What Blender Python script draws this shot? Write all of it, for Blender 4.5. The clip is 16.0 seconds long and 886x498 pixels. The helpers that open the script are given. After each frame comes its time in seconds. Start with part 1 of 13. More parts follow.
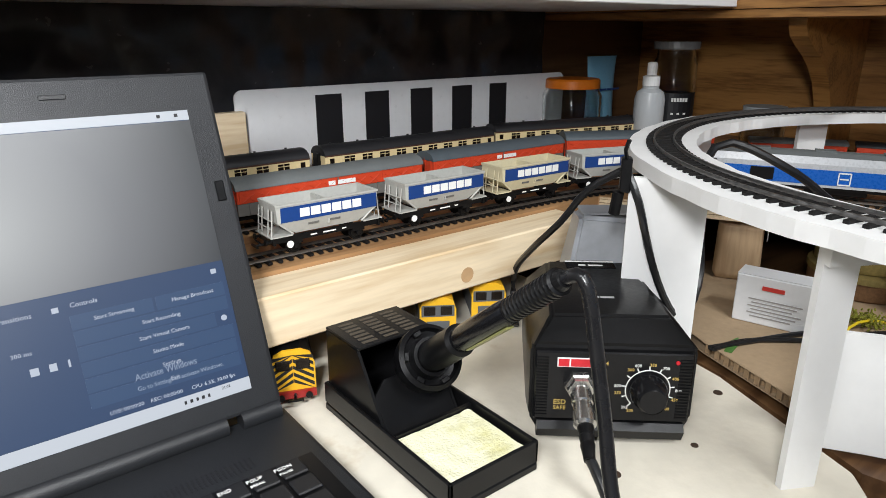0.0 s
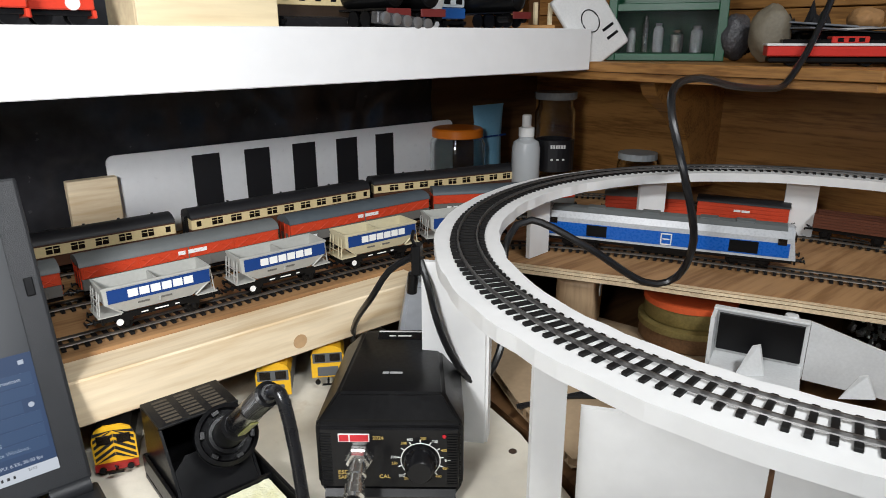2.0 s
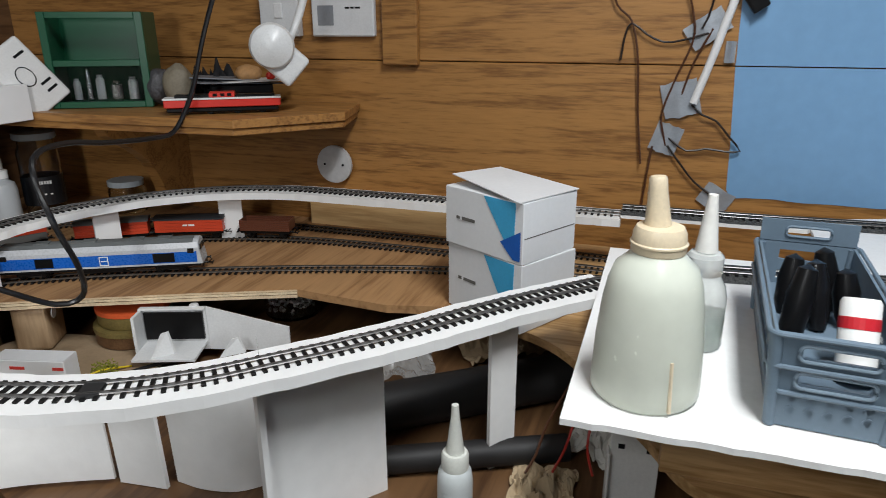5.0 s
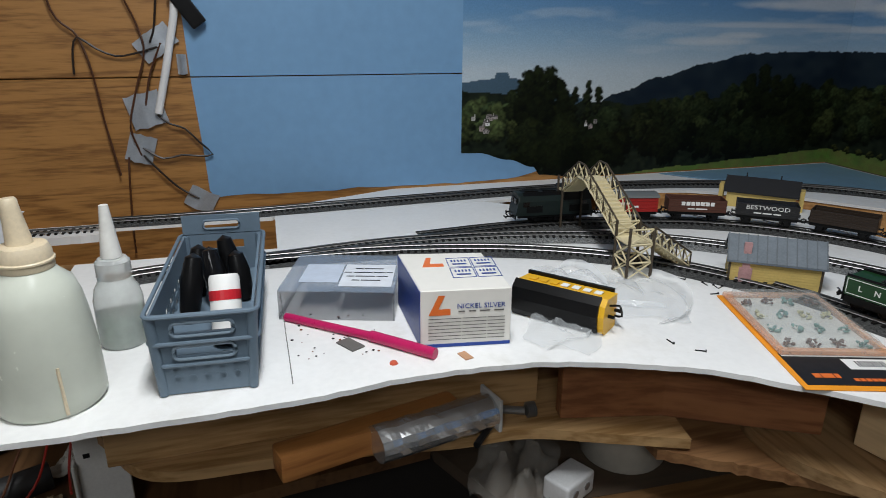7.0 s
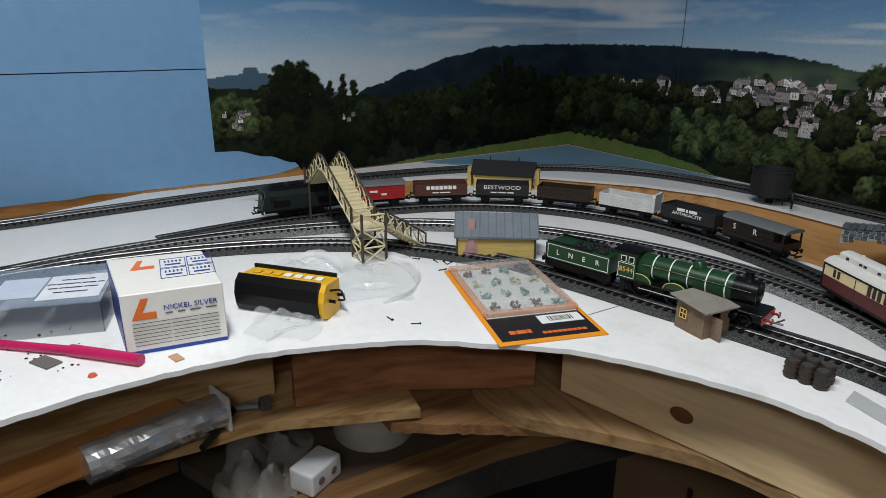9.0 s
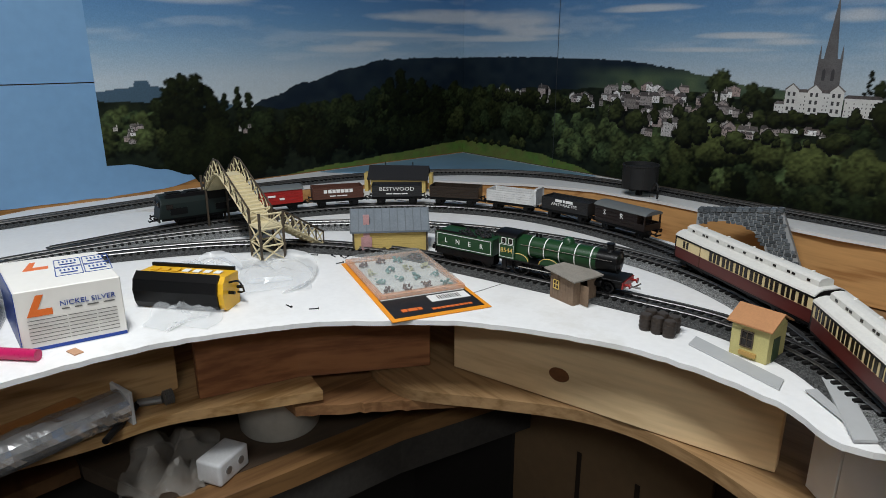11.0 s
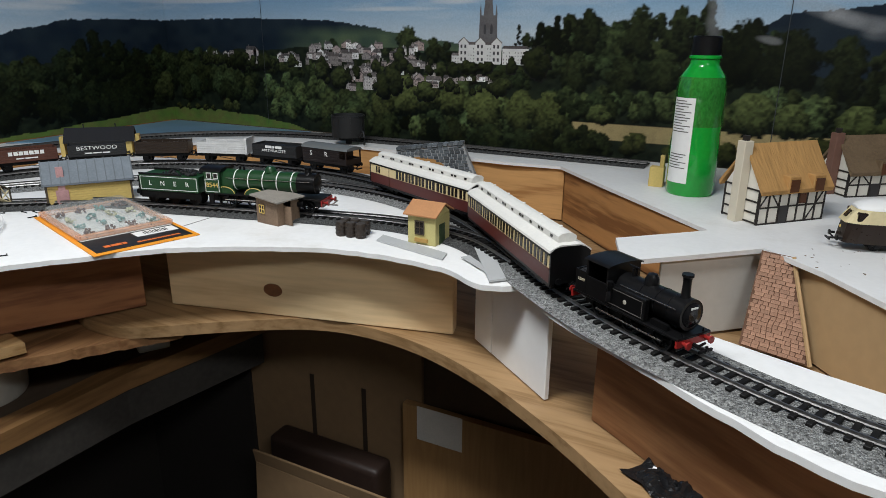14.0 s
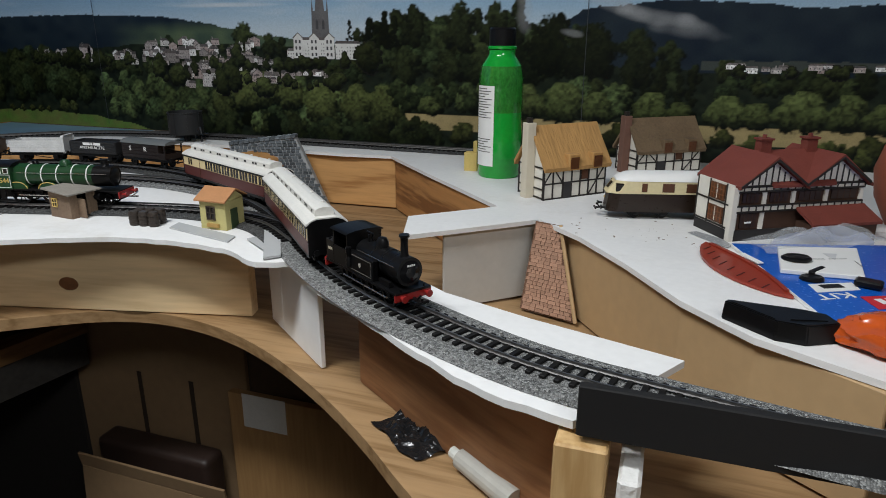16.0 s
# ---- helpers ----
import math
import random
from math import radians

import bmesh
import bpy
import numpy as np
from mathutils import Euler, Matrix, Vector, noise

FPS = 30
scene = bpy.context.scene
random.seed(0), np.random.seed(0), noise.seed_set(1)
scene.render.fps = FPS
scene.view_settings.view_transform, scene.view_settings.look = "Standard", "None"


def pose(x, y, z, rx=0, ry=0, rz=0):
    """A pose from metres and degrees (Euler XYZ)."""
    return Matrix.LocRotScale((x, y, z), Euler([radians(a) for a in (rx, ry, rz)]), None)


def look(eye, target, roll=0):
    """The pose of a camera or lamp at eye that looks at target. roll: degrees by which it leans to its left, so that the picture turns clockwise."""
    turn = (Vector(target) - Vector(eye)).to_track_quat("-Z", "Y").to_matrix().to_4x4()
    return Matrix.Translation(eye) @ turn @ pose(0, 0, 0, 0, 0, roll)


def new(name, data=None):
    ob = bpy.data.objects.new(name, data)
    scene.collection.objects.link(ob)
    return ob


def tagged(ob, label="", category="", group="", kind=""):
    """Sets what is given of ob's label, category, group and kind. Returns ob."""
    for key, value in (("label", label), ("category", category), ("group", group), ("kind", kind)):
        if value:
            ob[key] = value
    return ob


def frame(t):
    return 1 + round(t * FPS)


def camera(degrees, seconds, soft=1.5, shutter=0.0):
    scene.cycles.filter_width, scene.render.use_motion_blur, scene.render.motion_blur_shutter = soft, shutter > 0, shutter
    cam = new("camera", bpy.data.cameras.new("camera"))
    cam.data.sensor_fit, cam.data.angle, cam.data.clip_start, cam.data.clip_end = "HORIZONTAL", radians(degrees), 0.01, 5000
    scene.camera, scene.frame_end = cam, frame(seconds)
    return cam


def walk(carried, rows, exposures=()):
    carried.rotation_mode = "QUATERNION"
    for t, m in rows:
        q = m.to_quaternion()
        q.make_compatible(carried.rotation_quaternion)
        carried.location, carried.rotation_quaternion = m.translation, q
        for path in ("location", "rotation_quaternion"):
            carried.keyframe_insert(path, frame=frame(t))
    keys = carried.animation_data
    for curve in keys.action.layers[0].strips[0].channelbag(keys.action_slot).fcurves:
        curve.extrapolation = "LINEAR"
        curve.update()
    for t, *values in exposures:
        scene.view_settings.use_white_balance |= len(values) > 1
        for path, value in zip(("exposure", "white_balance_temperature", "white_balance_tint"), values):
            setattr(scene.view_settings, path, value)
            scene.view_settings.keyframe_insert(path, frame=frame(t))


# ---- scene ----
cam = camera(67.9, 16.0, soft=0.75, shutter=0.1)
PATH = [
    (0, (0.077, -0.028, 1.138), (1.246, 1.466, 0.505), -0.1),
    (0.5, (0.089, -0.042, 1.158), (1.255, 1.455, 0.527), -0.2),
    (1, (0.107, -0.067, 1.184), (1.279, 1.431, 0.565), -0.3),
    (1.5, (0.13, -0.099, 1.2), (1.316, 1.389, 0.586), -0.2),
    (2, (0.166, -0.138, 1.211), (1.4, 1.31, 0.595), -0.2),
    (2.5, (0.202, -0.192, 1.23), (1.522, 1.18, 0.614), -0.2),
    (3, (0.215, -0.239, 1.235), (1.627, 1.036, 0.618), 0.1),
    (3.2, (0.218, -0.252, 1.235), (1.666, 0.979, 0.612), 0.1),
    (5.3, (0.141, -0.537, 1.313), (1.98, -0.084, 0.669), -0.3),
    (5.5, (0.135, -0.558, 1.313), (2.0, -0.221, 0.674), -0.4),
    (6, (0.12, -0.597, 1.319), (2.013, -0.584, 0.675), -0.1),
    (6.5, (0.102, -0.639, 1.326), (1.972, -0.926, 0.677), 0.1),
    (7, (0.092, -0.666, 1.329), (1.909, -1.196, 0.683), 0.4),
    (7.5, (0.078, -0.691, 1.332), (1.825, -1.419, 0.686), 0.5),
    (8, (0.061, -0.719, 1.331), (1.734, -1.605, 0.686), 0.5),
    (8.5, (0.05, -0.742, 1.327), (1.666, -1.728, 0.683), 0.5),
    (9, (0.042, -0.756, 1.322), (1.642, -1.767, 0.676), 0.4),
    (11.3, (-0.02, -0.728, 1.304), (1.375, -2.027, 0.698), 0.4),
    (11.5, (-0.015, -0.707, 1.309), (1.329, -2.05, 0.684), 0.8),
    (12, (-0.039, -0.672, 1.3), (1.173, -2.137, 0.679), 0.6),
    (12.5, (-0.064, -0.674, 1.294), (1.013, -2.239, 0.671), 0.6),
    (13, (-0.078, -0.691, 1.273), (0.891, -2.326, 0.65), 0.5),
    (13.5, (-0.093, -0.699, 1.26), (0.814, -2.369, 0.636), 0.5),
    (14, (-0.112, -0.701, 1.258), (0.754, -2.392, 0.633), 0.4),
    (14.5, (-0.137, -0.708, 1.257), (0.704, -2.414, 0.637), 0.3),
    (15, (-0.169, -0.713, 1.259), (0.639, -2.435, 0.64), 0.4),
    (15.5, (-0.221, -0.709, 1.25), (0.546, -2.449, 0.631), 0.3),
    (16, (-0.241, -0.714, 1.245), (0.374, -2.515, 0.629), 0.2),
]
walk(cam, [(t, look(eye, target, roll)) for t, eye, target, roll in PATH],
     exposures=[(0, 0.36), (1.5, 0.28), (2.5, 0.14), (3.2, 0.08), (5.3, 0.14), (6.0, 0.02), (6.5, -0.24), (7.0, -0.34), (9, -0.30), (11.5, -0.14), (12.5, -0.03), (14.5, 0.02), (16, -0.1)])

# ---- light ----
world = bpy.data.worlds.new("room_air")
scene.world = world
world.use_nodes = True
world.node_tree.nodes["Background"].inputs[0].default_value = (0.9, 0.95, 1.0, 1)
world.node_tree.nodes["Background"].inputs[1].default_value = 0.008


def area(name, eye, target, sx, sy, watts, color, spread=180):
    d = bpy.data.lights.new(name, "AREA")
    d.shape, d.size, d.size_y, d.energy, d.color = "RECTANGLE", sx, sy, watts, color
    d.spread = radians(spread)
    ob = new(name, d)
    ob.matrix_world = look(eye, target)
    return ob


LAMP_A = (0.26, -0.72, 2.06)
# unseen fill light from the west, added to brighten upright faces
FILL_B = (-0.75, -0.25, 1.95)
LAMP_C = (-0.16, -0.16, 1.36)
area("ceiling_lamp_light", LAMP_A, (LAMP_A[0], LAMP_A[1] + 0.001, 0), 0.6, 0.12, 16.5, (0.95, 0.98, 1.0))
area("ceiling_lamp_light", FILL_B, (0.2, -1.2, 0.9), 0.6, 0.12, 6.0, (0.95, 0.98, 1.0))
area("desk_lamp_light", LAMP_C, (0.15, 0.80, 1.08), 0.14, 0.14, 4.4, (0.97, 0.98, 1.0), 135)

# ---- materials ----
MATS = {}


def nodes_of(name):
    m = bpy.data.materials.new(name)
    m.use_nodes = True
    nt = m.node_tree
    return m, nt, nt.nodes["Principled BSDF"]


def add(nt, kind, **kw):
    n = nt.nodes.new(kind)
    for k, v in kw.items():
        n.inputs[k].default_value = v
    return n


def ramp(nt, src, stops):
    r = nt.nodes.new("ShaderNodeValToRGB")
    el = r.color_ramp.elements
    while len(el) < len(stops):
        el.new(0.5)
    for e, (p, c) in zip(el, stops):
        e.position, e.color = p, (*c, 1)
    nt.links.new(src, r.inputs[0])
    return r.outputs[0]


def shade(c, k):
    return tuple(min(1.0, max(0.0, v * k)) for v in c)


def mat(name, col, rough=0.5, metal=0.0, var=0.12, scale=12.0, bump=0.0, bscale=150.0, stretch=(1, 1, 1), stain=None, coat=0.0, alpha=1.0, trans=0.0, ior=1.45, piece=0.0):
    """Plain surface: two scales of colour variation, grain, optional stains, optional variation by piece."""
    if name in MATS:
        return MATS[name]
    m, nt, b = nodes_of(name)
    L = nt.links.new
    co = nt.nodes.new("ShaderNodeTexCoord").outputs["Object"]
    mp = nt.nodes.new("ShaderNodeMapping")
    mp.inputs["Scale"].default_value = stretch
    L(co, mp.inputs[0])
    n1 = add(nt, "ShaderNodeTexNoise", Scale=scale, Detail=4.0)
    n2 = add(nt, "ShaderNodeTexNoise", Scale=scale * 9, Detail=3.0)
    L(mp.outputs[0], n1.inputs[0])
    L(mp.outputs[0], n2.inputs[0])
    mixv = nt.nodes.new("ShaderNodeMath")
    mixv.operation = "MULTIPLY_ADD"
    L(n2.outputs[0], mixv.inputs[0])
    mixv.inputs[1].default_value = 0.5
    half = nt.nodes.new("ShaderNodeMath")
    half.operation = "MULTIPLY"
    half.inputs[1].default_value = 0.5
    L(n1.outputs[0], half.inputs[0])
    L(half.outputs[0], mixv.inputs[2])
    c = ramp(nt, mixv.outputs[0], [(0.3, shade(col, 1 - var)), (0.7, shade(col, 1 + var))])
    if stain:
        n3 = add(nt, "ShaderNodeTexNoise", Scale=scale * 0.6, Detail=6.0, Roughness=0.7)
        L(mp.outputs[0], n3.inputs[0])
        f = ramp(nt, n3.outputs[0], [(0.56, (0, 0, 0)), (0.72, (1, 1, 1))])
        mx = nt.nodes.new("ShaderNodeMix")
        mx.data_type = "RGBA"
        L(f, mx.inputs[0])
        L(c, mx.inputs[6])
        mx.inputs[7].default_value = (*stain, 1)
        c = mx.outputs[2]
    if piece:
        oi = nt.nodes.new("ShaderNodeObjectInfo")
        hv = nt.nodes.new("ShaderNodeHueSaturation")
        mr = nt.nodes.new("ShaderNodeMapRange")
        mr.inputs[3].default_value, mr.inputs[4].default_value = 1 - piece, 1 + piece
        L(oi.outputs["Random"], mr.inputs[0])
        L(mr.outputs[0], hv.inputs["Value"])
        L(c, hv.inputs["Color"])
        c = hv.outputs[0]
    L(c, b.inputs["Base Color"])
    b.inputs["Metallic"].default_value = metal
    rr = nt.nodes.new("ShaderNodeMapRange")
    rr.inputs[3].default_value, rr.inputs[4].default_value = max(0.02, rough - 0.08), min(1, rough + 0.08)
    L(n2.outputs[0], rr.inputs[0])
    L(rr.outputs[0], b.inputs["Roughness"])
    b.inputs["Coat Weight"].default_value = coat
    b.inputs["Alpha"].default_value = alpha
    b.inputs["Transmission Weight"].default_value = trans
    b.inputs["IOR"].default_value = ior
    if bump:
        n4 = add(nt, "ShaderNodeTexNoise", Scale=bscale, Detail=3.0)
        L(mp.outputs[0], n4.inputs[0])
        bp = add(nt, "ShaderNodeBump", Strength=min(1.0, bump), Distance=0.002)
        L(n4.outputs[0], bp.inputs["Height"])
        L(bp.outputs[0], b.inputs["Normal"])
    MATS[name] = m
    return m


def wood(name, col, dark, axis=0, scale=1.0, rough=0.6, contrast=1.0, ring=9.0, turn=0.0):
    """Sawn timber: rings stretched along one axis (turned in plan by degrees), fine fibres, a little unevenness."""
    if name in MATS:
        return MATS[name]
    m, nt, b = nodes_of(name)
    L = nt.links.new
    co = nt.nodes.new("ShaderNodeTexCoord").outputs["Object"]
    mp = nt.nodes.new("ShaderNodeMapping")
    st = [1.0, 1.0, 1.0]
    st[axis] = 0.09
    mp.vector_type = "TEXTURE"
    mp.inputs["Rotation"].default_value = (0, 0, radians(turn))
    mp.inputs["Scale"].default_value = [1 / (v * scale) for v in st]
    L(co, mp.inputs[0])
    n0 = add(nt, "ShaderNodeTexNoise", Scale=6.0, Detail=3.0, Distortion=0.6)
    L(mp.outputs[0], n0.inputs[0])
    mul = nt.nodes.new("ShaderNodeMath")
    mul.operation = "MULTIPLY"
    mul.inputs[1].default_value = ring * 6
    L(n0.outputs[0], mul.inputs[0])
    sn = nt.nodes.new("ShaderNodeMath")
    sn.operation = "SINE"
    L(mul.outputs[0], sn.inputs[0])
    fib = add(nt, "ShaderNodeTexNoise", Scale=160.0, Detail=4.0)
    L(mp.outputs[0], fib.inputs[0])
    ma = nt.nodes.new("ShaderNodeMath")
    ma.operation = "MULTIPLY_ADD"
    L(sn.outputs[0], ma.inputs[0])
    ma.inputs[1].default_value = 0.16 * contrast
    L(fib.outputs[0], ma.inputs[2])
    c = ramp(nt, ma.outputs[0], [(0.25, dark), (0.55, col), (0.8, shade(col, 1.12))])
    L(c, b.inputs["Base Color"])
    b.inputs["Roughness"].default_value = rough
    bp = add(nt, "ShaderNodeBump", Strength=0.25, Distance=0.001)
    L(ma.outputs[0], bp.inputs["Height"])
    L(bp.outputs[0], b.inputs["Normal"])
    MATS[name] = m
    return m


def glass(name, col=(0.95, 0.97, 0.97), rough=0.03, ior=1.3):
    if name in MATS:
        return MATS[name]
    m, nt, b = nodes_of(name)
    b.inputs["Base Color"].default_value = (*col, 1)
    b.inputs["Roughness"].default_value = rough
    b.inputs["Transmission Weight"].default_value = 1.0
    b.inputs["IOR"].default_value = ior
    MATS[name] = m
    return m


WHITE = mat("white_foam_board", (0.79, 0.79, 0.78), 0.55, var=0.05, scale=6, bump=0.2, bscale=60)
BOARD_TOP = mat("white_board_top", (0.79, 0.79, 0.78), 0.5, var=0.05, scale=16, bump=0.2, bscale=60, stain=(0.69, 0.68, 0.65))
WHITE_EDGE = mat("white_foam_edge", (0.72, 0.72, 0.70), 0.8, var=0.08, scale=40, bump=0.5, bscale=300)
PAINT_WHITE = mat("white_shelf_paint", (0.82, 0.82, 0.82), 0.35, var=0.03, scale=5)
PINE = wood("pine_beam", (0.78, 0.64, 0.44), (0.66, 0.49, 0.29), 0, 1.0, contrast=0.7)
PINE_OLD = wood("old_pine", (0.34, 0.21, 0.10), (0.22, 0.125, 0.05), 0, 1.2)
PINE_Y = wood("pine_y", (0.50, 0.31, 0.14), (0.31, 0.17, 0.06), 1, 1.2)
RED_WOOD = wood("red_brown_wood", (0.33, 0.140, 0.055), (0.20, 0.075, 0.028), 0, 1.0, turn=67)
TRACK_WOOD = wood("brown_track_board", (0.34, 0.165, 0.070), (0.21, 0.092, 0.036), 0, 1.0, turn=146)
PANEL_WOOD = wood("panelling_oak", (0.360, 0.175, 0.050), (0.200, 0.088, 0.023), 1, 1.9, rough=0.45, contrast=0.8)
DARK_WOOD = wood("dark_panel_wood", (0.13, 0.066, 0.028), (0.07, 0.032, 0.013), 0, 0.9, rough=0.45)
PLY = wood("raw_plywood", (0.37, 0.205, 0.088), (0.24, 0.120, 0.045), 0, 1.0, rough=0.75)


def ballast_mat(name, k):
    m, nt, b = nodes_of(name)
    vor = add(nt, "ShaderNodeTexVoronoi", Scale=820.0)
    nt.links.new(nt.nodes.new("ShaderNodeTexCoord").outputs["Object"], vor.inputs["Vector"])
    sp = nt.nodes.new("ShaderNodeSeparateColor")
    nt.links.new(vor.outputs["Color"], sp.inputs[0])
    nt.links.new(ramp(nt, sp.outputs[0], [(p, (g * k, g * 1.02 * k, g * k)) for p, g in ((0.0, 0.09), (0.35, 0.21), (0.75, 0.32), (1.0, 0.46))]), b.inputs["Base Color"])
    b.inputs["Roughness"].default_value = 0.9
    bp = add(nt, "ShaderNodeBump", Strength=1.0, Distance=0.0025)
    bp.invert = True
    nt.links.new(vor.outputs["Distance"], bp.inputs["Height"])
    nt.links.new(bp.outputs[0], b.inputs["Normal"])
    return m


BALLAST = ballast_mat("grey_ballast", 1.0)
# darkened copy of the ballast; shade on these tracks is in its colour
BALLAST_SHADED = ballast_mat("shaded_grey_ballast", 0.30)
RAIL = mat("nickel_rail", (0.21, 0.205, 0.20), 0.38, 0.85, var=0.15, scale=60)
RAIL_OLD = mat("dull_steel_rail", (0.12, 0.105, 0.09), 0.45, 0.7, var=0.3, scale=60)
SLEEPER = mat("black_sleeper_plastic", (0.0075, 0.007, 0.0068), 0.6, var=0.3, scale=80)
BLACK = mat("black_plastic", (0.0055, 0.0055, 0.006), 0.34, var=0.2, scale=30, bump=0.04, bscale=900)
BLACK_GLOSS = mat("black_gloss", (0.008, 0.008, 0.009), 0.18, var=0.2, scale=30)
BLACK_SATIN = mat("black_satin_paint", (0.0048, 0.0048, 0.0052), 0.33, var=0.3, scale=50)
for m_ in (BLACK, BLACK_SATIN, BLACK_GLOSS, SLEEPER):
    m_.node_tree.nodes["Principled BSDF"].inputs["Specular IOR Level"].default_value = 0.25
BENCH = mat("cream_bench_top", (0.74, 0.69, 0.58), 0.6, var=0.07, scale=9, bump=0.15, stain=(0.50, 0.38, 0.24))


# ---- mesh helpers ----
def mesh_from(name, bm, material, smooth=False):
    me = bpy.data.meshes.new(name)
    bmesh.ops.recalc_face_normals(bm, faces=bm.faces[:])
    bm.to_mesh(me)
    bm.free()
    mats = material if isinstance(material, (list, tuple)) else [material]
    for k in mats:
        me.materials.append(k)
    if smooth:
        me.shade_smooth()
        me.set_sharp_from_angle(angle=radians(38))
    return me


def part(name, bm, material, parent, label="", smooth=False, at=None):
    ob = new(name, mesh_from(name, bm, material, smooth))
    ob.parent = parent
    if at is not None:
        ob.matrix_basis = at
    if label:
        ob["label"] = label
    return ob


def thing(name, label, category, m=None, group="", kind=""):
    ob = new(name)
    ob.empty_display_size = 0.02
    if m is not None:
        ob.matrix_basis = m
    return tagged(ob, label, category, group, kind)


def solid(name, bm, material, label, category, m=None, group="", kind="", smooth=False):
    ob = new(name, mesh_from(name, bm, material, smooth))
    if m is not None:
        ob.matrix_basis = m
    return tagged(ob, label, category, group, kind)


def box(x0, x1, y0, y1, z0, z1, bevel=0.0, seg=1, bm=None, mi=0):
    own = bmesh.new()
    r = bmesh.ops.create_cube(own, size=1.0)
    for v in own.verts:
        v.co = Vector((x0 + (v.co.x + 0.5) * (x1 - x0), y0 + (v.co.y + 0.5) * (y1 - y0), z0 + (v.co.z + 0.5) * (z1 - z0)))
    if bevel:
        bmesh.ops.bevel(own, geom=own.edges[:], offset=bevel, segments=seg, affect="EDGES", profile=0.6)
    return merge(bm, own, mi)


def merge(bm, own, mi=0, m=None):
    """Add mesh own to bm (or return own when bm is None)."""
    if m is not None:
        bmesh.ops.transform(own, matrix=m, verts=own.verts[:])
    for f in own.faces:
        f.material_index = mi
    if bm is None:
        return own
    vs = [bm.verts.new(v.co) for v in own.verts]
    own.verts.index_update()
    for f in own.faces:
        try:
            nf = bm.faces.new([vs[v.index] for v in f.verts])
            nf.material_index = mi
            nf.smooth = f.smooth
        except ValueError:
            pass
    own.free()
    return bm


def prism(pts, z0, z1, bevel=0.0, bm=None, mi=0):
    """A flat outline in plan, pulled up from z0 to z1."""
    own = bmesh.new()
    lo = [own.verts.new((x, y, z0)) for x, y in pts]
    hi = [own.verts.new((x, y, z1)) for x, y in pts]
    n = len(pts)
    own.faces.new(lo[::-1])
    own.faces.new(hi)
    for i in range(n):
        own.faces.new((lo[i], lo[(i + 1) % n], hi[(i + 1) % n], hi[i]))
    if bevel:
        bmesh.ops.bevel(own, geom=[e for e in own.edges], offset=bevel, segments=1, affect="EDGES")
    return merge(bm, own, mi)


def lathe(profile, n=24, bm=None, mi=0, m=None):
    """Turn (radius, z) pairs about z; closed at both ends."""
    own = bmesh.new()
    rings = []
    for r, z in profile:
        rings.append([own.verts.new((r * math.cos(2 * math.pi * i / n), r * math.sin(2 * math.pi * i / n), z)) for i in range(n)] if r > 1e-6 else [own.verts.new((0, 0, z))])
    for a, b in zip(rings, rings[1:]):
        for i in range(n):
            j = (i + 1) % n
            if len(a) > 1 and len(b) > 1:
                own.faces.new((a[i], a[j], b[j], b[i]))
            elif len(a) > 1:
                own.faces.new((a[i], a[j], b[0]))
            elif len(b) > 1:
                own.faces.new((a[0], b[j], b[i]))
    for rg in (rings[0], rings[-1]):
        if len(rg) > 1:
            own.faces.new(rg)
    return merge(bm, own, mi, m)


def rod(a, b, r, n=8, bm=None, mi=0, r2=None):
    """A round bar from a to b."""
    a, b = Vector(a), Vector(b)
    d = b - a
    q = d.to_track_quat("Z", "Y").to_matrix().to_4x4()
    return lathe([(r, 0), (r if r2 is None else r2, d.length)], n, bm, mi, Matrix.Translation(a) @ q)


def smooth_path(pts, step=0.01):
    """A Catmull-Rom line through the points, at about even steps."""
    P = [Vector(p) if len(p) == 3 else Vector((*p, 0)) for p in pts]
    P = [P[0] * 2 - P[1]] + P + [P[-1] * 2 - P[-2]]
    out = []
    for i in range(1, len(P) - 2):
        k = max(2, int((P[i + 1] - P[i]).length / step))
        for j in range(k):
            t = j / k
            a, b, c, d = P[i - 1], P[i], P[i + 1], P[i + 2]
            out.append(0.5 * ((2 * b) + (c - a) * t + (2 * a - 5 * b + 4 * c - d) * t * t + (3 * b - a - 3 * c + d) * t ** 3))
    out.append(P[-2])
    return out


def tube(pts, r, n=8, bm=None, mi=0, step=0.01, raw=False):
    """A cable along points."""
    path = [Vector(p) for p in pts] if raw else smooth_path(pts, step)
    own = bmesh.new()
    rings, up = [], Vector((0, 0, 1))
    for i, p in enumerate(path):
        d = (path[min(i + 1, len(path) - 1)] - path[max(i - 1, 0)]).normalized()
        s = d.cross(up)
        if s.length < 0.05:
            s = d.cross(Vector((1, 0, 0)))
        s.normalize()
        u = s.cross(d)
        rings.append([own.verts.new(p + r * (s * math.cos(2 * math.pi * k / n) + u * math.sin(2 * math.pi * k / n))) for k in range(n)])
    for a, b in zip(rings, rings[1:]):
        for k in range(n):
            own.faces.new((a[k], a[(k + 1) % n], b[(k + 1) % n], b[k]))
    own.faces.new(rings[0])
    own.faces.new(rings[-1][::-1])
    return merge(bm, own, mi)


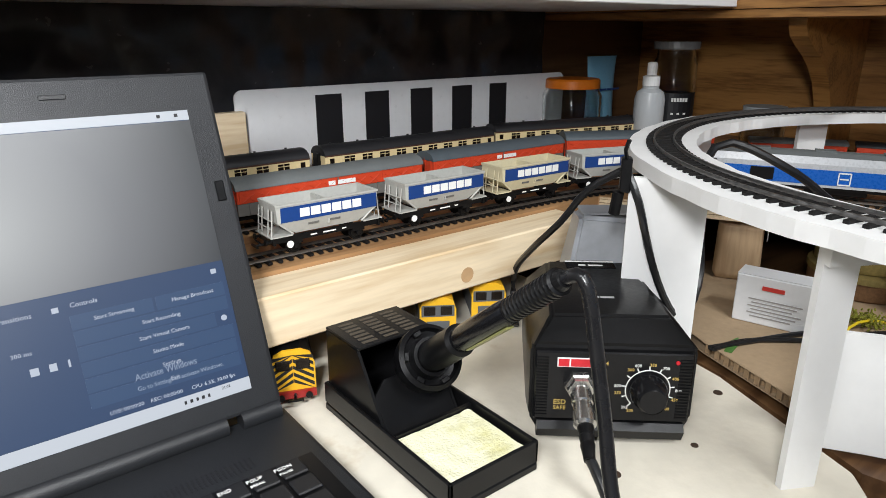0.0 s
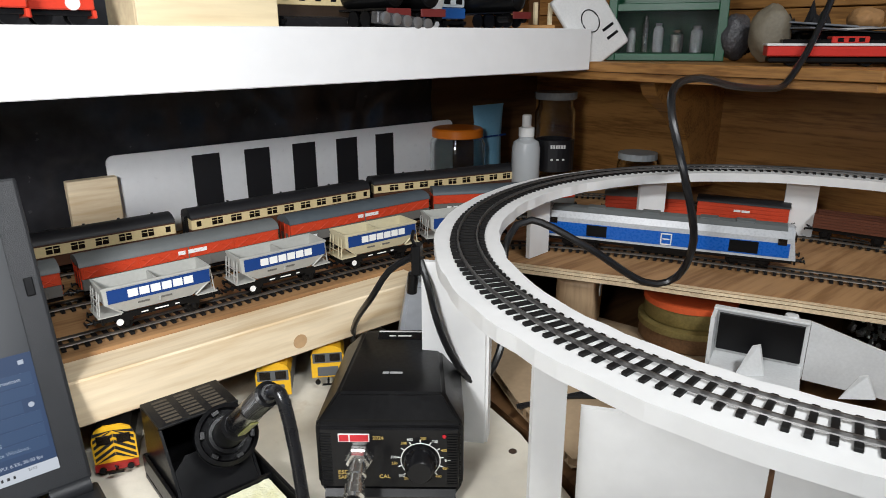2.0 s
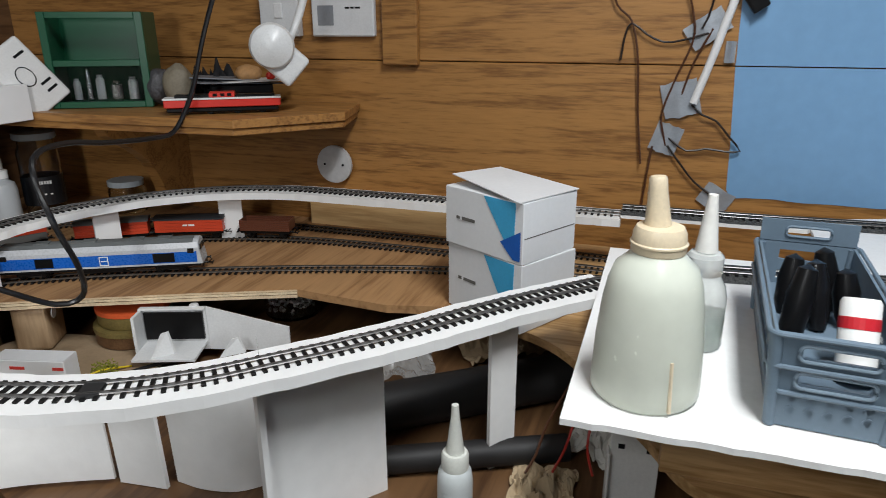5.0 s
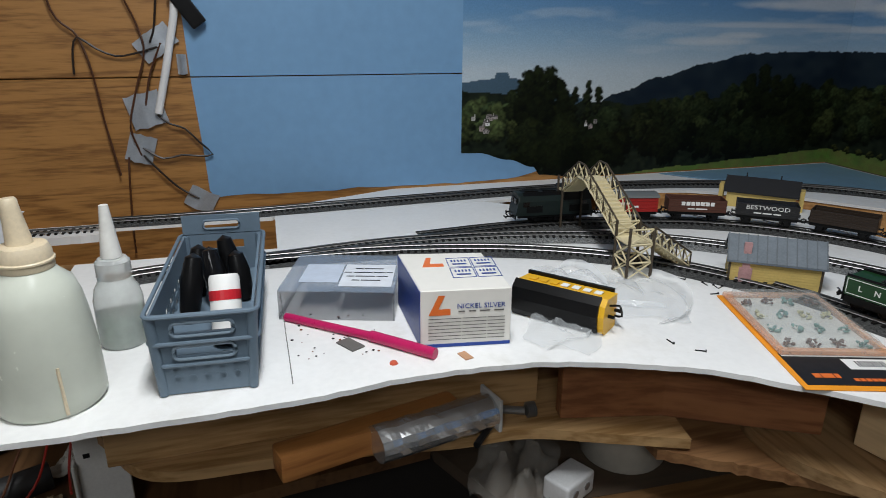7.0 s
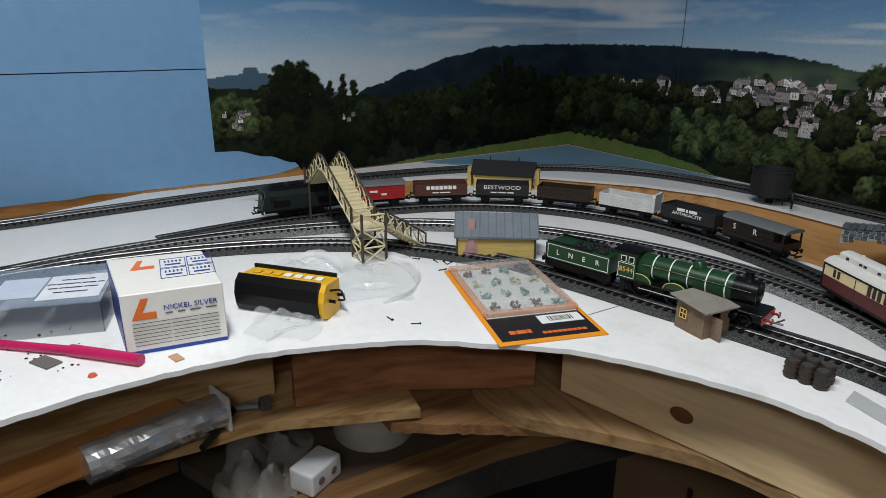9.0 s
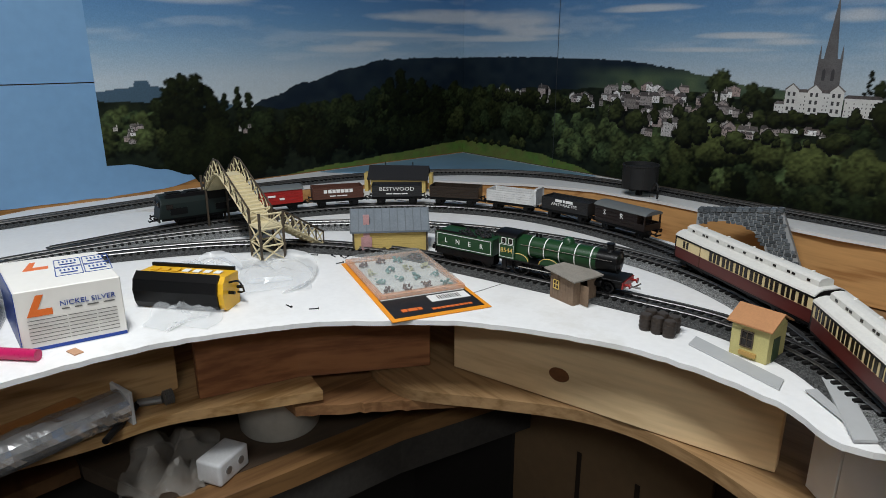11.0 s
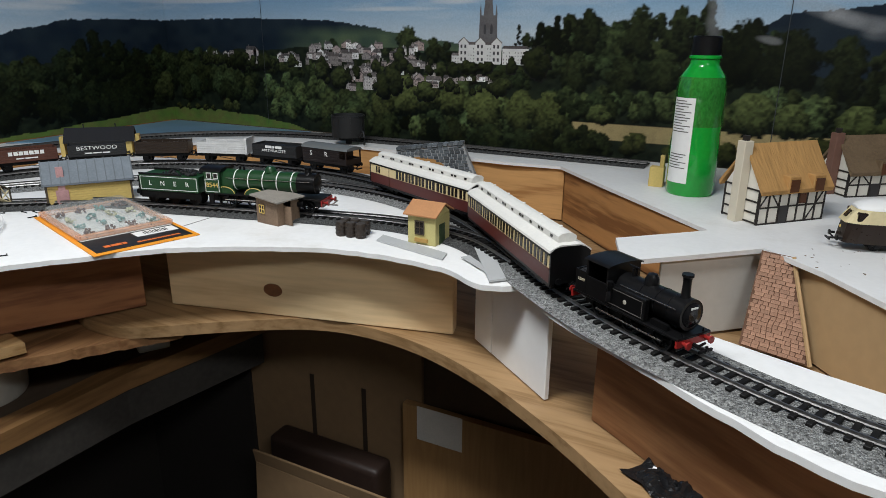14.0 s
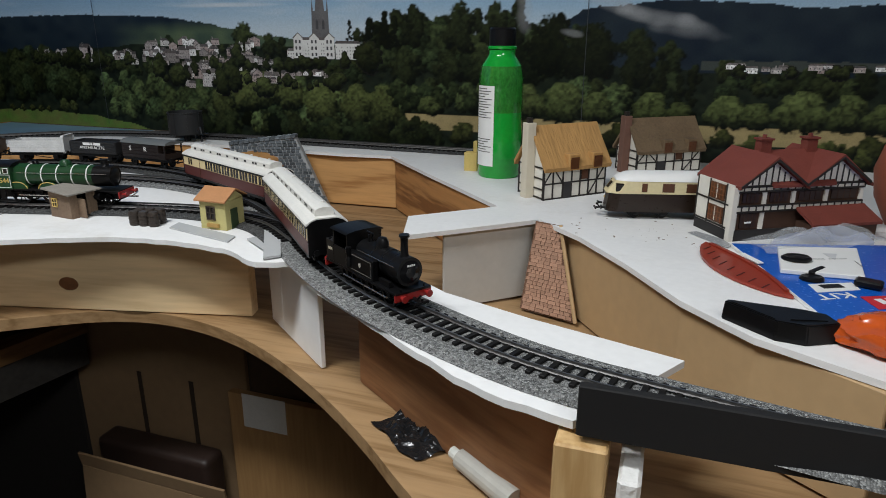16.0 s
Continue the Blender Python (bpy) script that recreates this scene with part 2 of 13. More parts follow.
def sweep(path, profile, bm=None, mi=0, closed=True):
    """A cross-section of (side, up) pairs along a line in plan."""
    own = bmesh.new()
    rings = []
    for i, p in enumerate(path):
        d = path[min(i + 1, len(path) - 1)] - path[max(i - 1, 0)]
        d.z = 0
        d.normalize()
        s = Vector((d.y, -d.x, 0))
        rings.append([own.verts.new(p + s * a + Vector((0, 0, h))) for a, h in profile])
    n = len(profile)
    for a, b in zip(rings, rings[1:]):
        for k in range(n if closed else n - 1):
            own.faces.new((a[k], a[(k + 1) % n], b[(k + 1) % n], b[k]))
    if closed:
        own.faces.new(rings[0])
        own.faces.new(rings[-1][::-1])
    return merge(bm, own, mi)


def text_mesh(words, size, bm=None, mi=0, m=None, depth=0.0002, width=None):
    """Lettering in the built-in font as mesh, middle at the origin, in the xy plane. width squeezes or widens it."""
    cu = bpy.data.curves.new("lettering", "FONT")
    cu.body, cu.size, cu.extrude, cu.align_x, cu.align_y, cu.resolution_u = words, size, depth, "CENTER", "CENTER", 2
    ob = bpy.data.objects.new("lettering", cu)
    scene.collection.objects.link(ob)
    me = bpy.data.meshes.new_from_object(ob.evaluated_get(bpy.context.evaluated_depsgraph_get()))
    bpy.data.objects.remove(ob)
    own = bmesh.new()
    own.from_mesh(me)
    bpy.data.meshes.remove(me)
    if width and own.verts:
        xs = [v.co.x for v in own.verts]
        k = width / (max(xs) - min(xs))
        for v in own.verts:
            v.co.x *= k
    return merge(bm, own, mi, m)


def along(path):
    """Lengths along a line."""
    s = [0.0]
    for a, b in zip(path, path[1:]):
        s.append(s[-1] + (b - a).length)
    return s


def point_on(path, s, d):
    """Point and heading angle at length d."""
    for i in range(len(s) - 1):
        if s[i + 1] >= d:
            f = (d - s[i]) / max(1e-9, s[i + 1] - s[i])
            v = path[i + 1] - path[i]
            return path[i] + v * f, math.atan2(v.y, v.x)
    v = path[-1] - path[-2]
    return path[-1] + v.normalized() * (d - s[-1]), math.atan2(v.y, v.x)


# ---- the room ----
ZB, ZL, BENCH_Z = 1.050, 0.957, 0.862
XE, YN, YS, XW = 1.222, 0.800, -1.860, -1.500
WALL_DARK = mat("dark_wall_paint", (0.10, 0.08, 0.06), 0.7, var=0.2, scale=4)
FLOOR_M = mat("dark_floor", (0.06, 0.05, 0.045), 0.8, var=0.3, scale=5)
CEIL_M = mat("ceiling_white", (0.40, 0.38, 0.35), 0.8, var=0.05, scale=3)


def structure(name, bm, material, label, category, smooth=False):
    return solid(name, bm, material, label, category, kind="structure", smooth=smooth)


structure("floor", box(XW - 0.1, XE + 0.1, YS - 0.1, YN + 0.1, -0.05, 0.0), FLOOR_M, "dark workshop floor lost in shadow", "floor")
structure("ceiling", box(XW - 0.1, XE + 0.1, YS - 0.1, YN + 0.1, 2.35, 2.43), CEIL_M, "plain pale workshop ceiling", "ceiling")
structure("wall_west", box(XW - 0.1, XW, YS - 0.1, YN + 0.1, 0.0, 2.35), mat("pale_wall_paint", (0.24, 0.225, 0.20), 0.7, var=0.08, scale=4), "plain brownish wall behind the camera", "wall")
structure("wall_north", box(XW, XE, YN, YN + 0.1, 0.0, 2.35), DARK_WOOD, "dark stained wooden wall behind the low tracks", "wall")
structure("wall_south", box(XW, XE, YS - 0.1, YS, 0.0, 2.35), WALL_DARK, "dark wall carrying the printed landscape", "wall")

# east wall: wide oak-faced boards with a dark gap between them
we = thing("wall_east", "oak-faced horizontal boards of the long wall", "wall", kind="structure")
for z0, z1 in ((0.0, 0.62), (0.623, 0.935), (0.938, 1.2476), (1.2492, 1.56), (1.563, 1.88), (1.883, 2.35)):
    part("board", box(XE, XE + 0.06, YS - 0.1, YN + 0.1, z0, z1, 0.0012), PANEL_WOOD, we)
part("backing", box(XE + 0.062, XE + 0.1, YS - 0.1, YN + 0.1, 0.0, 2.35), WALL_DARK, we)

# ---- benches and baseboards ----
low_edge = [(0.905, -0.25), (0.84, -0.40), (0.70, -0.50), (0.628, -0.555), (0.617, -0.66), (0.611, -0.75), (0.600, -0.83), (0.597, -0.90), (0.570, -0.97), (0.540, -1.045)]
ledge_edge = [(0.600, -1.135), (0.563, -1.121), (0.537, -1.114), (0.494, -1.117), (0.461, -1.136), (0.408, -1.178), (0.337, -1.225), (0.270, -1.243), (0.190, -1.235), (0.110, -1.205), (0.030, -1.158), (-0.040, -1.107), (-0.12, -1.04), (-0.25, -0.95), (-0.42, -0.86), (-0.62, -0.80)]


def plan_curve(pts, step=0.012):
    return [(p.x, p.y) for p in smooth_path(pts, step)]


def rough_line(pts, amp):
    return [(p.x + random.uniform(-amp, amp), p.y + random.uniform(-amp, amp)) for p in smooth_path(pts, 0.006)]


edge_a = plan_curve(low_edge)
edge_b = plan_curve(ledge_edge)
PLY_EDGE = [(0.720, 0.343), (0.764, 0.257), (0.801, 0.177), (0.836, 0.105), (0.866, 0.037), (0.895, -0.029)]
structure("baseboard_north", prism([(-0.9, 0.442), (0.672, 0.442)] + PLY_EDGE + [(0.892, -0.060), (0.884, -0.170)] + edge_a[:1] + [(XE, -0.25), (XE, YN), (-0.9, YN)], ZL - 0.012, ZL - 0.001), PLY, "bare plywood baseboard carrying the low tracks", "baseboard")
ply = thing("plywood_edge", "pale layered edge of the plywood baseboard", "baseboard edge", kind="structure")
for z0, z1, lift, tone in ((0.0, 0.0042, 0.0022, (0.66, 0.52, 0.34)), (0.0043, 0.0053, 0.0014, (0.24, 0.15, 0.08)), (0.0054, 0.0084, 0.0026, (0.70, 0.57, 0.38)), (0.0085, 0.0091, 0.0012, (0.30, 0.19, 0.10)), (0.0092, 0.0112, 0.0020, (0.62, 0.47, 0.30))):
    line = [(0.673, 0.440)] + PLY_EDGE
    part("veneer", prism([(x - 0.0004, y - 0.0002) for x, y in line] + [(x - 0.0004 - 0.89 * lift, y - 0.455 * lift) for x, y in line[::-1]], ZL - 0.0125 + z0, ZL - 0.0125 + z1), mat("veneer_%d" % int(z0 * 10000), tone, 0.8, var=0.25, scale=40, bump=0.5, bscale=300), ply)
structure("baseboard_east", prism(edge_a + [(0.62, -1.06), (XE, -1.06), (XE, -0.252), (0.906, -0.252)], ZL - 0.012, ZL - 0.001), PINE_Y, "old brown wooden ledge with a curved sawn edge", "baseboard")
structure("baseboard_south", prism(edge_b + [(-0.9, -0.78), (-0.9, YS), (XE, YS), (XE, -1.063), (0.63, -1.063)], ZL - 0.016, ZL - 0.003), PINE_OLD, "old brown wooden ledge curving under the layout", "baseboard")
random.seed(12)
structure("middle_plank", prism(rough_line([(0.553, -1.019), (0.529, -1.055), (0.498, -1.101), (0.461, -1.153)], 0.0016) + [(0.455, -1.165), (0.480, -1.21), (0.66, -1.20), (0.66, -1.02)], ZL - 0.028, ZL - 0.0165), wood("worn_plank", (0.30, 0.155, 0.066), (0.18, 0.082, 0.032), 1, 1.1), "worn reddish plank with a splintered edge", "baseboard")
structure("beam", box(-0.9, 0.60, 0.400, 0.4415, 0.912, 0.953, 0.0015), PINE, "pale knotty pine batten under the low tracks", "beam")
structure("bench", prism([(-0.9, -0.10), (0.43, 0.02), (0.512, 0.092), (0.560, 0.215), (0.60, 0.40), (0.60, YN), (-0.9, YN)], BENCH_Z - 0.02, BENCH_Z, 0.0015), BENCH, "cream laminate workbench top, stained and drilled", "workbench")
# dusty wood kept very dark, the layout's shade put into it
structure("under_shelf", prism([(0.72, -0.84), (0.600, -0.89), (0.593, -1.016), (0.588, -1.161), (0.562, -1.319), (0.552, -1.366), (XE, -1.366), (XE, -0.84)], 0.842, 0.860), mat("dusty_shaded_wood", (0.075, 0.052, 0.034), 0.85, var=0.3, scale=14, stretch=(1, 0.2, 1), stain=(0.09, 0.05, 0.03)), "dusty wooden shelf under the layout, darkened for shade", "shelf")
structure("shelf_edge", prism([(0.569, -0.885), (0.561, -1.016), (0.556, -1.161), (0.529, -1.319), (0.520, -1.366), (0.551, -1.366), (0.561, -1.319), (0.587, -1.161), (0.592, -1.016), (0.599, -0.885)], 0.838, 0.8605, 0.001), wood("shelf_edge_wood", (0.22, 0.115, 0.042), (0.14, 0.066, 0.022), 1, 1.0), "worn brown wooden lip along the shelf front", "shelf edge")
# recessed fascia: its dark grey carries the shade below the lip
structure("shelf_fascia", prism([(0.572, -0.89), (0.566, -1.016), (0.561, -1.161), (0.534, -1.319), (0.526, -1.364), (0.540, -1.364), (0.548, -1.319), (0.575, -1.161), (0.580, -1.016), (0.586, -0.89)], 0.788, 0.8375), mat("shaded_grey_board", (0.045, 0.041, 0.036), 0.8, var=0.35, scale=16), "grey board under the shelf edge, darkened for shade", "board")
structure("lower_shelf", prism([(0.604, -0.56), (0.610, -0.30), (0.585, -0.20), (0.525, 0.09), (0.573, 0.215), (0.613, 0.40), (0.613, YN), (XE, YN), (XE, -0.838), (0.73, -0.838), (0.70, -0.60)], 0.840, 0.856), DARK_WOOD, "rough dark wooden shelf behind the bench", "shelf")

# ---- white upper boards ----
front = [(0.550, -0.447), (0.551, -0.560), (0.554, -0.680), (0.565, -0.770), (0.564, -0.862), (0.550, -0.930), (0.514, -1.018), (0.468, -1.080), (0.413, -1.140), (0.306, -1.200), (0.235, -1.217), (0.154, -1.214), (0.100, -1.190), (0.072, -1.204), (0.066, -1.203), (0.022, -1.156), (-0.043, -1.113), (-0.100, -1.073), (-0.155, -1.040), (-0.208, -1.026)]
random.seed(4)


def rough_edge(pts, amp, step=0.011):
    out = []
    for p in smooth_path(pts, step):
        out.append((p.x + random.uniform(-amp, amp), p.y + random.uniform(-amp, amp)))
    return out


wb_front = rough_edge(front, 0.0011)
main_board = wb_front + [(-0.225, -1.050), (-0.265, -1.118), (-0.16, -1.150), (-0.085, -1.178), (-0.020, -1.222), (0.040, -1.290), (0.11, -1.36), (0.20, -1.42), (0.29, -1.475), (0.40, -1.530), (0.52, -1.545), (0.62, -1.548), (0.735, -1.515), (0.85, -1.475), (0.905, -1.525), (1.012, -1.425), (0.955, -1.335), (0.980, -1.22), (1.035, -1.10), (1.095, -1.03), (1.095, -0.690), (0.935, -0.686), (0.935, -0.447)]
structure("layout_board", prism(main_board, ZB - 0.005, ZB), BOARD_TOP, "white foam board top of the model railway with a hand-cut edge", "layout board")
back_board = [(1.088, -0.447), (1.088, -0.686), (1.098, -0.692), (1.098, -1.03), (1.112, -1.27), (1.080, -1.41), (0.990, -1.565), (0.84, -1.685), (0.72, -1.738), (0.60, -1.748), (0.43, -1.742), (0.30, -1.737), (0.205, -1.745), (0.10, -1.63), (0.01, -1.535), (-0.054, -1.466), (0.031, -1.388), (0.008, -1.314), (-0.050, -1.366), (-0.113, -1.424), (-0.165, -1.37), (-0.215, -1.30), (-0.262, -1.224), (-0.31, -1.17), (-0.60, -1.00), (-0.9, -0.95), (-0.9, YS), (XE, YS), (XE, -0.9), (1.14, -0.690), (1.138, -0.447)]
structure("village_board", prism(back_board, ZB - 0.0055, ZB - 0.0005), BOARD_TOP, "white foam board carrying the back track and the village", "layout board")

# ---- tracks ----
GAUGE, SLEEPER_L = 0.0165, 0.0300
sleeper_mesh = mesh_from("sleeper", box(-0.0018, 0.0018, -SLEEPER_L / 2, SLEEPER_L / 2, 0, 0.0022, 0.0003), SLEEPER)


def track(label, pts, z, rail=RAIL, pieces=True, ballast=0.0, pitch=0.0092, stone=BALLAST):
    """Two rails and their sleepers along a line in plan."""
    path = smooth_path([(x, y, z) for x, y in pts], 0.012)
    th = thing("railway_track", label, "model track", kind="structure")
    h0 = 0.003 if ballast else 0.0
    if ballast:
        w = ballast / 2
        part("ballast_strip", sweep(path, [(-w, 0.0003), (w, 0.0003), (w - 0.006, h0), (-w + 0.006, h0)]), stone, th, "loose grey stone ballast strip")
    for sgn in (-1, 1):
        c = sgn * GAUGE / 2
        b = sweep(path, [(c - 0.0010, h0 + 0.002), (c + 0.0010, h0 + 0.002), (c + 0.0004, h0 + 0.0028), (c + 0.0004, h0 + 0.0040), (c + 0.0006, h0 + 0.0046), (c - 0.0006, h0 + 0.0046), (c - 0.0004, h0 + 0.0040), (c - 0.0004, h0 + 0.0028)])
        part("rail", b, rail, th)
    s = along(path)
    n = int(s[-1] / pitch)
    if pieces:
        for i in range(n):
            p, a = point_on(path, s, (i + 0.5) * pitch)
            ob = new("sleeper", sleeper_mesh)
            ob.parent = th
            ob.matrix_basis = Matrix.Translation((p.x, p.y, p.z + h0)) @ Matrix.Rotation(a, 4, "Z")
    else:
        bm = bmesh.new()
        for i in range(n):
            p, a = point_on(path, s, (i + 0.5) * pitch)
            merge(bm, box(-0.0018, 0.0018, -SLEEPER_L / 2, SLEEPER_L / 2, 0, 0.0022), 0, Matrix.Translation((p.x, p.y, p.z + h0)) @ Matrix.Rotation(a, 4, "Z"))
        tagged(part("sleepers", bm, SLEEPER, th), kind="stuff")
    return path


CX, CY, R = 0.775, 0.042, 0.326
ZV = 1.043
a0, a1 = math.radians(229), math.radians(0)
ring_pts = []
for i in range(40):
    a = a0 + (a1 - a0) * i / 39
    ring_pts.append((CX + R * math.cos(a), CY + R * math.sin(a)))
south_arm = [(0.865, -0.487), (0.815, -0.432), (0.74, -0.362), (0.664, -0.300), (0.61, -0.252)]
north_arm = [(1.104, -0.06), (1.108, -0.20), (1.110, -0.32), (1.112, -0.447)]
via_pts = [(0.835, -0.452)] + south_arm[1:] + ring_pts + north_arm
via_path = smooth_path([(x, y, ZV) for x, y in via_pts], 0.012)
via = thing("viaduct", "white foam viaduct curving round on white legs", "viaduct", kind="structure")
random.seed(7)
own = bmesh.new()
prof = []
rings = []
W2 = 0.0285
for i, p in enumerate(via_path):
    d = via_path[min(i + 1, len(via_path) - 1)] - via_path[max(i - 1, 0)]
    d.normalize()
    sd = Vector((d.y, -d.x, 0))
    j1, j2 = random.uniform(-0.0012, 0.0012), random.uniform(-0.0012, 0.0012)
    rings.append([own.verts.new(p + sd * o + Vector((0, 0, h))) for o, h in ((-W2 + j1, -0.011), (W2 + j2, -0.011), (W2 + j2, 0.0), (-W2 + j1, 0.0))])
for a, b in zip(rings, rings[1:]):
    for k in range(4):
        own.faces.new((a[k], a[(k + 1) % 4], b[(k + 1) % 4], b[k]))
own.faces.new(rings[0])
own.faces.new(rings[-1][::-1])
part("deck", own, WHITE, via)
track("black-sleepered track along the white viaduct", via_pts, ZV)
part("rail_joint_plate", prism([(0.489, -0.091), (0.498, -0.103), (0.477, -0.114), (0.468, -0.101)], ZV + 0.0003, ZV + 0.0034), mat("joint_black", (0.02, 0.02, 0.021), 0.6), via, "black plate at a rail joint")
part("deck_joint", prism([(0.6035, -0.1665), (0.6028, -0.1675), (0.5508, -0.2075), (0.5515, -0.2065)], ZV + 0.0001, ZV + 0.0004), mat("joint_shade", (0.30, 0.30, 0.29), 0.8), via, "butt joint in the foam deck")
BACK = [(1.112, -0.447), (1.114, -0.62), (1.130, -0.85), (1.143, -1.10), (1.138, -1.30), (1.095, -1.50), (1.010, -1.66), (0.88, -1.765), (0.72, -1.808), (0.55, -1.818), (0.35, -1.818), (0.08, -1.815)]
track("ballasted back track against the printed landscape", BACK, ZB, ballast=0.050, pieces=False, stone=BALLAST_SHADED)
LINE_A = [(0.865, -0.487), (0.885, -0.60), (0.885, -0.80), (0.850, -0.97), (0.775, -1.110), (0.66, -1.205), (0.56, -1.245), (0.45, -1.275), (0.343, -1.303), (0.25, -1.318), (0.16, -1.300), (0.09, -1.250)]
LINE_B = [(0.888, -0.66), (0.912, -0.85), (0.895, -1.03), (0.835, -1.190), (0.73, -1.315), (0.60, -1.395), (0.47, -1.432), (0.35, -1.428), (0.24, -1.385), (0.142, -1.310), (0.055, -1.222), (-0.02, -1.160), (-0.085, -1.120), (-0.165, -1.082), (-0.25, -1.060), (-0.40, -1.035), (-0.60, -1.02)]
LINE_C = [(0.93, -0.88), (0.942, -1.02), (0.930, -1.15), (0.890, -1.29), (0.815, -1.400), (0.71, -1.472), (0.60, -1.502), (0.47, -1.500), (0.36, -1.468), (0.26, -1.405), (0.18, -1.345)]
PATH_A = track("inner track in front of the train shed", LINE_A, ZB, ballast=0.058, pieces=False, stone=BALLAST_SHADED)
PATH_B = track("middle running track sweeping round the layout front", LINE_B, ZB, ballast=0.061)
PATH_C = track("outer siding holding the goods wagons", LINE_C, ZB, ballast=0.058, pieces=False, stone=BALLAST_SHADED)
# low level
LOW_1 = [(-0.4, 0.470), (0.25, 0.468), (0.62, 0.462), (0.74, 0.420), (0.83, 0.300), (0.92, 0.110), (0.985, -0.06), (1.03, -0.22), (1.06, -0.42), (1.07, -0.60)]
LOW_2 = [(-0.4, 0.560), (0.40, 0.560), (0.70, 0.555), (0.86, 0.500), (0.97, 0.370), (1.04, 0.240), (1.085, 0.09), (1.10, -0.10), (1.10, -0.40), (1.10, -0.60)]
LOW_3 = [(-0.4, 0.665), (0.50, 0.665), (0.80, 0.655), (0.98, 0.58), (1.09, 0.43), (1.14, 0.27), (1.155, 0.05), (1.155, -0.6)]
for pts, lb in ((LOW_1, "low front track with hopper wagons"), (LOW_2, "low middle track with covered vans"), (LOW_3, "low rear track with brown coaches")):
    track(lb, pts, ZL, rail=RAIL_OLD, pieces=False)


# ---- rolling stock ----
def paint(name, col, rough=0.38, **kw):
    return mat(name, col, rough, var=kw.pop("var", 0.08), scale=40, **kw)


CREAM = paint("coach_cream", (0.68, 0.55, 0.30))
MAROON = paint("coach_maroon", (0.085, 0.014, 0.011))
ROOF_WHITE = paint("roof_off_white", (0.66, 0.65, 0.61), 0.5)
ROOF_DARK = paint("roof_charcoal", (0.013, 0.013, 0.015), 0.55)
ROOF_GREY = paint("roof_grey", (0.125, 0.135, 0.135), 0.55)
BROWN = paint("coach_brown", (0.075, 0.032, 0.018))
LIVERY_RED = paint("goods_red", (0.55, 0.055, 0.020))
GOODS_GREY = paint("goods_grey_brown", (0.13, 0.125, 0.115), 0.55)
HOP_GREY = paint("hopper_grey", (0.42, 0.42, 0.39), 0.5)
HOP_CREAM = paint("hopper_cream", (0.58, 0.52, 0.35), 0.5)
SIGN_BLUE = paint("panel_blue", (0.010, 0.045, 0.19))
LETTER_WHITE = mat("letter_white", (0.80, 0.80, 0.78), 0.5, var=0.03)
LETTER_GOLD = mat("letter_gold", (0.62, 0.43, 0.12), 0.5, var=0.05)
LETTER_BLACK = mat("letter_black", (0.012, 0.012, 0.014), 0.5, var=0.05)
WINDOW = mat("dark_window", (0.010, 0.007, 0.005), 0.25, var=0.3)
LOCO_GREEN = paint("engine_green", (0.010, 0.046, 0.015), 0.34)
STEEL = mat("bright_steel", (0.55, 0.54, 0.52), 0.25, 0.95, var=0.1, scale=50)
BUFFER_RED = paint("buffer_red", (0.28, 0.016, 0.014))
YELLOW = paint("warning_yellow", (0.75, 0.42, 0.02))
RAIL_UP, RAIL_LOW = ZB + 0.0076, ZL + 0.0046


def on_track(path, d, z):
    s = along(path)
    p, a = point_on(path, s, d)
    return Matrix.Translation((p.x, p.y, z)) @ Matrix.Rotation(a, 4, "Z")


def length_near(path, x, y):
    s = along(path)
    i = min(range(len(path)), key=lambda k: (path[k].x - x) ** 2 + (path[k].y - y) ** 2)
    return s[i]


def wheelset(th, x, r=0.0062, name="wheel", material=BLACK_SATIN):
    for sg in (-1, 1):
        bm = lathe([(0.0012, -0.0012), (r + 0.0009, -0.0012), (r + 0.0009, -0.0004), (r, -0.0002), (r, 0.0014), (r - 0.0016, 0.0014), (r - 0.0018, 0.0006), (0.0014, 0.0006), (0.0012, 0.0016)], 16)
        part(name, bm, material, th, at=Matrix.Translation((x, sg * 0.0078, r)) @ Matrix.Rotation(-sg * math.pi / 2, 4, "X"))


def buffers(th, half, z=0.0135, y=0.011, shank=BLACK_SATIN):
    for e in (-1, 1):
        for sg in (-1, 1):
            bm = rod((0, 0, 0), (e * 0.0045, 0, 0), 0.0013, 8)
            rod((e * 0.0045, 0, 0), (e * 0.0058, 0, 0), 0.0027, 10, bm)
            part("buffer", bm, shank, th, at=Matrix.Translation((e * half, sg * y, z)))
        bm = rod((e * (half - 0.004), 0, 0.009), (e * (half + 0.010), 0, 0.009), 0.0011, 6)
        box(e * (half + 0.010) - 0.0008, e * (half + 0.010) + 0.0008, -0.006, 0.006, 0.0082, 0.0098, bm=bm)
        rod((e * (half + 0.004), 0, 0.009), (e * (half + 0.009), 0, 0.014), 0.0009, 6, bm)
        part("coupling", bm, BLACK_SATIN, th)


def bars(widths, height, gap, bm=None, mi=0, m=None, t=0.0003):
    """A row of plain bars, middle at the origin, in the xy plane."""
    own = bmesh.new()
    total = sum(widths) + gap * (len(widths) - 1)
    x = -total / 2
    for w in widths:
        box(x, x + w, -height / 2, height / 2, 0, t, bm=own)
        x += w + gap
    return merge(bm, own, mi, m)


def side_pose(x, y, z, sg):
    """Flat lettering set upright on a vehicle's side: sg -1 faces -y, +1 faces +y."""
    if sg < 0:
        return Matrix.Translation((x, y, z)) @ Matrix.Rotation(math.pi / 2, 4, "X")
    return Matrix.Translation((x, y, z)) @ Matrix.Rotation(math.pi, 4, "Z") @ Matrix.Rotation(math.pi / 2, 4, "X")


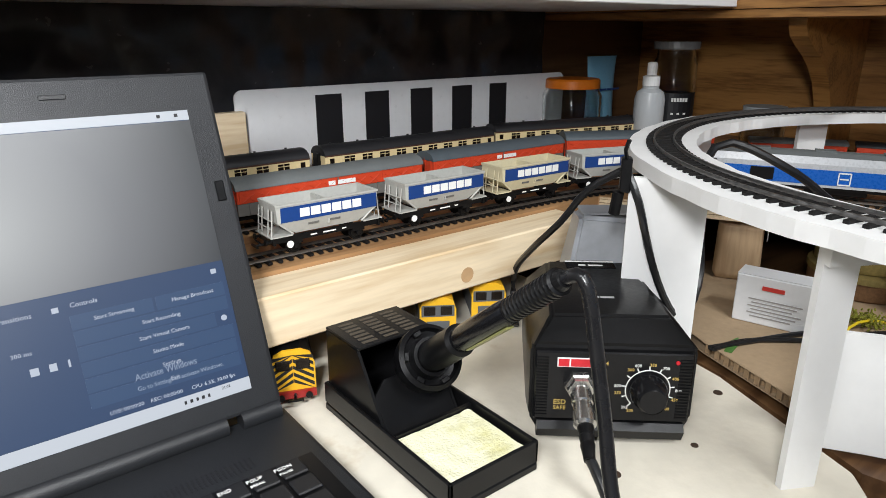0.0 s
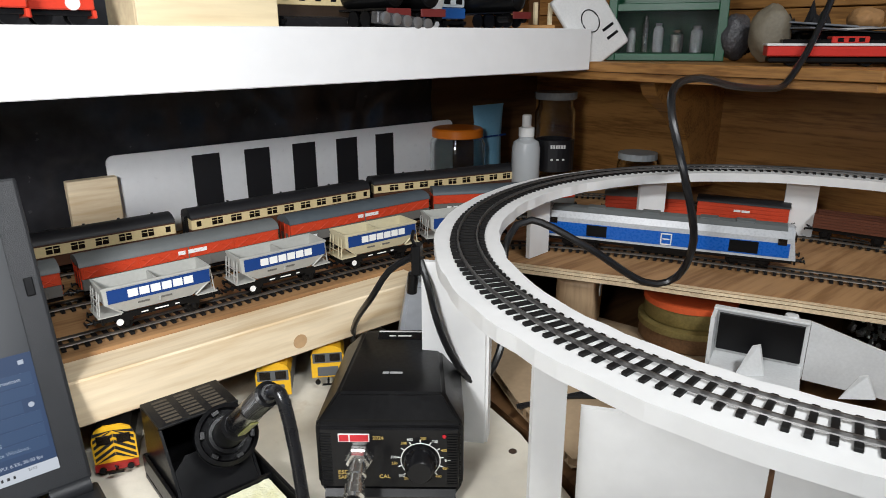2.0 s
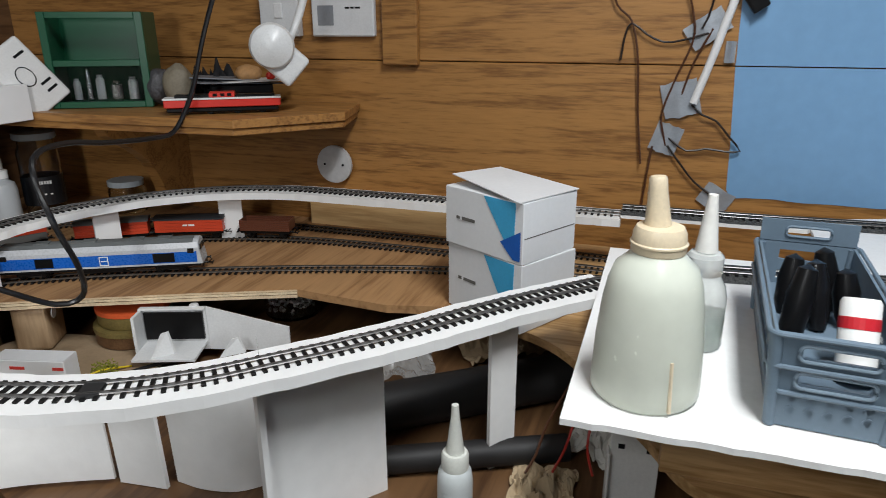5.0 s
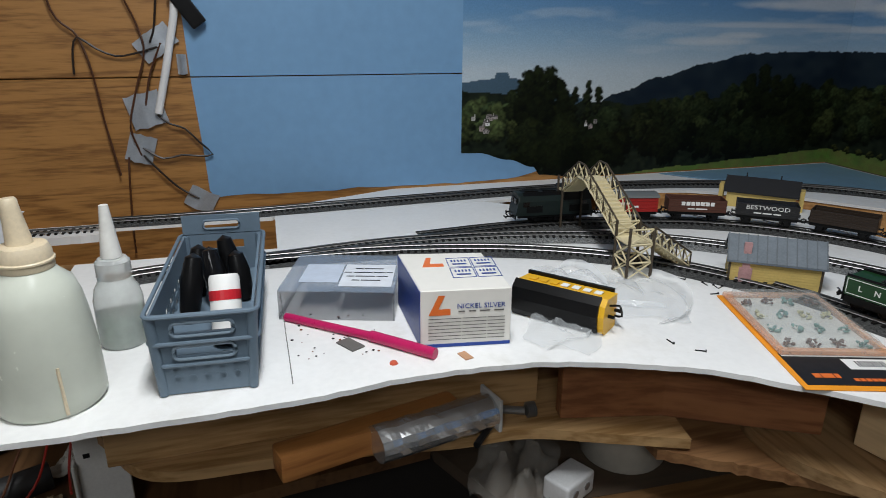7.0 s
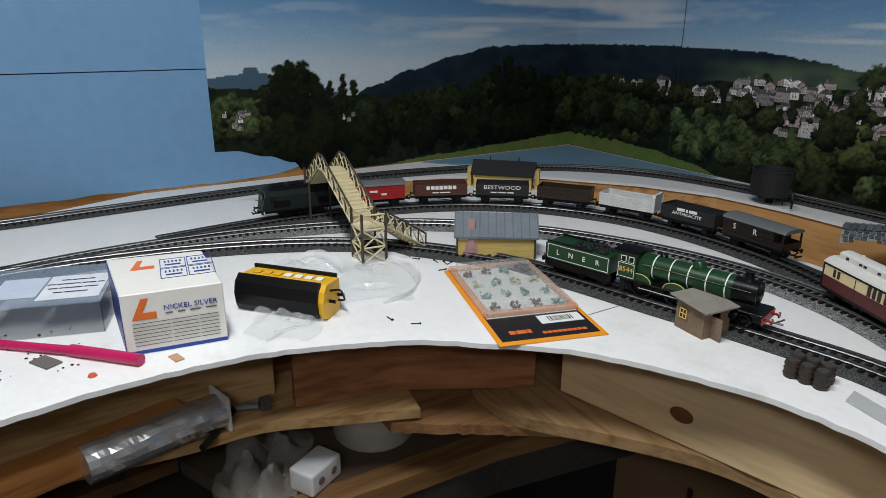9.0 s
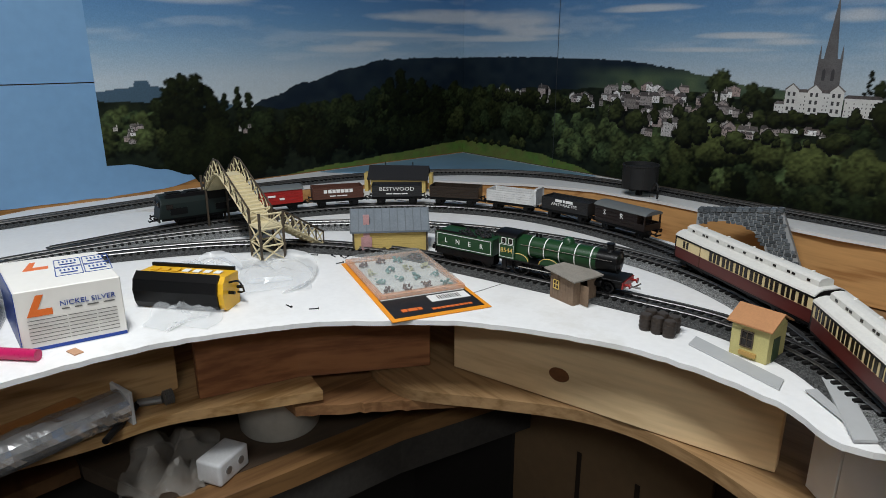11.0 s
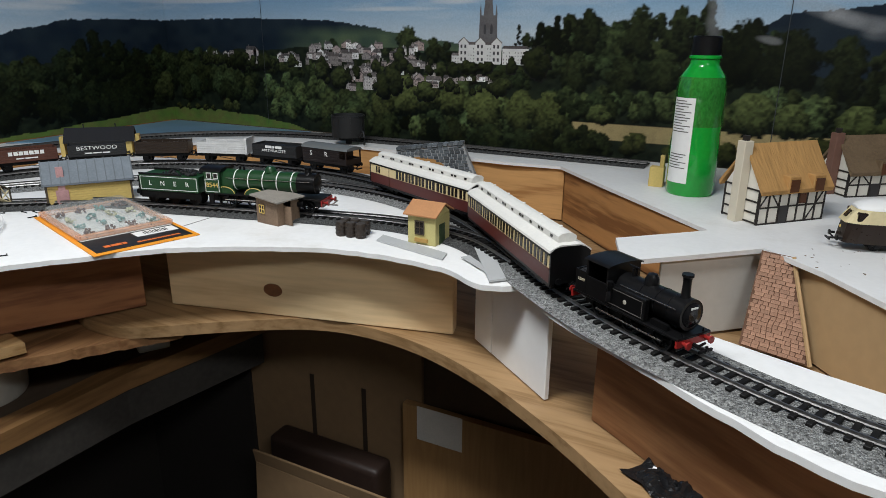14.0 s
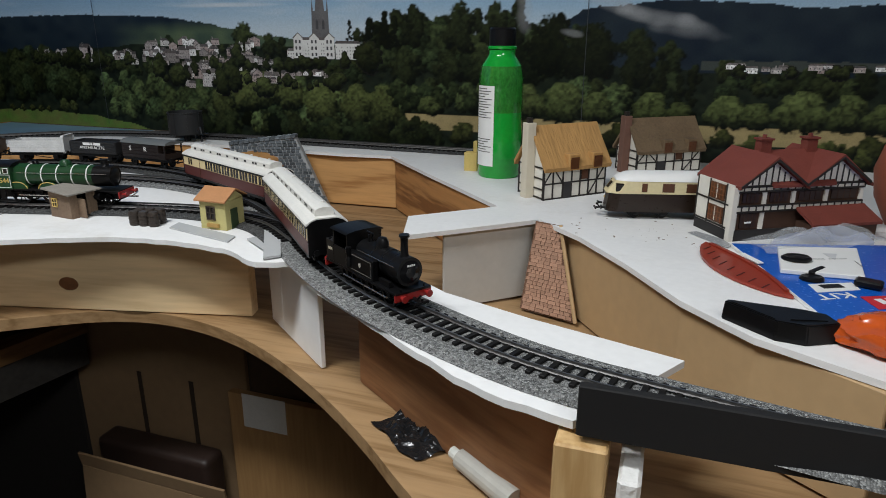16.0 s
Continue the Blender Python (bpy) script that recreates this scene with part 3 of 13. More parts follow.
def hopper(m, tone, label, group):
    """Two-axle stone hopper: open body with sloping ends, blue name band, end platforms with rails."""
    th = thing("hopper_wagon", label, "model wagon", m, group)
    L, W, zt, zm, zb = 0.0475, 0.0165, 0.0435, 0.0285, 0.0175
    bm = bmesh.new()
    lev = [(L, W, zt), (L - 0.001, W, zm), (L - 0.018, W - 0.0045, zb)]
    outer = [[bm.verts.new((sx * a, sy * b, z)) for sx, sy in ((-1, -1), (1, -1), (1, 1), (-1, 1))] for a, b, z in lev]
    inner = [[bm.verts.new((sx * (a - 0.0016), sy * (b - 0.0014), z + k)) for sx, sy in ((-1, -1), (1, -1), (1, 1), (-1, 1))] for (a, b, z), k in zip(lev, (0, 0, 0.001))]
    for A, B in ((outer[0], outer[1]), (outer[1], outer[2]), (inner[0], inner[1]), (inner[1], inner[2]), (outer[0], inner[0])):
        for k in range(4):
            bm.faces.new((A[k], A[(k + 1) % 4], B[(k + 1) % 4], B[k]))
    bm.faces.new(outer[2])
    bm.faces.new(inner[2])
    part("body", bm, tone, th)
    bm = box(-L - 0.0006, L + 0.0006, -W - 0.0008, -W + 0.0006, zt - 0.0012, zt + 0.0006)
    box(-L - 0.0006, L + 0.0006, W - 0.0006, W + 0.0008, zt - 0.0012, zt + 0.0006, bm=bm)
    for e in (-1, 1):
        box(e * L - 0.0007, e * L + 0.0007, -W, W, zt - 0.0012, zt + 0.0006, bm=bm)
    part("rim", bm, tone, th)
    part("divider", box(-0.0008, 0.0008, -W + 0.001, W - 0.001, zb + 0.004, zt - 0.0015), tone, th)
    for sg in (-1, 1):
        band = part("name_band", box(-L + 0.004, L - 0.001, -0.0002, 0.0002, zm + 0.0005, zt - 0.0022), SIGN_BLUE, th, "dark blue name band", at=Matrix.Translation((0, sg * (W + 0.0003), 0)))
        part("lettering", bars([0.0085] * 6, 0.0072, 0.0013, m=side_pose(0.002, -0.0003 if sg < 0 else 0.0003, zm + 0.0068, sg)), LETTER_WHITE, band, "row of white bars")
        part("lettering", bars([0.010, 0.012], 0.0018, 0.008, m=side_pose(-0.004, sg * (W - 0.0016), zm - 0.004, sg)), GOODS_GREY, th)
        part("solebar", box(-L - 0.002, L + 0.002, sg * 0.0125 - 0.0008, sg * 0.0125 + 0.0008, 0.0115, 0.0165), BLACK_SATIN, th)
        part("lettering", bars([0.006, 0.012, 0.004], 0.0011, 0.006, m=side_pose(0, sg * 0.0135, 0.014, sg)), LETTER_WHITE, th)
        for x in (-0.030, 0.030):
            bm = box(x - 0.006, x + 0.006, sg * 0.0118 - 0.0012, sg * 0.0118 + 0.0012, 0.0085, 0.0118, 0.0004)
            box(x - 0.002, x + 0.002, sg * 0.0122 - 0.0016, sg * 0.0122 + 0.0016, 0.0045, 0.0090, 0.0004, bm=bm)
            part("axlebox", bm, BLACK_SATIN, th)
    part("disc", rod((-0.036, -0.0142, 0.0095), (-0.036, -0.0150, 0.0095), 0.0030, 16), LETTER_WHITE, th, "white painted disc")
    for e in (-1, 1):
        bm = box(e * (L - 0.014) - 0.0, e * (L + 0.0055), -W + 0.001, W - 0.001, 0.0168, 0.0178) if e > 0 else box(-(L + 0.0055), -(L - 0.014), -W + 0.001, W - 0.001, 0.0168, 0.0178)
        part("platform", bm, tone, th)
        xe = e * (L + 0.0035)
        for y in (-0.013, -0.006, 0.006, 0.013):
            part("stanchion", rod((xe, y, 0.0178), (xe - e * 0.002, y, zt - 0.004), 0.0006, 6), tone, th)
        for z in (0.024, 0.031):
            part("handrail", rod((xe - e * 0.0006, -0.013, z), (xe - e * 0.0006, 0.013, z), 0.0005, 6), tone, th)
        for y in (-0.014, 0.014):
            part("strut", rod((e * (L - 0.015), y, 0.0178), (e * (L - 0.001), y * 1.12, zm + 0.001), 0.0009, 6), tone, th)
        part("headstock", box(e * (L + 0.002) - 0.001, e * (L + 0.002) + 0.001, -0.015, 0.015, 0.0105, 0.0168), BLACK_SATIN, th)
    for x in (-0.030, 0.030):
        wheelset(th, x)
    buffers(th, L + 0.003)
    return th


def arch(half_w, h, n=10):
    """Roof outline in (side, up): low curve."""
    return [(-half_w * math.cos(math.pi * i / n), h * math.sin(math.pi * i / n)) for i in range(n + 1)]


def extrude_x(outline, x0, x1, bm=None, mi=0):
    """A (y, z) outline pulled along x."""
    own = bmesh.new()
    a = [own.verts.new((x0, y, z)) for y, z in outline]
    b = [own.verts.new((x1, y, z)) for y, z in outline]
    n = len(outline)
    own.faces.new(a)
    own.faces.new(b[::-1])
    for i in range(n):
        own.faces.new((a[i], a[(i + 1) % n], b[(i + 1) % n], b[i]))
    return merge(bm, own, mi)


def covered_van(m, length, upper, lower, roof, label, group, mark=True):
    """Long-wheelbase covered van: coloured upper side, grey lower side, ribs, sliding doors, curved roof."""
    th = thing("covered_van", label, "model wagon", m, group)
    L, W = length / 2, 0.0165
    part("body_lower", box(-L, L, -W, W, 0.0135, 0.0250, 0.0003), lower, th)
    part("body_upper", box(-L, L, -W, W, 0.0251, 0.0375, 0.0003), upper, th)
    part("roof", extrude_x([(y, 0.0376 + z) for y, z in arch(W + 0.0008, 0.0095)], -L - 0.001, L + 0.001), roof, th, smooth=True)
    for sg in (-1, 1):
        for x0, x1 in ((-L * 0.98, -L * 0.5), (-L * 0.48, -0.002), (0.002, L * 0.48), (L * 0.5, L * 0.98)):
            door = part("side_door", box(x0, x1, -0.0005, 0.0005, 0.0258, 0.0370), upper, th, at=Matrix.Translation((0, sg * (W + 0.0004), 0)))
            for k in range(3):
                xx = x0 + (x1 - x0) * (k + 0.5) / 3
                own = rod((xx - 0.006, sg * 0.0007, 0.0266), (xx + 0.006, sg * 0.0007, 0.0340), 0.0005, 4)
                rod((xx - 0.006, sg * 0.0007, 0.0340), (xx + 0.006, sg * 0.0007, 0.0266), 0.0005, 4, own)
                part("cross_brace", own, upper, door)
        for k in range(9):
            xx = -L + 2 * L * (k + 0.5) / 9
            part("rib", box(xx - 0.0006, xx + 0.0006, sg * W - 0.0008, sg * W + 0.0008, 0.0138, 0.0368), lower, th)
        if mark:
            part("lettering", bars([0.0075, 0.020], 0.0042, 0.003, m=side_pose(0.004, sg * (W + 0.0012), 0.0325, sg)), LETTER_WHITE, th, "small white bars")
        part("lettering", bars([0.006, 0.006], 0.003, 0.003, m=side_pose(-L * 0.75, sg * (W + 0.0009), 0.0200, sg)), LETTER_WHITE, th)
        part("solebar", box(-L, L, sg * 0.0128 - 0.0008, sg * 0.0128 + 0.0008, 0.0090, 0.0134), BLACK_SATIN, th)
    for e in (-1, 1):
        for y in (-0.011, 0.0, 0.011):
            part("end_post", box(e * L - 0.0010, e * L + 0.0010, y - 0.0010, y + 0.0010, 0.0138, 0.0400), upper, th)
    for x in (-L + 0.028, L - 0.028):
        wheelset(th, x)
    buffers(th, L)
    return th


def bogie(th, x, r=0.0062):
    bg = bmesh.new()
    for sg in (-1, 1):
        box(x - 0.021, x + 0.021, sg * 0.0128 - 0.001, sg * 0.0128 + 0.001, 0.0055, 0.0092, 0.0004, bm=bg)
        for dx in (-0.0155, 0.0155):
            box(x + dx - 0.0028, x + dx + 0.0028, sg * 0.0132 - 0.0016, sg * 0.0132 + 0.0016, 0.0040, 0.0092, 0.0004, bm=bg)
    box(x - 0.006, x + 0.006, -0.012, 0.012, 0.0065, 0.0105, bm=bg)
    ob = part("bogie", bg, BLACK_SATIN, th)
    for dx in (-0.0155, 0.0155):
        wheelset(ob, x + dx, r)


def main_coach(m, length, label, group):
    """Corridor coach: brown lower side, cream upper side with framed windows, dark domed roof."""
    th = thing("railway_coach", label, "model coach", m, group)
    L, W = length / 2, 0.0172
    part("body_lower", box(-L, L, -W, W, 0.0120, 0.0240, 0.0006), BROWN, th)
    part("body_upper", box(-L, L, -W, W, 0.0241, 0.0375, 0.0006), CREAM, th)
    bm = extrude_x([(y, 0.0376 + z) for y, z in arch(W + 0.0004, 0.0105)], -L, L)
    part("roof", bm, ROOF_DARK, th, smooth=True)
    for k in range(7):
        x = -L + 2 * L * (k + 0.5) / 7
        part("roof_vent", rod((x, 0.004, 0.0470), (x, 0.004, 0.0492), 0.0016, 8), ROOF_DARK, th)
    n = 9
    for sg in (-1, 1):
        part("waist_line", box(-L, L, -0.0003, 0.0003, 0.0237, 0.0247), BROWN, th, at=Matrix.Translation((0, sg * (W + 0.0001), 0)))
        part("gutter", box(-L, L, -0.0003, 0.0003, 0.0366, 0.0380), BROWN, th, at=Matrix.Translation((0, sg * (W + 0.0001), 0)))
        for k in range(n):
            x = -L + 0.020 + (2 * L - 0.040) * (k + 0.5) / n
            w = part("window", box(x - 0.0068, x + 0.0068, -0.0004, 0.0004, 0.0272, 0.0352), WINDOW, th, at=Matrix.Translation((0, sg * (W + 0.0002), 0)))
            fb = box(x - 0.0004, x + 0.0004, -0.0006, 0.0006, 0.0272, 0.0352)
            box(x - 0.0068, x + 0.0068, -0.0006, 0.0006, 0.0322, 0.0328, bm=fb)
            part("glazing_bar", fb, CREAM, w)
        for x in (-L + 0.009, L - 0.009):
            part("door_window", box(x - 0.0028, x + 0.0028, -0.0004, 0.0004, 0.0280, 0.0345), WINDOW, th, at=Matrix.Translation((0, sg * (W + 0.0002), 0)))
    for e in (-1, 1):
        part("gangway", box(e * L - 0.004, e * L + 0.004, -0.006, 0.006, 0.013, 0.040, 0.0008), BLACK_SATIN, th)
    part("underframe", box(-L + 0.07, L - 0.07, -0.011, 0.011, 0.0055, 0.0118, 0.0008), BLACK_SATIN, th)
    for x in (-L + 0.038, L - 0.038):
        bogie(th, x)
    buffers(th, L)
    return th


def clerestory_coach(m, label, group, van=False):
    """Old coach with raised centre roof: cream panels with tall windows over maroon, white roof."""
    th = thing("clerestory_coach", label, "model coach", m, group)
    L, W = 0.1035, 0.0172
    part("body_lower", box(-L, L, -W, W, 0.0105, 0.0228, 0.0005), MAROON, th)
    part("body_upper", box(-L, L, -W, W, 0.0229, 0.0365, 0.0005), CREAM, th)
    for e in (-1, 1):
        x = e * (L + 0.0008)
        part("end_panel", extrude_x([(-W, 0.0105), (W, 0.0105), (W, 0.0368), (W * 0.78, 0.0398), (W * 0.5, 0.0414), (-W * 0.5, 0.0414), (-W * 0.78, 0.0398), (-W, 0.0368)], x - 0.0012, x + 0.0012), BLACK_SATIN, th)
    low = [(-W - 0.0012, 0.0366), (W + 0.0012, 0.0366), (W + 0.0006, 0.0382), (W * 0.78, 0.0408), (W * 0.5, 0.0424), (-W * 0.5, 0.0424), (-W * 0.78, 0.0408), (-W - 0.0006, 0.0382)]
    part("roof", extrude_x(low, -L - 0.0012, L + 0.0012), ROOF_WHITE, th)
    cl = [(-W * 0.47, 0.0425), (W * 0.47, 0.0425), (W * 0.47, 0.0474), (W * 0.30, 0.0492), (0, 0.0499), (-W * 0.30, 0.0492), (-W * 0.47, 0.0474)]
    cb = part("clerestory", extrude_x(cl, -L + 0.006, L - 0.006), ROOF_WHITE, th)
    for sg in (-1, 1):
        for k in range(9):
            x = -L + 0.018 + (2 * L - 0.036) * k / 8
            for dx in ((-0.0030, 0.0030) if k % 2 else (0.0,)):
                part("top_light", box(x + dx - 0.0019, x + dx + 0.0019, -0.0003, 0.0003, 0.0440, 0.0462), WINDOW, cb, at=Matrix.Translation((0, sg * (W * 0.47 + 0.0002), 0)))
    for k in range(5):
        x = -L + 0.025 + (2 * L - 0.05) * k / 4
        part("roof_vent", lathe([(0.0016, 0.0497), (0.0016, 0.0506), (0.0007, 0.0510)], 10), ROOF_WHITE, th, at=Matrix.Translation((x, 0.003, 0)))
    for sg in (-1, 1):
        part("cornice", box(-L, L, -0.0004, 0.0004, 0.0344, 0.0362), BLACK_SATIN, th, at=Matrix.Translation((0, sg * (W + 0.0003), 0)))
        part("waist_line", box(-L, L, -0.0003, 0.0003, 0.0222, 0.0234), MAROON, th, at=Matrix.Translation((0, sg * (W + 0.0002), 0)))
        x = -L + (0.062 if van else 0.006)
        if van:
            for dx in (0.016, 0.022):
                part("window", box(-L + dx - 0.0016, -L + dx + 0.0016, -0.0004, 0.0004, 0.0252, 0.0328), WINDOW, th, at=Matrix.Translation((0, sg * (W + 0.0002), 0)))
            part("door_edge", box(-L + 0.045, -L + 0.0456, -0.0003, 0.0003, 0.011, 0.0344), BROWN, th, at=Matrix.Translation((0, sg * (W + 0.0002), 0)))
        k = 0
        while x < L - 0.006:
            wd = 0.0036 if k % 3 == 1 else 0.0042
            part("window", box(x, x + wd, -0.0004, 0.0004, 0.0243, 0.0340), WINDOW, th, at=Matrix.Translation((0, sg * (W + 0.0002), 0)))
            part("panel_bead", box(x - 0.0014, x - 0.0008, -0.0006, 0.0006, 0.0236, 0.0342), CREAM, th, at=Matrix.Translation((0, sg * (W + 0.0001), 0)))
            x += wd + (0.0042 if k % 3 == 2 else 0.0026)
            k += 1
        bm = box(-L, L, sg * 0.0158 - 0.0007, sg * 0.0158 + 0.0007, 0.0078, 0.0104)
        part("footboard", bm, BLACK_SATIN, th)
    part("underframe", box(-0.045, 0.045, -0.010, 0.010, 0.0045, 0.0104, 0.0006), BLACK_SATIN, th)
    for x in (-L + 0.032, L - 0.032):
        bogie(th, x)
    buffers(th, L)
    return th


def open_wagon(m, length, tone, words, label, group, inside=None):
    """Plank-sided open wagon with lettering."""
    th = thing("open_wagon", label, "model wagon", m, group)
    L, W = length / 2, 0.0160
    for sg in (-1, 1):
        for k in range(5):
            z = 0.0150 + k * 0.0036
            part("plank", box(-L, L, sg * W - 0.0007, sg * W + 0.0007, z, z + 0.0034, 0.0002), tone, th)
        for x in (-L + 0.001, -0.010, 0.010, L - 0.001):
            part("strap", box(x - 0.0007, x + 0.0007, sg * (W + 0.0006) - 0.0004, sg * (W + 0.0006) + 0.0004, 0.0150, 0.0330), tone, th)
        for txt, size, zz, wid in words:
            if isinstance(txt, str):
                bm = text_mesh(txt, size, m=side_pose(0, sg * (W + 0.0011), zz, sg), width=wid)
            else:
                bm = bars(txt, size, 0.0016, m=side_pose(0, sg * (W + 0.0011), zz, sg))
            part("lettering", bm, LETTER_WHITE, th, "white lettering")
        part("solebar", box(-L, L, sg * 0.0125 - 0.0008, sg * 0.0125 + 0.0008, 0.0100, 0.0145), BLACK_SATIN, th)
    for e in (-1, 1):
        part("end_board", box(e * L - 0.0007, e * L + 0.0007, -W, W, 0.0150, 0.0330, 0.0002), tone, th)
    part("load", box(-L + 0.001, L - 0.001, -W + 0.001, W - 0.001, 0.0150, 0.0300 if inside else 0.0165), inside or tone, th)
    part("brake_lever", rod((-0.004, -0.0138, 0.0095), (0.020, -0.0145, 0.0060), 0.0006, 6), BLACK_SATIN, th)
    for x in (-L + 0.014, L - 0.014):
        wheelset(th, x)
        for sg in (-1, 1):
            part("axle_guard", box(x - 0.0035, x + 0.0035, sg * 0.0125 - 0.0014, sg * 0.0125 + 0.0014, 0.0040, 0.0100, 0.0004), BLACK_SATIN, th)
    buffers(th, L)
    return th


def box_van(m, length, tone, roof, label, group, veranda=False, words=()):
    """Short goods van; with veranda=True an open-ended brake van."""
    th = thing("goods_van", label, "model wagon", m, group)
    L, W = length / 2, 0.0160
    x1 = L - 0.014 if veranda else L
    for k in range(4):
        z = 0.0140 + k * 0.0052
        part("plank", box(-L, x1, -W, W, z, z + 0.0050, 0.0003), tone, th)
    part("roof", extrude_x([(y, 0.0350 + z) for y, z in arch(W + 0.0012, 0.0055)], -L - 0.0015, L + 0.0015), roof, th, smooth=True)
    if veranda:
        for sg in (-1, 1):
            part("pillar", box(L - 0.0022, L - 0.0006, sg * W - 0.0010, sg * W + 0.0010, 0.0140, 0.0350), tone, th)
            part("side_sheet", box(x1, L, sg * W - 0.0006, sg * W + 0.0006, 0.0140, 0.0230), tone, th)
        part("end_sheet", box(L - 0.001, L, -W, W, 0.0140, 0.0225), tone, th)
    for sg in (-1, 1):
        part("solebar", box(-L, L, sg * 0.0125 - 0.0008, sg * 0.0125 + 0.0008, 0.0095, 0.0138), BLACK_SATIN, th)
        for txt, size, x, z in words:
            bm = text_mesh(txt, size, m=side_pose(x, sg * (W + 0.0003), z, sg)) if isinstance(txt, str) else bars(txt, size, 0.0015, m=side_pose(x, sg * (W + 0.0003), z, sg))
            part("lettering", bm, LETTER_WHITE, th, "white lettering")
    for x in (-L + 0.014, L - 0.014):
        wheelset(th, x)
    buffers(th, L)
    return th


def spoked(parent, x, y, r, tone, sg):
    """A spoked driving wheel standing in the xz plane."""
    own = bmesh.new()
    n = 24
    for ra, rb in ((r, r - 0.0016),):
        ring = []
        for i in range(n):
            a = 2 * math.pi * i / n
            ring.append([own.verts.new((rr * math.cos(a), yy, rr * math.sin(a))) for rr, yy in ((ra, -0.001), (ra, 0.001), (rb, 0.001), (rb, -0.001))])
        for i in range(n):
            A, B = ring[i], ring[(i + 1) % n]
            for k in range(4):
                own.faces.new((A[k], A[(k + 1) % 4], B[(k + 1) % 4], B[k]))
    wheel = part("driving_wheel", own, tone, parent, at=Matrix.Translation((x, y, r)))
    part("hub", rod((0, -0.0014, 0), (0, 0.0014, 0), 0.0022, 10), tone, wheel)
    spoke = mesh_from("spoke", rod((0.0018, 0, 0), (r - 0.001, 0, 0), 0.00045, 5), tone)
    for i in range(10):
        ob = new("spoke", spoke)
        ob.parent = wheel
        ob.matrix_basis = Matrix.Rotation(2 * math.pi * i / 10, 4, "Y")


def tank_engine(m, label):
    """Small black tank engine: side tanks, cab, boiler, tall chimney. Front towards +x."""
    th = thing("tank_engine", label, "model locomotive", m)
    P = lambda n, bm, mt=BLACK_SATIN, lb="", sm=False: part(n, bm, mt, th, lb, sm)
    P("footplate", box(-0.050, 0.052, -0.0155, 0.0155, 0.0142, 0.0162, 0.0004))
    P("boiler", rod((-0.012, 0, 0.0285), (0.038, 0, 0.0285), 0.0100, 24), BLACK_SATIN, "", True)
    P("smokebox", rod((0.036, 0, 0.0282), (0.0475, 0, 0.0282), 0.0108, 24), BLACK_SATIN, "", True)
    P("smokebox_door", lathe([(0.0, 0.0008), (0.004, 0.0012), (0.0085, 0.0), (0.0085, -0.001)], 20, m=Matrix.Translation((0.0478, 0, 0.0282)) @ Matrix.Rotation(math.pi / 2, 4, "Y")), BLACK_GLOSS)
    P("chimney", lathe([(0.0042, 0.0375), (0.0030, 0.0400), (0.0027, 0.0490), (0.0030, 0.0520), (0.0040, 0.0530), (0.0038, 0.0545), (0.0026, 0.0545)], 16, m=Matrix.Translation((0.041, 0, 0))), BLACK_SATIN, "", True)
    P("dome", lathe([(0.0052, 0.0365), (0.0048, 0.0420), (0.0032, 0.0450), (0.0, 0.0462)], 16, m=Matrix.Translation((0.012, 0, 0))), BLACK_SATIN, "", True)
    for sg in (-1, 1):
        P("side_tank", box(-0.014, 0.022, sg * 0.0130 - 0.0025, sg * 0.0130 + 0.0025, 0.0162, 0.0320, 0.0006))
        bm = bmesh.new()
        for x0, x1, z0, z1 in ((-0.012, 0.020, 0.0182, 0.0186), (-0.012, 0.020, 0.0298, 0.0302), (-0.012, -0.0116, 0.0182, 0.0302), (0.0196, 0.020, 0.0182, 0.0302)):
            box(x0, x1, sg * 0.0156 - 0.0001, sg * 0.0156 + 0.0001, z0, z1, bm=bm)
        P("lining", bm, GOODS_GREY)
        P("crest", lathe([(0.0, 0.0004), (0.0017, 0.0002), (0.0017, 0.0)], 10, m=side_pose(0.004, sg * 0.0157, 0.0242, sg)), mat("crest_silver", (0.42, 0.40, 0.34), 0.5), "small pale crest")
        P("cab_side", box(-0.036, -0.014, sg * 0.0150 - 0.0006, sg * 0.0150 + 0.0006, 0.0162, 0.0310, 0.0003))
        P("number_plate", text_mesh("32670", 0.0030, m=side_pose(-0.0415, sg * 0.0158, 0.0262, sg)), mat("letter_cream", (0.55, 0.50, 0.36), 0.5), "cream running number")
        P("bunker_side", box(-0.048, -0.036, sg * 0.0150 - 0.0006, sg * 0.0150 + 0.0006, 0.0162, 0.0330, 0.0003))
        for x in (-0.0355, -0.0148):
            P("cab_pillar", box(x - 0.0008, x + 0.0008, sg * 0.0146 - 0.0008, sg * 0.0146 + 0.0008, 0.0310, 0.0435))
        P("handrail", rod((-0.006, sg * 0.0112, 0.0330), (0.044, sg * 0.0112, 0.0330), 0.0004, 5), STEEL)
        for x in (-0.026, 0.004, 0.034):
            spoked(th, x, sg * 0.0086, 0.0088, BLACK_SATIN, sg)
        P("coupling_rod", box(-0.028, 0.036, sg * 0.0118 - 0.0005, sg * 0.0118 + 0.0005, 0.0066, 0.0080, 0.0003), STEEL, "bright steel rod")
        P("lamp_iron", box(0.050, 0.0512, sg * 0.010 - 0.0006, sg * 0.010 + 0.0006, 0.0162, 0.0185))
        P("splasher", extrude_x([(sg * 0.0100, 0.0162), (sg * 0.0128, 0.0162), (sg * 0.0128, 0.0205), (sg * 0.0100, 0.0205)], 0.026, 0.040))
    P("cab_back", box(-0.0372, -0.036, -0.015, 0.015, 0.0162, 0.0435))
    P("cab_front", box(-0.0155, -0.0143, -0.015, 0.015, 0.0310, 0.0435))
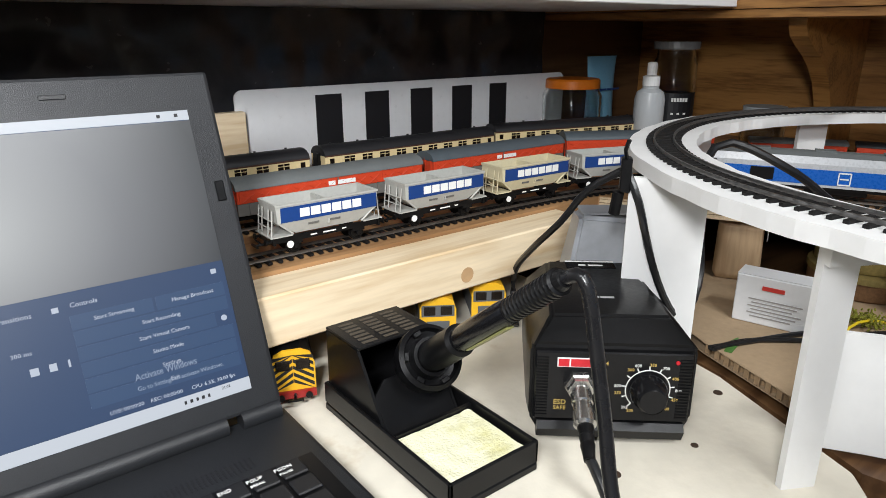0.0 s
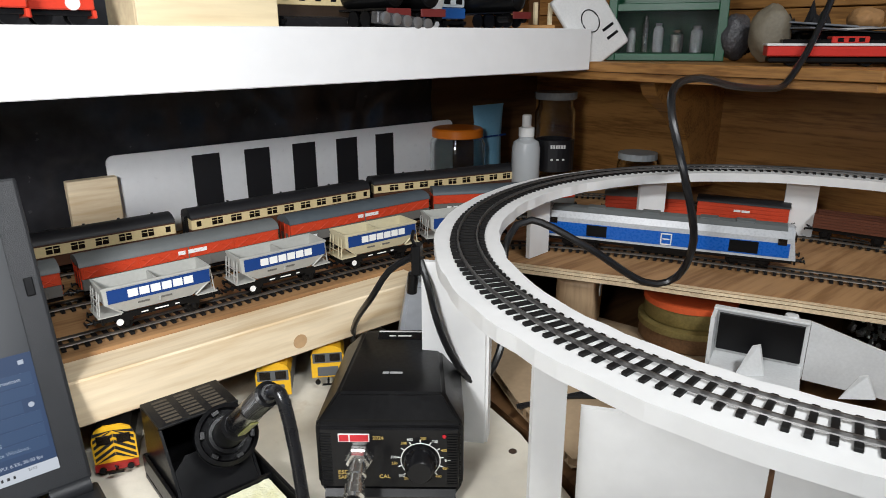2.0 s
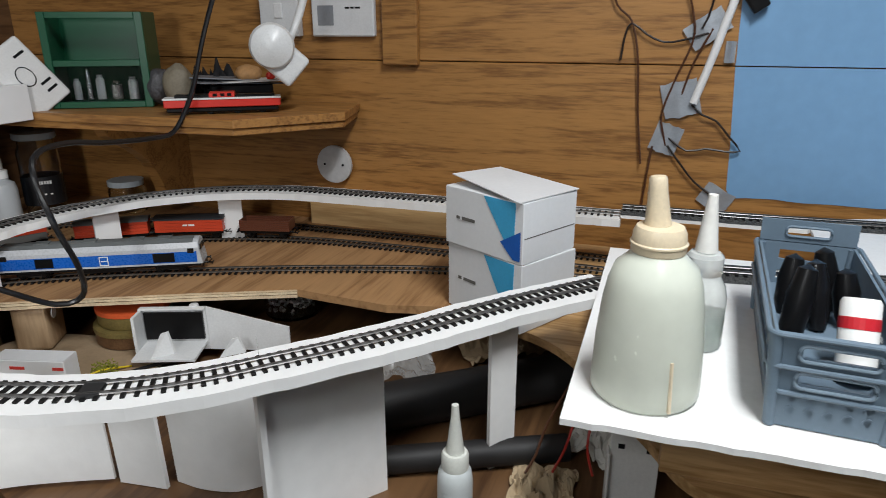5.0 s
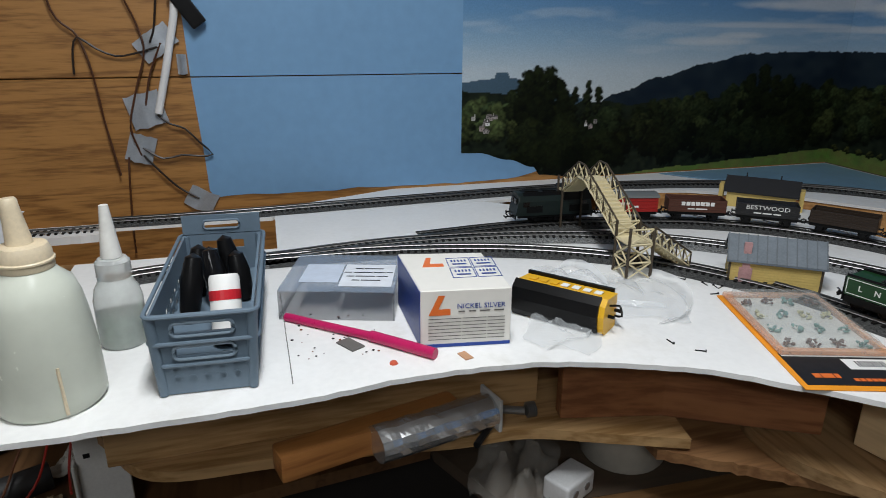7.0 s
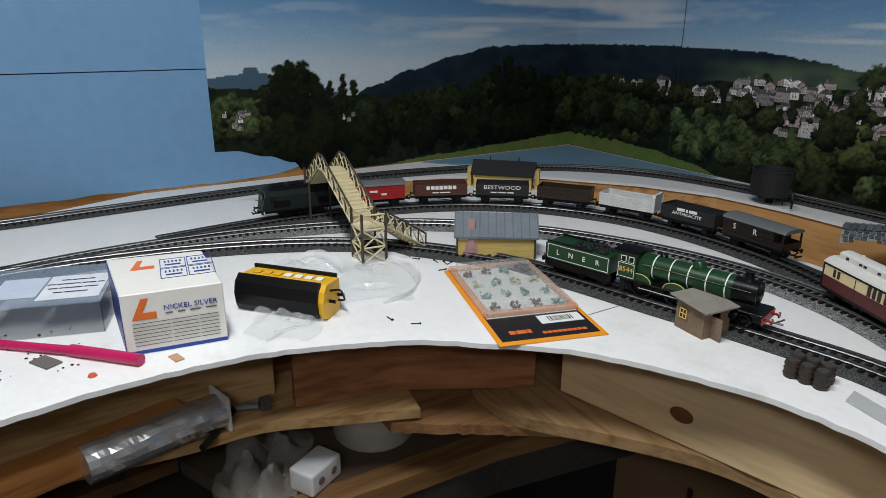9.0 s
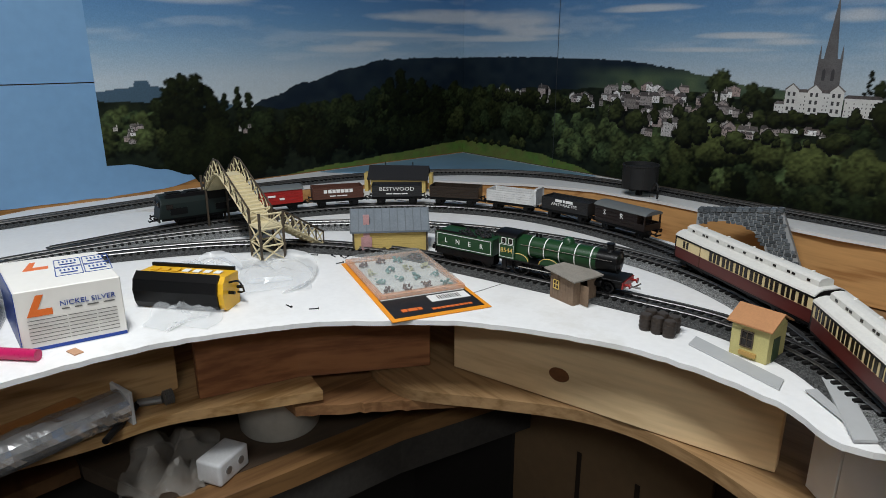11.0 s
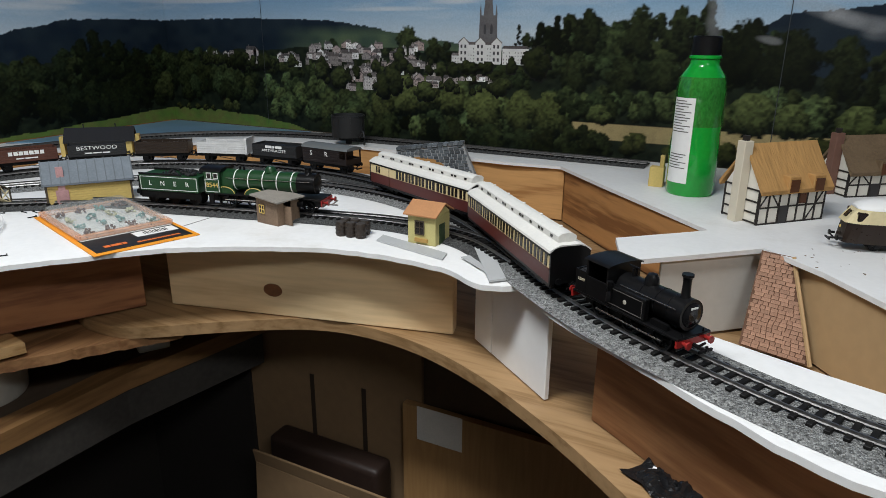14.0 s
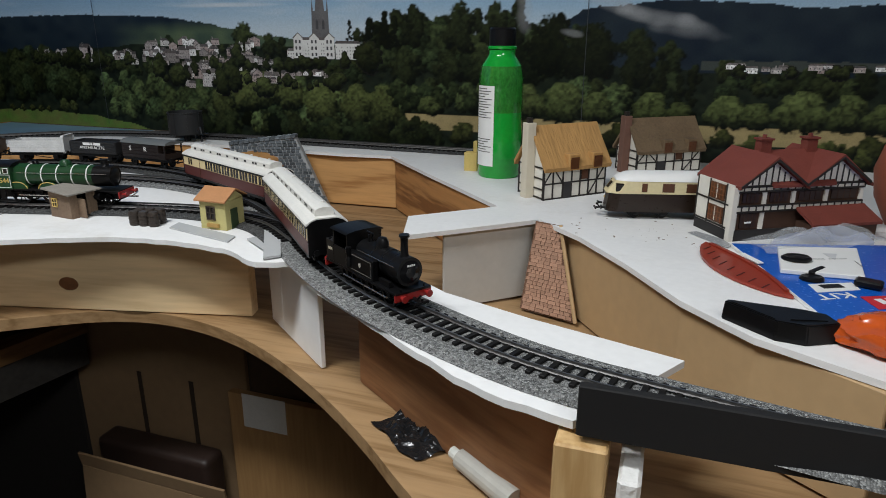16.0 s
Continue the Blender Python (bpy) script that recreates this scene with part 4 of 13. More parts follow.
    P("cab_roof", extrude_x([(y, 0.0436 + z) for y, z in arch(0.0168, 0.0026)], -0.0385, -0.0125), BLACK_SATIN, "", True)
    P("bunker_back", box(-0.0486, -0.0474, -0.015, 0.015, 0.0162, 0.0330))
    P("coal", box(-0.047, -0.038, -0.014, 0.014, 0.026, 0.0335, 0.002), mat("model_coal", (0.012, 0.012, 0.013), 0.5, bump=1.0, bscale=700))
    for y in (-0.0016, 0.0016):
        P("safety_valve", rod((-0.004, y, 0.038), (-0.004, y, 0.0440), 0.0009, 8), BLACK_SATIN)
    P("whistle_bar", rod((-0.010, 0, 0.0450), (0.000, 0, 0.0450), 0.0006, 6), BLACK_SATIN)
    P("pump", lathe([(0.0022, 0.0), (0.0022, 0.006), (0.0015, 0.007), (0.0015, 0.009), (0.0022, 0.010), (0.0022, 0.015), (0.0, 0.016)], 12, m=Matrix.Translation((-0.0105, -0.0165, 0.0200))), BLACK_SATIN, "upright air pump", True)
    for x in (0.010, 0.024, 0.0355):
        P("boiler_band", lathe([(0.01005, -0.0004), (0.0103, -0.0004), (0.0103, 0.0004), (0.01005, 0.0004)], 24, m=Matrix.Translation((x, 0, 0.0285)) @ Matrix.Rotation(math.pi / 2, 4, "Y")), BLACK_GLOSS)
    P("number_disc", bars([0.0012] * 4, 0.0014, 0.0005, m=Matrix.Translation((0.0492, 0, 0.0335)) @ Matrix.Rotation(math.pi / 2, 4, "Z") @ Matrix.Rotation(math.pi / 2, 4, "X")), LETTER_WHITE)
    P("coupling", tube([(0.052, 0, 0.0100), (0.060, 0, 0.0085), (0.0625, 0, 0.0100), (0.0620, 0, 0.0125)], 0.0010, 6))
    for e in (-1, 1):
        P("buffer_beam", box(e * 0.051 - 0.0008, e * 0.051 + 0.0008, -0.0155, 0.0155, 0.0095, 0.0155), BUFFER_RED, "red buffer beam")
    P("frames", box(-0.046, 0.047, -0.0060, 0.0060, 0.0055, 0.0142))
    buffers(th, 0.0515, 0.0125, 0.0105, BUFFER_RED)
    return th


def tender_engine(m, label):
    """Green express engine with tender; front towards +x; 0.258 long."""
    th = thing("express_engine", label, "model locomotive", m)
    P = lambda n, bm, mt=BLACK_SATIN, lb="", sm=False, par=None: part(n, bm, mt, par or th, lb, sm)
    # engine from -0.02 to 0.125
    P("running_plate", box(-0.020, 0.126, -0.0160, 0.0160, 0.0170, 0.0186, 0.0003))
    b = P("boiler", rod((0.012, 0, 0.0330), (0.094, 0, 0.0330), 0.0122, 28), LOCO_GREEN, "glossy green boiler", True)
    for x in (0.016, 0.034, 0.052, 0.070, 0.088):
        bm = lathe([(0.0124, -0.0006), (0.0126, -0.0005), (0.0126, 0.0005), (0.0124, 0.0006)], 28, m=Matrix.Translation((x, 0, 0.0330)) @ Matrix.Rotation(math.pi / 2, 4, "Y"))
        part("boiler_band", bm, LETTER_WHITE, b, "white lining")
    P("smokebox", rod((0.094, 0, 0.0330), (0.116, 0, 0.0330), 0.0120, 28), BLACK_SATIN, "", True)
    P("smokebox_door", lathe([(0.0, 0.0026), (0.005, 0.0020), (0.0095, 0.0), (0.0095, -0.001)], 24, m=Matrix.Translation((0.116, 0, 0.0330)) @ Matrix.Rotation(math.pi / 2, 4, "Y")), BLACK_SATIN)
    P("chimney", lathe([(0.0058, 0.0435), (0.0042, 0.0460), (0.0040, 0.0500), (0.0048, 0.0512), (0.0046, 0.0522), (0.0030, 0.0522)], 18, m=Matrix.Translation((0.105, 0, 0))), BLACK_SATIN, "", True)
    P("dome", lathe([(0.0068, 0.0440), (0.0062, 0.0480), (0.0040, 0.0506), (0.0, 0.0514)], 18, m=Matrix.Translation((0.058, 0, 0))), LOCO_GREEN, "", True)
    P("firebox", extrude_x([(-0.0115, 0.0186), (0.0115, 0.0186), (0.0118, 0.036), (0.0088, 0.0430), (0.0, 0.0455), (-0.0088, 0.0430), (-0.0118, 0.036)], -0.001, 0.014), LOCO_GREEN)
    P("safety_valve", rod((0.024, 0, 0.0445), (0.024, 0, 0.0490), 0.0014, 8), BLACK_SATIN)
    P("safety_valve", rod((0.019, 0, 0.0445), (0.019, 0, 0.0490), 0.0014, 8), BLACK_SATIN)
    for sg in (-1, 1):
        P("cab_side", box(-0.020, 0.000, sg * 0.0155 - 0.0006, sg * 0.0155 + 0.0006, 0.0186, 0.0360, 0.0003), LOCO_GREEN)
        P("cab_window", box(-0.0165, -0.0105, sg * 0.0162 - 0.0002, sg * 0.0162 + 0.0002, 0.0360, 0.0428), LETTER_WHITE, "pale cab window frame")
        P("cab_window", box(-0.0158, -0.0112, sg * 0.0165 - 0.0002, sg * 0.0165 + 0.0002, 0.0367, 0.0421), WINDOW)
        P("cab_window", box(-0.0078, -0.0018, sg * 0.0162 - 0.0002, sg * 0.0162 + 0.0002, 0.0360, 0.0428), LETTER_WHITE, "pale cab window frame")
        P("cab_window", box(-0.0071, -0.0025, sg * 0.0165 - 0.0002, sg * 0.0165 + 0.0002, 0.0367, 0.0421), WINDOW)
        P("cab_upper", box(-0.020, 0.000, sg * 0.0155 - 0.0005, sg * 0.0155 + 0.0005, 0.0360, 0.0440), LOCO_GREEN)
        P("running_number", text_mesh("8544", 0.0078, m=side_pose(-0.010, sg * 0.0163, 0.0280, sg)), LETTER_GOLD, "gold running number")
        bm = bmesh.new()
        for x0, x1, z0, z1 in ((-0.019, -0.001, 0.0200, 0.0205), (-0.019, -0.001, 0.0345, 0.0350), (-0.019, -0.0185, 0.0200, 0.0350), (-0.0015, -0.001, 0.0200, 0.0350)):
            box(x0, x1, sg * 0.0162 - 0.00015, sg * 0.0162 + 0.00015, z0, z1, bm=bm)
        P("lining", bm, LETTER_WHITE)
        for xc, rr in ((0.005, 0.0118), (0.042, 0.0118)):
            spl = bmesh.new()
            n = 14
            outer = [(xc + rr * math.cos(math.pi * i / n), 0.0186 + (rr - 0.004) * math.sin(math.pi * i / n)) for i in range(n + 1)]
            va = [spl.verts.new((x, sg * 0.0105, z)) for x, z in outer]
            vb = [spl.verts.new((x, sg * 0.0142, z)) for x, z in outer]
            for i in range(n):
                spl.faces.new((va[i], va[i + 1], vb[i + 1], vb[i]))
            spl.faces.new(vb)
            spl.faces.new(va[::-1])
            P("splasher", spl, LOCO_GREEN)
            bm = bmesh.new()
            for i in range(n):
                rod((outer[i][0], sg * 0.0144, outer[i][1]), (outer[i + 1][0], sg * 0.0144, outer[i + 1][1]), 0.0005, 4, bm)
            P("splasher_rim", bm, LETTER_GOLD, "brass splasher rim")
            spoked(th, xc, sg * 0.0086, 0.0128, BLACK_SATIN, sg)
        P("coupling_rod", box(0.003, 0.044, sg * 0.0122 - 0.0005, sg * 0.0122 + 0.0005, 0.0102, 0.0118, 0.0003), STEEL, "bright steel rod")
        P("cylinder", rod((0.086, sg * 0.0135, 0.0118), (0.104, sg * 0.0135, 0.0118), 0.0045, 14))
        P("connecting_rod", rod((0.042, sg * 0.0130, 0.0112), (0.090, sg * 0.0135, 0.0118), 0.0008, 6), STEEL)
        P("handrail", rod((0.006, sg * 0.0128, 0.0370), (0.112, sg * 0.0128, 0.0370), 0.0004, 5), STEEL)
        P("footstep", box(-0.016, -0.010, sg * 0.0150 - 0.0006, sg * 0.0150 + 0.0006, 0.0060, 0.0170))
        for x in (0.086, 0.108):
            spoked(th, x, sg * 0.0084, 0.0066, BLACK_SATIN, sg)
    P("cab_roof", extrude_x([(y, 0.0440 + z) for y, z in arch(0.0165, 0.0045)], -0.026, 0.002), BLACK_SATIN, "", True)
    P("cab_front", box(-0.001, 0.000, -0.0150, 0.0150, 0.0186, 0.0440), LOCO_GREEN)
    P("front_steps", box(0.114, 0.126, -0.0150, 0.0150, 0.0150, 0.0172, 0.0004))
    P("buffer_beam", box(0.1255, 0.1270, -0.0160, 0.0160, 0.0100, 0.0172), BUFFER_RED, "red buffer beam")
    P("frames", box(-0.018, 0.124, -0.0065, 0.0065, 0.0070, 0.0172))
    # tender from -0.110 to -0.026
    t = P("tender", box(-0.108, -0.029, -0.0158, 0.0158, 0.0165, 0.0360, 0.0006), LOCO_GREEN, "green tender with white lettering")
    for sg in (-1, 1):
        for k, ch in enumerate("LNER" if sg < 0 else "LNER"):
            xx = -0.093 + 0.0165 * k if sg < 0 else -0.044 - 0.0165 * k
            part("letter", text_mesh(ch, 0.0080, m=side_pose(xx, sg * 0.0160, 0.0262, sg)), LETTER_WHITE, t, "pale shaded letter")
        bm = bmesh.new()
        for x0, x1, z0, z1 in ((-0.1065, -0.0305, 0.0185, 0.0191), (-0.1065, -0.0305, 0.0338, 0.0344), (-0.1065, -0.1059, 0.0185, 0.0344), (-0.0311, -0.0305, 0.0185, 0.0344)):
            box(x0, x1, sg * 0.0159 - 0.00015, sg * 0.0159 + 0.00015, z0, z1, bm=bm)
        part("lining", bm, LETTER_WHITE, t)
        part("top_rail", box(-0.108, -0.050, sg * 0.0152 - 0.0004, sg * 0.0152 + 0.0004, 0.0360, 0.0385), BLACK_SATIN, t)
        part("tender_frame", box(-0.108, -0.028, sg * 0.0135 - 0.0008, sg * 0.0135 + 0.0008, 0.0080, 0.0165), BLACK_SATIN, t)
    random.seed(11)
    bm = bmesh.new()
    for k in range(70):
        s = random.uniform(0.0012, 0.0026)
        own = bmesh.new()
        bmesh.ops.create_icosphere(own, subdivisions=1, radius=s)
        merge(bm, own, 0, Matrix.Translation((random.uniform(-0.078, -0.036), random.uniform(-0.012, 0.012), 0.0368 + random.uniform(0, 0.0022))))
    part("coal", bm, mat("model_coal", (0.012, 0.012, 0.013), 0.5, bump=1.0, bscale=700), t, "heap of black coal")
    for x in (-0.096, -0.068, -0.040):
        wheelset(th, x, 0.0070)
    P("tender_back", box(-0.1092, -0.108, -0.0160, 0.0160, 0.0100, 0.0350))
    for e, xx in ((1, 0.127), (-1, -0.1092)):
        for sg in (-1, 1):
            bm = rod((xx, sg * 0.0105, 0.0138), (xx + e * 0.0050, sg * 0.0105, 0.0138), 0.0013, 8)
            rod((xx + e * 0.0050, sg * 0.0105, 0.0138), (xx + e * 0.0062, sg * 0.0105, 0.0138), 0.0030, 12, bm)
            P("buffer", bm, BUFFER_RED if e > 0 else BLACK_SATIN)
        bm = rod((xx, 0, 0.0095), (xx + e * 0.013, 0, 0.0095), 0.0010, 6)
        rod((xx + e * 0.006, 0, 0.0095), (xx + e * 0.013, 0, 0.0150), 0.0009, 6, bm)
        P("coupling", bm, STEEL)
    return th


def diesel(m, length, base, roof, nose, label, band=None, window_band=False, group="", height=0.0475):
    """Boxy main-line diesel with bogies, cab windows, grilles."""
    th = thing("diesel_locomotive", label, "model locomotive", m, group)
    L, W, h = length / 2, 0.0170, height
    P = lambda n, bm, mt, lb="", sm=False, par=None: part(n, bm, mt, par or th, lb, sm)
    ol = [(-W, 0.0135), (W, 0.0135), (W, h - 0.012), (W * 0.86, h - 0.004), (W * 0.5, h - 0.0008), (0, h), (-W * 0.5, h - 0.0008), (-W * 0.86, h - 0.004), (-W, h - 0.012)]
    P("body", extrude_x(ol, -L + 0.006, L - 0.006), base)
    for e in (-1, 1):
        own = bmesh.new()
        a = [own.verts.new((e * (L - 0.0061), y, z)) for y, z in ol]
        b = [own.verts.new((e * (L - 0.0005 - (0.004 if z > h - 0.02 else 0.0)), y * 0.97, z - (0.001 if z > h - 0.002 else 0))) for y, z in ol]
        own.faces.new(b)
        own.faces.new(a)
        for i in range(len(ol)):
            j = (i + 1) % len(ol)
            own.faces.new((a[i], a[j], b[j], b[i]))
        cab = P("cab_front", own, nose, "cab front")
        for sg in (-1, 1):
            part("windscreen", box(e * (L - 0.0030) - 0.0008, e * (L - 0.0030) + 0.0012, sg * 0.0068 - 0.0052, sg * 0.0068 + 0.0052, h - 0.0165, h - 0.0085, 0.0004), WINDOW, cab)
    P("roof", extrude_x([(-W * 0.88, h - 0.0042), (-W * 0.5, h - 0.0004), (0, h + 0.0006), (W * 0.5, h - 0.0004), (W * 0.88, h - 0.0042)], -L + 0.012, L - 0.012), roof)
    for x in (-L * 0.55, -L * 0.1, L * 0.35, L * 0.62):
        P("roof_panel", box(x - 0.010, x + 0.010, -0.007, 0.007, h - 0.0005, h + 0.0016, 0.0003), roof)
    for sg in (-1, 1):
        if band:
            P("side_band", box(-L + 0.008, L - 0.008, -0.0002, 0.0002, 0.0165, h - 0.0175), band, "broad colour band", par=None).matrix_basis = Matrix.Translation((0, sg * (W + 0.0003), 0))
        for x, w in ((-L * 0.52, 0.024), (L * 0.62, 0.030)):
            gb = P("grille", box(x - w / 2, x + w / 2, -0.0003, 0.0003, 0.0180, h - 0.0185), BLACK_SATIN, "black air grille")
            gb.matrix_basis = Matrix.Translation((0, sg * (W + 0.0006), 0))
        for x in (-L + 0.016, L - 0.016):
            cw = P("cab_window", box(x - 0.0045, x + 0.0045, -0.0003, 0.0003, h - 0.0195, h - 0.0125), WINDOW)
            cw.matrix_basis = Matrix.Translation((0, sg * (W + 0.0006), 0))
        P("solebar", box(-L + 0.004, L - 0.004, sg * 0.0150 - 0.0008, sg * 0.0150 + 0.0008, 0.0100, 0.0136), BLACK_SATIN)
    P("fuel_tank", box(-0.030, 0.030, -0.013, 0.013, 0.0045, 0.0120, 0.001), BLACK_SATIN)
    for x in (-L + 0.048, L - 0.048):
        bogie(th, x, 0.0068)
    for e in (-1, 1):
        P("buffer_beam", box(e * (L - 0.001) - 0.001, e * (L - 0.001) + 0.001, -0.015, 0.015, 0.0085, 0.0135), BLACK_SATIN)
    buffers(th, L)
    return th


# ---- low tracks in the north ----
P1 = smooth_path([(x, y, ZL) for x, y in LOW_1], 0.012)
P2 = smooth_path([(x, y, ZL) for x, y in LOW_2], 0.012)
P3 = smooth_path([(x, y, ZL) for x, y in LOW_3], 0.012)
for k, x in enumerate((0.335, 0.456, 0.578)):
    hopper(on_track(P1, length_near(P1, x, 0.466), RAIL_LOW), HOP_CREAM if k == 2 else HOP_GREY, "cream stone hopper wagon with a dark blue band" if k == 2 else "grey stone hopper wagon with a dark blue band", "hopper wagons on the low front track")
hopper(on_track(P1, length_near(P1, 0.578, 0.466) + 0.122, RAIL_LOW), HOP_GREY, "grey stone hopper wagon half behind the viaduct", "hopper wagons on the low front track")
d0 = length_near(P2, 0.388, 0.56)
for k in range(3):
    covered_van(on_track(P2, d0 + 0.226 * k - 0.0, RAIL_LOW), 0.208, LIVERY_RED, GOODS_GREY, ROOF_GREY if k == 0 else mat("roof_blue_grey", (0.075, 0.092, 0.105), 0.5), "red and grey covered goods van with a curved grey roof", "covered vans on the low middle track")
covered_van(on_track(P2, d0 - 0.226, RAIL_LOW), 0.208, LIVERY_RED, GOODS_GREY, ROOF_GREY, "red and grey covered goods van behind the laptop", "covered vans on the low middle track")
d0 = length_near(P3, 0.555, 0.665)
for k in (-1, 0, 1):
    main_coach(on_track(P3, d0 + 0.281 * k, RAIL_LOW), 0.262, "brown and cream corridor coach with a dark roof", "brown coaches on the low rear track")
SILVER = paint("silver_grey_paint", (0.48, 0.50, 0.52), 0.28)
ROYAL = paint("royal_blue", (0.008, 0.105, 0.46), 0.28)
l59 = diesel(on_track(P1, length_near(P1, 0.838, 0.262) + 0.008, RAIL_LOW), 0.285, SILVER, ROOF_GREY, SILVER, "silver and royal blue freight diesel on the plywood", band=ROYAL, height=0.0500)
for sg in (-1, 1):
    bm = bars([0.0012, 0.0012], 0.014, 0.010)
    box(-0.006, 0.006, -0.007, -0.0055, 0, 0.0003, bm=bm)
    box(-0.006, 0.006, 0.0055, 0.007, 0, 0.0003, bm=bm)
    box(-0.004, 0.004, -0.0007, 0.0007, 0, 0.0003, bm=bm)
    part("emblem", bm, LETTER_WHITE, l59, "white square emblem", at=side_pose(0.006, sg * 0.0177, 0.0240, sg))
d2 = length_near(P2, 0.985, 0.345)
for k in range(2):
    box_van(on_track(P2, d2 + 0.125 * k - 0.02, RAIL_LOW), 0.112, LIVERY_RED, ROOF_DARK if k else ROOF_GREY, "bright red goods van with a dark flat roof", "red vans behind the diesel", words=(([0.008, 0.010], 0.003, 0.0, 0.026),))
open_wagon(on_track(P2, d2 + 0.235, RAIL_LOW), 0.085, paint("rust_brown", (0.11, 0.035, 0.018)), (), "rusty brown open wagon", "red vans behind the diesel")

# ---- plate leaning on the north wall ----
random.seed(3)
ys = 0.757
pl = thing("name_plate", "white plastic plate with black bars along it", "sign", pose(0, ys, 0, 0, 0, 0))
r = 0.010
out = []
for cx, cz, a0_ in ((0.952 - r, 1.069 - r, 0), (0.375 + r, 1.069 - r, 90), (0.375 + r, ZL + 0.001 + r, 180), (0.952 - r, ZL + 0.001 + r, 270)):
    for k in range(5):
        a = math.radians(a0_ + k * 22.5)
        out.append((cx + r * math.cos(a), cz + r * math.sin(a)))
bm = bmesh.new()
fa = [bm.verts.new((x, 0, z)) for x, z in out]
fb = [bm.verts.new((x, 0.003, z)) for x, z in out]
bm.faces.new(fa)
bm.faces.new(fb[::-1])
for i in range(len(out)):
    bm.faces.new((fa[i], fa[(i + 1) % len(out)], fb[(i + 1) % len(out)], fb[i]))
part("plate", bm, mat("plate_white", (0.80, 0.81, 0.82), 0.3, var=0.03), pl)
for x0, x1 in ((0.482, 0.551), (0.557, 0.626), (0.633, 0.702), (0.709, 0.778), (0.784, 0.848)):
    part("bar", box(x0, x0 + (x1 - x0) * 0.56, -0.0006, 0.0002, 0.976, 1.058), LETTER_BLACK, pl, "black bar")

# crinkled black sheet on the wall behind
random.seed(5)
bm = bmesh.new()
nx, nz = 150, 52
grid = []
for j in range(nz + 1):
    row = []
    for i in range(nx + 1):
        x, z = -0.7 + 1.62 * i / nx, ZL + 0.02 + 0.55 * j / nz
        d = 0.012 * noise.noise((x * 9, z * 11, 0.3)) - 0.010 * abs(noise.noise((x * 13 + z * 6, z * 9, 2.0))) - 0.005 * abs(noise.noise((x * 31, z * 24 - x * 11, 5.0)))
        row.append(bm.verts.new((x, YN - 0.016 + d, z)))
    grid.append(row)
for j in range(nz):
    for i in range(nx):
        bm.faces.new((grid[j][i], grid[j][i + 1], grid[j + 1][i + 1], grid[j + 1][i]))
solid("plastic_sheet", bm, mat("black_polythene", (0.024, 0.024, 0.027), 0.24, var=0.3, scale=8), "crinkled glossy black plastic sheet covering the wall", "plastic sheet", kind="", smooth=True)
solid("wood_offcut", box(0.325, 0.383, 0.745, 0.760, ZL, 1.045, 0.001), PINE, "pale wooden offcut standing beside the plate", "offcut")

# ---- shelves ----
structure("shelf_north", box(-0.9, 0.942, 0.455, YN - 0.001, 1.165, 1.220, 0.001), PAINT_WHITE, "thick white painted shelf over the low tracks", "shelf")
sh = thing("shelf_corner", "brown wooden corner shelf with a moulded edge", "shelf", kind="structure")
corner = [(0.945, 0.455), (0.965, 0.100), (1.095, -0.015), (XE - 0.001, 0.02), (XE - 0.001, YN - 0.001), (0.945, YN - 0.001)]
part("upper_board", prism(corner, 1.163, 1.176, 0.001), PANEL_WOOD, sh)
part("lower_board", prism([(x + 0.004 if x < 1.1 else x, y + 0.004) if y < 0.7 else (x, y) for x, y in corner], 1.152, 1.162, 0.001), PANEL_WOOD, sh)
# scrolled bracket under the corner shelf
bo = [(0.0, 0.0), (0.205, 0.0), (0.204, -0.010), (0.196, -0.023), (0.176, -0.036), (0.150, -0.050), (0.128, -0.066), (0.108, -0.086), (0.094, -0.108), (0.084, -0.130), (0.078, -0.155), (0.076, -0.175), (0.0, -0.180)]
bm = bmesh.new()
va = [bm.verts.new((XE - 0.001 - a, 0.396, 1.1515 + b)) for a, b in bo]
vb = [bm.verts.new((XE - 0.001 - a, 0.420, 1.1515 + b)) for a, b in bo]
bm.faces.new(va)
bm.faces.new(vb[::-1])
for i in range(len(bo)):
    j = (i + 1) % len(bo)
    bm.faces.new((va[i], va[j], vb[j], vb[i]))
solid("shelf_bracket", bm, PANEL_WOOD, "scroll-cut wooden bracket under the corner shelf", "bracket", kind="structure")
solid("wall_batten", box(XE - 0.032, XE - 0.001, -0.34, 0.115, 0.935, 1.012, 0.0015), wood("pale_batten", (0.62, 0.41, 0.19), (0.48, 0.29, 0.12), 1, 1.2), "pale planed batten fixed along the wall", "batten", kind="structure")
solid("wall_post", box(XE - 0.016, XE - 0.001, -0.095, -0.033, 1.242, 1.60, 0.0015), PANEL_WOOD, "upright wooden strip on the wall", "batten", kind="structure")

# ---- bottles and jars in the corner ----
CLEAR = glass("clear_plastic", (0.92, 0.95, 0.95), 0.05, 1.25)


def vessel(name, label, category, x, y, z, profile, material, n=28, size=1.0):
    th = thing(name, label, category, pose(x, y, z) @ Matrix.Scale(size, 4))
    part("body", lathe(profile, n), material, th, smooth=True)
    return th


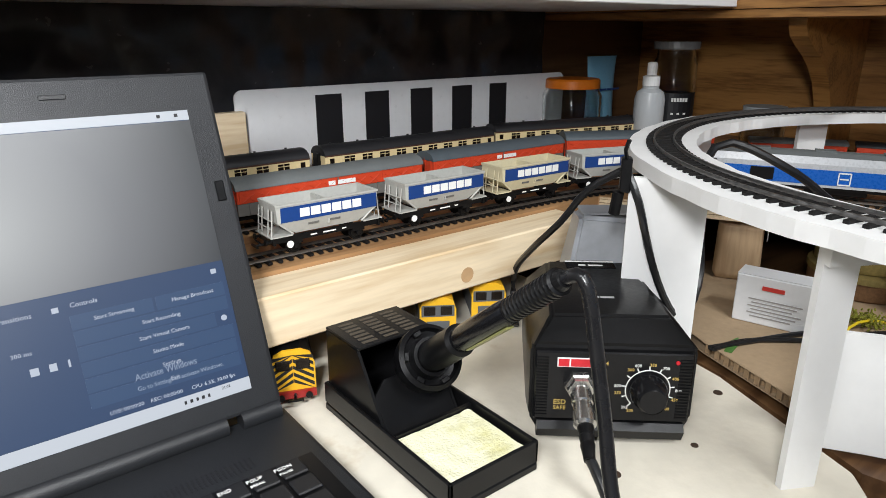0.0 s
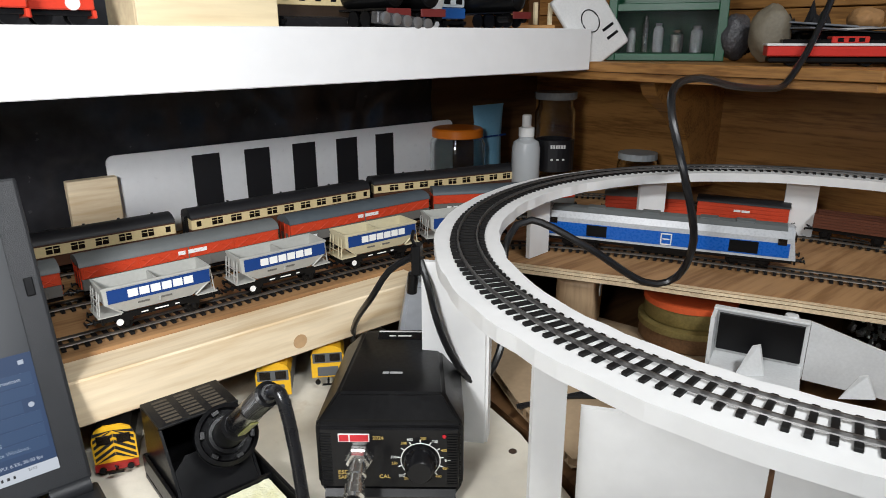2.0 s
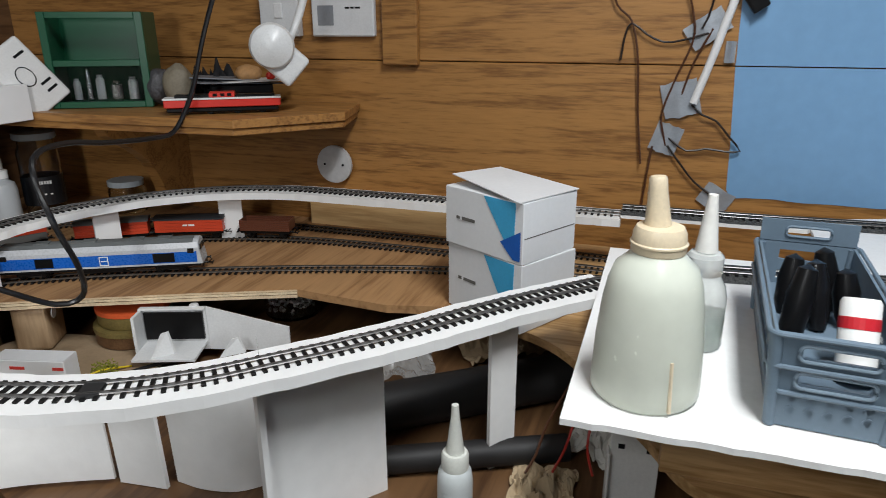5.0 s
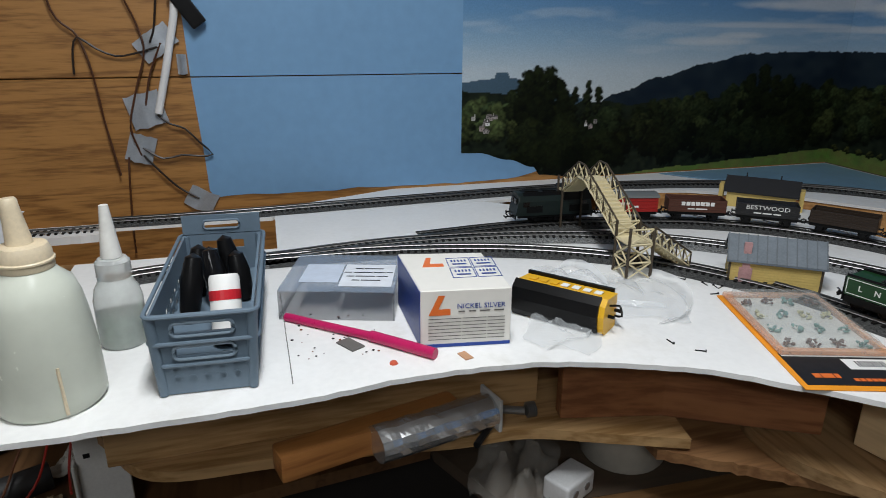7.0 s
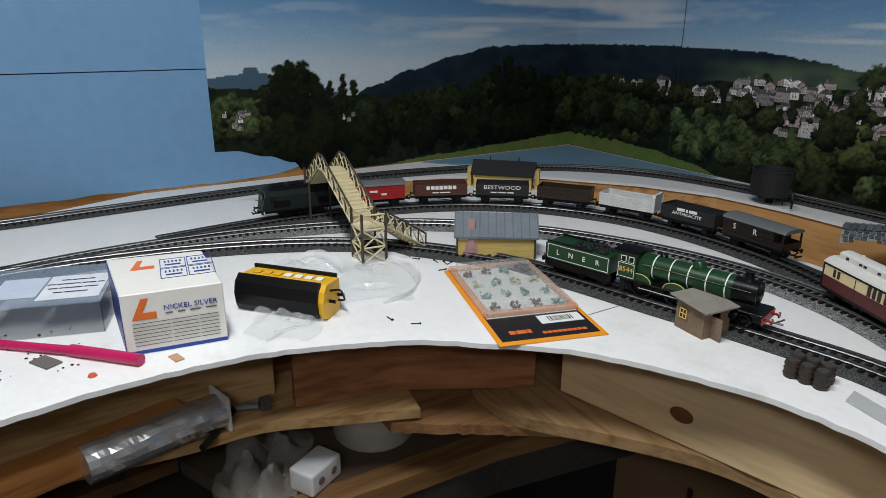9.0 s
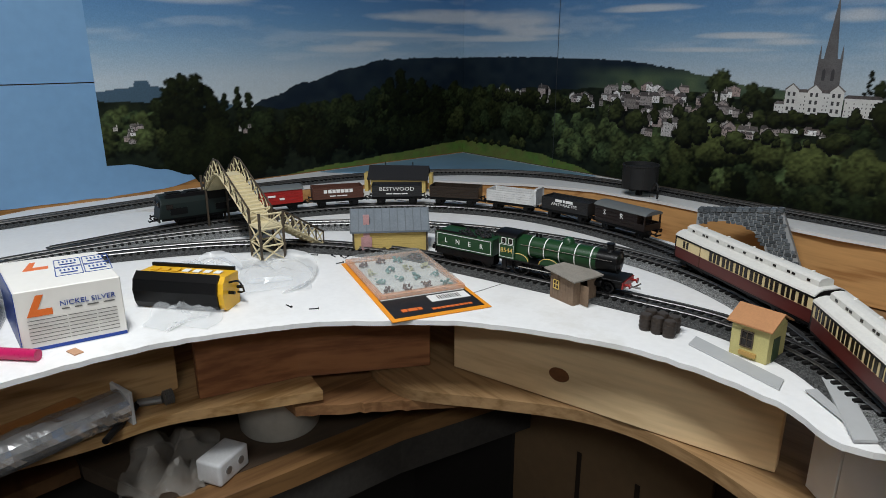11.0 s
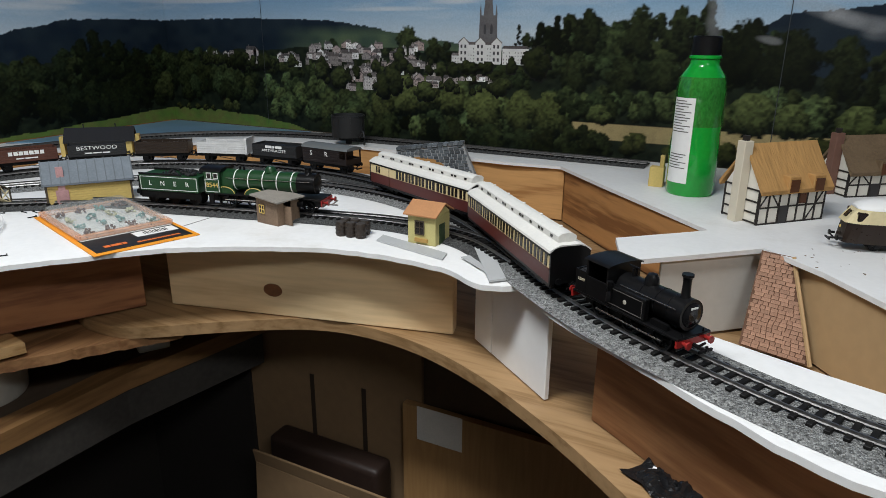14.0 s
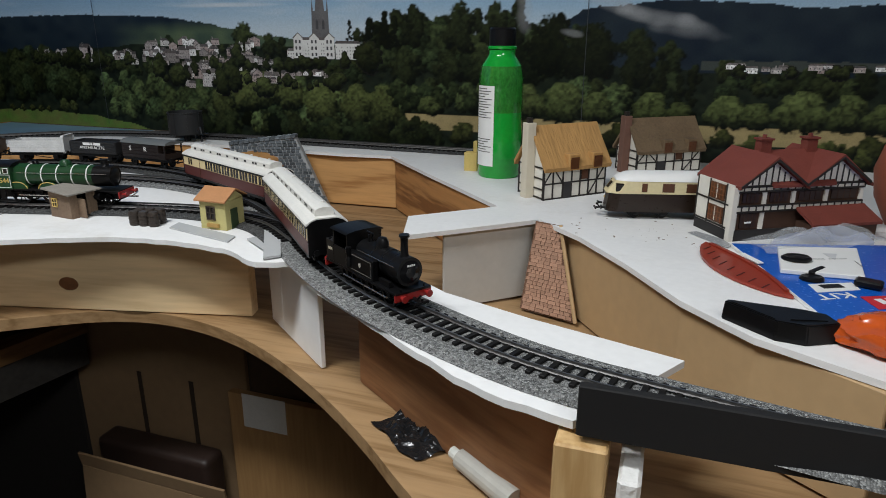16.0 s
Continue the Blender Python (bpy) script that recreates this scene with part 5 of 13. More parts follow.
j1 = vessel("glass_jar", "clear glass jar with an orange screw lid", "jar", 0.918, 0.705, ZL, [(0.048, 0.0), (0.051, 0.006), (0.051, 0.086), (0.045, 0.098), (0.045, 0.103), (0.042, 0.103), (0.042, 0.097), (0.048, 0.084), (0.048, 0.006), (0.044, 0.003), (0.0, 0.003)], CLEAR, size=0.93)
part("lid", lathe([(0.0, 0.114), (0.044, 0.114), (0.047, 0.111), (0.047, 0.098), (0.045, 0.098), (0.045, 0.109), (0.0, 0.109)], 36), paint("lid_orange", (0.62, 0.16, 0.01)), j1, "orange metal lid", True)
part("filling", lathe([(0.040, 0.004), (0.043, 0.010), (0.043, 0.018), (0.0, 0.022)], 24), paint("rust_bits", (0.30, 0.10, 0.03), 0.8), j1)
tb = thing("cream_tube", "pale blue squeeze tube standing on its cap", "tube", pose(1.000, 0.715, ZL))
own = bmesh.new()
rings = []
for k in range(9):
    f = k / 8
    z = 0.020 + 0.118 * f
    a, b_ = 0.024 + 0.014 * f, 0.024 * (1 - f) + 0.001
    rings.append([own.verts.new((a * math.cos(2 * math.pi * i / 20), b_ * math.sin(2 * math.pi * i / 20), z)) for i in range(20)])
for a, b_ in zip(rings, rings[1:]):
    for i in range(20):
        own.faces.new((a[i], a[(i + 1) % 20], b_[(i + 1) % 20], b_[i]))
own.faces.new(rings[0])
own.faces.new(rings[-1])
part("body", own, paint("tube_blue", (0.16, 0.36, 0.50), 0.3), tb, smooth=True)
part("cap", lathe([(0.022, 0.0), (0.022, 0.021), (0.0, 0.021)], 20), LETTER_WHITE, tb)
part("lettering", bars([0.020, 0.012, 0.018], 0.003, 0.002, m=side_pose(0, -0.0185, 0.085, -1)), SIGN_BLUE, tb, "dark printed bars")
sp = vessel("spray_bottle", "small white plastic pump spray bottle", "bottle", 0.965, 0.590, ZL, [(0.0, 0.0), (0.024, 0.0), (0.026, 0.003), (0.026, 0.090), (0.023, 0.102), (0.014, 0.108), (0.014, 0.112), (0.0, 0.112)], mat("bottle_white", (0.46, 0.48, 0.49), 0.35, var=0.03), size=0.88)
part("collar", lathe([(0.0145, 0.1125), (0.0145, 0.128), (0.009, 0.130), (0.0, 0.130)], 20), LETTER_WHITE, sp)
part("pump", lathe([(0.0085, 0.1305), (0.0085, 0.150), (0.006, 0.152), (0.0, 0.152)], 16), LETTER_WHITE, sp)
kj = vessel("spice_jar", "tall clear jar with a dark printed label", "jar", 1.070, 0.620, ZL, [(0.033, 0.0), (0.035, 0.004), (0.035, 0.128), (0.030, 0.138), (0.030, 0.150), (0.028, 0.150), (0.028, 0.136), (0.033, 0.126), (0.033, 0.006), (0.0, 0.004)], CLEAR)
part("label_band", lathe([(0.0352, 0.028), (0.0356, 0.0282), (0.0356, 0.082), (0.0352, 0.0822)], 28), LETTER_BLACK, kj, "dark paper label")
part("lettering", bars([0.0035] * 6, 0.006, 0.001, m=Matrix.Rotation(math.radians(-38), 4, "Z") @ side_pose(0, -0.0360, 0.072, -1)), LETTER_WHITE, kj, "white bars")
part("lettering", bars([0.004, 0.004, 0.004], 0.003, 0.006, m=Matrix.Rotation(math.radians(-38), 4, "Z") @ side_pose(0, -0.0360, 0.050, -1)), LETTER_WHITE, kj)
part("lid", lathe([(0.036, 0.150), (0.037, 0.152), (0.037, 0.162), (0.0, 0.163)], 28), mat("clear_lid", (0.35, 0.36, 0.36), 0.2, trans=0.5), kj, "clear plastic lid")
j2 = vessel("small_jar", "small glass jar with a pale lid", "jar", 1.150, 0.500, ZL, [(0.032, 0.0), (0.034, 0.004), (0.034, 0.045), (0.030, 0.052), (0.027, 0.052), (0.031, 0.044), (0.031, 0.005), (0.0, 0.004)], CLEAR)
part("lid", lathe([(0.033, 0.0525), (0.033, 0.063), (0.0, 0.064)], 24), mat("pale_lid", (0.45, 0.50, 0.52), 0.4), j2, "pale metal lid")
for x, z in ((0.0, 0.0),):
    dp = thing("wall_disc", "grey round plastic cover leaning on the wall", "cover", pose(XE - 0.012, 0.067, 1.067, 0, 90, 0))
    part("disc", lathe([(0.0, 0.0), (0.032, 0.0), (0.034, 0.002), (0.034, 0.008), (0.030, 0.009), (0.012, 0.006), (0.0, 0.0075)], 32, m=Matrix.Rotation(math.pi, 4, "X")), mat("grey_white_plastic", (0.46, 0.46, 0.46), 0.5), dp, smooth=True)
    for yy in (-0.018, 0.018):
        part("screw_hole", lathe([(0.0, -0.0085), (0.0022, -0.0085), (0.0022, -0.0095), (0.0, -0.0095)], 10, m=Matrix.Translation((0, yy, 0))), BLACK, dp)


# ---- laptop ----
HX, HY, HZ = 0.238, 0.361, 0.884
lap = thing("laptop", "open black laptop with a streaming program on screen", "laptop", pose(0, 0, 0))
LAPM = mat("laptop_black", (0.014, 0.015, 0.017), 0.42, var=0.12, scale=60, bump=0.2, bscale=1500)
deck = part("keyboard_deck", box(HX - 0.382, HX + 0.004, 0.095, HY + 0.010, BENCH_Z + 0.002, 0.880, 0.003, 2), LAPM, lap)
key_m = mat("key_black", (0.012, 0.012, 0.013), 0.5, var=0.1)
keymesh = mesh_from("key", box(-0.0078, 0.0078, -0.0074, 0.0074, 0.0, 0.0022, 0.0008), key_m)
part("key_tray", box(HX - 0.365, HX - 0.006, 0.175, 0.308, 0.8800, 0.8806), BLACK_SATIN, deck)
for r_ in range(6):
    for c_ in range(19):
        k = new("key", keymesh)
        k.parent = deck
        k.matrix_basis = pose(HX - 0.024 - c_ * 0.0182, 0.298 - r_ * 0.0182, 0.8807)
for x, a, b_ in ((0.209, "PGDN", "PAUSE"), (0.1908, "PGUP", "BREAK"), (0.1726, "END", "")):
    bm = text_mesh(a, 0.0042, m=pose(x, 0.3005, 0.8830))
    if b_:
        text_mesh(b_, 0.0030, bm=bm, m=pose(x, 0.2955, 0.8830))
    part("legend", bm, LETTER_WHITE, deck, "white key legend")
bm = bmesh.new()
for i in range(24):
    for j in range(5):
        box(HX - 0.11 + i * 0.0030, HX - 0.11 + i * 0.0030 + 0.0014, 0.316 + j * 0.0026, 0.3174 + j * 0.0026, 0.8800, 0.8803, bm=bm)
part("speaker_grille", bm, LETTER_BLACK, deck)
for x0, x1 in ((HX - 0.030, HX - 0.002), (HX - 0.26, HX - 0.040), (HX - 0.378, HX - 0.28)):
    part("hinge", rod((x0, HY + 0.004, 0.884), (x1, HY + 0.004, 0.884), 0.0075, 16), LAPM, lap, smooth=True)
lid_m = Matrix.Translation((0, HY + 0.004, HZ)) @ Matrix.Rotation(radians(-20), 4, "X")
lid = part("lid", box(HX - 0.380, HX, -0.004, 0.004, 0.004, 0.240, 0.0025, 2), LAPM, lap, at=lid_m)
SX0, SX1, SZ0, SZ1 = HX - 0.362, HX - 0.019, 0.020, 0.214


def glow(name, col, strength):
    if name in MATS:
        return MATS[name]
    m, nt, b = nodes_of(name)
    b.inputs["Base Color"].default_value = (0.01, 0.01, 0.01, 1)
    b.inputs["Roughness"].default_value = 0.35
    b.inputs["Emission Color"].default_value = (*col, 1)
    b.inputs["Emission Strength"].default_value = strength
    MATS[name] = m
    return m


m_, nt_, b_s = nodes_of("picture_and_reflection")
co_ = nt_.nodes.new("ShaderNodeTexCoord").outputs["Object"]
mp_ = nt_.nodes.new("ShaderNodeMapping")
mp_.inputs["Location"].default_value = (-(HX - 0.155) * 7.0, 0, -0.150 * 8.0)
mp_.inputs["Scale"].default_value = (7.0, 1.0, 8.0)
nt_.links.new(co_, mp_.inputs[0])
# round bright spot: the reflection on the screen, put into its glow
gr_ = nt_.nodes.new("ShaderNodeTexGradient")
gr_.gradient_type = "SPHERICAL"
nt_.links.new(mp_.outputs[0], gr_.inputs[0])
cc_ = ramp(nt_, gr_.outputs[0], [(0.0, (0.045, 0.050, 0.058)), (0.45, (0.22, 0.23, 0.25)), (1.0, (0.55, 0.57, 0.58))])
nt_.links.new(cc_, b_s.inputs["Emission Color"])
b_s.inputs["Emission Strength"].default_value = 0.62
b_s.inputs["Base Color"].default_value = (0.02, 0.02, 0.02, 1)
b_s.inputs["Roughness"].default_value = 0.3
scr = part("screen", box(SX0, SX1, -0.0046, -0.0040, SZ0, SZ1), glow("screen_base", (0.02, 0.05, 0.12), 0.8), lid, "lit screen")
part("preview_picture", box(SX0, SX1, -0.0050, -0.0047, 0.1102, 0.207), m_, scr, "grey live preview picture with a painted reflection spot")
part("title_bar", box(SX0, SX1, -0.0050, -0.0047, 0.2075, SZ1), glow("screen_white", (0.50, 0.54, 0.60), 0.9), scr)
part("task_bar", box(SX0, SX1, -0.0050, -0.0047, SZ0, 0.0285), glow("screen_white", (0.50, 0.54, 0.60), 0.9), scr)
NAVY = glow("screen_navy", (0.016, 0.044, 0.115), 0.9)
BTN = glow("screen_button", (0.024, 0.060, 0.140), 0.9)
TXT = glow("screen_text", (0.42, 0.47, 0.56), 0.9)
DIM = glow("screen_dim_text", (0.24, 0.30, 0.40), 0.9)
part("control_panel", box(SX0, SX1, -0.0050, -0.0047, 0.029, 0.1100), NAVY, scr, "dark blue control panel")
SC = lambda x, z: Matrix.Translation((x, -0.0053, z)) @ Matrix.Rotation(math.pi / 2, 4, "X")
PX0 = SX1 - 0.096
for k, words in enumerate(("Start Streaming", "Start Recording", "Start Virtual Camera", "Studio Mode", "Settings", "Exit")):
    z = 0.0915 - k * 0.0098
    part("button", box(PX0, SX1 - 0.049 if k == 0 else SX1 - (0.013 if k == 2 else 0.003), -0.0052, -0.0050, z - 0.0044, z + 0.0044), BTN, scr)
    part("button_text", text_mesh(words, 0.0037, m=SC(PX0 + (0.024 if k == 0 else 0.050), z)), TXT, scr)
part("button", box(SX1 - 0.047, SX1 - 0.003, -0.0052, -0.0050, 0.0871, 0.0959), BTN, scr)
part("button_text", text_mesh("Manage Broadcast", 0.0037, m=SC(SX1 - 0.024, 0.0915)), TXT, scr)
part("settings_icon", lathe([(0.0010, 0), (0.0020, 0), (0.0020, 0.0002), (0.0010, 0.0002)], 10, m=SC(SX1 - 0.0075, 0.0719)), TXT, scr)
part("panel_title", text_mesh("Controls", 0.0042, m=SC(SX1 - 0.087, 0.1020)), TXT, scr)
part("panel_title", text_mesh("Transitions", 0.0042, m=SC(SX1 - 0.124, 0.1010)), TXT, scr)
part("panel_text", text_mesh("300 ms", 0.0037, m=SC(SX1 - 0.124, 0.0800)), TXT, scr)
part("panel_text", text_mesh("Activate Windows", 0.0060, m=SC(SX1 - 0.050, 0.0490), width=0.038), DIM, scr)
part("panel_text", text_mesh("Go to Settings to activate Windows.", 0.0040, m=SC(SX1 - 0.042, 0.0418), width=0.054), DIM, scr)
part("panel_text", text_mesh("LIVE: 00:00:00    REC: 00:00:00      CPU: 6.3%, 30.00 fps", 0.0034, m=SC(SX1 - 0.048, 0.0325), width=0.078), TXT, scr)
for x, w in ((0.1195, 0.0045), (0.110, 0.0040), (0.1015, 0.0012)):
    part("panel_icon", box(SX1 - x - w / 2, SX1 - x + w / 2, -0.0054, -0.0052, 0.0665, 0.0710), TXT, scr)
for x, z in ((0.1025, 0.1010), (0.0075, 0.1040)):
    part("panel_icon", box(SX1 - x - 0.0018, SX1 - x + 0.0018, -0.0054, -0.0052, z - 0.0016, z + 0.0016), TXT, scr)
part("overlay_text", text_mesh("STREAM", 0.0070, m=SC(SX1 - 0.130, 0.186)), TXT, scr)
part("task_icon_row", bars([0.0014, 0.0018, 0.0014, 0.0018, 0.0014], 0.0022, 0.0022, m=SC(SX1 - 0.036, 0.0245)), LETTER_BLACK, scr)
part("clock_text", text_mesh("21:02", 0.0026, m=SC(SX1 - 0.0165, 0.0262)), LETTER_BLACK, scr)
part("window_button", bars([0.0022, 0.0022], 0.0022, 0.0090, m=SC(SX1 - 0.014, 0.2108)), LETTER_BLACK, scr)
part("camera_slot", box(SX1 - 0.085, SX1 - 0.070, -0.0046, -0.0040, 0.226, 0.229, 0.0004), BLACK_GLOSS, lid)
for z in (0.150,):
    part("rubber_pad", box(HX - 0.012, HX - 0.006, -0.0052, -0.0040, z, z + 0.014, 0.0006), BLACK, lid)

# ---- soldering station ----
st = thing("soldering_station", "black soldering station with a dial and a threaded socket", "soldering station", pose(0.4105, 0.2120, BENCH_Z, 0, 0, -41.5))
# body: local x along the front, y to the back
own = bmesh.new()


def ring_of(y, pts):
    return [own.verts.new((x, y, z)) for x, z in pts]


def section(w_bot, w_mid, w_top, z_mid, z_sh, z_top):
    return [(-w_bot, 0.004), (w_bot, 0.004), (w_mid, z_mid), (w_mid, z_sh), (w_top, z_top), (-w_top, z_top), (-w_mid, z_sh), (-w_mid, z_mid)]


secs = [ring_of(0.002, section(0.046, 0.0555, 0.0545, 0.020, 0.072, 0.075)), ring_of(0.020, section(0.047, 0.0565, 0.041, 0.020, 0.071, 0.0895)), ring_of(0.135, section(0.045, 0.053, 0.034, 0.020, 0.070, 0.088)), ring_of(0.145, section(0.042, 0.050, 0.030, 0.020, 0.066, 0.080))]
for a, b_ in zip(secs, secs[1:]):
    for k in range(8):
        own.faces.new((a[k], a[(k + 1) % 8], b_[(k + 1) % 8], b_[k]))
own.faces.new(secs[0])
own.faces.new(secs[-1][::-1])
bmesh.ops.bevel(own, geom=[e for e in own.edges], offset=0.0022, segments=2, affect="EDGES")
part("casing", own, BLACK, st, smooth=True)
fp = part("front_panel", box(-0.0525, 0.0525, -0.0012, 0.004, 0.0195, 0.0715, 0.0010), BLACK_GLOSS, st, "glossy black front panel")
bm = extrude_x([(-0.001, 0.0185), (-0.005, 0.0140), (-0.001, 0.0060), (0.006, 0.0040), (0.006, 0.0185)], -0.050, 0.050)
part("lower_lip", bm, BLACK, st)
for sx in (-1, 1):
    for k in range(20):
        part("vent_slat", box(sx * 0.0475 - 0.0040, sx * 0.0475 + 0.0040, -0.0020, -0.0012, 0.0225 + k * 0.0023, 0.0237 + k * 0.0023), BLACK, fp)
FRONT = lambda x, z, y=-0.0016: Matrix.Translation((x, y, z)) @ Matrix.Rotation(math.pi / 2, 4, "X")
RED = paint("logo_red", (0.55, 0.02, 0.03))
part("badge", box(-0.038, -0.0145, -0.0022, -0.0012, 0.0605, 0.0675, 0.0003), LETTER_WHITE, fp, "white badge with red blocks")
part("badge_block", box(-0.0372, -0.0300, -0.0024, -0.0022, 0.0612, 0.0668), RED, fp)
part("badge_block", box(-0.0290, -0.0152, -0.0024, -0.0022, 0.0612, 0.0668), RED, fp)
part("lettering", text_mesh("2024", 0.0042, m=FRONT(-0.008, 0.0638)), LETTER_GOLD, fp)
part("lettering", text_mesh("ESD", 0.0052, m=FRONT(-0.035, 0.0335)), LETTER_GOLD, fp)
part("lettering", text_mesh("SAFE", 0.0042, m=FRONT(-0.035, 0.0290)), LETTER_GOLD, fp)
part("lettering", text_mesh("CAL", 0.0045, m=FRONT(-0.004, 0.0300)), LETTER_GOLD, fp)
KX, KZ = 0.0235, 0.0445
part("dial_knob", lathe([(0.0, 0.016), (0.0085, 0.016), (0.0105, 0.014), (0.0125, 0.004), (0.0130, 0.0), (0.0, 0.0)], 28, m=FRONT(KX, KZ, -0.0012)), BLACK_GLOSS, fp, "glossy black dial", True)
bm = bmesh.new()
n = 40
for i in range(n):
    a, b_ = math.radians(-45 + 270 * i / n), math.radians(-45 + 270 * (i + 1) / n)
    rod((KX + 0.0148 * math.cos(a), -0.0015, KZ + 0.0148 * math.sin(a)), (KX + 0.0148 * math.cos(b_), -0.0015, KZ + 0.0148 * math.sin(b_)), 0.0004, 4, bm)
for i in range(11):
    a = math.radians(-45 + 27 * i)
    rod((KX + 0.0150 * math.cos(a), -0.0015, KZ + 0.0150 * math.sin(a)), (KX + 0.0178 * math.cos(a), -0.0015, KZ + 0.0178 * math.sin(a)), 0.0005, 4, bm)
part("dial_scale", bm, LETTER_WHITE, fp, "white dial scale")
for a, w, mt in ((225, "392", LETTER_WHITE), (172, "500", LETTER_WHITE), (112, "600", LETTER_WHITE), (58, "700", LETTER_WHITE), (0, "800", LETTER_WHITE), (238, "200", LETTER_GOLD), (188, "250", LETTER_GOLD), (128, "300", LETTER_GOLD), (84, "350", LETTER_GOLD), (28, "400", LETTER_GOLD), (-22, "450", LETTER_GOLD), (-48, "480", LETTER_GOLD)):
    rr = 0.0205 if mt is LETTER_WHITE else 0.0200
    part("dial_number", text_mesh(w, 0.0031, m=FRONT(KX + rr * math.cos(math.radians(a)), KZ + rr * 0.95 * math.sin(math.radians(a)))), mt, fp)
part("indicator", lathe([(0.0, 0.0014), (0.0012, 0.0010), (0.0016, 0.0)], 12, m=FRONT(0.0415, 0.0655)), RED, fp, "small red lamp")
CXS, CZS = -0.0225, 0.0440
part("socket_nut", lathe([(0.0105, 0.0), (0.0105, 0.005), (0.009, 0.006), (0.0088, 0.010), (0.0, 0.010)], 6, m=FRONT(CXS, CZS + 0.004)), STEEL, fp, "nickel hexagon nut")
PL = Matrix.Translation((CXS, -0.010, CZS + 0.003)) @ Matrix.Rotation(math.radians(112), 4, "X")
part("plug", lathe([(0.0068, 0.0), (0.0072, 0.003), (0.0072, 0.010), (0.0062, 0.011), (0.0062, 0.017), (0.0076, 0.018), (0.0076, 0.026), (0.0056, 0.028), (0.0, 0.028)], 18, m=PL), STEEL, fp, "nickel cable plug", True)
bm = lathe([(0.0050, 0.028), (0.0054, 0.029), (0.0044, 0.034), (0.0050, 0.035), (0.0042, 0.040), (0.0048, 0.041), (0.0040, 0.047), (0.0036, 0.052), (0.0, 0.052)], 16, m=PL)
part("strain_relief", bm, BLACK, fp, smooth=True)
part("top_label", box(-0.020, 0.020, 0.112, 0.130, 0.0898, 0.0906), BLACK_GLOSS, st, "dark top label with a pale edge")
part("top_label_line", box(-0.020, 0.020, 0.126, 0.1285, 0.0906, 0.0908), LETTER_WHITE, st)
part("top_label_line", bars([0.006, 0.012], 0.0022, 0.002, m=pose(0, 0.118, 0.0906)), LETTER_WHITE, st)
part("top_badge", bars([0.005, 0.010], 0.003, 0.001, m=pose(-0.001, 0.050, 0.0903)), mat("badge_grey", (0.40, 0.40, 0.40), 0.4), st, "grey raised badge")
for sx in (-1, 1):
    for y in (0.02, 0.125):
        part("foot", lathe([(0.006, 0.0), (0.006, 0.0045), (0.0, 0.0045)], 12), BLACK, st, at=pose(sx * 0.036, y, 0))

# ---- iron stand ----
ho = thing("iron_stand", "black soldering iron stand with a damp sponge tray", "iron stand", pose(0.3145, 0.300, BENCH_Z))
bm = box(-0.037, 0.037, -0.078, 0.075, 0.0, 0.006, 0.001)
for x0, x1, y0, y1 in ((-0.037, -0.034, -0.078, 0.075), (0.034, 0.037, -0.078, 0.075), (-0.037, 0.037, -0.078, -0.075), (-0.037, 0.037, 0.072, 0.075)):
    part("tray_wall", box(x0, x1, y0, y1, 0.0062, 0.023, 0.0008), BLACK, ho)
part("tray", bm, BLACK, ho)
part("sponge_rim", box(-0.034, 0.034, -0.014, -0.011, 0.006, 0.020), BLACK, ho)
own = bmesh.new()
grid = []
for j in range(15):
    row = []
    for i in range(15):
        x, y = -0.031 + 0.062 * i / 14, -0.072 + 0.057 * j / 14
        e = 0.0008 * math.sin(i * 3.1) if i in (0, 14) or j in (0, 14) else 0
        row.append(own.verts.new((x + e, y + e, 0.0175 + 0.0012 * noise.noise((x * 90, y * 90, 1)))))
    grid.append(row)
for j in range(14):
    for i in range(14):
        own.faces.new((grid[j][i], grid[j][i + 1], grid[j + 1][i + 1], grid[j + 1][i]))
low = bmesh.ops.extrude_face_region(own, geom=own.faces[:])
for v in [g for g in low["geom"] if isinstance(g, bmesh.types.BMVert)]:
    v.co.z = 0.0065
part("sponge", own, mat("damp_sponge", (0.84, 0.82, 0.58), 0.9, var=0.08, scale=18, bump=0.5, bscale=500, stain=(0.62, 0.58, 0.22)), ho, "yellow cleaning sponge, scorched at one edge")
SIDE = [(0.074, 0.0062), (0.074, 0.0655), (0.030, 0.0655), (-0.008, 0.0062)]
for x0 in (-0.033, 0.0278):
    own = bmesh.new()
    va = [own.verts.new((x0, y, z)) for y, z in SIDE]
    vb = [own.verts.new((x0 + 0.0022, y, z)) for y, z in SIDE]
    own.faces.new(va)
    own.faces.new(vb[::-1])
    for i in range(4):
        own.faces.new((va[i], va[(i + 1) % 4], vb[(i + 1) % 4], vb[i]))
    part("side_panel", own, BLACK, ho)
part("back_panel", box(-0.0306, 0.0276, 0.0718, 0.074, 0.0062, 0.0655), BLACK, ho)
part("top_panel", box(-0.0332, 0.0302, 0.0285, 0.0742, 0.0657, 0.0680, 0.0006), BLACK, ho)
SLOT = mat("pale_hole", (0.075, 0.062, 0.045), 0.7)
for i in range(3):
    for j in range(7):
        part("slot", box(-0.026 + i * 0.018, -0.014 + i * 0.018, 0.0325 + j * 0.0056, 0.0355 + j * 0.0056, 0.0680, 0.0683), SLOT, ho)
own = bmesh.new()
va = [own.verts.new(v) for v in ((-0.0305, -0.0078, 0.0064), (0.0275, -0.0078, 0.0064), (0.0275, 0.0120, 0.0370), (0.020, 0.0170, 0.0448), (-0.020, 0.0170, 0.0448), (-0.0305, 0.0120, 0.0370))]
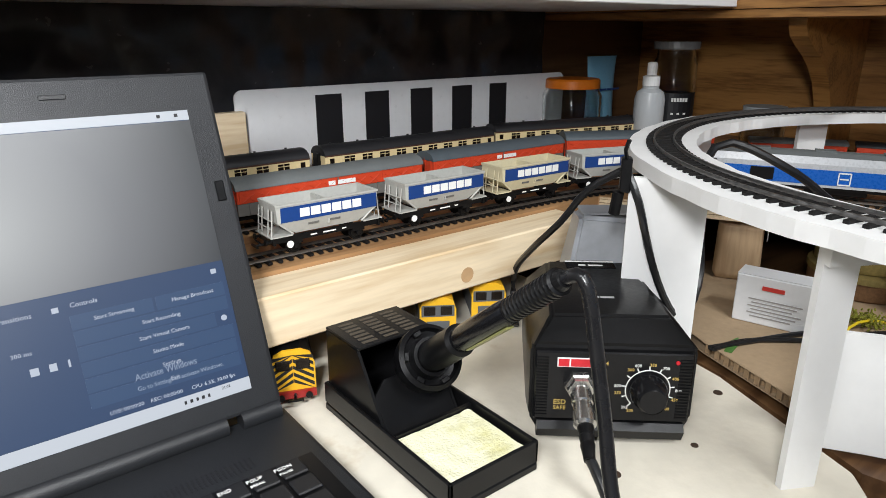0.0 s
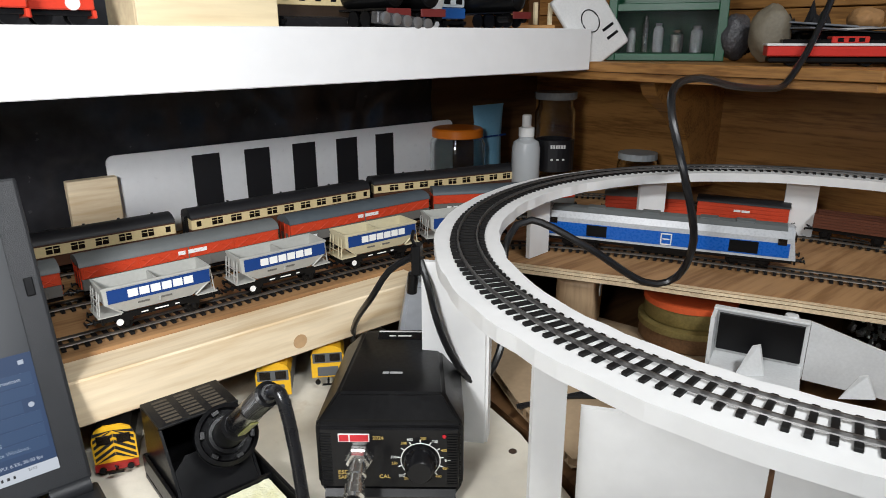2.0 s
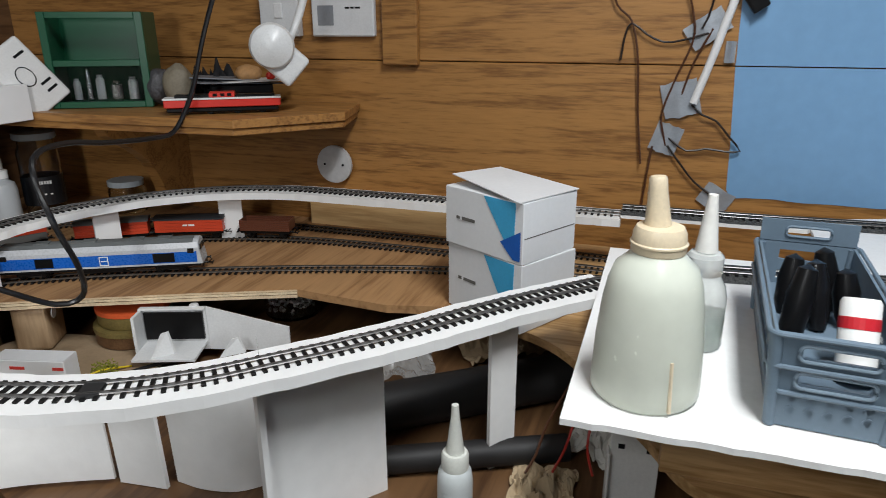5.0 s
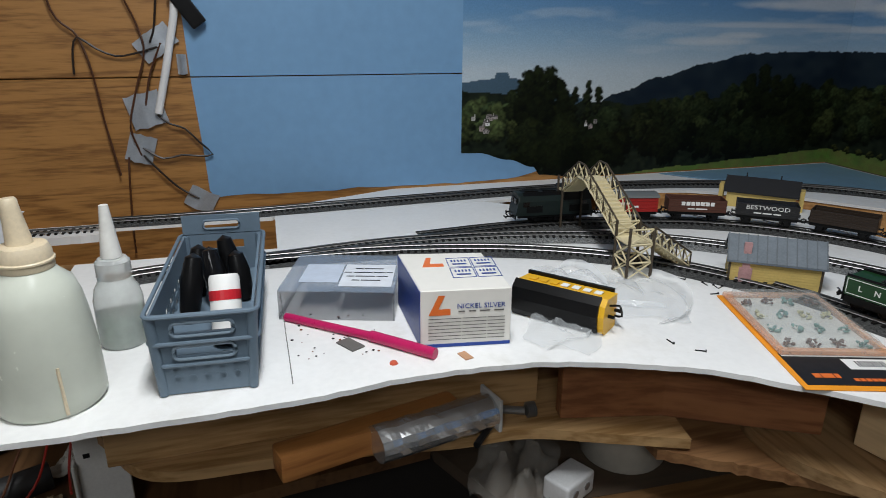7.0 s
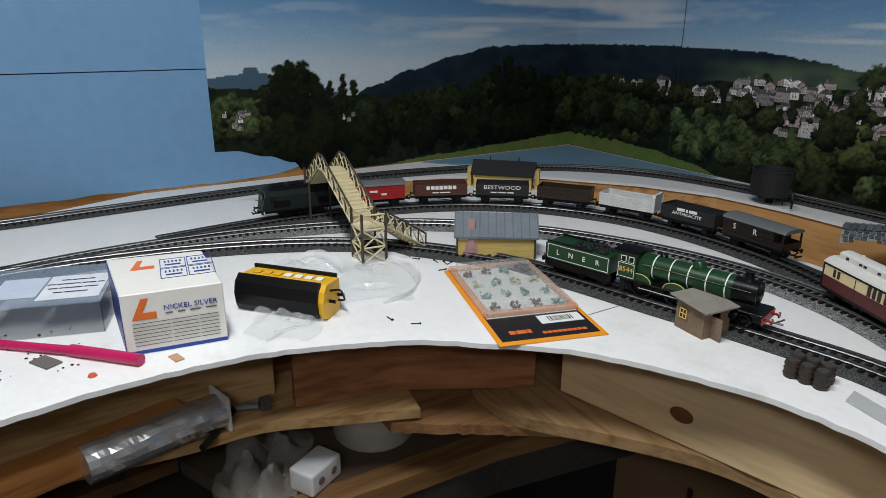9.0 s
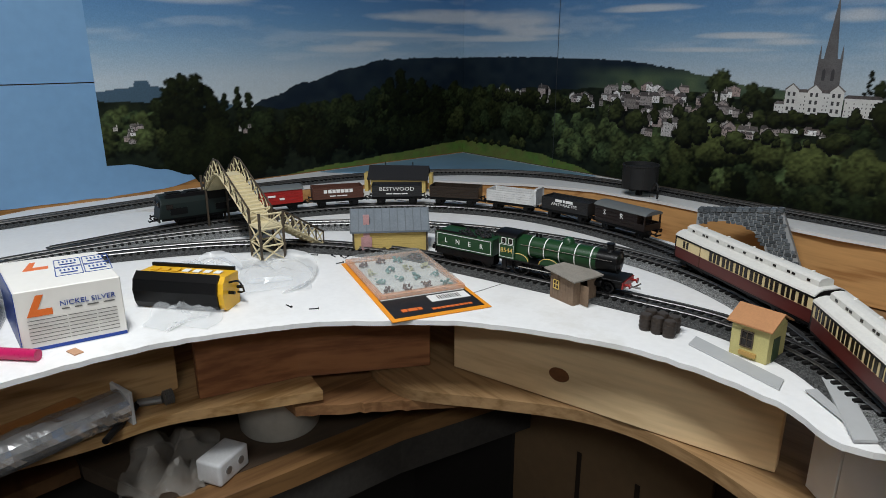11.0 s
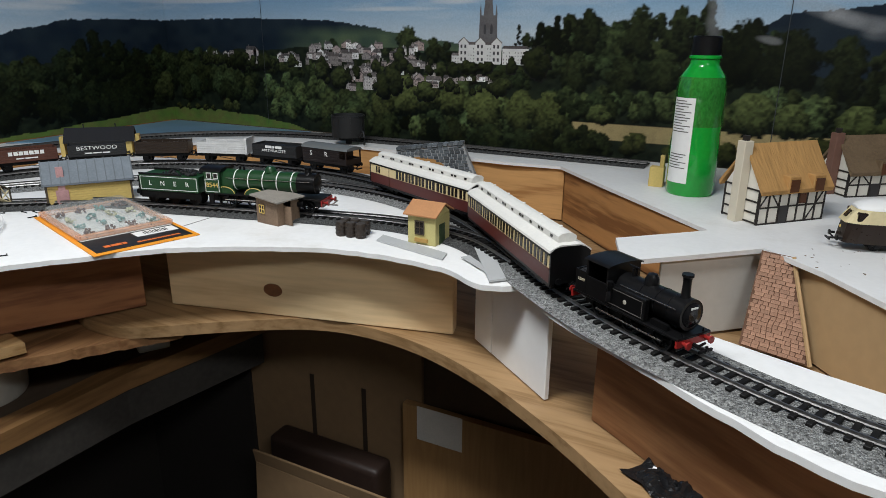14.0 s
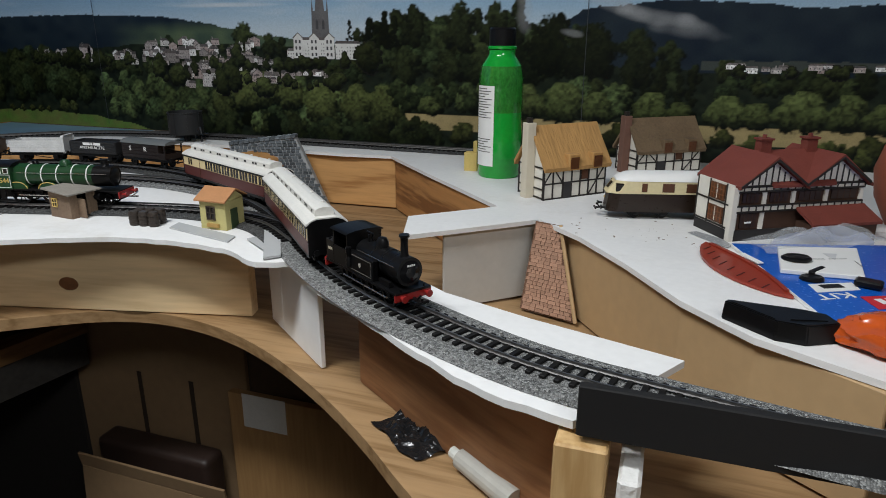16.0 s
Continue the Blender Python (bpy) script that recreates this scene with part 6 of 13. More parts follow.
vb = [own.verts.new(v.co + Vector((0, 0.0025, -0.0015))) for v in va]
own.faces.new(va)
own.faces.new(vb[::-1])
for i in range(6):
    own.faces.new((va[i], va[(i + 1) % 6], vb[(i + 1) % 6], vb[i]))
part("front_plate", own, BLACK, ho)
iron_a = Vector((0.0075, 0.000, 0.060))
iron_d = Vector((-0.023, -0.136, 0.105)).normalized()
q = iron_d.to_track_quat("Z", "Y").to_matrix().to_4x4()
part("socket_ring", lathe([(0.0135, -0.030), (0.0155, -0.028), (0.0225, -0.012), (0.0235, -0.006), (0.0235, 0.002), (0.0205, 0.004), (0.0190, -0.001), (0.0150, -0.002), (0.0140, 0.006), (0.0115, 0.006), (0.0115, -0.030)], 32, m=Matrix.Translation(iron_a) @ q), BLACK, ho, smooth=True)
for k in range(6):
    ang_ = k * math.pi / 3 + 0.3
    part("ring_tab", box(-0.003, 0.003, 0.0165, 0.0200, -0.0005, 0.0035, 0.0004), BLACK, ho, at=Matrix.Translation(iron_a) @ q @ Matrix.Rotation(ang_, 4, "Z"))
ir = thing("soldering_iron", "black soldering iron resting in its stand", "soldering iron", Matrix.Translation(Vector((0.3145, 0.300, BENCH_Z)) + iron_a) @ q)
part("grip", lathe([(0.006, -0.034), (0.0080, -0.020), (0.0110, 0.0), (0.0112, 0.034), (0.0108, 0.052), (0.0085, 0.054), (0.0, 0.054)], 22), BLACK, ir, smooth=True)
part("handle", lathe([(0.0082, 0.054), (0.0084, 0.060), (0.0078, 0.116), (0.0072, 0.121), (0.0, 0.121)], 20), BLACK_GLOSS, ir, smooth=True)
part("handle_flash", box(-0.0028, 0.0028, -0.0088, -0.0076, 0.060, 0.114, 0.0006), paint("olive_flash", (0.30, 0.30, 0.10), 0.35), ir, "olive-yellow flash along the handle")
prof = [(0.0066, 0.121)]
for k in range(13):
    prof += [(0.0072, 0.1222 + k * 0.0038), (0.0072, 0.1240 + k * 0.0038), (0.0055, 0.1247 + k * 0.0038), (0.0055, 0.1256 + k * 0.0038)]
prof += [(0.0045, 0.174), (0.0, 0.174)]
part("cable_boot", lathe(prof, 18), BLACK, ir, "ribbed rubber cable boot")
tip_w = Vector((0.3145, 0.300, BENCH_Z)) + iron_a + iron_d * 0.171
plug_w = st.matrix_basis @ PL @ Vector((0, 0, 0.050))
cable_m = mat("cable_black", (0.010, 0.010, 0.011), 0.28, var=0.15)
solid("iron_cable", tube([tip_w, (0.3000, 0.157, 1.031), (0.3010, 0.151, 1.026), (0.3020, 0.145, 1.0), (0.3000, 0.135, 0.965), (0.294, 0.120, 0.925), (0.286, 0.090, 0.890), (0.278, 0.050, 0.868), (0.26, 0.01, BENCH_Z + 0.0045)], 0.0036, 10), cable_m, "glossy black cable hanging from the soldering iron", "cable", smooth=True)
solid("station_cable", tube([plug_w, plug_w + Vector((0.0, -0.010, -0.012)), plug_w + Vector((-0.010, -0.045, -0.042)), (0.325, 0.095, BENCH_Z + 0.004), (0.30, 0.05, BENCH_Z + 0.0038), (0.27, 0.005, BENCH_Z + 0.0038)], 0.0034, 10), cable_m, "black cable from the station's plug across the bench", "cable", smooth=True)

# ---- under the batten ----
def small_loco(x, y, rz, front, label, stripes=False):
    th = thing("diesel_shunter", label, "model locomotive", pose(x, y, BENCH_Z, 0, 0, rz))
    W, h = 0.0165, 0.047
    ol = [(-W, 0.012), (W, 0.012), (W, 0.034), (W * 0.82, 0.043), (W * 0.4, h - 0.0006), (-W * 0.4, h - 0.0006), (-W * 0.82, 0.043), (-W, 0.034)]
    part("body", extrude_x(ol, -0.075, 0.075), BLACK_SATIN if stripes else paint("rail_grey", (0.16, 0.16, 0.17)), th)
    f = part("cab_front", extrude_x([(y_ * 1.01, z_) for y_, z_ in ol], 0.0752, 0.0775), front, th, "yellow cab end")
    if stripes:
        bm = bmesh.new()
        for sg in (-1, 1):
            for k in range(6):
                z = 0.013 + k * 0.0058
                own2 = bmesh.new()
                q_ = [(0.0002 * sg, z + 0.006), (sg * 0.0155, z - 0.004), (sg * 0.0155, z - 0.001), (0.0002 * sg, z + 0.009)]
                q_ = [(a, min(max(b2, 0.0125), 0.0425)) for a, b2 in q_]
                vs = [own2.verts.new((0.0777, a, b2)) for a, b2 in q_]
                vt = [own2.verts.new((0.0780, a, b2)) for a, b2 in q_]
                for i in range(4):
                    own2.faces.new((vs[i], vs[(i + 1) % 4], vt[(i + 1) % 4], vt[i]))
                own2.faces.new(vt)
                merge(bm, own2)
        part("stripes", bm, LETTER_BLACK, f, "black chevron stripes")
        part("end_beam", box(0.0776, 0.0800, -0.0165, 0.0165, 0.0065, 0.0125), BUFFER_RED, th, "red buffer beam")
    if not stripes:
        GREYF = paint("cab_face_grey", (0.10, 0.105, 0.11), 0.4)
        part("window_surround", box(0.0775, 0.0780, -0.0150, 0.0150, 0.0285, 0.0395, 0.0004), GREYF, f)
        part("grey_panel", box(0.0775, 0.0782, -0.0105, 0.0105, 0.0135, 0.0240, 0.0004), GREYF, f, "dark grey lower panel")
        part("cab_roof", extrude_x([(y_ * 1.03, z_ + 0.0006) for y_, z_ in ol if z_ > 0.03], 0.045, 0.0774), front, th, "yellow cab roof")
    for sg in (-1, 1):
        part("windscreen", box(0.0776, 0.0786, sg * 0.0076 - 0.0052, sg * 0.0076 + 0.0052, 0.0300, 0.0385, 0.0004), WINDOW, f)
    for x_ in (-0.05, -0.035, 0.035, 0.05):
        wheelset(th, x_, 0.0065)
    buffers(th, 0.0775, 0.0095, 0.0105)
    return th


small_loco(0.290, 0.467, -111, YELLOW, "black shunting engine with wasp-striped yellow end under the batten", True)
small_loco(0.452, 0.472, -122, YELLOW, "grey diesel with a plain yellow cab end under the batten")
small_loco(0.512, 0.470, -122, YELLOW, "grey diesel with yellow cab parked beside its twin")

# grey tapered cover and the viaduct legs
own = bmesh.new()
lo = [own.verts.new(v) for v in ((-0.050, -0.03, 0), (0.050, -0.03, 0), (0.050, 0.03, 0), (-0.050, 0.03, 0))]
hi = [own.verts.new(v) for v in ((-0.030, -0.018, 0.112), (0.034, -0.018, 0.106), (0.034, 0.018, 0.106), (-0.030, 0.018, 0.112))]
for k in range(4):
    own.faces.new((lo[k], lo[(k + 1) % 4], hi[(k + 1) % 4], hi[k]))
own.faces.new(lo)
own.faces.new(hi[::-1])
bmesh.ops.bevel(own, geom=own.edges[:], offset=0.004, segments=2, affect="EDGES")
cv = thing("plastic_cover", "silver-grey tapered plastic cover behind the station", "cover", pose(0.575, 0.352, BENCH_Z, 0, 0, -38))
part("shell", own, mat("silver_grey_plastic", (0.42, 0.44, 0.47), 0.32, 0.2), cv)
part("top_seam", box(-0.028, 0.031, -0.0165, 0.0165, 0.1125, 0.1135), mat("silver_grey_plastic", (0.42, 0.44, 0.47), 0.32, 0.2), cv)


def leg(x0, y0, x1, y1, z0, z1, t=0.0055):
    a, b = Vector((x0, y0, 0)), Vector((x1, y1, 0))
    d = (b - a).normalized()
    s = Vector((d.y, -d.x, 0)) * t / 2
    part("leg", prism([((a + s).x, (a + s).y), ((b + s).x, (b + s).y), ((b - s).x, (b - s).y), ((a - s).x, (a - s).y)], z0, z1), WHITE, via)


leg(0.491, 0.271, 0.526, 0.228, BENCH_Z, ZV - 0.011)
leg(0.526, 0.228, 0.540, 0.239, BENCH_Z, ZV - 0.011)
leg(0.4585, 0.1155, 0.4790, 0.1040, BENCH_Z, ZV - 0.011)
own = bmesh.new()
for sgn in (-1, 1):
    pass
part("bracket", prism([(0.4585, 0.1155), (0.479, 0.104), (0.500, 0.092), (0.496, 0.086), (0.455, 0.109)], ZV - 0.030, ZV - 0.0112), WHITE, via)
for ang in (28, 62, 95, 128):
    a = math.radians(ang)
    x, y = CX + R * math.cos(a), CY + R * math.sin(a)
    tx, ty = -math.sin(a), math.cos(a)
    leg(x - tx * 0.019, y - ty * 0.019, x + tx * 0.019, y + ty * 0.019, ZL, ZV - 0.011)
leg(0.570, -0.185, 0.664, -0.262, 0.856, ZV - 0.011)
leg(0.570, -0.185, 0.562, -0.195, 0.856, ZV - 0.011)
leg(0.728, -0.352, 0.752, -0.373, 0.856, ZV - 0.011)
leg(1.100, -0.255, 1.120, -0.255, ZL, ZV - 0.011)


# ---- trains on the upper level ----
ENG = length_near(PATH_A, 0.462, -1.272)
tender_engine(on_track(PATH_A, ENG - 0.008, RAIL_UP), "green express engine with a lettered green tender")
front_d = length_near(PATH_B, -0.085, -1.120)
tank_engine(on_track(PATH_B, front_d - 0.055, RAIL_UP), "small black tank engine hauling two old coaches")
clerestory_coach(on_track(PATH_B, front_d - 0.110 - 0.017 - 0.1035, RAIL_UP), "maroon and cream clerestory coach behind the tank engine", "clerestory coaches")
c2 = on_track(PATH_B, front_d - 0.110 - 0.034 - 0.3105, RAIL_UP)
clerestory_coach(c2, "maroon and cream clerestory brake coach at the rear", "clerestory coaches", van=True)
RUST = paint("oxide_brown", (0.085, 0.030, 0.018), 0.6)
COAL_BLACK = paint("wagon_black", (0.016, 0.016, 0.017), 0.55)
dC = length_near(PATH_C, 0.935, -1.045) + 0.05
sh_ = diesel(on_track(PATH_C, dC - 0.02, RAIL_UP), 0.118, paint("dark_rail_green", (0.008, 0.015, 0.014)), BLACK_SATIN, paint("dark_rail_green", (0.008, 0.015, 0.014)), "dark green diesel shunter with red buffer beams", height=0.046)
part("cab", box(0.012, 0.056, -0.0168, 0.0168, 0.030, 0.0520, 0.001), BLACK_SATIN, sh_, "tall black cab")
WAG = "goods wagons in the siding"
box_van(on_track(PATH_C, dC + 0.098, RAIL_UP), 0.078, paint("van_red", (0.34, 0.018, 0.016)), ROOF_GREY, "red goods van with a grey roof", WAG, words=(([0.012], 0.003, -0.01, 0.027), ([0.008], 0.003, 0.006, 0.022)))
open_wagon(on_track(PATH_C, dC + 0.196, RAIL_UP), 0.080, RUST, (([0.0052] * 7, 0.0055, 0.0275, None), ("SANDS", 0.0080, 0.0275, 0.026), ([0.010, 0.016], 0.0018, 0.0200, None)), "brown plank wagon with white lettering", WAG)
open_wagon(on_track(PATH_C, dC + 0.294, RAIL_UP), 0.080, COAL_BLACK, (("BESTWOOD", 0.0085, 0.0275, 0.056), ([0.010, 0.012, 0.010], 0.0018, 0.0200, None)), "black plank wagon with white lettering", WAG, MATS["model_coal"])
open_wagon(on_track(PATH_C, dC + 0.392, RAIL_UP), 0.080, paint("dark_oak_wagon", (0.030, 0.020, 0.014)), (), "dark brown plank wagon", WAG)
gw = open_wagon(on_track(PATH_C, dC + 0.490, RAIL_UP), 0.080, mat("bare_grey_plastic", (0.60, 0.60, 0.59), 0.7, var=0.2, scale=60), (), "pale grey unpainted open wagon", WAG)
part("end_panel", box(0.0405, 0.0420, -0.0165, 0.0165, 0.013, 0.0400, 0.003), mat("bare_grey_plastic", (0.60, 0.60, 0.59)), gw)
open_wagon(on_track(PATH_C, dC + 0.588, RAIL_UP), 0.080, COAL_BLACK, (([0.012, 0.003, 0.012], 0.004, 0.0298, None), ("ANTHRACITE", 0.0062, 0.0240, 0.044)), "black coal wagon with white lettering", WAG, MATS["model_coal"])
box_van(on_track(PATH_C, dC + 0.688, RAIL_UP), 0.088, paint("brake_brown", (0.014, 0.009, 0.008)), ROOF_GREY, "dark brown brake van with an open veranda", WAG, veranda=True, words=(("S", 0.0100, -0.026, 0.027), ("R", 0.0100, 0.004, 0.027)))


# ---- things on the white board ----
def frame_m(ax, ay, bx, by, z=ZB):
    """A pose at a with its x axis towards b."""
    return Matrix.Translation((ax, ay, z)) @ Matrix.Rotation(math.atan2(by - ay, bx - ax), 4, "Z")


CARD_W = mat("white_card", (0.72, 0.73, 0.74), 0.5, var=0.04, scale=20)
# two stacked medicine-style cartons on the low baseboard
for k, (z0, z1, tw) in enumerate(((ZL, 1.044, 0.0), (1.0445, 1.118, 2.0))):
    cb = thing("cardboard_carton", "white carton with a blue triangle printed on it", "carton", pose(0.851, -0.356, z0, 0, 0, -30.5 + tw), "stacked cartons")
    h = z1 - z0
    part("body", box(0, 0.098, 0, 0.128, 0, h, 0.0008), CARD_W, cb)
    own = bmesh.new()
    for tri, mi in ((((0.012, h * 0.98), (0.062, h * 0.98), (0.014, 0.004)), 0),):
        va = [own.verts.new((-0.0006, a, b)) for a, b in tri]
        vb = [own.verts.new((0.0002, a, b)) for a, b in tri]
        own.faces.new(va)
        for i in range(3):
            own.faces.new((va[i], va[(i + 1) % 3], vb[(i + 1) % 3], vb[i]))
    part("printed_triangle", own, paint("print_light_blue", (0.05, 0.36, 0.62), 0.4), cb, "light blue printed triangle")
    own = bmesh.new()
    va = [own.verts.new((-0.0009, a, b)) for a, b in ((0.003, h * 0.55), (0.034, h * 0.30), (0.014, 0.004), (0.003, 0.004))]
    own.faces.new(va)
    part("printed_corner", own, paint("print_dark_blue", (0.01, 0.10, 0.42), 0.4), cb, "dark blue printed corner")
    part("lettering", bars([0.006, 0.022], 0.004, 0.004, m=Matrix.Translation((-0.0006, 0.092, h * 0.5)) @ Matrix.Rotation(-math.pi / 2, 4, "Z") @ Matrix.Rotation(math.pi / 2, 4, "X")), GOODS_GREY, cb)
    part("tape_line", box(0.003, 0.095, -0.0004, 0.0002, h * 0.42, h * 0.435), GOODS_GREY, cb)
    if k:
        own = bmesh.new()
        va = [own.verts.new(v) for v in ((-0.006, 0.002, h + 0.001), (0.098, -0.002, h + 0.001), (0.098, 0.126, h + 0.008), (0.010, 0.126, h + 0.012))]
        own.faces.new(va)
        low = bmesh.ops.extrude_face_region(own, geom=own.faces[:])
        for v in [g for g in low["geom"] if isinstance(g, bmesh.types.BMVert)]:
            v.co.z += 0.0012
        part("open_flap", own, CARD_W, cb)

MILKY = mat("milky_bottle_plastic", (0.66, 0.69, 0.60), 0.24, var=0.05, scale=9, trans=0.15, ior=1.2)
AMBER = mat("yellowed_plastic", (0.78, 0.66, 0.47), 0.35, var=0.12, scale=40, trans=0.15)
gb = thing("glue_bottle", "large milky refill bottle with a yellowed nozzle", "bottle", pose(0.608, -0.5005, ZB))
part("body", lathe([(0.0, 0.0), (0.0360, 0.0), (0.0388, 0.004), (0.0390, 0.012), (0.0376, 0.045), (0.0352, 0.070), (0.0325, 0.086), (0.0285, 0.098), (0.0210, 0.105), (0.0180, 0.109), (0.0, 0.109)], 40), MILKY, gb, smooth=True)
part("cap", lathe([(0.0184, 0.1092), (0.0188, 0.111), (0.0180, 0.123), (0.0160, 0.127), (0.0, 0.128)], 28), AMBER, gb, "yellowed screw collar", smooth=True)
part("cap_ridge", lathe([(0.0187, 0.1140), (0.0195, 0.1148), (0.0195, 0.1160), (0.0186, 0.1168)], 28), AMBER, gb, smooth=True)
part("nozzle", lathe([(0.0092, 0.0), (0.0080, 0.010), (0.0064, 0.026), (0.0062, 0.032), (0.0050, 0.034), (0.0, 0.034)], 18), AMBER, gb, "stained nozzle", smooth=True, at=pose(0.002, 0.002, 0.127, 0, 3, 0) @ Matrix.Rotation(radians(-5), 4, "X"))
part("drip", tube([(-0.0335, -0.0165, 0.042), (-0.0345, -0.0172, 0.026), (-0.0352, -0.0182, 0.004)], 0.0014, 6), AMBER, gb, "dried yellow drip")
g2 = thing("small_glue_bottle", "small clear bottle with a long white nozzle", "bottle", pose(0.700, -0.538, ZB))
MILK_CLEAR = mat("clear_milky", (0.86, 0.89, 0.87), 0.15, trans=0.65, ior=1.2)
part("body", lathe([(0.0, 0.0), (0.0195, 0.0), (0.0212, 0.003), (0.0208, 0.044), (0.0185, 0.054), (0.0146, 0.061), (0.0142, 0.064), (0.0, 0.064)], 28), MILK_CLEAR, g2, smooth=True)
part("liquid", lathe([(0.0, 0.0012), (0.0190, 0.0012), (0.0190, 0.030), (0.0, 0.030)], 24), mat("pale_green_liquid", (0.40, 0.56, 0.46), 0.2, trans=0.4), g2)
part("cap", lathe([(0.0145, 0.0642), (0.0148, 0.066), (0.0146, 0.079), (0.0120, 0.082), (0.0, 0.083)], 24), MILK_CLEAR, g2, smooth=True)
part("nozzle", lathe([(0.0090, 0.0832), (0.0088, 0.086), (0.0078, 0.094), (0.0042, 0.126), (0.0038, 0.130), (0.0, 0.130)], 18), mat("nozzle_white", (0.80, 0.79, 0.75), 0.4), g2, smooth=True)

# basket of slate-blue plastic with slots and holes
SLATE = mat("slate_blue_plastic", (0.125, 0.175, 0.225), 0.45, var=0.06, scale=30)
bk = thing("plastic_basket", "slate-blue plastic baskets stacked and filled with tools", "basket", pose(0.586, -0.617, ZB, 0, 0, -3.0))


def holed_panel(w, h, holes, t=0.0022):
    """A panel in the yz plane built from strips round rectangular holes given as (y0, y1, z0, z1)."""
    ys_ = sorted({0.0, w, *[a for hh in holes for a in hh[:2]]})
    zs_ = sorted({0.0, h, *[a for hh in holes for a in hh[2:]]})
    own = bmesh.new()
    for y0, y1 in zip(ys_, ys_[1:]):
        for z0, z1 in zip(zs_, zs_[1:]):
            cy, cz = (y0 + y1) / 2, (z0 + z1) / 2
            if any(a < cy < b and c < cz < d for a, b, c, d in holes):
                continue
            box(0, t, y0, y1, z0, z1, bm=own)
    bmesh.ops.remove_doubles(own, verts=own.verts[:], dist=1e-6)
    return own


wf = 0.078
holes = [(0.018, 0.060, 0.052, 0.061), (0.018, 0.060, 0.033, 0.041)]
holes += [(0.0115 + 0.0125 * k, 0.0165 + 0.0125 * k, 0.0190, 0.0240) for k in range(5)] + [(0.0115 + 0.0125 * k, 0.0165 + 0.0125 * k, 0.0100, 0.0150) for k in range(5)]
for x, nm in ((0.0, "front_panel"), (0.205, "back_panel")):
    part(nm, holed_panel(wf, 0.068, holes), SLATE, bk, at=pose(x, -wf / 2, 0.001))
for sy in (-1, 1):
    sl = [(0.012 + 0.024 * k, 0.028 + 0.024 * k, 0.012 + 0.013 * r_, 0.020 + 0.013 * r_) for k in range(8) for r_ in range(3)]
    part("side_panel", holed_panel(0.205, 0.068, sl), SLATE, bk, at=Matrix.Translation((0.002, sy * (wf / 2 - 0.0011) + 0.0011, 0.001)) @ Matrix.Rotation(-math.pi / 2, 4, "Z"))
for z in (0.001, 0.0270):
    part("floor", box(0.002, 0.205, -wf / 2 + 0.001, wf / 2 - 0.001, z, z + 0.002), SLATE, bk)
part("inner_wall", box(0.0085, 0.0105, -wf / 2 + 0.002, wf / 2 - 0.002, 0.0032, 0.0268), SLATE, bk, "end wall of the nested basket")


def round_loop(x0, x1, y0, y1, r):
    """A closed rounded rectangle in plan."""
    out = []
    for cx, cy, a in ((x1 - r, y1 - r, 0), (x0 + r, y1 - r, 90), (x0 + r, y0 + r, 180), (x1 - r, y0 + r, 270)):
        out += [(cx + r * math.cos(radians(a + k * 22.5)), cy + r * math.sin(radians(a + k * 22.5))) for k in range(5)]
    return out + out[:1]


for z, e_ in ((0.0265, 0.0012), (0.0455, 0.0022), (0.0685, 0.0032)):
    part("rim", tube([(x, y, z) for x, y in round_loop(-e_, 0.207 + e_, -wf / 2 - e_, wf / 2 + e_, 0.008)], 0.0019, 8, raw=True), SLATE, bk, smooth=True)
for x in (0.0012, 0.2055):
    for sy in (-1, 1):
        part("corner", lathe([(0.0, 0.001), (0.0042, 0.001), (0.0046, 0.068), (0.0, 0.068)], 14), SLATE, bk, smooth=True, at=pose(x, sy * (wf / 2 - 0.0012), 0))
for z in (0.0565, 0.037):
    part("handle_lip", tube([(-0.0015, y, z + q) for y, q in round_loop(-0.023, 0.023, -0.0056, 0.0056, 0.004)], 0.0014, 8, raw=True), mat("slate_blue_light", (0.17, 0.23, 0.285), 0.45), bk, smooth=True)
for z in (0.0125, 0.0215):
    for k in range(5):
        part("hole_rim", lathe([(0.0025, -0.0003), (0.0039, -0.0003), (0.0039, 0.0002), (0.0025, 0.0002), (0.0025, -0.0003)], 14, m=Matrix.Translation((-0.0001, -wf / 2 + 0.0140 + 0.0125 * k, z + 0.001)) @ Matrix.Rotation(math.pi / 2, 4, "Y")), SLATE, bk)
part("back_handle", holed_panel(wf, 0.020, [(0.022, 0.056, 0.006, 0.0135)]), SLATE, bk, at=pose(0.205, -wf / 2, 0.070))
part("handle_lip", tube([(0.2045, y, 0.0797 + q) for y, q in round_loop(-0.018, 0.018, -0.0046, 0.0046, 0.0035)], 0.0012, 8, raw=True), SLATE, bk, smooth=True)
# the stacked baskets narrow towards their foot
for ob in bk.children:
    for v in ob.data.vertices:
        p = ob.matrix_basis @ v.co
        p.y *= 0.90 + 0.10 * min(1.0, max(0.0, (p.z - 0.024) / 0.008)) if p.z < 0.035 else 1.0
        v.co = ob.matrix_basis.inverted() @ p
tools = thing("glue_stick", "white tube with a red band leaning in the basket", "tube", pose(0.610, -0.634, ZB + 0.0300, 0, 22, 0))
part("body", lathe([(0.0, 0.0), (0.0125, 0.0), (0.0125, 0.053), (0.0110, 0.056), (0.0, 0.056)], 24), LETTER_WHITE, tools, smooth=True)
part("red_band", lathe([(0.01265, 0.035), (0.0128, 0.035), (0.0128, 0.043), (0.01265, 0.043)], 24), RED, tools, "red printed band")
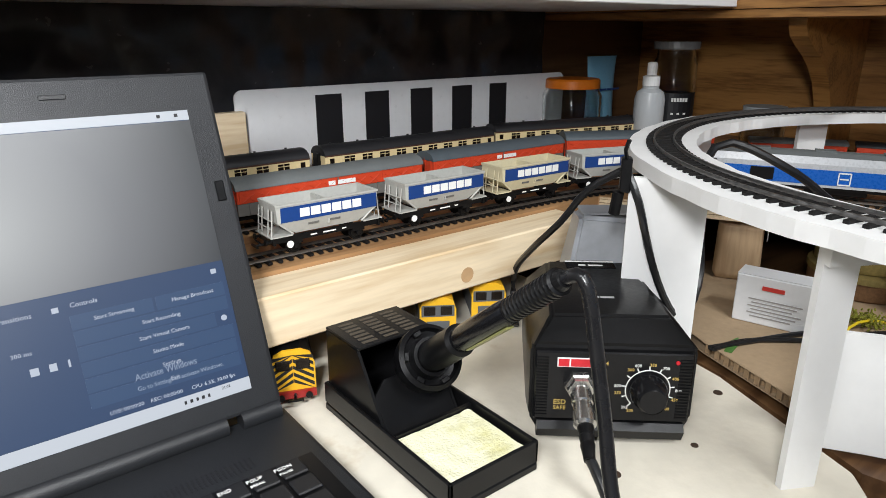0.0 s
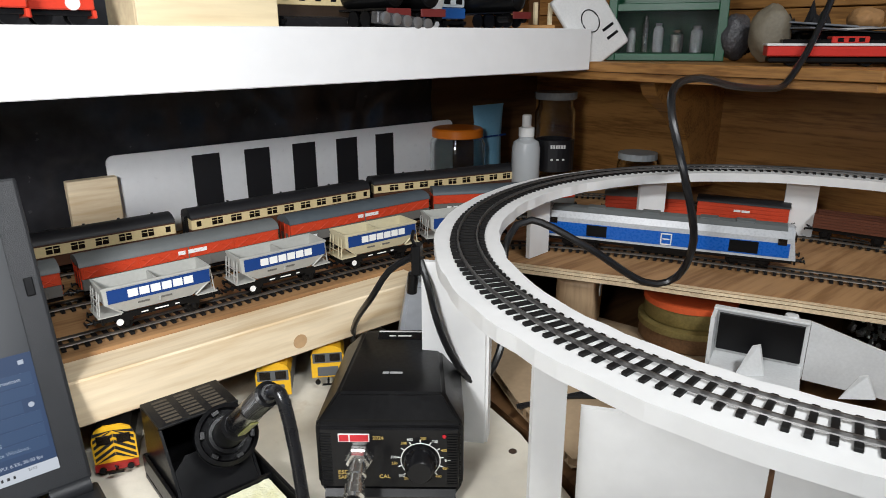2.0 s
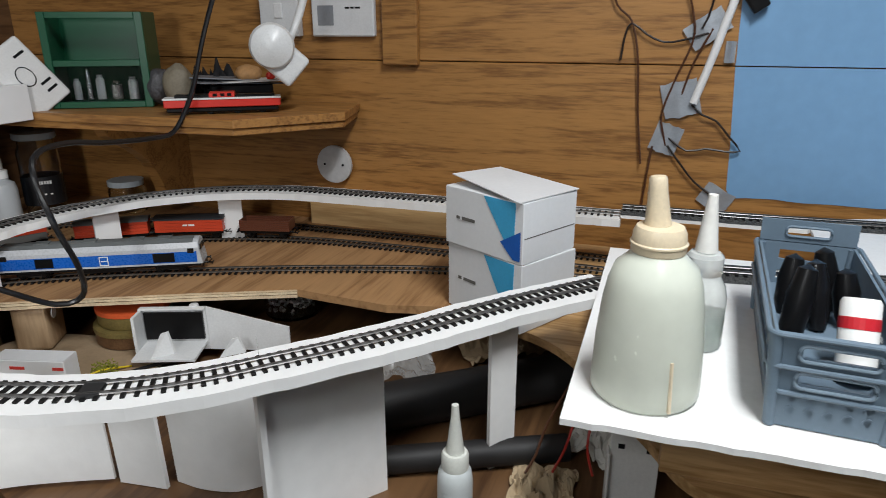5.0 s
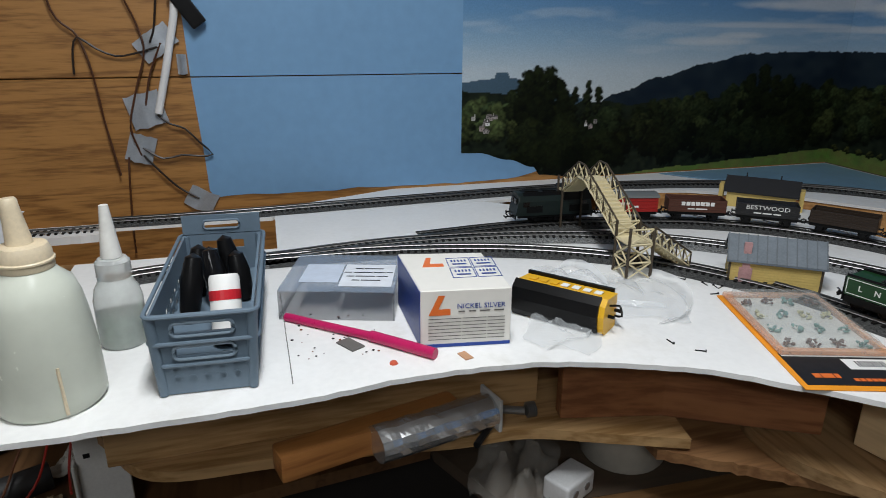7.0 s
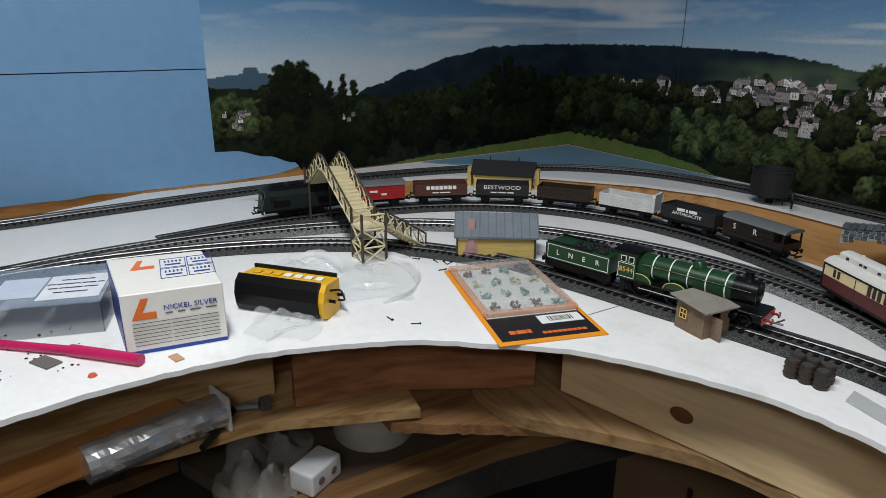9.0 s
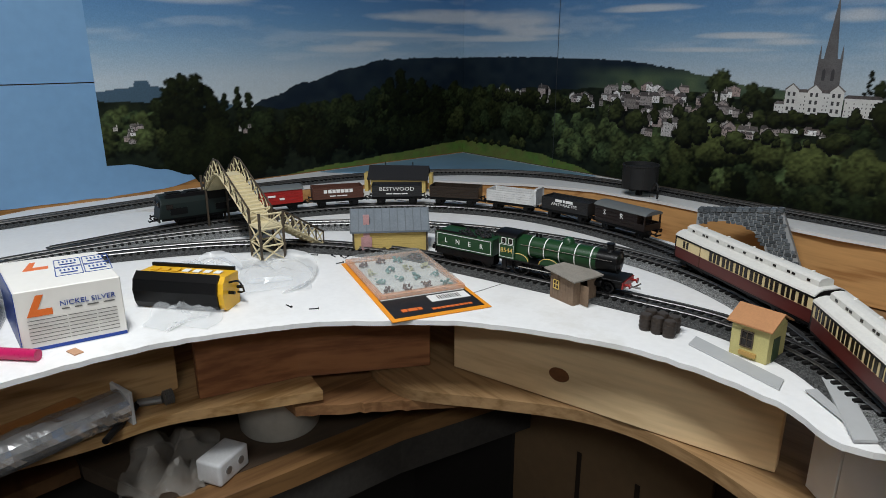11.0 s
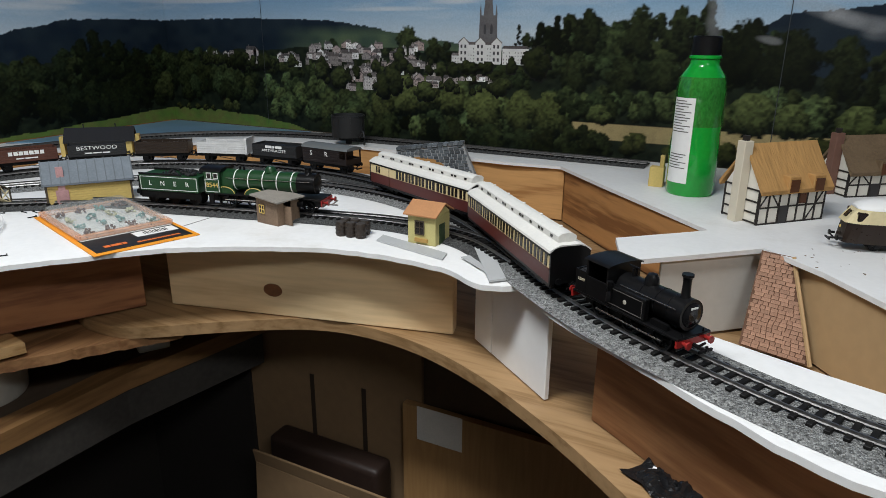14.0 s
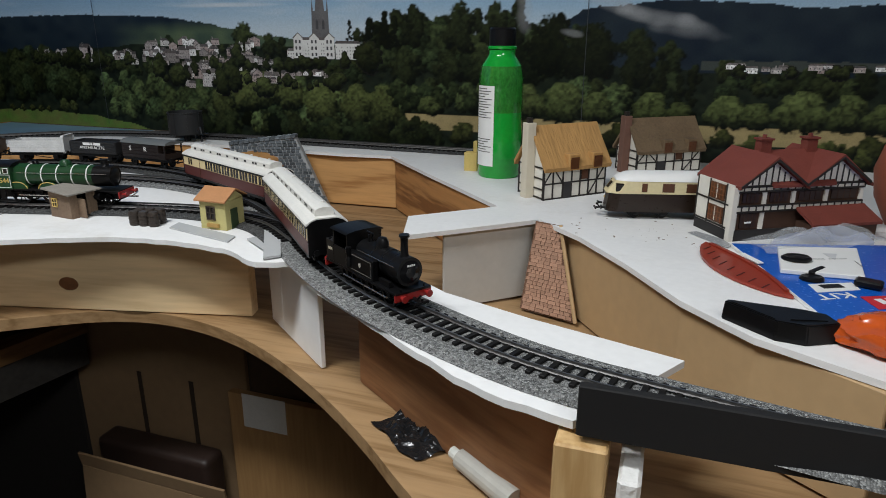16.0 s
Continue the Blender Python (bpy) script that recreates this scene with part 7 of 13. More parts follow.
for k, (x, y, rx_, ry_, hh, mt_) in enumerate(((0.66, -0.600, 8, 14, 0.085, BLACK), (0.69, -0.625, -6, 18, 0.080, BLACK_GLOSS), (0.72, -0.605, 4, 10, 0.074, BLACK), (0.735, -0.640, -10, 6, 0.078, BLACK), (0.70, -0.648, -8, 12, 0.072, BLACK))):
    tl = thing("hand_tool", "dark tool handle sticking out of the basket", "tool", pose(x, y, ZB + 0.0300, rx_, ry_, 0), "tools in the basket")
    hh -= 0.024
    part("handle", lathe([(0.006, 0.0), (0.009, 0.010), (0.010, hh * 0.6), (0.007, hh - 0.004), (0.0, hh)], 14), mt_, tl, smooth=True)

# joint in the white board
solid("board_joint", box(0.580, 0.800, -0.6819, -0.6811, ZB + 0.0001, ZB + 0.0004), GOODS_GREY, "fine grey joint between two white boards", "joint", kind="structure")
solid("board_joint", box(0.4690, 0.4698, -1.290, -1.196, ZB + 0.0001, ZB + 0.0004), GOODS_GREY, "fine grey joint between two white boards", "joint", kind="structure")
# clear plastic box with paper label
cbx = thing("clear_plastic_box", "scratched clear plastic box with a printed paper label", "plastic box", pose(0.710, -0.677, ZB, 0, 0, -17))
PET = mat("scratched_clear_plastic", (0.30, 0.36, 0.45), 0.10, var=0.3, scale=25, alpha=0.36)
PET_SIDE = mat("clear_side_plastic", (0.10, 0.115, 0.14), 0.08, var=0.3, alpha=0.26)
for nm, bx in (("front_panel", (0, 0.0012, -0.115, 0, 0, 0.030)), ("back_panel", (0.105, 0.1062, -0.115, 0, 0, 0.030)), ("side_panel", (0, 0.106, -0.115, -0.1138, 0, 0.030)), ("side_panel", (0, 0.106, -0.0012, 0, 0, 0.030)), ("top_panel", (0, 0.106, -0.115, 0, 0.0302, 0.0314))):
    part(nm, box(*bx), PET if nm == "top_panel" else PET_SIDE, cbx)
part("paper_label", box(0.022, 0.074, -0.056, -0.016, 0.0316, 0.0319), mat("bluish_paper", (0.50, 0.56, 0.66), 0.5), cbx, "pale blue paper label")
lb = part("paper_label", box(0.012, 0.074, -0.111, -0.058, 0.0316, 0.0320), mat("label_paper", (0.66, 0.69, 0.74), 0.5), cbx, "pale paper label with dark bars")
for k in range(4):
    part("printed_line", bars([0.008, 0.020, 0.012, 0.006][: 2 + k % 3], 0.0018, 0.0015, m=pose(0.028 + 0.011 * k, -0.084, 0.0321, 0, 0, -90)), LETTER_BLACK, lb)
random.seed(21)
for k in range(44):
    bm = bmesh.new()
    bmesh.ops.create_icosphere(bm, subdivisions=1, radius=random.uniform(0.0005, 0.0016))
    for v in bm.verts:
        v.co.z *= 0.5
    solid("plastic_crumb", bm, BLACK if k % 3 else paint("crumb_brown", (0.20, 0.06, 0.03)), "tiny dark crumb of scrap plastic", "scrap", pose(0.665 + random.uniform(-0.05, 0.06), -0.730 + random.uniform(-0.05, 0.045), ZB + 0.0006), "crumbs by the pink straw")
pk = thing("pink_straw", "bright pink plastic tube lying on the board", "tube", pose(0, 0, 0))
part("tube", tube([(0.640, -0.757, ZB + 0.0052), (0.612, -0.784, ZB + 0.0052), (0.590, -0.805, ZB + 0.0052)], 0.0052, 12), paint("hot_pink", (0.46, 0.015, 0.10), 0.3), pk, smooth=True)
part("thin_end", tube([(0.706, -0.684, ZB + 0.0042), (0.675, -0.718, ZB + 0.0044), (0.641, -0.756, ZB + 0.0048)], 0.0041, 12), paint("hot_pink", (0.46, 0.015, 0.10), 0.3), pk, smooth=True)
solid("grey_chip", box(-0.012, 0.012, -0.007, 0.007, 0, 0.0015), GOODS_GREY, "small dark grey plastic chip", "scrap", pose(0.636, -0.737, ZB + 0.0002, 0, 0, 30))
solid("copper_strip", box(-0.007, 0.007, -0.004, 0.004, 0, 0.0010), paint("copper_board", (0.50, 0.28, 0.16), 0.4), "small strip of copper-clad board", "scrap", pose(0.588, -0.832, ZB + 0.0002, 0, 0, 15))
solid("red_shavings", lathe([(0.0, 0.0), (0.004, 0.0), (0.003, 0.002), (0.0, 0.003)], 7), paint("shaving_red", (0.55, 0.10, 0.05)), "curl of red plastic shavings", "scrap", pose(0.592, -0.768, ZB))

# track box
lm = thing("track_carton", "white and blue carton of model track pieces", "carton", pose(0.613, -0.7975, ZB, 0, 0, -8.5))
part("body", prism([(0, 0), (0, -0.083), (0.097, -0.073), (0.102, 0.013)], 0, 0.056, 0.0008), mat("carton_cream", (0.74, 0.72, 0.67), 0.5, var=0.04), lm)
F2 = lambda y, z: Matrix.Translation((-0.0004, y, z)) @ Matrix.Rotation(-math.pi / 2, 4, "Z") @ Matrix.Rotation(math.pi / 2, 4, "X")
PRINT_BLUE = paint("carton_blue", (0.010, 0.045, 0.26), 0.4)
ORANGE = paint("logo_orange", (0.72, 0.16, 0.03), 0.4)
part("blue_band", box(-0.0006, 0.0, -0.0825, -0.0005, 0.0005, 0.0035), PRINT_BLUE, lm, "blue bottom band")
part("blue_side", prism([(0.001, 0.0), (0.101, 0.0127), (0.101, 0.0134), (0.001, 0.0008)], 0.001, 0.055), PRINT_BLUE, lm, "dark blue end")
own = bmesh.new()
vs = [own.verts.new((-0.0006, y, z)) for y, z in ((-0.007, 0.032), (-0.016, 0.051), (-0.022, 0.051), (-0.016, 0.038), (-0.027, 0.038), (-0.027, 0.032))]
own.faces.new(vs)
part("logo_shape", own, ORANGE, lm, "orange angular logo shape")
part("lettering", text_mesh("NICKEL SILVER", 0.0066, m=F2(-0.055, 0.0400), width=0.044), PRINT_BLUE, lm, "dark blue capitals")
for k in range(7):
    part("printed_line", bars([0.030, 0.022, 0.016], 0.0006, 0.001, m=F2(-0.042, 0.0285 - 0.0034 * k)), GOODS_GREY, lm)
part("printed_line", bars([0.006, 0.006, 0.009, 0.009], 0.0012, 0.004, m=F2(-0.055, 0.0352)), GOODS_GREY, lm)
T2 = lambda x, y: Matrix.Translation((x, y, 0.0563)) @ Matrix.Rotation(-math.pi / 2, 4, "Z")
for i in range(2):
    for j in range(2):
        cx, cy = 0.042 + 0.028 * i, -0.045 - 0.024 * j
        bm = bmesh.new()
        for x0, x1, y0, y1 in ((-0.013, 0.013, -0.0115, -0.0107), (-0.013, 0.013, 0.0107, 0.0115), (-0.013, -0.0122, -0.0115, 0.0115), (0.0122, 0.013, -0.0115, 0.0115)):
            box(cx + x0, cx + x1, cy + y0, cy + y1, 0.0560, 0.0564, bm=bm)
        part("printed_frame", bm, PRINT_BLUE, lm)
        part("printed_track", bars([0.0016] * 5, 0.005, 0.0018, m=T2(cx + 0.004, cy)), PRINT_BLUE, lm)
        part("printed_number", bars([0.014], 0.0026, 0.001, m=T2(cx - 0.005, cy)), PRINT_BLUE, lm)
part("logo_shape", prism([(0.060, -0.008), (0.086, -0.014), (0.086, -0.019), (0.068, -0.016), (0.068, -0.029), (0.060, -0.029)], 0.0560, 0.0564), ORANGE, lm)

# overturned yellow wagon body
yw = thing("yellow_wagon", "yellow and black wagon body lying on its side", "model wagon", Matrix.Translation((0.664, -0.909, ZB)) @ Matrix.Rotation(math.atan2(-0.059, -0.0705), 4, "Z") @ Matrix.Diagonal((0.92, -1, 1, 1)))
ol = [(0.0, 0.002), (0.006, 0.0), (0.030, 0.0), (0.030, 0.034), (0.004, 0.036), (-0.002, 0.030), (-0.0045, 0.020), (-0.003, 0.008)]
own = bmesh.new()
part("body", extrude_x([(-a, b) for a, b in ol], 0.0, 0.104), YELLOW, yw)
part("curved_roof", extrude_x([(-a, b) for a, b in ((0.0036, 0.0362), (-0.0026, 0.0302), (-0.0052, 0.020), (-0.0036, 0.0078), (-0.0006, 0.0012), (-0.0024, 0.0012), (-0.0056, 0.0076), (-0.0074, 0.020), (-0.0046, 0.0312), (0.0030, 0.0378))], -0.001, 0.098), BLACK_SATIN, yw, "black curved roof")
part("solebar", box(-0.001, 0.100, -0.0335, -0.0302, 0.004, 0.0375, 0.0004), BLACK_SATIN, yw, "black underframe")
for k in range(7):
    x = 0.014 + 0.0125 * k
    part("side_panel", box(x - 0.004, x + 0.004, -0.020, -0.012, 0.0358, 0.0366), LETTER_WHITE if k in (3, 4, 5, 6) else YELLOW, yw)
for y in (-0.008, -0.026):
    part("buffer", rod((0.104, y, 0.018), (0.111, y, 0.018), 0.0018, 8), BLACK_SATIN, yw)
bm = tube([(0.104, -0.010, 0.028), (0.112, -0.010, 0.030), (0.113, -0.017, 0.026), (0.113, -0.024, 0.014), (0.104, -0.026, 0.012)], 0.0011, 6)
part("coupling", bm, BLACK_SATIN, yw)


def crumpled(name, label, category, x, y, z, sx, sy, h, seed, material, rz=0.0, f=1.0):
    """A crumpled film: a sheet pushed up into folds."""
    own = bmesh.new()
    n = 22
    g = []
    for j in range(n + 1):
        row = []
        for i in range(n + 1):
            u, v = i / n - 0.5, j / n - 0.5
            edge = max(0.0, 1 - 3.2 * (u * u + v * v))
            e = abs(noise.noise((u * 5 * f + seed, v * 5 * f, seed))) + 0.5 * f * abs(noise.noise((u * 12 * f, v * 12 * f + seed, 3)))
            w = 1 + 0.25 * noise.noise((u * 3, v * 3, seed + 5))
            row.append(own.verts.new((u * sx * w, v * sy * w, 0.0006 + h * e * (0.35 + edge))))
        g.append(row)
    for j in range(n):
        for i in range(n):
            own.faces.new((g[j][i], g[j][i + 1], g[j + 1][i + 1], g[j + 1][i]))
    return solid(name, own, material, label, category, pose(x, y, z, 0, 0, rz), smooth=f < 0.9)


FILM = mat("thin_clear_film", (0.72, 0.75, 0.77), 0.06, var=0.05, alpha=0.27)
FILM_EDGE = mat("folded_clear_film", (0.80, 0.82, 0.83), 0.06, var=0.05, alpha=0.55)


def fold(bag, pts, h, lean):
    """A folded edge of film standing up along a line in plan, on a bag."""
    own = bmesh.new()
    line = smooth_path([Vector((x, y, ZB)) for x, y in pts], 0.004)
    a = []
    b = []
    for k, p in enumerate(line):
        q = line[min(k + 1, len(line) - 1)] - line[max(k - 1, 0)]
        side = Vector((-q.y, q.x, 0)).normalized()
        f = math.sin(math.pi * (k + 0.5) / len(line)) ** 0.5
        a.append(own.verts.new(p + Vector((0, 0, 0.0008))))
        b.append(own.verts.new(p + side * lean * f + Vector((0, 0, 0.0012 + h * f * (1 + 0.25 * noise.noise(p * 60))))))
    for k in range(len(line) - 1):
        own.faces.new((a[k], a[k + 1], b[k + 1], b[k]))
    part("folded_edge", own, FILM_EDGE, bag, smooth=True, at=bag.matrix_basis.inverted())


bag = crumpled("plastic_bag", "crumpled clear plastic bag under the yellow wagon", "plastic bag", 0.608, -0.938, ZB, 0.080, 0.066, 0.024, 1, FILM, -40, 0.6)
fold(bag, [(0.643, -0.932), (0.634, -0.948), (0.630, -0.964)], 0.014, -0.008)
fold(bag, [(0.630, -0.964), (0.610, -0.962), (0.590, -0.952)], 0.007, 0.006)
fold(bag, [(0.590, -0.950), (0.592, -0.930), (0.578, -0.906)], 0.004, 0.004)
bag = crumpled("plastic_bag", "flattened clear plastic bag by the footbridge", "plastic bag", 0.664, -1.056, ZB, 0.110, 0.090, 0.018, 2, FILM, -30, 0.5)
fold(bag, [(0.735, -1.090), (0.711, -1.097), (0.685, -1.104), (0.652, -1.099), (0.625, -1.089)], 0.011, 0.010)
fold(bag, [(0.625, -1.089), (0.612, -1.072), (0.605, -1.058), (0.600, -1.036)], 0.006, 0.006)
fold(bag, [(0.707, -1.054), (0.690, -1.066), (0.668, -1.064)], 0.010, -0.006)
fold(bag, [(0.654, -1.022), (0.640, -1.040), (0.632, -1.066)], 0.006, 0.005)
bag = crumpled("plastic_bag", "small clear plastic bag behind the yellow wagon", "plastic bag", 0.728, -1.005, ZB, 0.085, 0.050, 0.020, 4, FILM, 35, 0.5)
fold(bag, [(0.768, -1.010), (0.772, -1.028), (0.738, -1.034), (0.702, -1.036)], 0.010, 0.006)
random.seed(31)
for k in range(11):
    x, y = random.choice(((0.64, -1.13), (0.70, -1.13), (0.66, -1.17), (0.55, -1.04), (0.685, -1.145)))
    a = random.uniform(0, 3.1)
    x += random.uniform(-0.02, 0.02)
    y += random.uniform(-0.02, 0.02)
    b = rod((0, 0, 0.0007), (0.009, 0, 0.0007), 0.0006, 6)
    rod((-0.0008, 0, 0.0009), (0, 0, 0.0009), 0.0014, 8, b)
    solid("track_pin", b, BLACK_SATIN, "tiny black track pin dropped on the board", "pin", pose(x, y, ZB, 0, 0, math.degrees(a)), "track pins")

# footbridge
FB_M = mat("footbridge_cream", (0.62, 0.54, 0.34), 0.55, var=0.14, scale=60)
fbz = thing("footbridge", "cream lattice station footbridge with dark edges", "model footbridge", Matrix.Translation((0.731, -1.085, ZB)) @ Matrix.Rotation(math.radians(-4), 4, "Z"))
DARK_TRIM = paint("dark_trim", (0.06, 0.045, 0.03), 0.6)


def lattice(p0, p1, h, n, parent, y):
    """A side girder between two points (x or y, z), n crossed bays."""
    a, b = Vector(p0), Vector(p1)
    up = Vector((0, 0, h))
    for off in (Vector(), up):
        part("girder_rail", rod(a + off, b + off, 0.0013, 6), DARK_TRIM if off.z else FB_M, parent)
    for k in range(n):
        c, d = a + (b - a) * (k / n), a + (b - a) * ((k + 1) / n)
        part("lattice_bar", rod(c, d + up, 0.0009, 5), FB_M, parent)
        part("lattice_bar", rod(c + up, d, 0.0009, 5), FB_M, parent)
        part("lattice_post", rod(c, c + up, 0.0011, 5), DARK_TRIM, parent)
    part("lattice_post", rod(b, b + up, 0.0011, 5), DARK_TRIM, parent)


ZL1, ZD = 0.042, 0.088
for y in (-0.015, 0.015):
    lattice((0.0 + 0.017, y, ZL1), (0.118, y, ZD), 0.020, 5, fbz, y)
    lattice((0.118, y, ZD), (0.138, y, ZD), 0.020, 1, fbz, y)
    lattice((0.138, y, ZD), (0.186, y, ZD - 0.030), 0.020, 3, fbz, y)
    for x in (-0.017, 0.017):
        part("tower_post", box(x - 0.0013, x + 0.0013, y - 0.0013, y + 0.0013, 0, ZL1 + 0.020), DARK_TRIM, fbz)
for x in (-0.017, 0.017):
    for z0, z1 in ((0.0, 0.020), (0.020, ZL1), (ZL1, ZL1 + 0.018)):
        part("lattice_bar", rod((x, -0.015, z0), (x, 0.015, z1), 0.0010, 5), FB_M, fbz)
        part("lattice_bar", rod((x, 0.015, z0), (x, -0.015, z1), 0.0010, 5), FB_M, fbz)
        part("girder_rail", rod((x, -0.015, z1), (x, 0.015, z1), 0.0012, 5), FB_M, fbz)
for y in (-0.015, 0.015):
    for z0, z1 in ((0.0, 0.020), (0.020, ZL1)):
        part("lattice_bar", rod((-0.017, y, z0), (0.017, y, z1), 0.0010, 5), FB_M, fbz)
        part("lattice_bar", rod((0.017, y, z0), (-0.017, y, z1), 0.0010, 5), FB_M, fbz)
        part("girder_rail", rod((-0.017, y, z1), (0.017, y, z1), 0.0012, 5), FB_M, fbz)
part("landing", box(-0.017, 0.017, -0.015, 0.015, ZL1 - 0.002, ZL1), FB_M, fbz)
n = 14
for k in range(n):
    x0, x1 = 0.017 + (0.118 - 0.017) * k / n, 0.017 + (0.118 - 0.017) * (k + 1) / n
    z = ZL1 + (ZD - ZL1) * (k + 1) / n
    part("tread", box(x0, x1, -0.0138, 0.0138, z - 0.004, z), FB_M, fbz)
    x0, x1 = 0.138 + 0.048 * k / n, 0.138 + 0.048 * (k + 1) / n
    z = ZD - 0.030 * k / n
    part("tread", box(x0, x1, -0.0138, 0.0138, z - 0.004, z), FB_M, fbz)
part("deck", box(0.118, 0.138, -0.0138, 0.0138, ZD - 0.003, ZD), FB_M, fbz)
for x in (0.187, 0.204):
    for y in (-0.015, 0.015):
        part("tower_post", box(x - 0.0013, x + 0.0013, y - 0.0013, y + 0.0013, 0, ZD - 0.012), DARK_TRIM, fbz)
part("landing", box(0.187, 0.204, -0.0138, 0.0138, ZD - 0.033, ZD - 0.030), FB_M, fbz)
# lower flight down from the landing along the board
LOWF = Matrix.Rotation(math.radians(14), 4, "Z")
for x in (-0.015, 0.015):
    lattice(LOWF @ Vector((x, -0.016, ZL1)), LOWF @ Vector((x, -0.078, 0.002)), 0.018, 5, fbz, x)
for k in range(10):
    y0, y1 = -0.016 - 0.062 * k / 10, -0.016 - 0.062 * (k + 1) / 10
    z = ZL1 - ZL1 * k / 10 - 0.001
    part("tread", box(-0.0138, 0.0138, y1, y0, max(0.0, z - 0.004), z), FB_M, fbz, at=LOWF)

# yellow boarded shed
sd = thing("boarded_shed", "yellow boarded model shed with a grey slate roof", "model building", frame_m(0.679, -1.179, 0.625, -1.257))
SHED_Y = mat("shed_yellow", (0.58, 0.43, 0.14), 0.65, var=0.12, scale=40)
for k in range(9):
    part("board", box(0, 0.095, 0.0, 0.042, 0.0004 + k * 0.0031, 0.0033 + k * 0.0031), SHED_Y, sd)
SLATE_ROOF = mat("slate_roof", (0.14, 0.165, 0.19), 0.7, var=0.2, scale=50)
own = bmesh.new()
ridge = [(-0.004, 0.026), (0.021, 0.050), (0.046, 0.026), (0.046, 0.0285), (0.021, 0.0528), (-0.004, 0.0285)]
part("roof", extrude_x(ridge, -0.004, 0.099), SLATE_ROOF, sd)
for k in range(11):
    x = -0.003 + k * 0.0101
    part("roof_batten", extrude_x([(-0.0042, 0.0284), (0.021, 0.0530), (0.021, 0.0538), (-0.0042, 0.0292)], x - 0.0006, x + 0.0006), paint("lead_grey", (0.10, 0.115, 0.13), 0.6), sd)
for x in (0.0, 0.095):
    part("gable", prism([(x - 0.0008, 0.0), (x + 0.0008, 0.0), (x + 0.0008, 0.042), (x - 0.0008, 0.042)], 0.027, 0.030), SHED_Y, sd)
    part("corner_post", box(x - 0.0012, x + 0.0012, -0.0012, 0.0012, 0, 0.028), DARK_TRIM, sd)
PINKB = mat("pink_brick", (0.42, 0.24, 0.24), 0.8, var=0.25, scale=120)
part("chimney_breast", prism([(0.010, -0.0022), (0.024, -0.0022), (0.024, 0.0), (0.010, 0.0)], 0.0, 0.020), PINKB, sd)
part("chimney_breast", prism([(0.013, -0.0022), (0.021, -0.0022), (0.021, 0.0), (0.013, 0.0)], 0.0201, 0.027), PINKB, sd)
part("chimney", box(0.013, 0.021, 0.003, 0.009, 0.030, 0.0475), PINKB, sd)

# brown hut
ht = thing("platelayers_hut", "weathered brown plank hut with an open door", "model building", frame_m(0.409, -1.251, 0.374, -1.247))
HUT = mat("weathered_plank", (0.17, 0.115, 0.075), 0.8, var=0.3, scale=50)
for k in range(9):
    x = k * 0.0038
    if not 4 <= k <= 4:
        part("plank", box(x, x + 0.0036, 0, 0.0016, 0, 0.0295 - 0.0004 * k), HUT, ht)
for k in range(8):
    y = 0.0018 + k * 0.0038
    part("plank", box(0, 0.0016, y, y + 0.0036, 0, 0.0285), HUT, ht)
    if k not in (2, 3, 4):
        part("plank", box(0.0326, 0.0342, y, y + 0.0036, 0, 0.0265), HUT, ht)
part("back_wall", box(0, 0.0342, 0.0316, 0.0330, 0, 0.028), HUT, ht)
part("plank", box(0.0152, 0.0188, 0, 0.0016, 0, 0.0280), HUT, ht)
part("door", box(0.0340, 0.0460, 0.0094, 0.0104, 0.0008, 0.0220), HUT, ht, "door standing ajar")
bm = box(0.006, 0.0135, -0.0008, 0.0, 0.0125, 0.0215)
part("window", bm, WINDOW, ht)
bm = box(0.0094, 0.0101, -0.0014, -0.0008, 0.0125, 0.0215)
box(0.006, 0.0135, -0.0014, -0.0008, 0.0166, 0.0173, bm=bm)
for x0, x1, z0, z1 in ((0.0055, 0.0140, 0.0120, 0.0128), (0.0055, 0.0140, 0.0212, 0.0220), (0.0055, 0.0063, 0.012, 0.022), (0.0132, 0.0140, 0.012, 0.022)):
    box(x0, x1, -0.0014, -0.0006, z0, z1, bm=bm)
part("window_frame", bm, LETTER_GOLD, ht, "ochre window frame")
own = bmesh.new()
va = [own.verts.new(v) for v in ((-0.005, -0.005, 0.0315), (0.040, -0.005, 0.0275), (0.040, 0.037, 0.0275), (-0.005, 0.037, 0.0315))]
own.faces.new(va)
low = bmesh.ops.extrude_face_region(own, geom=own.faces[:])
for v in [g for g in low["geom"] if isinstance(g, bmesh.types.BMVert)]:
    v.co.z += 0.0016
part("roof", own, mat("grey_felt", (0.24, 0.22, 0.19), 0.9, var=0.2, scale=60, bump=0.4), ht, "grey felt roof sloping one way")

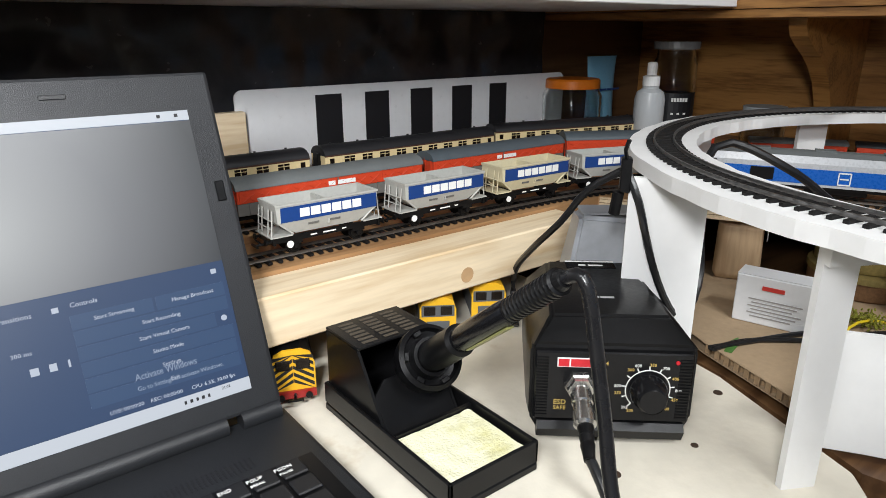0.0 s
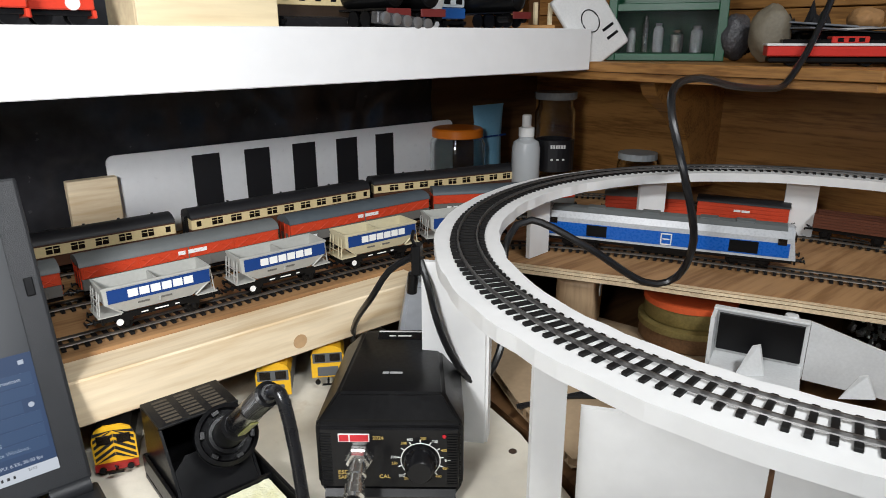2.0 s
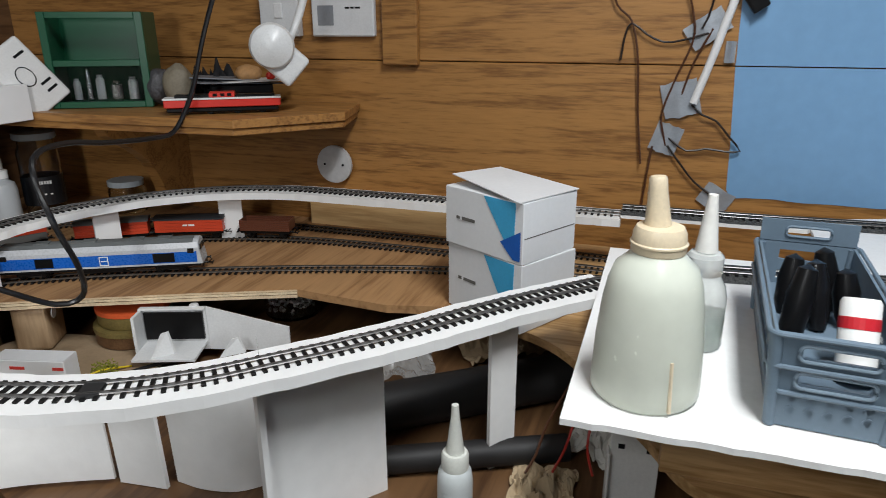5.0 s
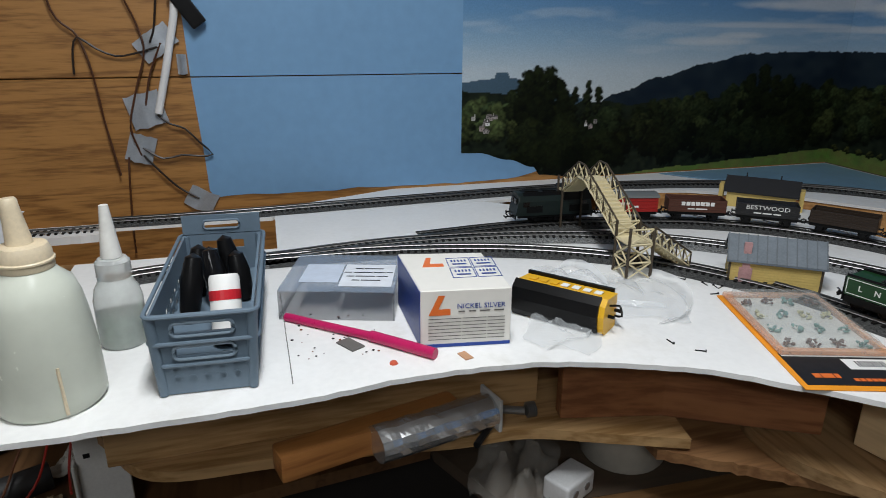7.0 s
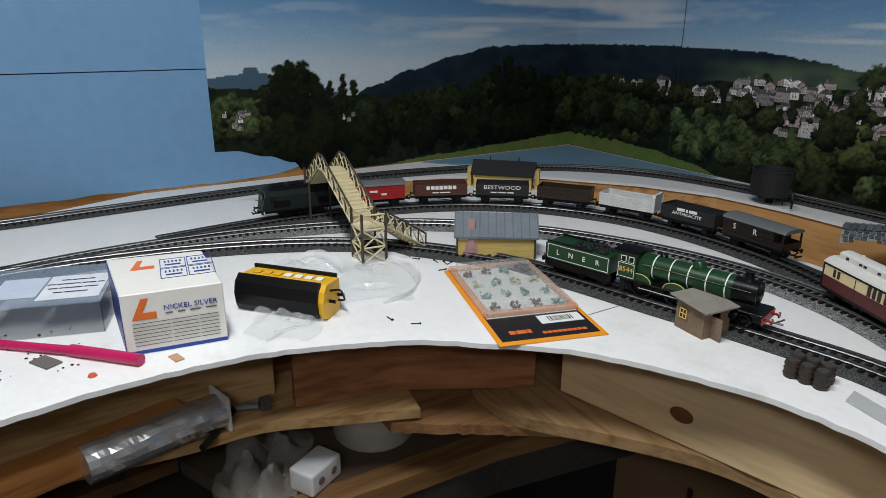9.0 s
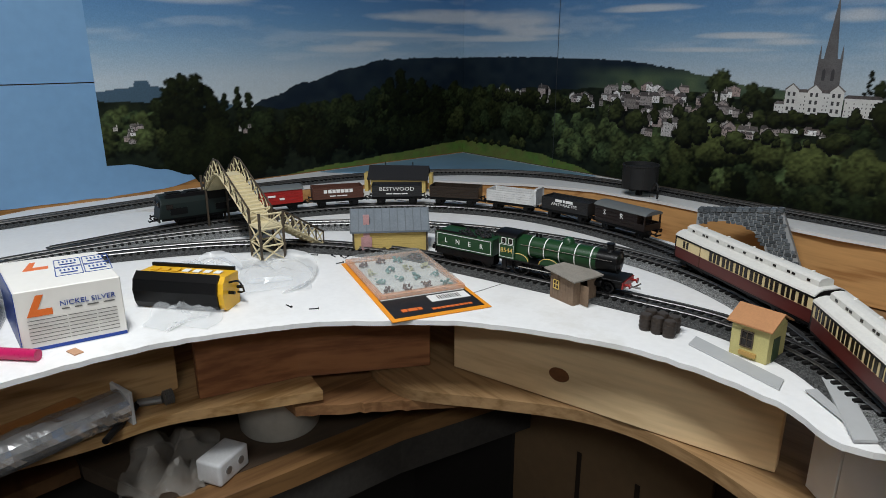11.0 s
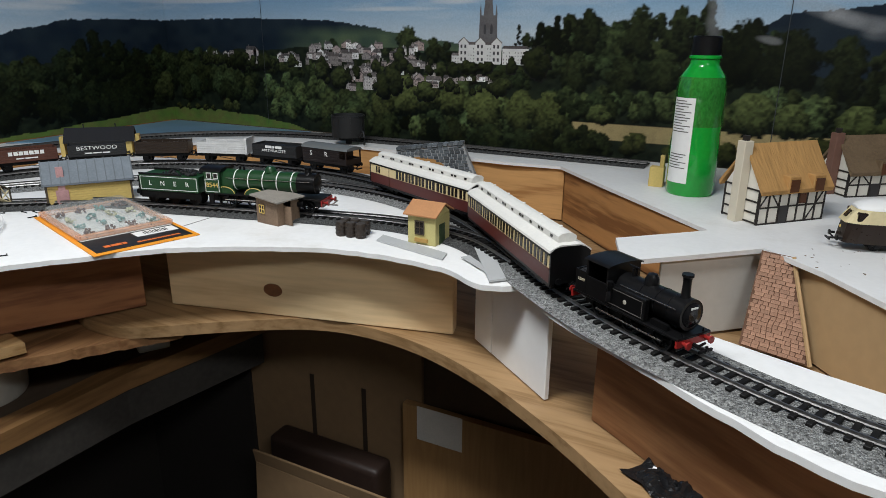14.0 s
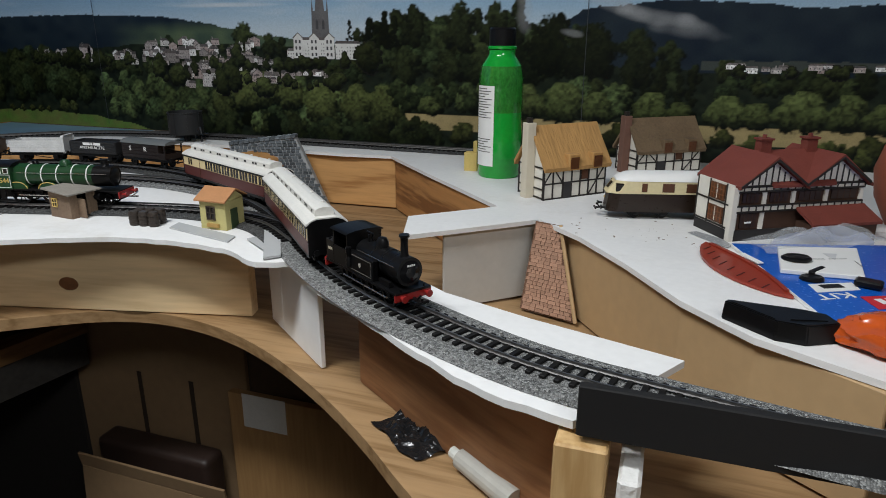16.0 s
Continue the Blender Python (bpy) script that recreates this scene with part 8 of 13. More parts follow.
# barrels
BAR_M = mat("barrel_brown", (0.028, 0.020, 0.015), 0.5, var=0.3, scale=60)
for k in range(6):
    i, j = k % 3, k // 3
    br = thing("oil_barrel", "dark brown barrel with hooped ribs", "barrel", pose(0.294 - 0.0116 * i + 0.003 * j, -1.254 - 0.0128 * j - 0.0012 * i, ZB) @ Matrix.Diagonal((0.77, 0.77, 0.77, 1)), "barrels in a cluster")
    part("drum", lathe([(0.0, 0.0), (0.0068, 0.0), (0.0074, 0.0015), (0.0078, 0.010), (0.0074, 0.0185), (0.0068, 0.020), (0.0, 0.0195)], 18), BAR_M, br, smooth=True)
    for z in (0.0045, 0.0100, 0.0155):
        part("hoop", lathe([(0.0076, z - 0.0007), (0.0083, z - 0.0004), (0.0083, z + 0.0004), (0.0076, z + 0.0007)], 18), BAR_M, br)
    part("lid", lathe([(0.0, 0.0196), (0.0060, 0.0196), (0.0058, 0.0206), (0.0, 0.0206)], 16), paint("barrel_lid", (0.05, 0.042, 0.036), 0.5), br)

# yellow hut with orange roof
yh = thing("lamp_hut", "yellow-green hut with an orange roof and dark window", "model building", frame_m(0.219, -1.267, 0.181, -1.266) @ Matrix.Scale(0.80, 4))
YG = mat("hut_yellow_green", (0.48, 0.43, 0.18), 0.7, var=0.15, scale=60)
part("body", box(0, 0.041, 0, 0.038, 0, 0.0385, 0.0005), YG, yh)
own = bmesh.new()
va = [own.verts.new(v) for v in ((-0.004, -0.005, 0.0380), (0.045, -0.005, 0.0380), (0.045, 0.020, 0.0520), (-0.004, 0.020, 0.0520))]
vb = [own.verts.new(v) for v in ((-0.004, 0.043, 0.0400), (0.045, 0.043, 0.0400))]
own.faces.new(va)
own.faces.new((va[3], va[2], vb[1], vb[0]))
low = bmesh.ops.extrude_face_region(own, geom=own.faces[:])
for v in [g for g in low["geom"] if isinstance(g, bmesh.types.BMVert)]:
    v.co.z += 0.0018
part("roof", own, mat("orange_tile", (0.42, 0.20, 0.085), 0.65, var=0.12, scale=50), yh, "orange roof")
for x in (0.0, 0.0404):
    own = bmesh.new()
    va = [own.verts.new((x, y, z)) for y, z in ((0, 0.0385), (0.038, 0.0395), (0.020, 0.0518))]
    vb = [own.verts.new((x + 0.0006, y, z)) for y, z in ((0, 0.0385), (0.038, 0.0395), (0.020, 0.0518))]
    own.faces.new(va)
    own.faces.new(vb[::-1])
    for i in range(3):
        own.faces.new((va[i], va[(i + 1) % 3], vb[(i + 1) % 3], vb[i]))
    part("gable", own, YG, yh)
part("window", box(0.012, 0.024, -0.0006, 0.0, 0.014, 0.031), WINDOW, yh)
bm = bmesh.new()
for x0, x1, z0, z1 in ((0.0110, 0.0250, 0.0300, 0.0316), (0.0110, 0.0250, 0.0130, 0.0144), (0.0110, 0.0122, 0.0130, 0.0316), (0.0238, 0.0250, 0.0130, 0.0316), (0.0176, 0.0184, 0.0140, 0.0310), (0.012, 0.024, 0.0220, 0.0228)):
    box(x0, x1, -0.0014, -0.0004, z0, z1, bm=bm)
part("window_frame", bm, DARK_TRIM, yh)
part("flower_box", box(0.012, 0.030, -0.0035, -0.0002, 0.0040, 0.0085), paint("planter_ochre", (0.42, 0.26, 0.08)), yh)
part("door", box(0.0408, 0.0418, 0.010, 0.024, 0.0, 0.027), paint("door_green", (0.035, 0.060, 0.025)), yh, "dark green door")
GREYC = mat("grey_styrene", (0.42, 0.43, 0.43), 0.5, var=0.05)
solid("grey_strip", prism([(0.249, -1.2530), (0.160, -1.2310), (0.1645, -1.2500), (0.2530, -1.2730)], 0, 0.0014), GREYC, "grey plastic strip lying on the board", "strip", pose(0, 0, ZB + 0.0003), "grey plastic strips")
solid("grey_strip", prism([(0.146, -1.274), (0.096, -1.196), (0.085, -1.208), (0.135, -1.286)], 0.0010, 0.0030), GREYC, "grey plastic strip reaching to the board edge", "strip", pose(0, 0, ZB + 0.0003, 0, 0, 0), "grey plastic strips")
solid("grey_strip", prism([(0.146, -1.243), (0.141, -1.252), (0.106, -1.222), (0.109, -1.217)], 0, 0.0008), GREYC, "short grey plastic offcut", "strip", pose(0, 0, ZB + 0.0020), "grey plastic strips")

# blister card with small fittings
bc = thing("blister_card", "orange and black card with a clear blister of fittings", "packaging", frame_m(0.459, -1.080, 0.646, -1.139, ZB + 0.0004))
CL, CW = 0.196, 0.107
part("card", box(0, CL, -CW, 0, 0, 0.0009, 0.0002), paint("card_orange", (0.80, 0.30, 0.02), 0.4), bc, "orange backing card")
part("black_panel", box(0.007, 0.062, -CW + 0.005, -0.005, 0.0009, 0.0012), LETTER_BLACK, bc, "black printed panel")
part("barcode_label", box(0.034, 0.052, -CW + 0.008, -0.055, 0.0012, 0.0015), LETTER_WHITE, bc)
part("barcode", bars([0.0008, 0.0014, 0.0006, 0.0010, 0.0016, 0.0007, 0.0012, 0.0006, 0.0014, 0.0009], 0.010, 0.0016, m=pose(0.043, -0.077, 0.0016, 0, 0, 90)), LETTER_BLACK, bc)
part("lettering", bars([0.004] * 9, 0.0045, 0.001, m=pose(0.016, -0.070, 0.0013, 0, 0, 90)), ORANGE, bc, "row of orange bars")
part("printed_engine", bars([0.004, 0.010, 0.006], 0.007, 0.001, m=pose(0.022, -0.028, 0.0013, 0, 0, 90)), ORANGE, bc)
part("insert", box(0.056, 0.188, -CW + 0.006, -0.006, 0.0010, 0.0018, 0.0002), mat("grey_white_insert", (0.70, 0.70, 0.67), 0.4, var=0.12, scale=30), bc, "grey-white plastic tray")
PEACH = mat("peach_tinted_plastic", (0.72, 0.40, 0.25), 0.12, var=0.15, scale=40, alpha=0.45)
part("blister", box(0.060, 0.186, -CW + 0.010, -0.009, 0.0020, 0.0150, 0.006, 2), mat("blister_plastic", (0.62, 0.64, 0.62), 0.05, var=0.3, scale=40, alpha=0.20, bump=0.25, bscale=45), bc, "clear plastic bubble")
for bx in ((0.056, 0.062, -CW + 0.004, -0.004), (0.186, 0.192, -CW + 0.004, -0.004), (0.0622, 0.1858, -CW + 0.004, -CW + 0.010), (0.0622, 0.1858, -0.010, -0.004)):
    part("bubble_rim", box(*bx, 0.0020, 0.0075, 0.001), PEACH, bc, "peach-tinted clear rim")
random.seed(41)
FIT = [mat("fitting_green", (0.14, 0.26, 0.24), 0.4), mat("fitting_olive", (0.42, 0.42, 0.28), 0.45), mat("fitting_brown", (0.10, 0.055, 0.05), 0.5)]
for i in range(4):
    for j in range(4):
        x, y = 0.074 + 0.032 * i, -CW + 0.020 + 0.022 * j
        bm = bmesh.new()
        for k in range(12):
            own = bmesh.new()
            bmesh.ops.create_icosphere(own, subdivisions=1, radius=random.uniform(0.0008, 0.0022))
            for v in own.verts:
                v.co *= random.uniform(0.5, 1.5)
            merge(bm, own, 0, Matrix.Translation((x + random.uniform(-0.006, 0.006), y + random.uniform(-0.005, 0.005), 0.0034 + random.uniform(0, 0.004))))
        part("fitting", bm, FIT[(2, 0, 1, 2)[i] if (i + j) % 4 else 0], bc)


# ---- timber under the boards ----
def board_face(name, pts, z0, z1, t, material, label):
    """Upright boards standing behind a line in plan."""
    P = [Vector((x, y, 0)) for x, y in pts]
    inner = []
    for i, p in enumerate(P):
        d = (P[min(i + 1, len(P) - 1)] - P[max(i - 1, 0)]).normalized()
        inner.append(p + Vector((-d.y, d.x, 0)) * t)
    return structure(name, prism([(p.x, p.y) for p in P] + [(p.x, p.y) for p in inner[::-1]], z0, z1, 0.0008), material, label, "board")


ZT = ZB - 0.0062
ORANGE_PINE = wood("orange_pine", (0.56, 0.305, 0.115), (0.38, 0.180, 0.058), 0, 1.1)
KNOT = wood("pale_knotty_pine", (0.70, 0.515, 0.295), (0.58, 0.395, 0.205), 0, 1.1, turn=13.6)
board_face("riser", [(0.640, -0.520), (0.648, -0.700), (0.642, -0.930)], ZL, ZT, 0.018, PINE_Y, "old brown board standing under the layout edge")
board_face("riser", [(0.604, -0.938), (0.582, -1.040), (0.510, -1.168)], ZL, ZT, 0.018, RED_WOOD, "red-brown stained board under the layout edge")
board_face("riser", [(0.493, -1.189), (0.166, -1.268)], ZL - 0.002, ZT, 0.018, KNOT, "pale pine board with one dark knot")
KN = Matrix.Translation((0.3655, -1.2198, 0.985)) @ Matrix.Rotation(math.atan2(-0.079, -0.327), 4, "Z") @ Matrix.Rotation(-math.pi / 2, 4, "X")
own = lathe([(0.0092, 0.0), (0.0085, 0.0004), (0.0, 0.0006)], 20)
for v in own.verts:
    v.co.x *= 1.25 + 0.1 * noise.noise(v.co * 200)
    v.co.y *= 0.85
solid("wood_knot", own, mat("dark_knot", (0.16, 0.065, 0.025), 0.5, var=0.4, scale=90), "dark round knot in the pale pine board", "knot", KN)
board_face("riser", [(0.1145, -1.2480), (0.142, -1.270)], ZL - 0.002, ZT, -0.005, WHITE, "narrow white foam upright")
board_face("riser", [(0.113, -1.247), (0.038, -1.188)], ZL - 0.002, ZT, 0.005, WHITE, "white foam upright at the board corner")
board_face("riser", [(-0.006, -1.178), (-0.047, -1.150), (-0.154, -1.074), (-0.206, -1.046)], ZL - 0.002, ZT, 0.016, TRACK_WOOD, "brown stained board under the running track")
solid("wood_block", box(-0.228, -0.200, -1.040, -1.014, ZL - 0.003, ZB - 0.008, 0.0012), wood("end_grain_pine", (0.62, 0.42, 0.20), (0.46, 0.28, 0.11), 2), "sawn pine block under the board end", "block")
solid("white_scrap", box(-0.246, -0.234, -1.050, -1.010, ZL - 0.003, ZB - 0.020, 0.002), WHITE_EDGE, "torn scrap of white foam", "scrap")
solid("black_plate", box(-0.75, -0.2105, -1.0245, -1.0185, ZB - 0.004, ZB + 0.0255, 0.0008), mat("matt_black_card", (0.006, 0.006, 0.0065), 0.8, var=0.3, scale=20), "matt black card edging beside the track", "edging", kind="structure")
board_face("riser", [(0.20, -1.750), (0.43, -1.746), (0.60, -1.752), (0.72, -1.742), (0.84, -1.689), (0.990, -1.569), (1.080, -1.414), (1.112, -1.275)], ZL, ZT, -0.012, ORANGE_PINE, "pine boards behind the sidings")
board_face("riser", [(-0.048, -1.473), (0.01, -1.540), (0.10, -1.636), (0.198, -1.746)], ZL, ZT, -0.012, wood("grained_pine", (0.44, 0.215, 0.075), (0.22, 0.090, 0.028), 0, 1.0, contrast=1.6, ring=12.0, turn=-48), "weathered board below the village edge")
HARD = mat("hardboard", (0.46, 0.31, 0.16), 0.7, var=0.08, scale=9)
board_face("riser", [(-0.38, -1.125), (-0.312, -1.176), (-0.264, -1.230), (-0.217, -1.306), (-0.167, -1.376), (-0.137, -1.424)], ZL, ZT, -0.005, HARD, "tan hardboard below the village edge")
board_face("riser", [(-0.112, -1.432), (-0.060, -1.385), (-0.024, -1.352)], ZL, ZT, -0.004, mat("grey_white_board", (0.55, 0.53, 0.49), 0.7, var=0.06), "pale board under the white walkway")
# brick wing wall
wl, wr, wt_ = Vector((-0.079, -1.388, ZL + 0.001)), Vector((-0.167, -1.359, ZL + 0.001)), Vector((-0.1205, -1.4105, ZB - 0.001))
wx = (wr - wl).normalized()
wz = (wt_ - (wl + wr) / 2)
wz = (wz - wx * wz.dot(wx)).normalized()
wy = wz.cross(wx)
WING_M = Matrix.Translation(wl) @ Matrix((wx, wy, wz)).transposed().to_4x4()
bw = thing("brick_wing_wall", "printed brick wing wall leaning against the village edge", "model wall", WING_M)
MORTAR = mat("brick_mortar", (0.15, 0.08, 0.05), 0.9, var=0.2, scale=60)
own = bmesh.new()
tra = [(0.026, 0.0), (0.093, 0.0), (0.052, 0.0985), (0.022, 0.0985)]
va = [own.verts.new((x, 0.0, z)) for x, z in tra]
vb = [own.verts.new((x, 0.003, z)) for x, z in tra]
own.faces.new(va)
own.faces.new(vb[::-1])
for i in range(4):
    own.faces.new((va[i], va[(i + 1) % 4], vb[(i + 1) % 4], vb[i]))
part("backing", own, MORTAR, bw)
BRICK = mat("model_brick", (0.39, 0.225, 0.150), 0.8, var=0.30, scale=90, piece=0.16)
random.seed(33)
brick_mesh = [mesh_from("brick", box(0, w, -0.0011, 0.0002, 0, 0.0036), BRICK) for w in (0.0046, 0.0066, 0.0088)]
for r_ in range(24):
    z = 0.0012 + r_ * 0.0040
    f = z / 0.0985
    xa, xb = 0.026 - 0.004 * f + 0.001, 0.093 - 0.041 * f - 0.001
    x = xa + random.uniform(0, 0.003)
    while x + 0.0046 < xb:
        k = random.choice([q for q in range(3) if x + (0.0046, 0.0066, 0.0088)[q] < xb])
        ob = new("brick", brick_mesh[k])
        ob.parent = bw
        ob.matrix_basis = pose(x, -0.0001 - random.uniform(0, 0.0003), z + random.uniform(-0.0002, 0.0002))
        x += (0.0046, 0.0066, 0.0088)[k] + 0.0005
part("coping", rod((0.053, -0.001, 0.0985), (0.094, -0.001, 0.0), 0.0022, 6), HARD, bw)

# stone arch bridge
sb = thing("stone_bridge", "grey stone arch bridge end with sloping wing", "model bridge", Matrix.Translation((0.470, -1.668, ZL)) @ Matrix.Rotation(math.atan2(-0.03, -0.105), 4, "Z"))
STONE = mat("model_stone", (0.105, 0.120, 0.132), 0.85, var=0.45, scale=110, piece=0.45, bump=0.6, bscale=500, stain=(0.42, 0.44, 0.45))
LIME = mat("stone_mortar", (0.36, 0.375, 0.385), 0.9, var=0.1)
own = bmesh.new()
outl = [(-0.004, 0.086), (-0.004, 0.108), (0.112, 0.122), (0.164, 0.0), (0.122, 0.0), (0.092, 0.072), (0.078, 0.088), (0.058, 0.097), (0.036, 0.099), (0.014, 0.095)]
va = [own.verts.new((x, 0.0, z)) for x, z in outl]
vb = [own.verts.new((x, 0.014, z)) for x, z in outl]
own.faces.new(va)
own.faces.new(vb[::-1])
for i in range(len(outl)):
    j = (i + 1) % len(outl)
    own.faces.new((va[i], va[j], vb[j], vb[i]))
part("wall", own, LIME, sb)
random.seed(51)
stone_mesh = [mesh_from("stone", box(0, w, -0.0014, 0.0002, 0, 0.0046, 0.0006), STONE) for w in (0.0055, 0.0072, 0.0090)]
for r_ in range(23):
    z = 0.0008 + r_ * 0.0053
    x = -0.003 + random.uniform(0, 0.003)
    while x < 0.160:
        k = random.randrange(3)
        w = (0.0055, 0.0072, 0.0090)[k]
        cx, cz = x + w / 2, z + 0.0023
        cross = 0
        for (xa, za), (xb, zb) in zip(outl, outl[1:] + outl[:1]):
            if (za > cz) != (zb > cz) and cx + 0.001 < (xb - xa) * (cz - za) / (zb - za) + xa:
                cross += 1
        if cross % 2:
            ob = new("stone", stone_mesh[k])
            ob.parent = sb
            ob.matrix_basis = pose(x, -0.0001, z)
        x += w + 0.0013
for k in range(13):
    x = -0.004 + 0.0090 * k
    part("coping_stone", box(0, 0.0084, -0.003, 0.016, 0, 0.0055, 0.0008), STONE, sb, at=Matrix.Translation((x, 0, 0.1085 + 0.0011 * k)))

# water tower
wt = thing("water_tower", "dark grey round water tank on a post", "model water tower", pose(0.640, -1.762, ZB) @ Matrix.Scale(0.92, 4))
IRON = mat("dark_iron", (0.018, 0.019, 0.020), 0.6, var=0.2, scale=50)
part("post", box(-0.005, 0.005, -0.005, 0.005, 0, 0.0135, 0.0008), IRON, wt)
part("brace", box(-0.030, 0.030, -0.003, 0.003, 0.012, 0.016), IRON, wt)
part("brace", box(-0.003, 0.003, -0.030, 0.030, 0.012, 0.016), IRON, wt)
part("tank", lathe([(0.0, 0.0162), (0.034, 0.0162), (0.034, 0.058), (0.0352, 0.0585), (0.0352, 0.061), (0.0325, 0.061), (0.0325, 0.054), (0.0, 0.054)], 32), IRON, wt, smooth=True)
for k in range(8):
    a = 2 * math.pi * k / 8
    part("seam", box(-0.0008, 0.0008, 0.0338, 0.0346, 0.017, 0.058), IRON, wt, at=Matrix.Rotation(a, 4, "Z"))
part("spout_pipe", tube([(-0.034, 0.012, 0.018), (-0.044, 0.016, 0.030), (-0.050, 0.018, 0.030), (-0.053, 0.020, 0.020), (-0.053, 0.020, 0.004)], 0.0020, 8), IRON, wt, smooth=True)
part("hanging_chain", rod((-0.036, 0.018, 0.024), (-0.036, 0.018, 0.004), 0.0008, 5), IRON, wt)

# dark-roofed goods shed behind the sidings
gs = thing("goods_shed", "black-roofed cream goods shed behind the wagons", "model building", Matrix.Translation((0.985, -1.420, ZB)) @ Matrix.Rotation(math.radians(-135), 4, "Z") @ Matrix.Scale(0.84, 4))
part("body", box(0, 0.120, -0.025, 0.025, 0, 0.030, 0.0005), SHED_Y, gs)
part("roof", extrude_x([(-0.031, 0.029), (0.0, 0.053), (0.031, 0.029), (0.031, 0.032), (0.0, 0.0565), (-0.031, 0.032)], -0.006, 0.126), ROOF_DARK, gs, "black pitched roof")
for x in (-0.012, 0.130):
    part("end_post", box(x - 0.004, x + 0.004, -0.012, 0.012, 0, 0.040), SHED_Y, gs)
for x in (0.03, 0.09):
    part("finial", rod((x, 0, 0.055), (x, 0, 0.064), 0.0012, 6), IRON, gs)
part("sign_board", box(0.045, 0.075, 0.0250, 0.0262, 0.018, 0.026), LETTER_WHITE, gs)

# green paint bottle
bt = thing("paint_bottle", "translucent bright green bottle with a black cap", "bottle", pose(-0.008, -1.650, ZB - 0.0005))
GREEN_P = mat("green_paint", (0.008, 0.33, 0.035), 0.14, var=0.12, scale=18, coat=0.4)
GREEN_THIN = mat("thin_green_film", (0.026, 0.19, 0.028), 0.14, var=0.5, scale=34, coat=0.4, stretch=(1, 1, 0.6))
SHELL = [(0.029, 0.0), (0.0315, 0.004), (0.0318, 0.070), (0.0305, 0.085), (0.0312, 0.0930), (0.0318, 0.100), (0.0312, 0.140), (0.0285, 0.156), (0.0205, 0.168), (0.0185, 0.172), (0.0185, 0.178)]
part("body", lathe([(0.0, 0.0)] + SHELL[:5], 40), GREEN_P, bt, "glossy green bottle body", True)
part("smeared_wall", lathe(SHELL[4:8], 40), GREEN_THIN, bt, "wall thinly smeared with green paint", True)
part("shoulder", lathe(SHELL[7:] + [(0.0, 0.178)], 40), GREEN_P, bt, "bright green shoulder", True)
part("neck_ring", lathe([(0.0186, 0.1782), (0.0205, 0.179), (0.0205, 0.182), (0.0186, 0.183)], 28), GREEN_P, bt)
part("cap", lathe([(0.0, 0.207), (0.0165, 0.207), (0.0182, 0.205), (0.0185, 0.1832), (0.0, 0.1832)], 28), BLACK, bt, "ribbed black cap", True)
own = bmesh.new()
n = 10
rows_ = [[own.verts.new((0.0322 * math.cos(math.radians(70 + a * 6.5)), 0.0322 * math.sin(math.radians(70 + a * 6.5)), z)) for a in range(n)] for z in (0.018, 0.130)]
for i in range(n - 1):
    own.faces.new((rows_[0][i], rows_[0][i + 1], rows_[1][i + 1], rows_[1][i]))
lbl = part("paper_label", own, LETTER_WHITE, bt, "white printed label with bars")
own = bmesh.new()
for k in range(22):
    z = 0.126 - k * 0.0036
    if k > 15:
        z -= 0.012
    wdt = (34, 46, 40, 28, 48)[k % 5]
    if 12 <= k <= 15:
        continue
    if k == 16:
        part("print_block", own, GOODS_GREY, lbl)
        own = bmesh.new()
    vs = [own.verts.new((0.0325 * math.cos(math.radians(74 + a * wdt / 4)), 0.0325 * math.sin(math.radians(74 + a * wdt / 4)), zz)) for zz in (z - 0.0006, z + 0.0006) for a in range(5)]
    for i in range(4):
        own.faces.new((vs[i], vs[i + 1], vs[i + 6], vs[i + 5]))
part("print_block", own, GOODS_GREY, lbl)
bt.matrix_basis = pose(-0.008, -1.650, ZB - 0.0005, 0, 0, -41)
yb = thing("yellow_block", "small yellow wooden block with a post", "block", pose(0.040, -1.672, ZB - 0.0005))
part("base", box(-0.010, 0.010, -0.008, 0.008, 0, 0.028, 0.0005), SHED_Y, yb)
part("post", box(-0.009, -0.003, -0.004, 0.004, 0.0282, 0.045, 0.0005), SHED_Y, yb)

PLASTER = mat("cottage_plaster", (0.72, 0.69, 0.61), 0.7, var=0.05, scale=30)
TIMBER = paint("black_timber", (0.020, 0.016, 0.013), 0.6)


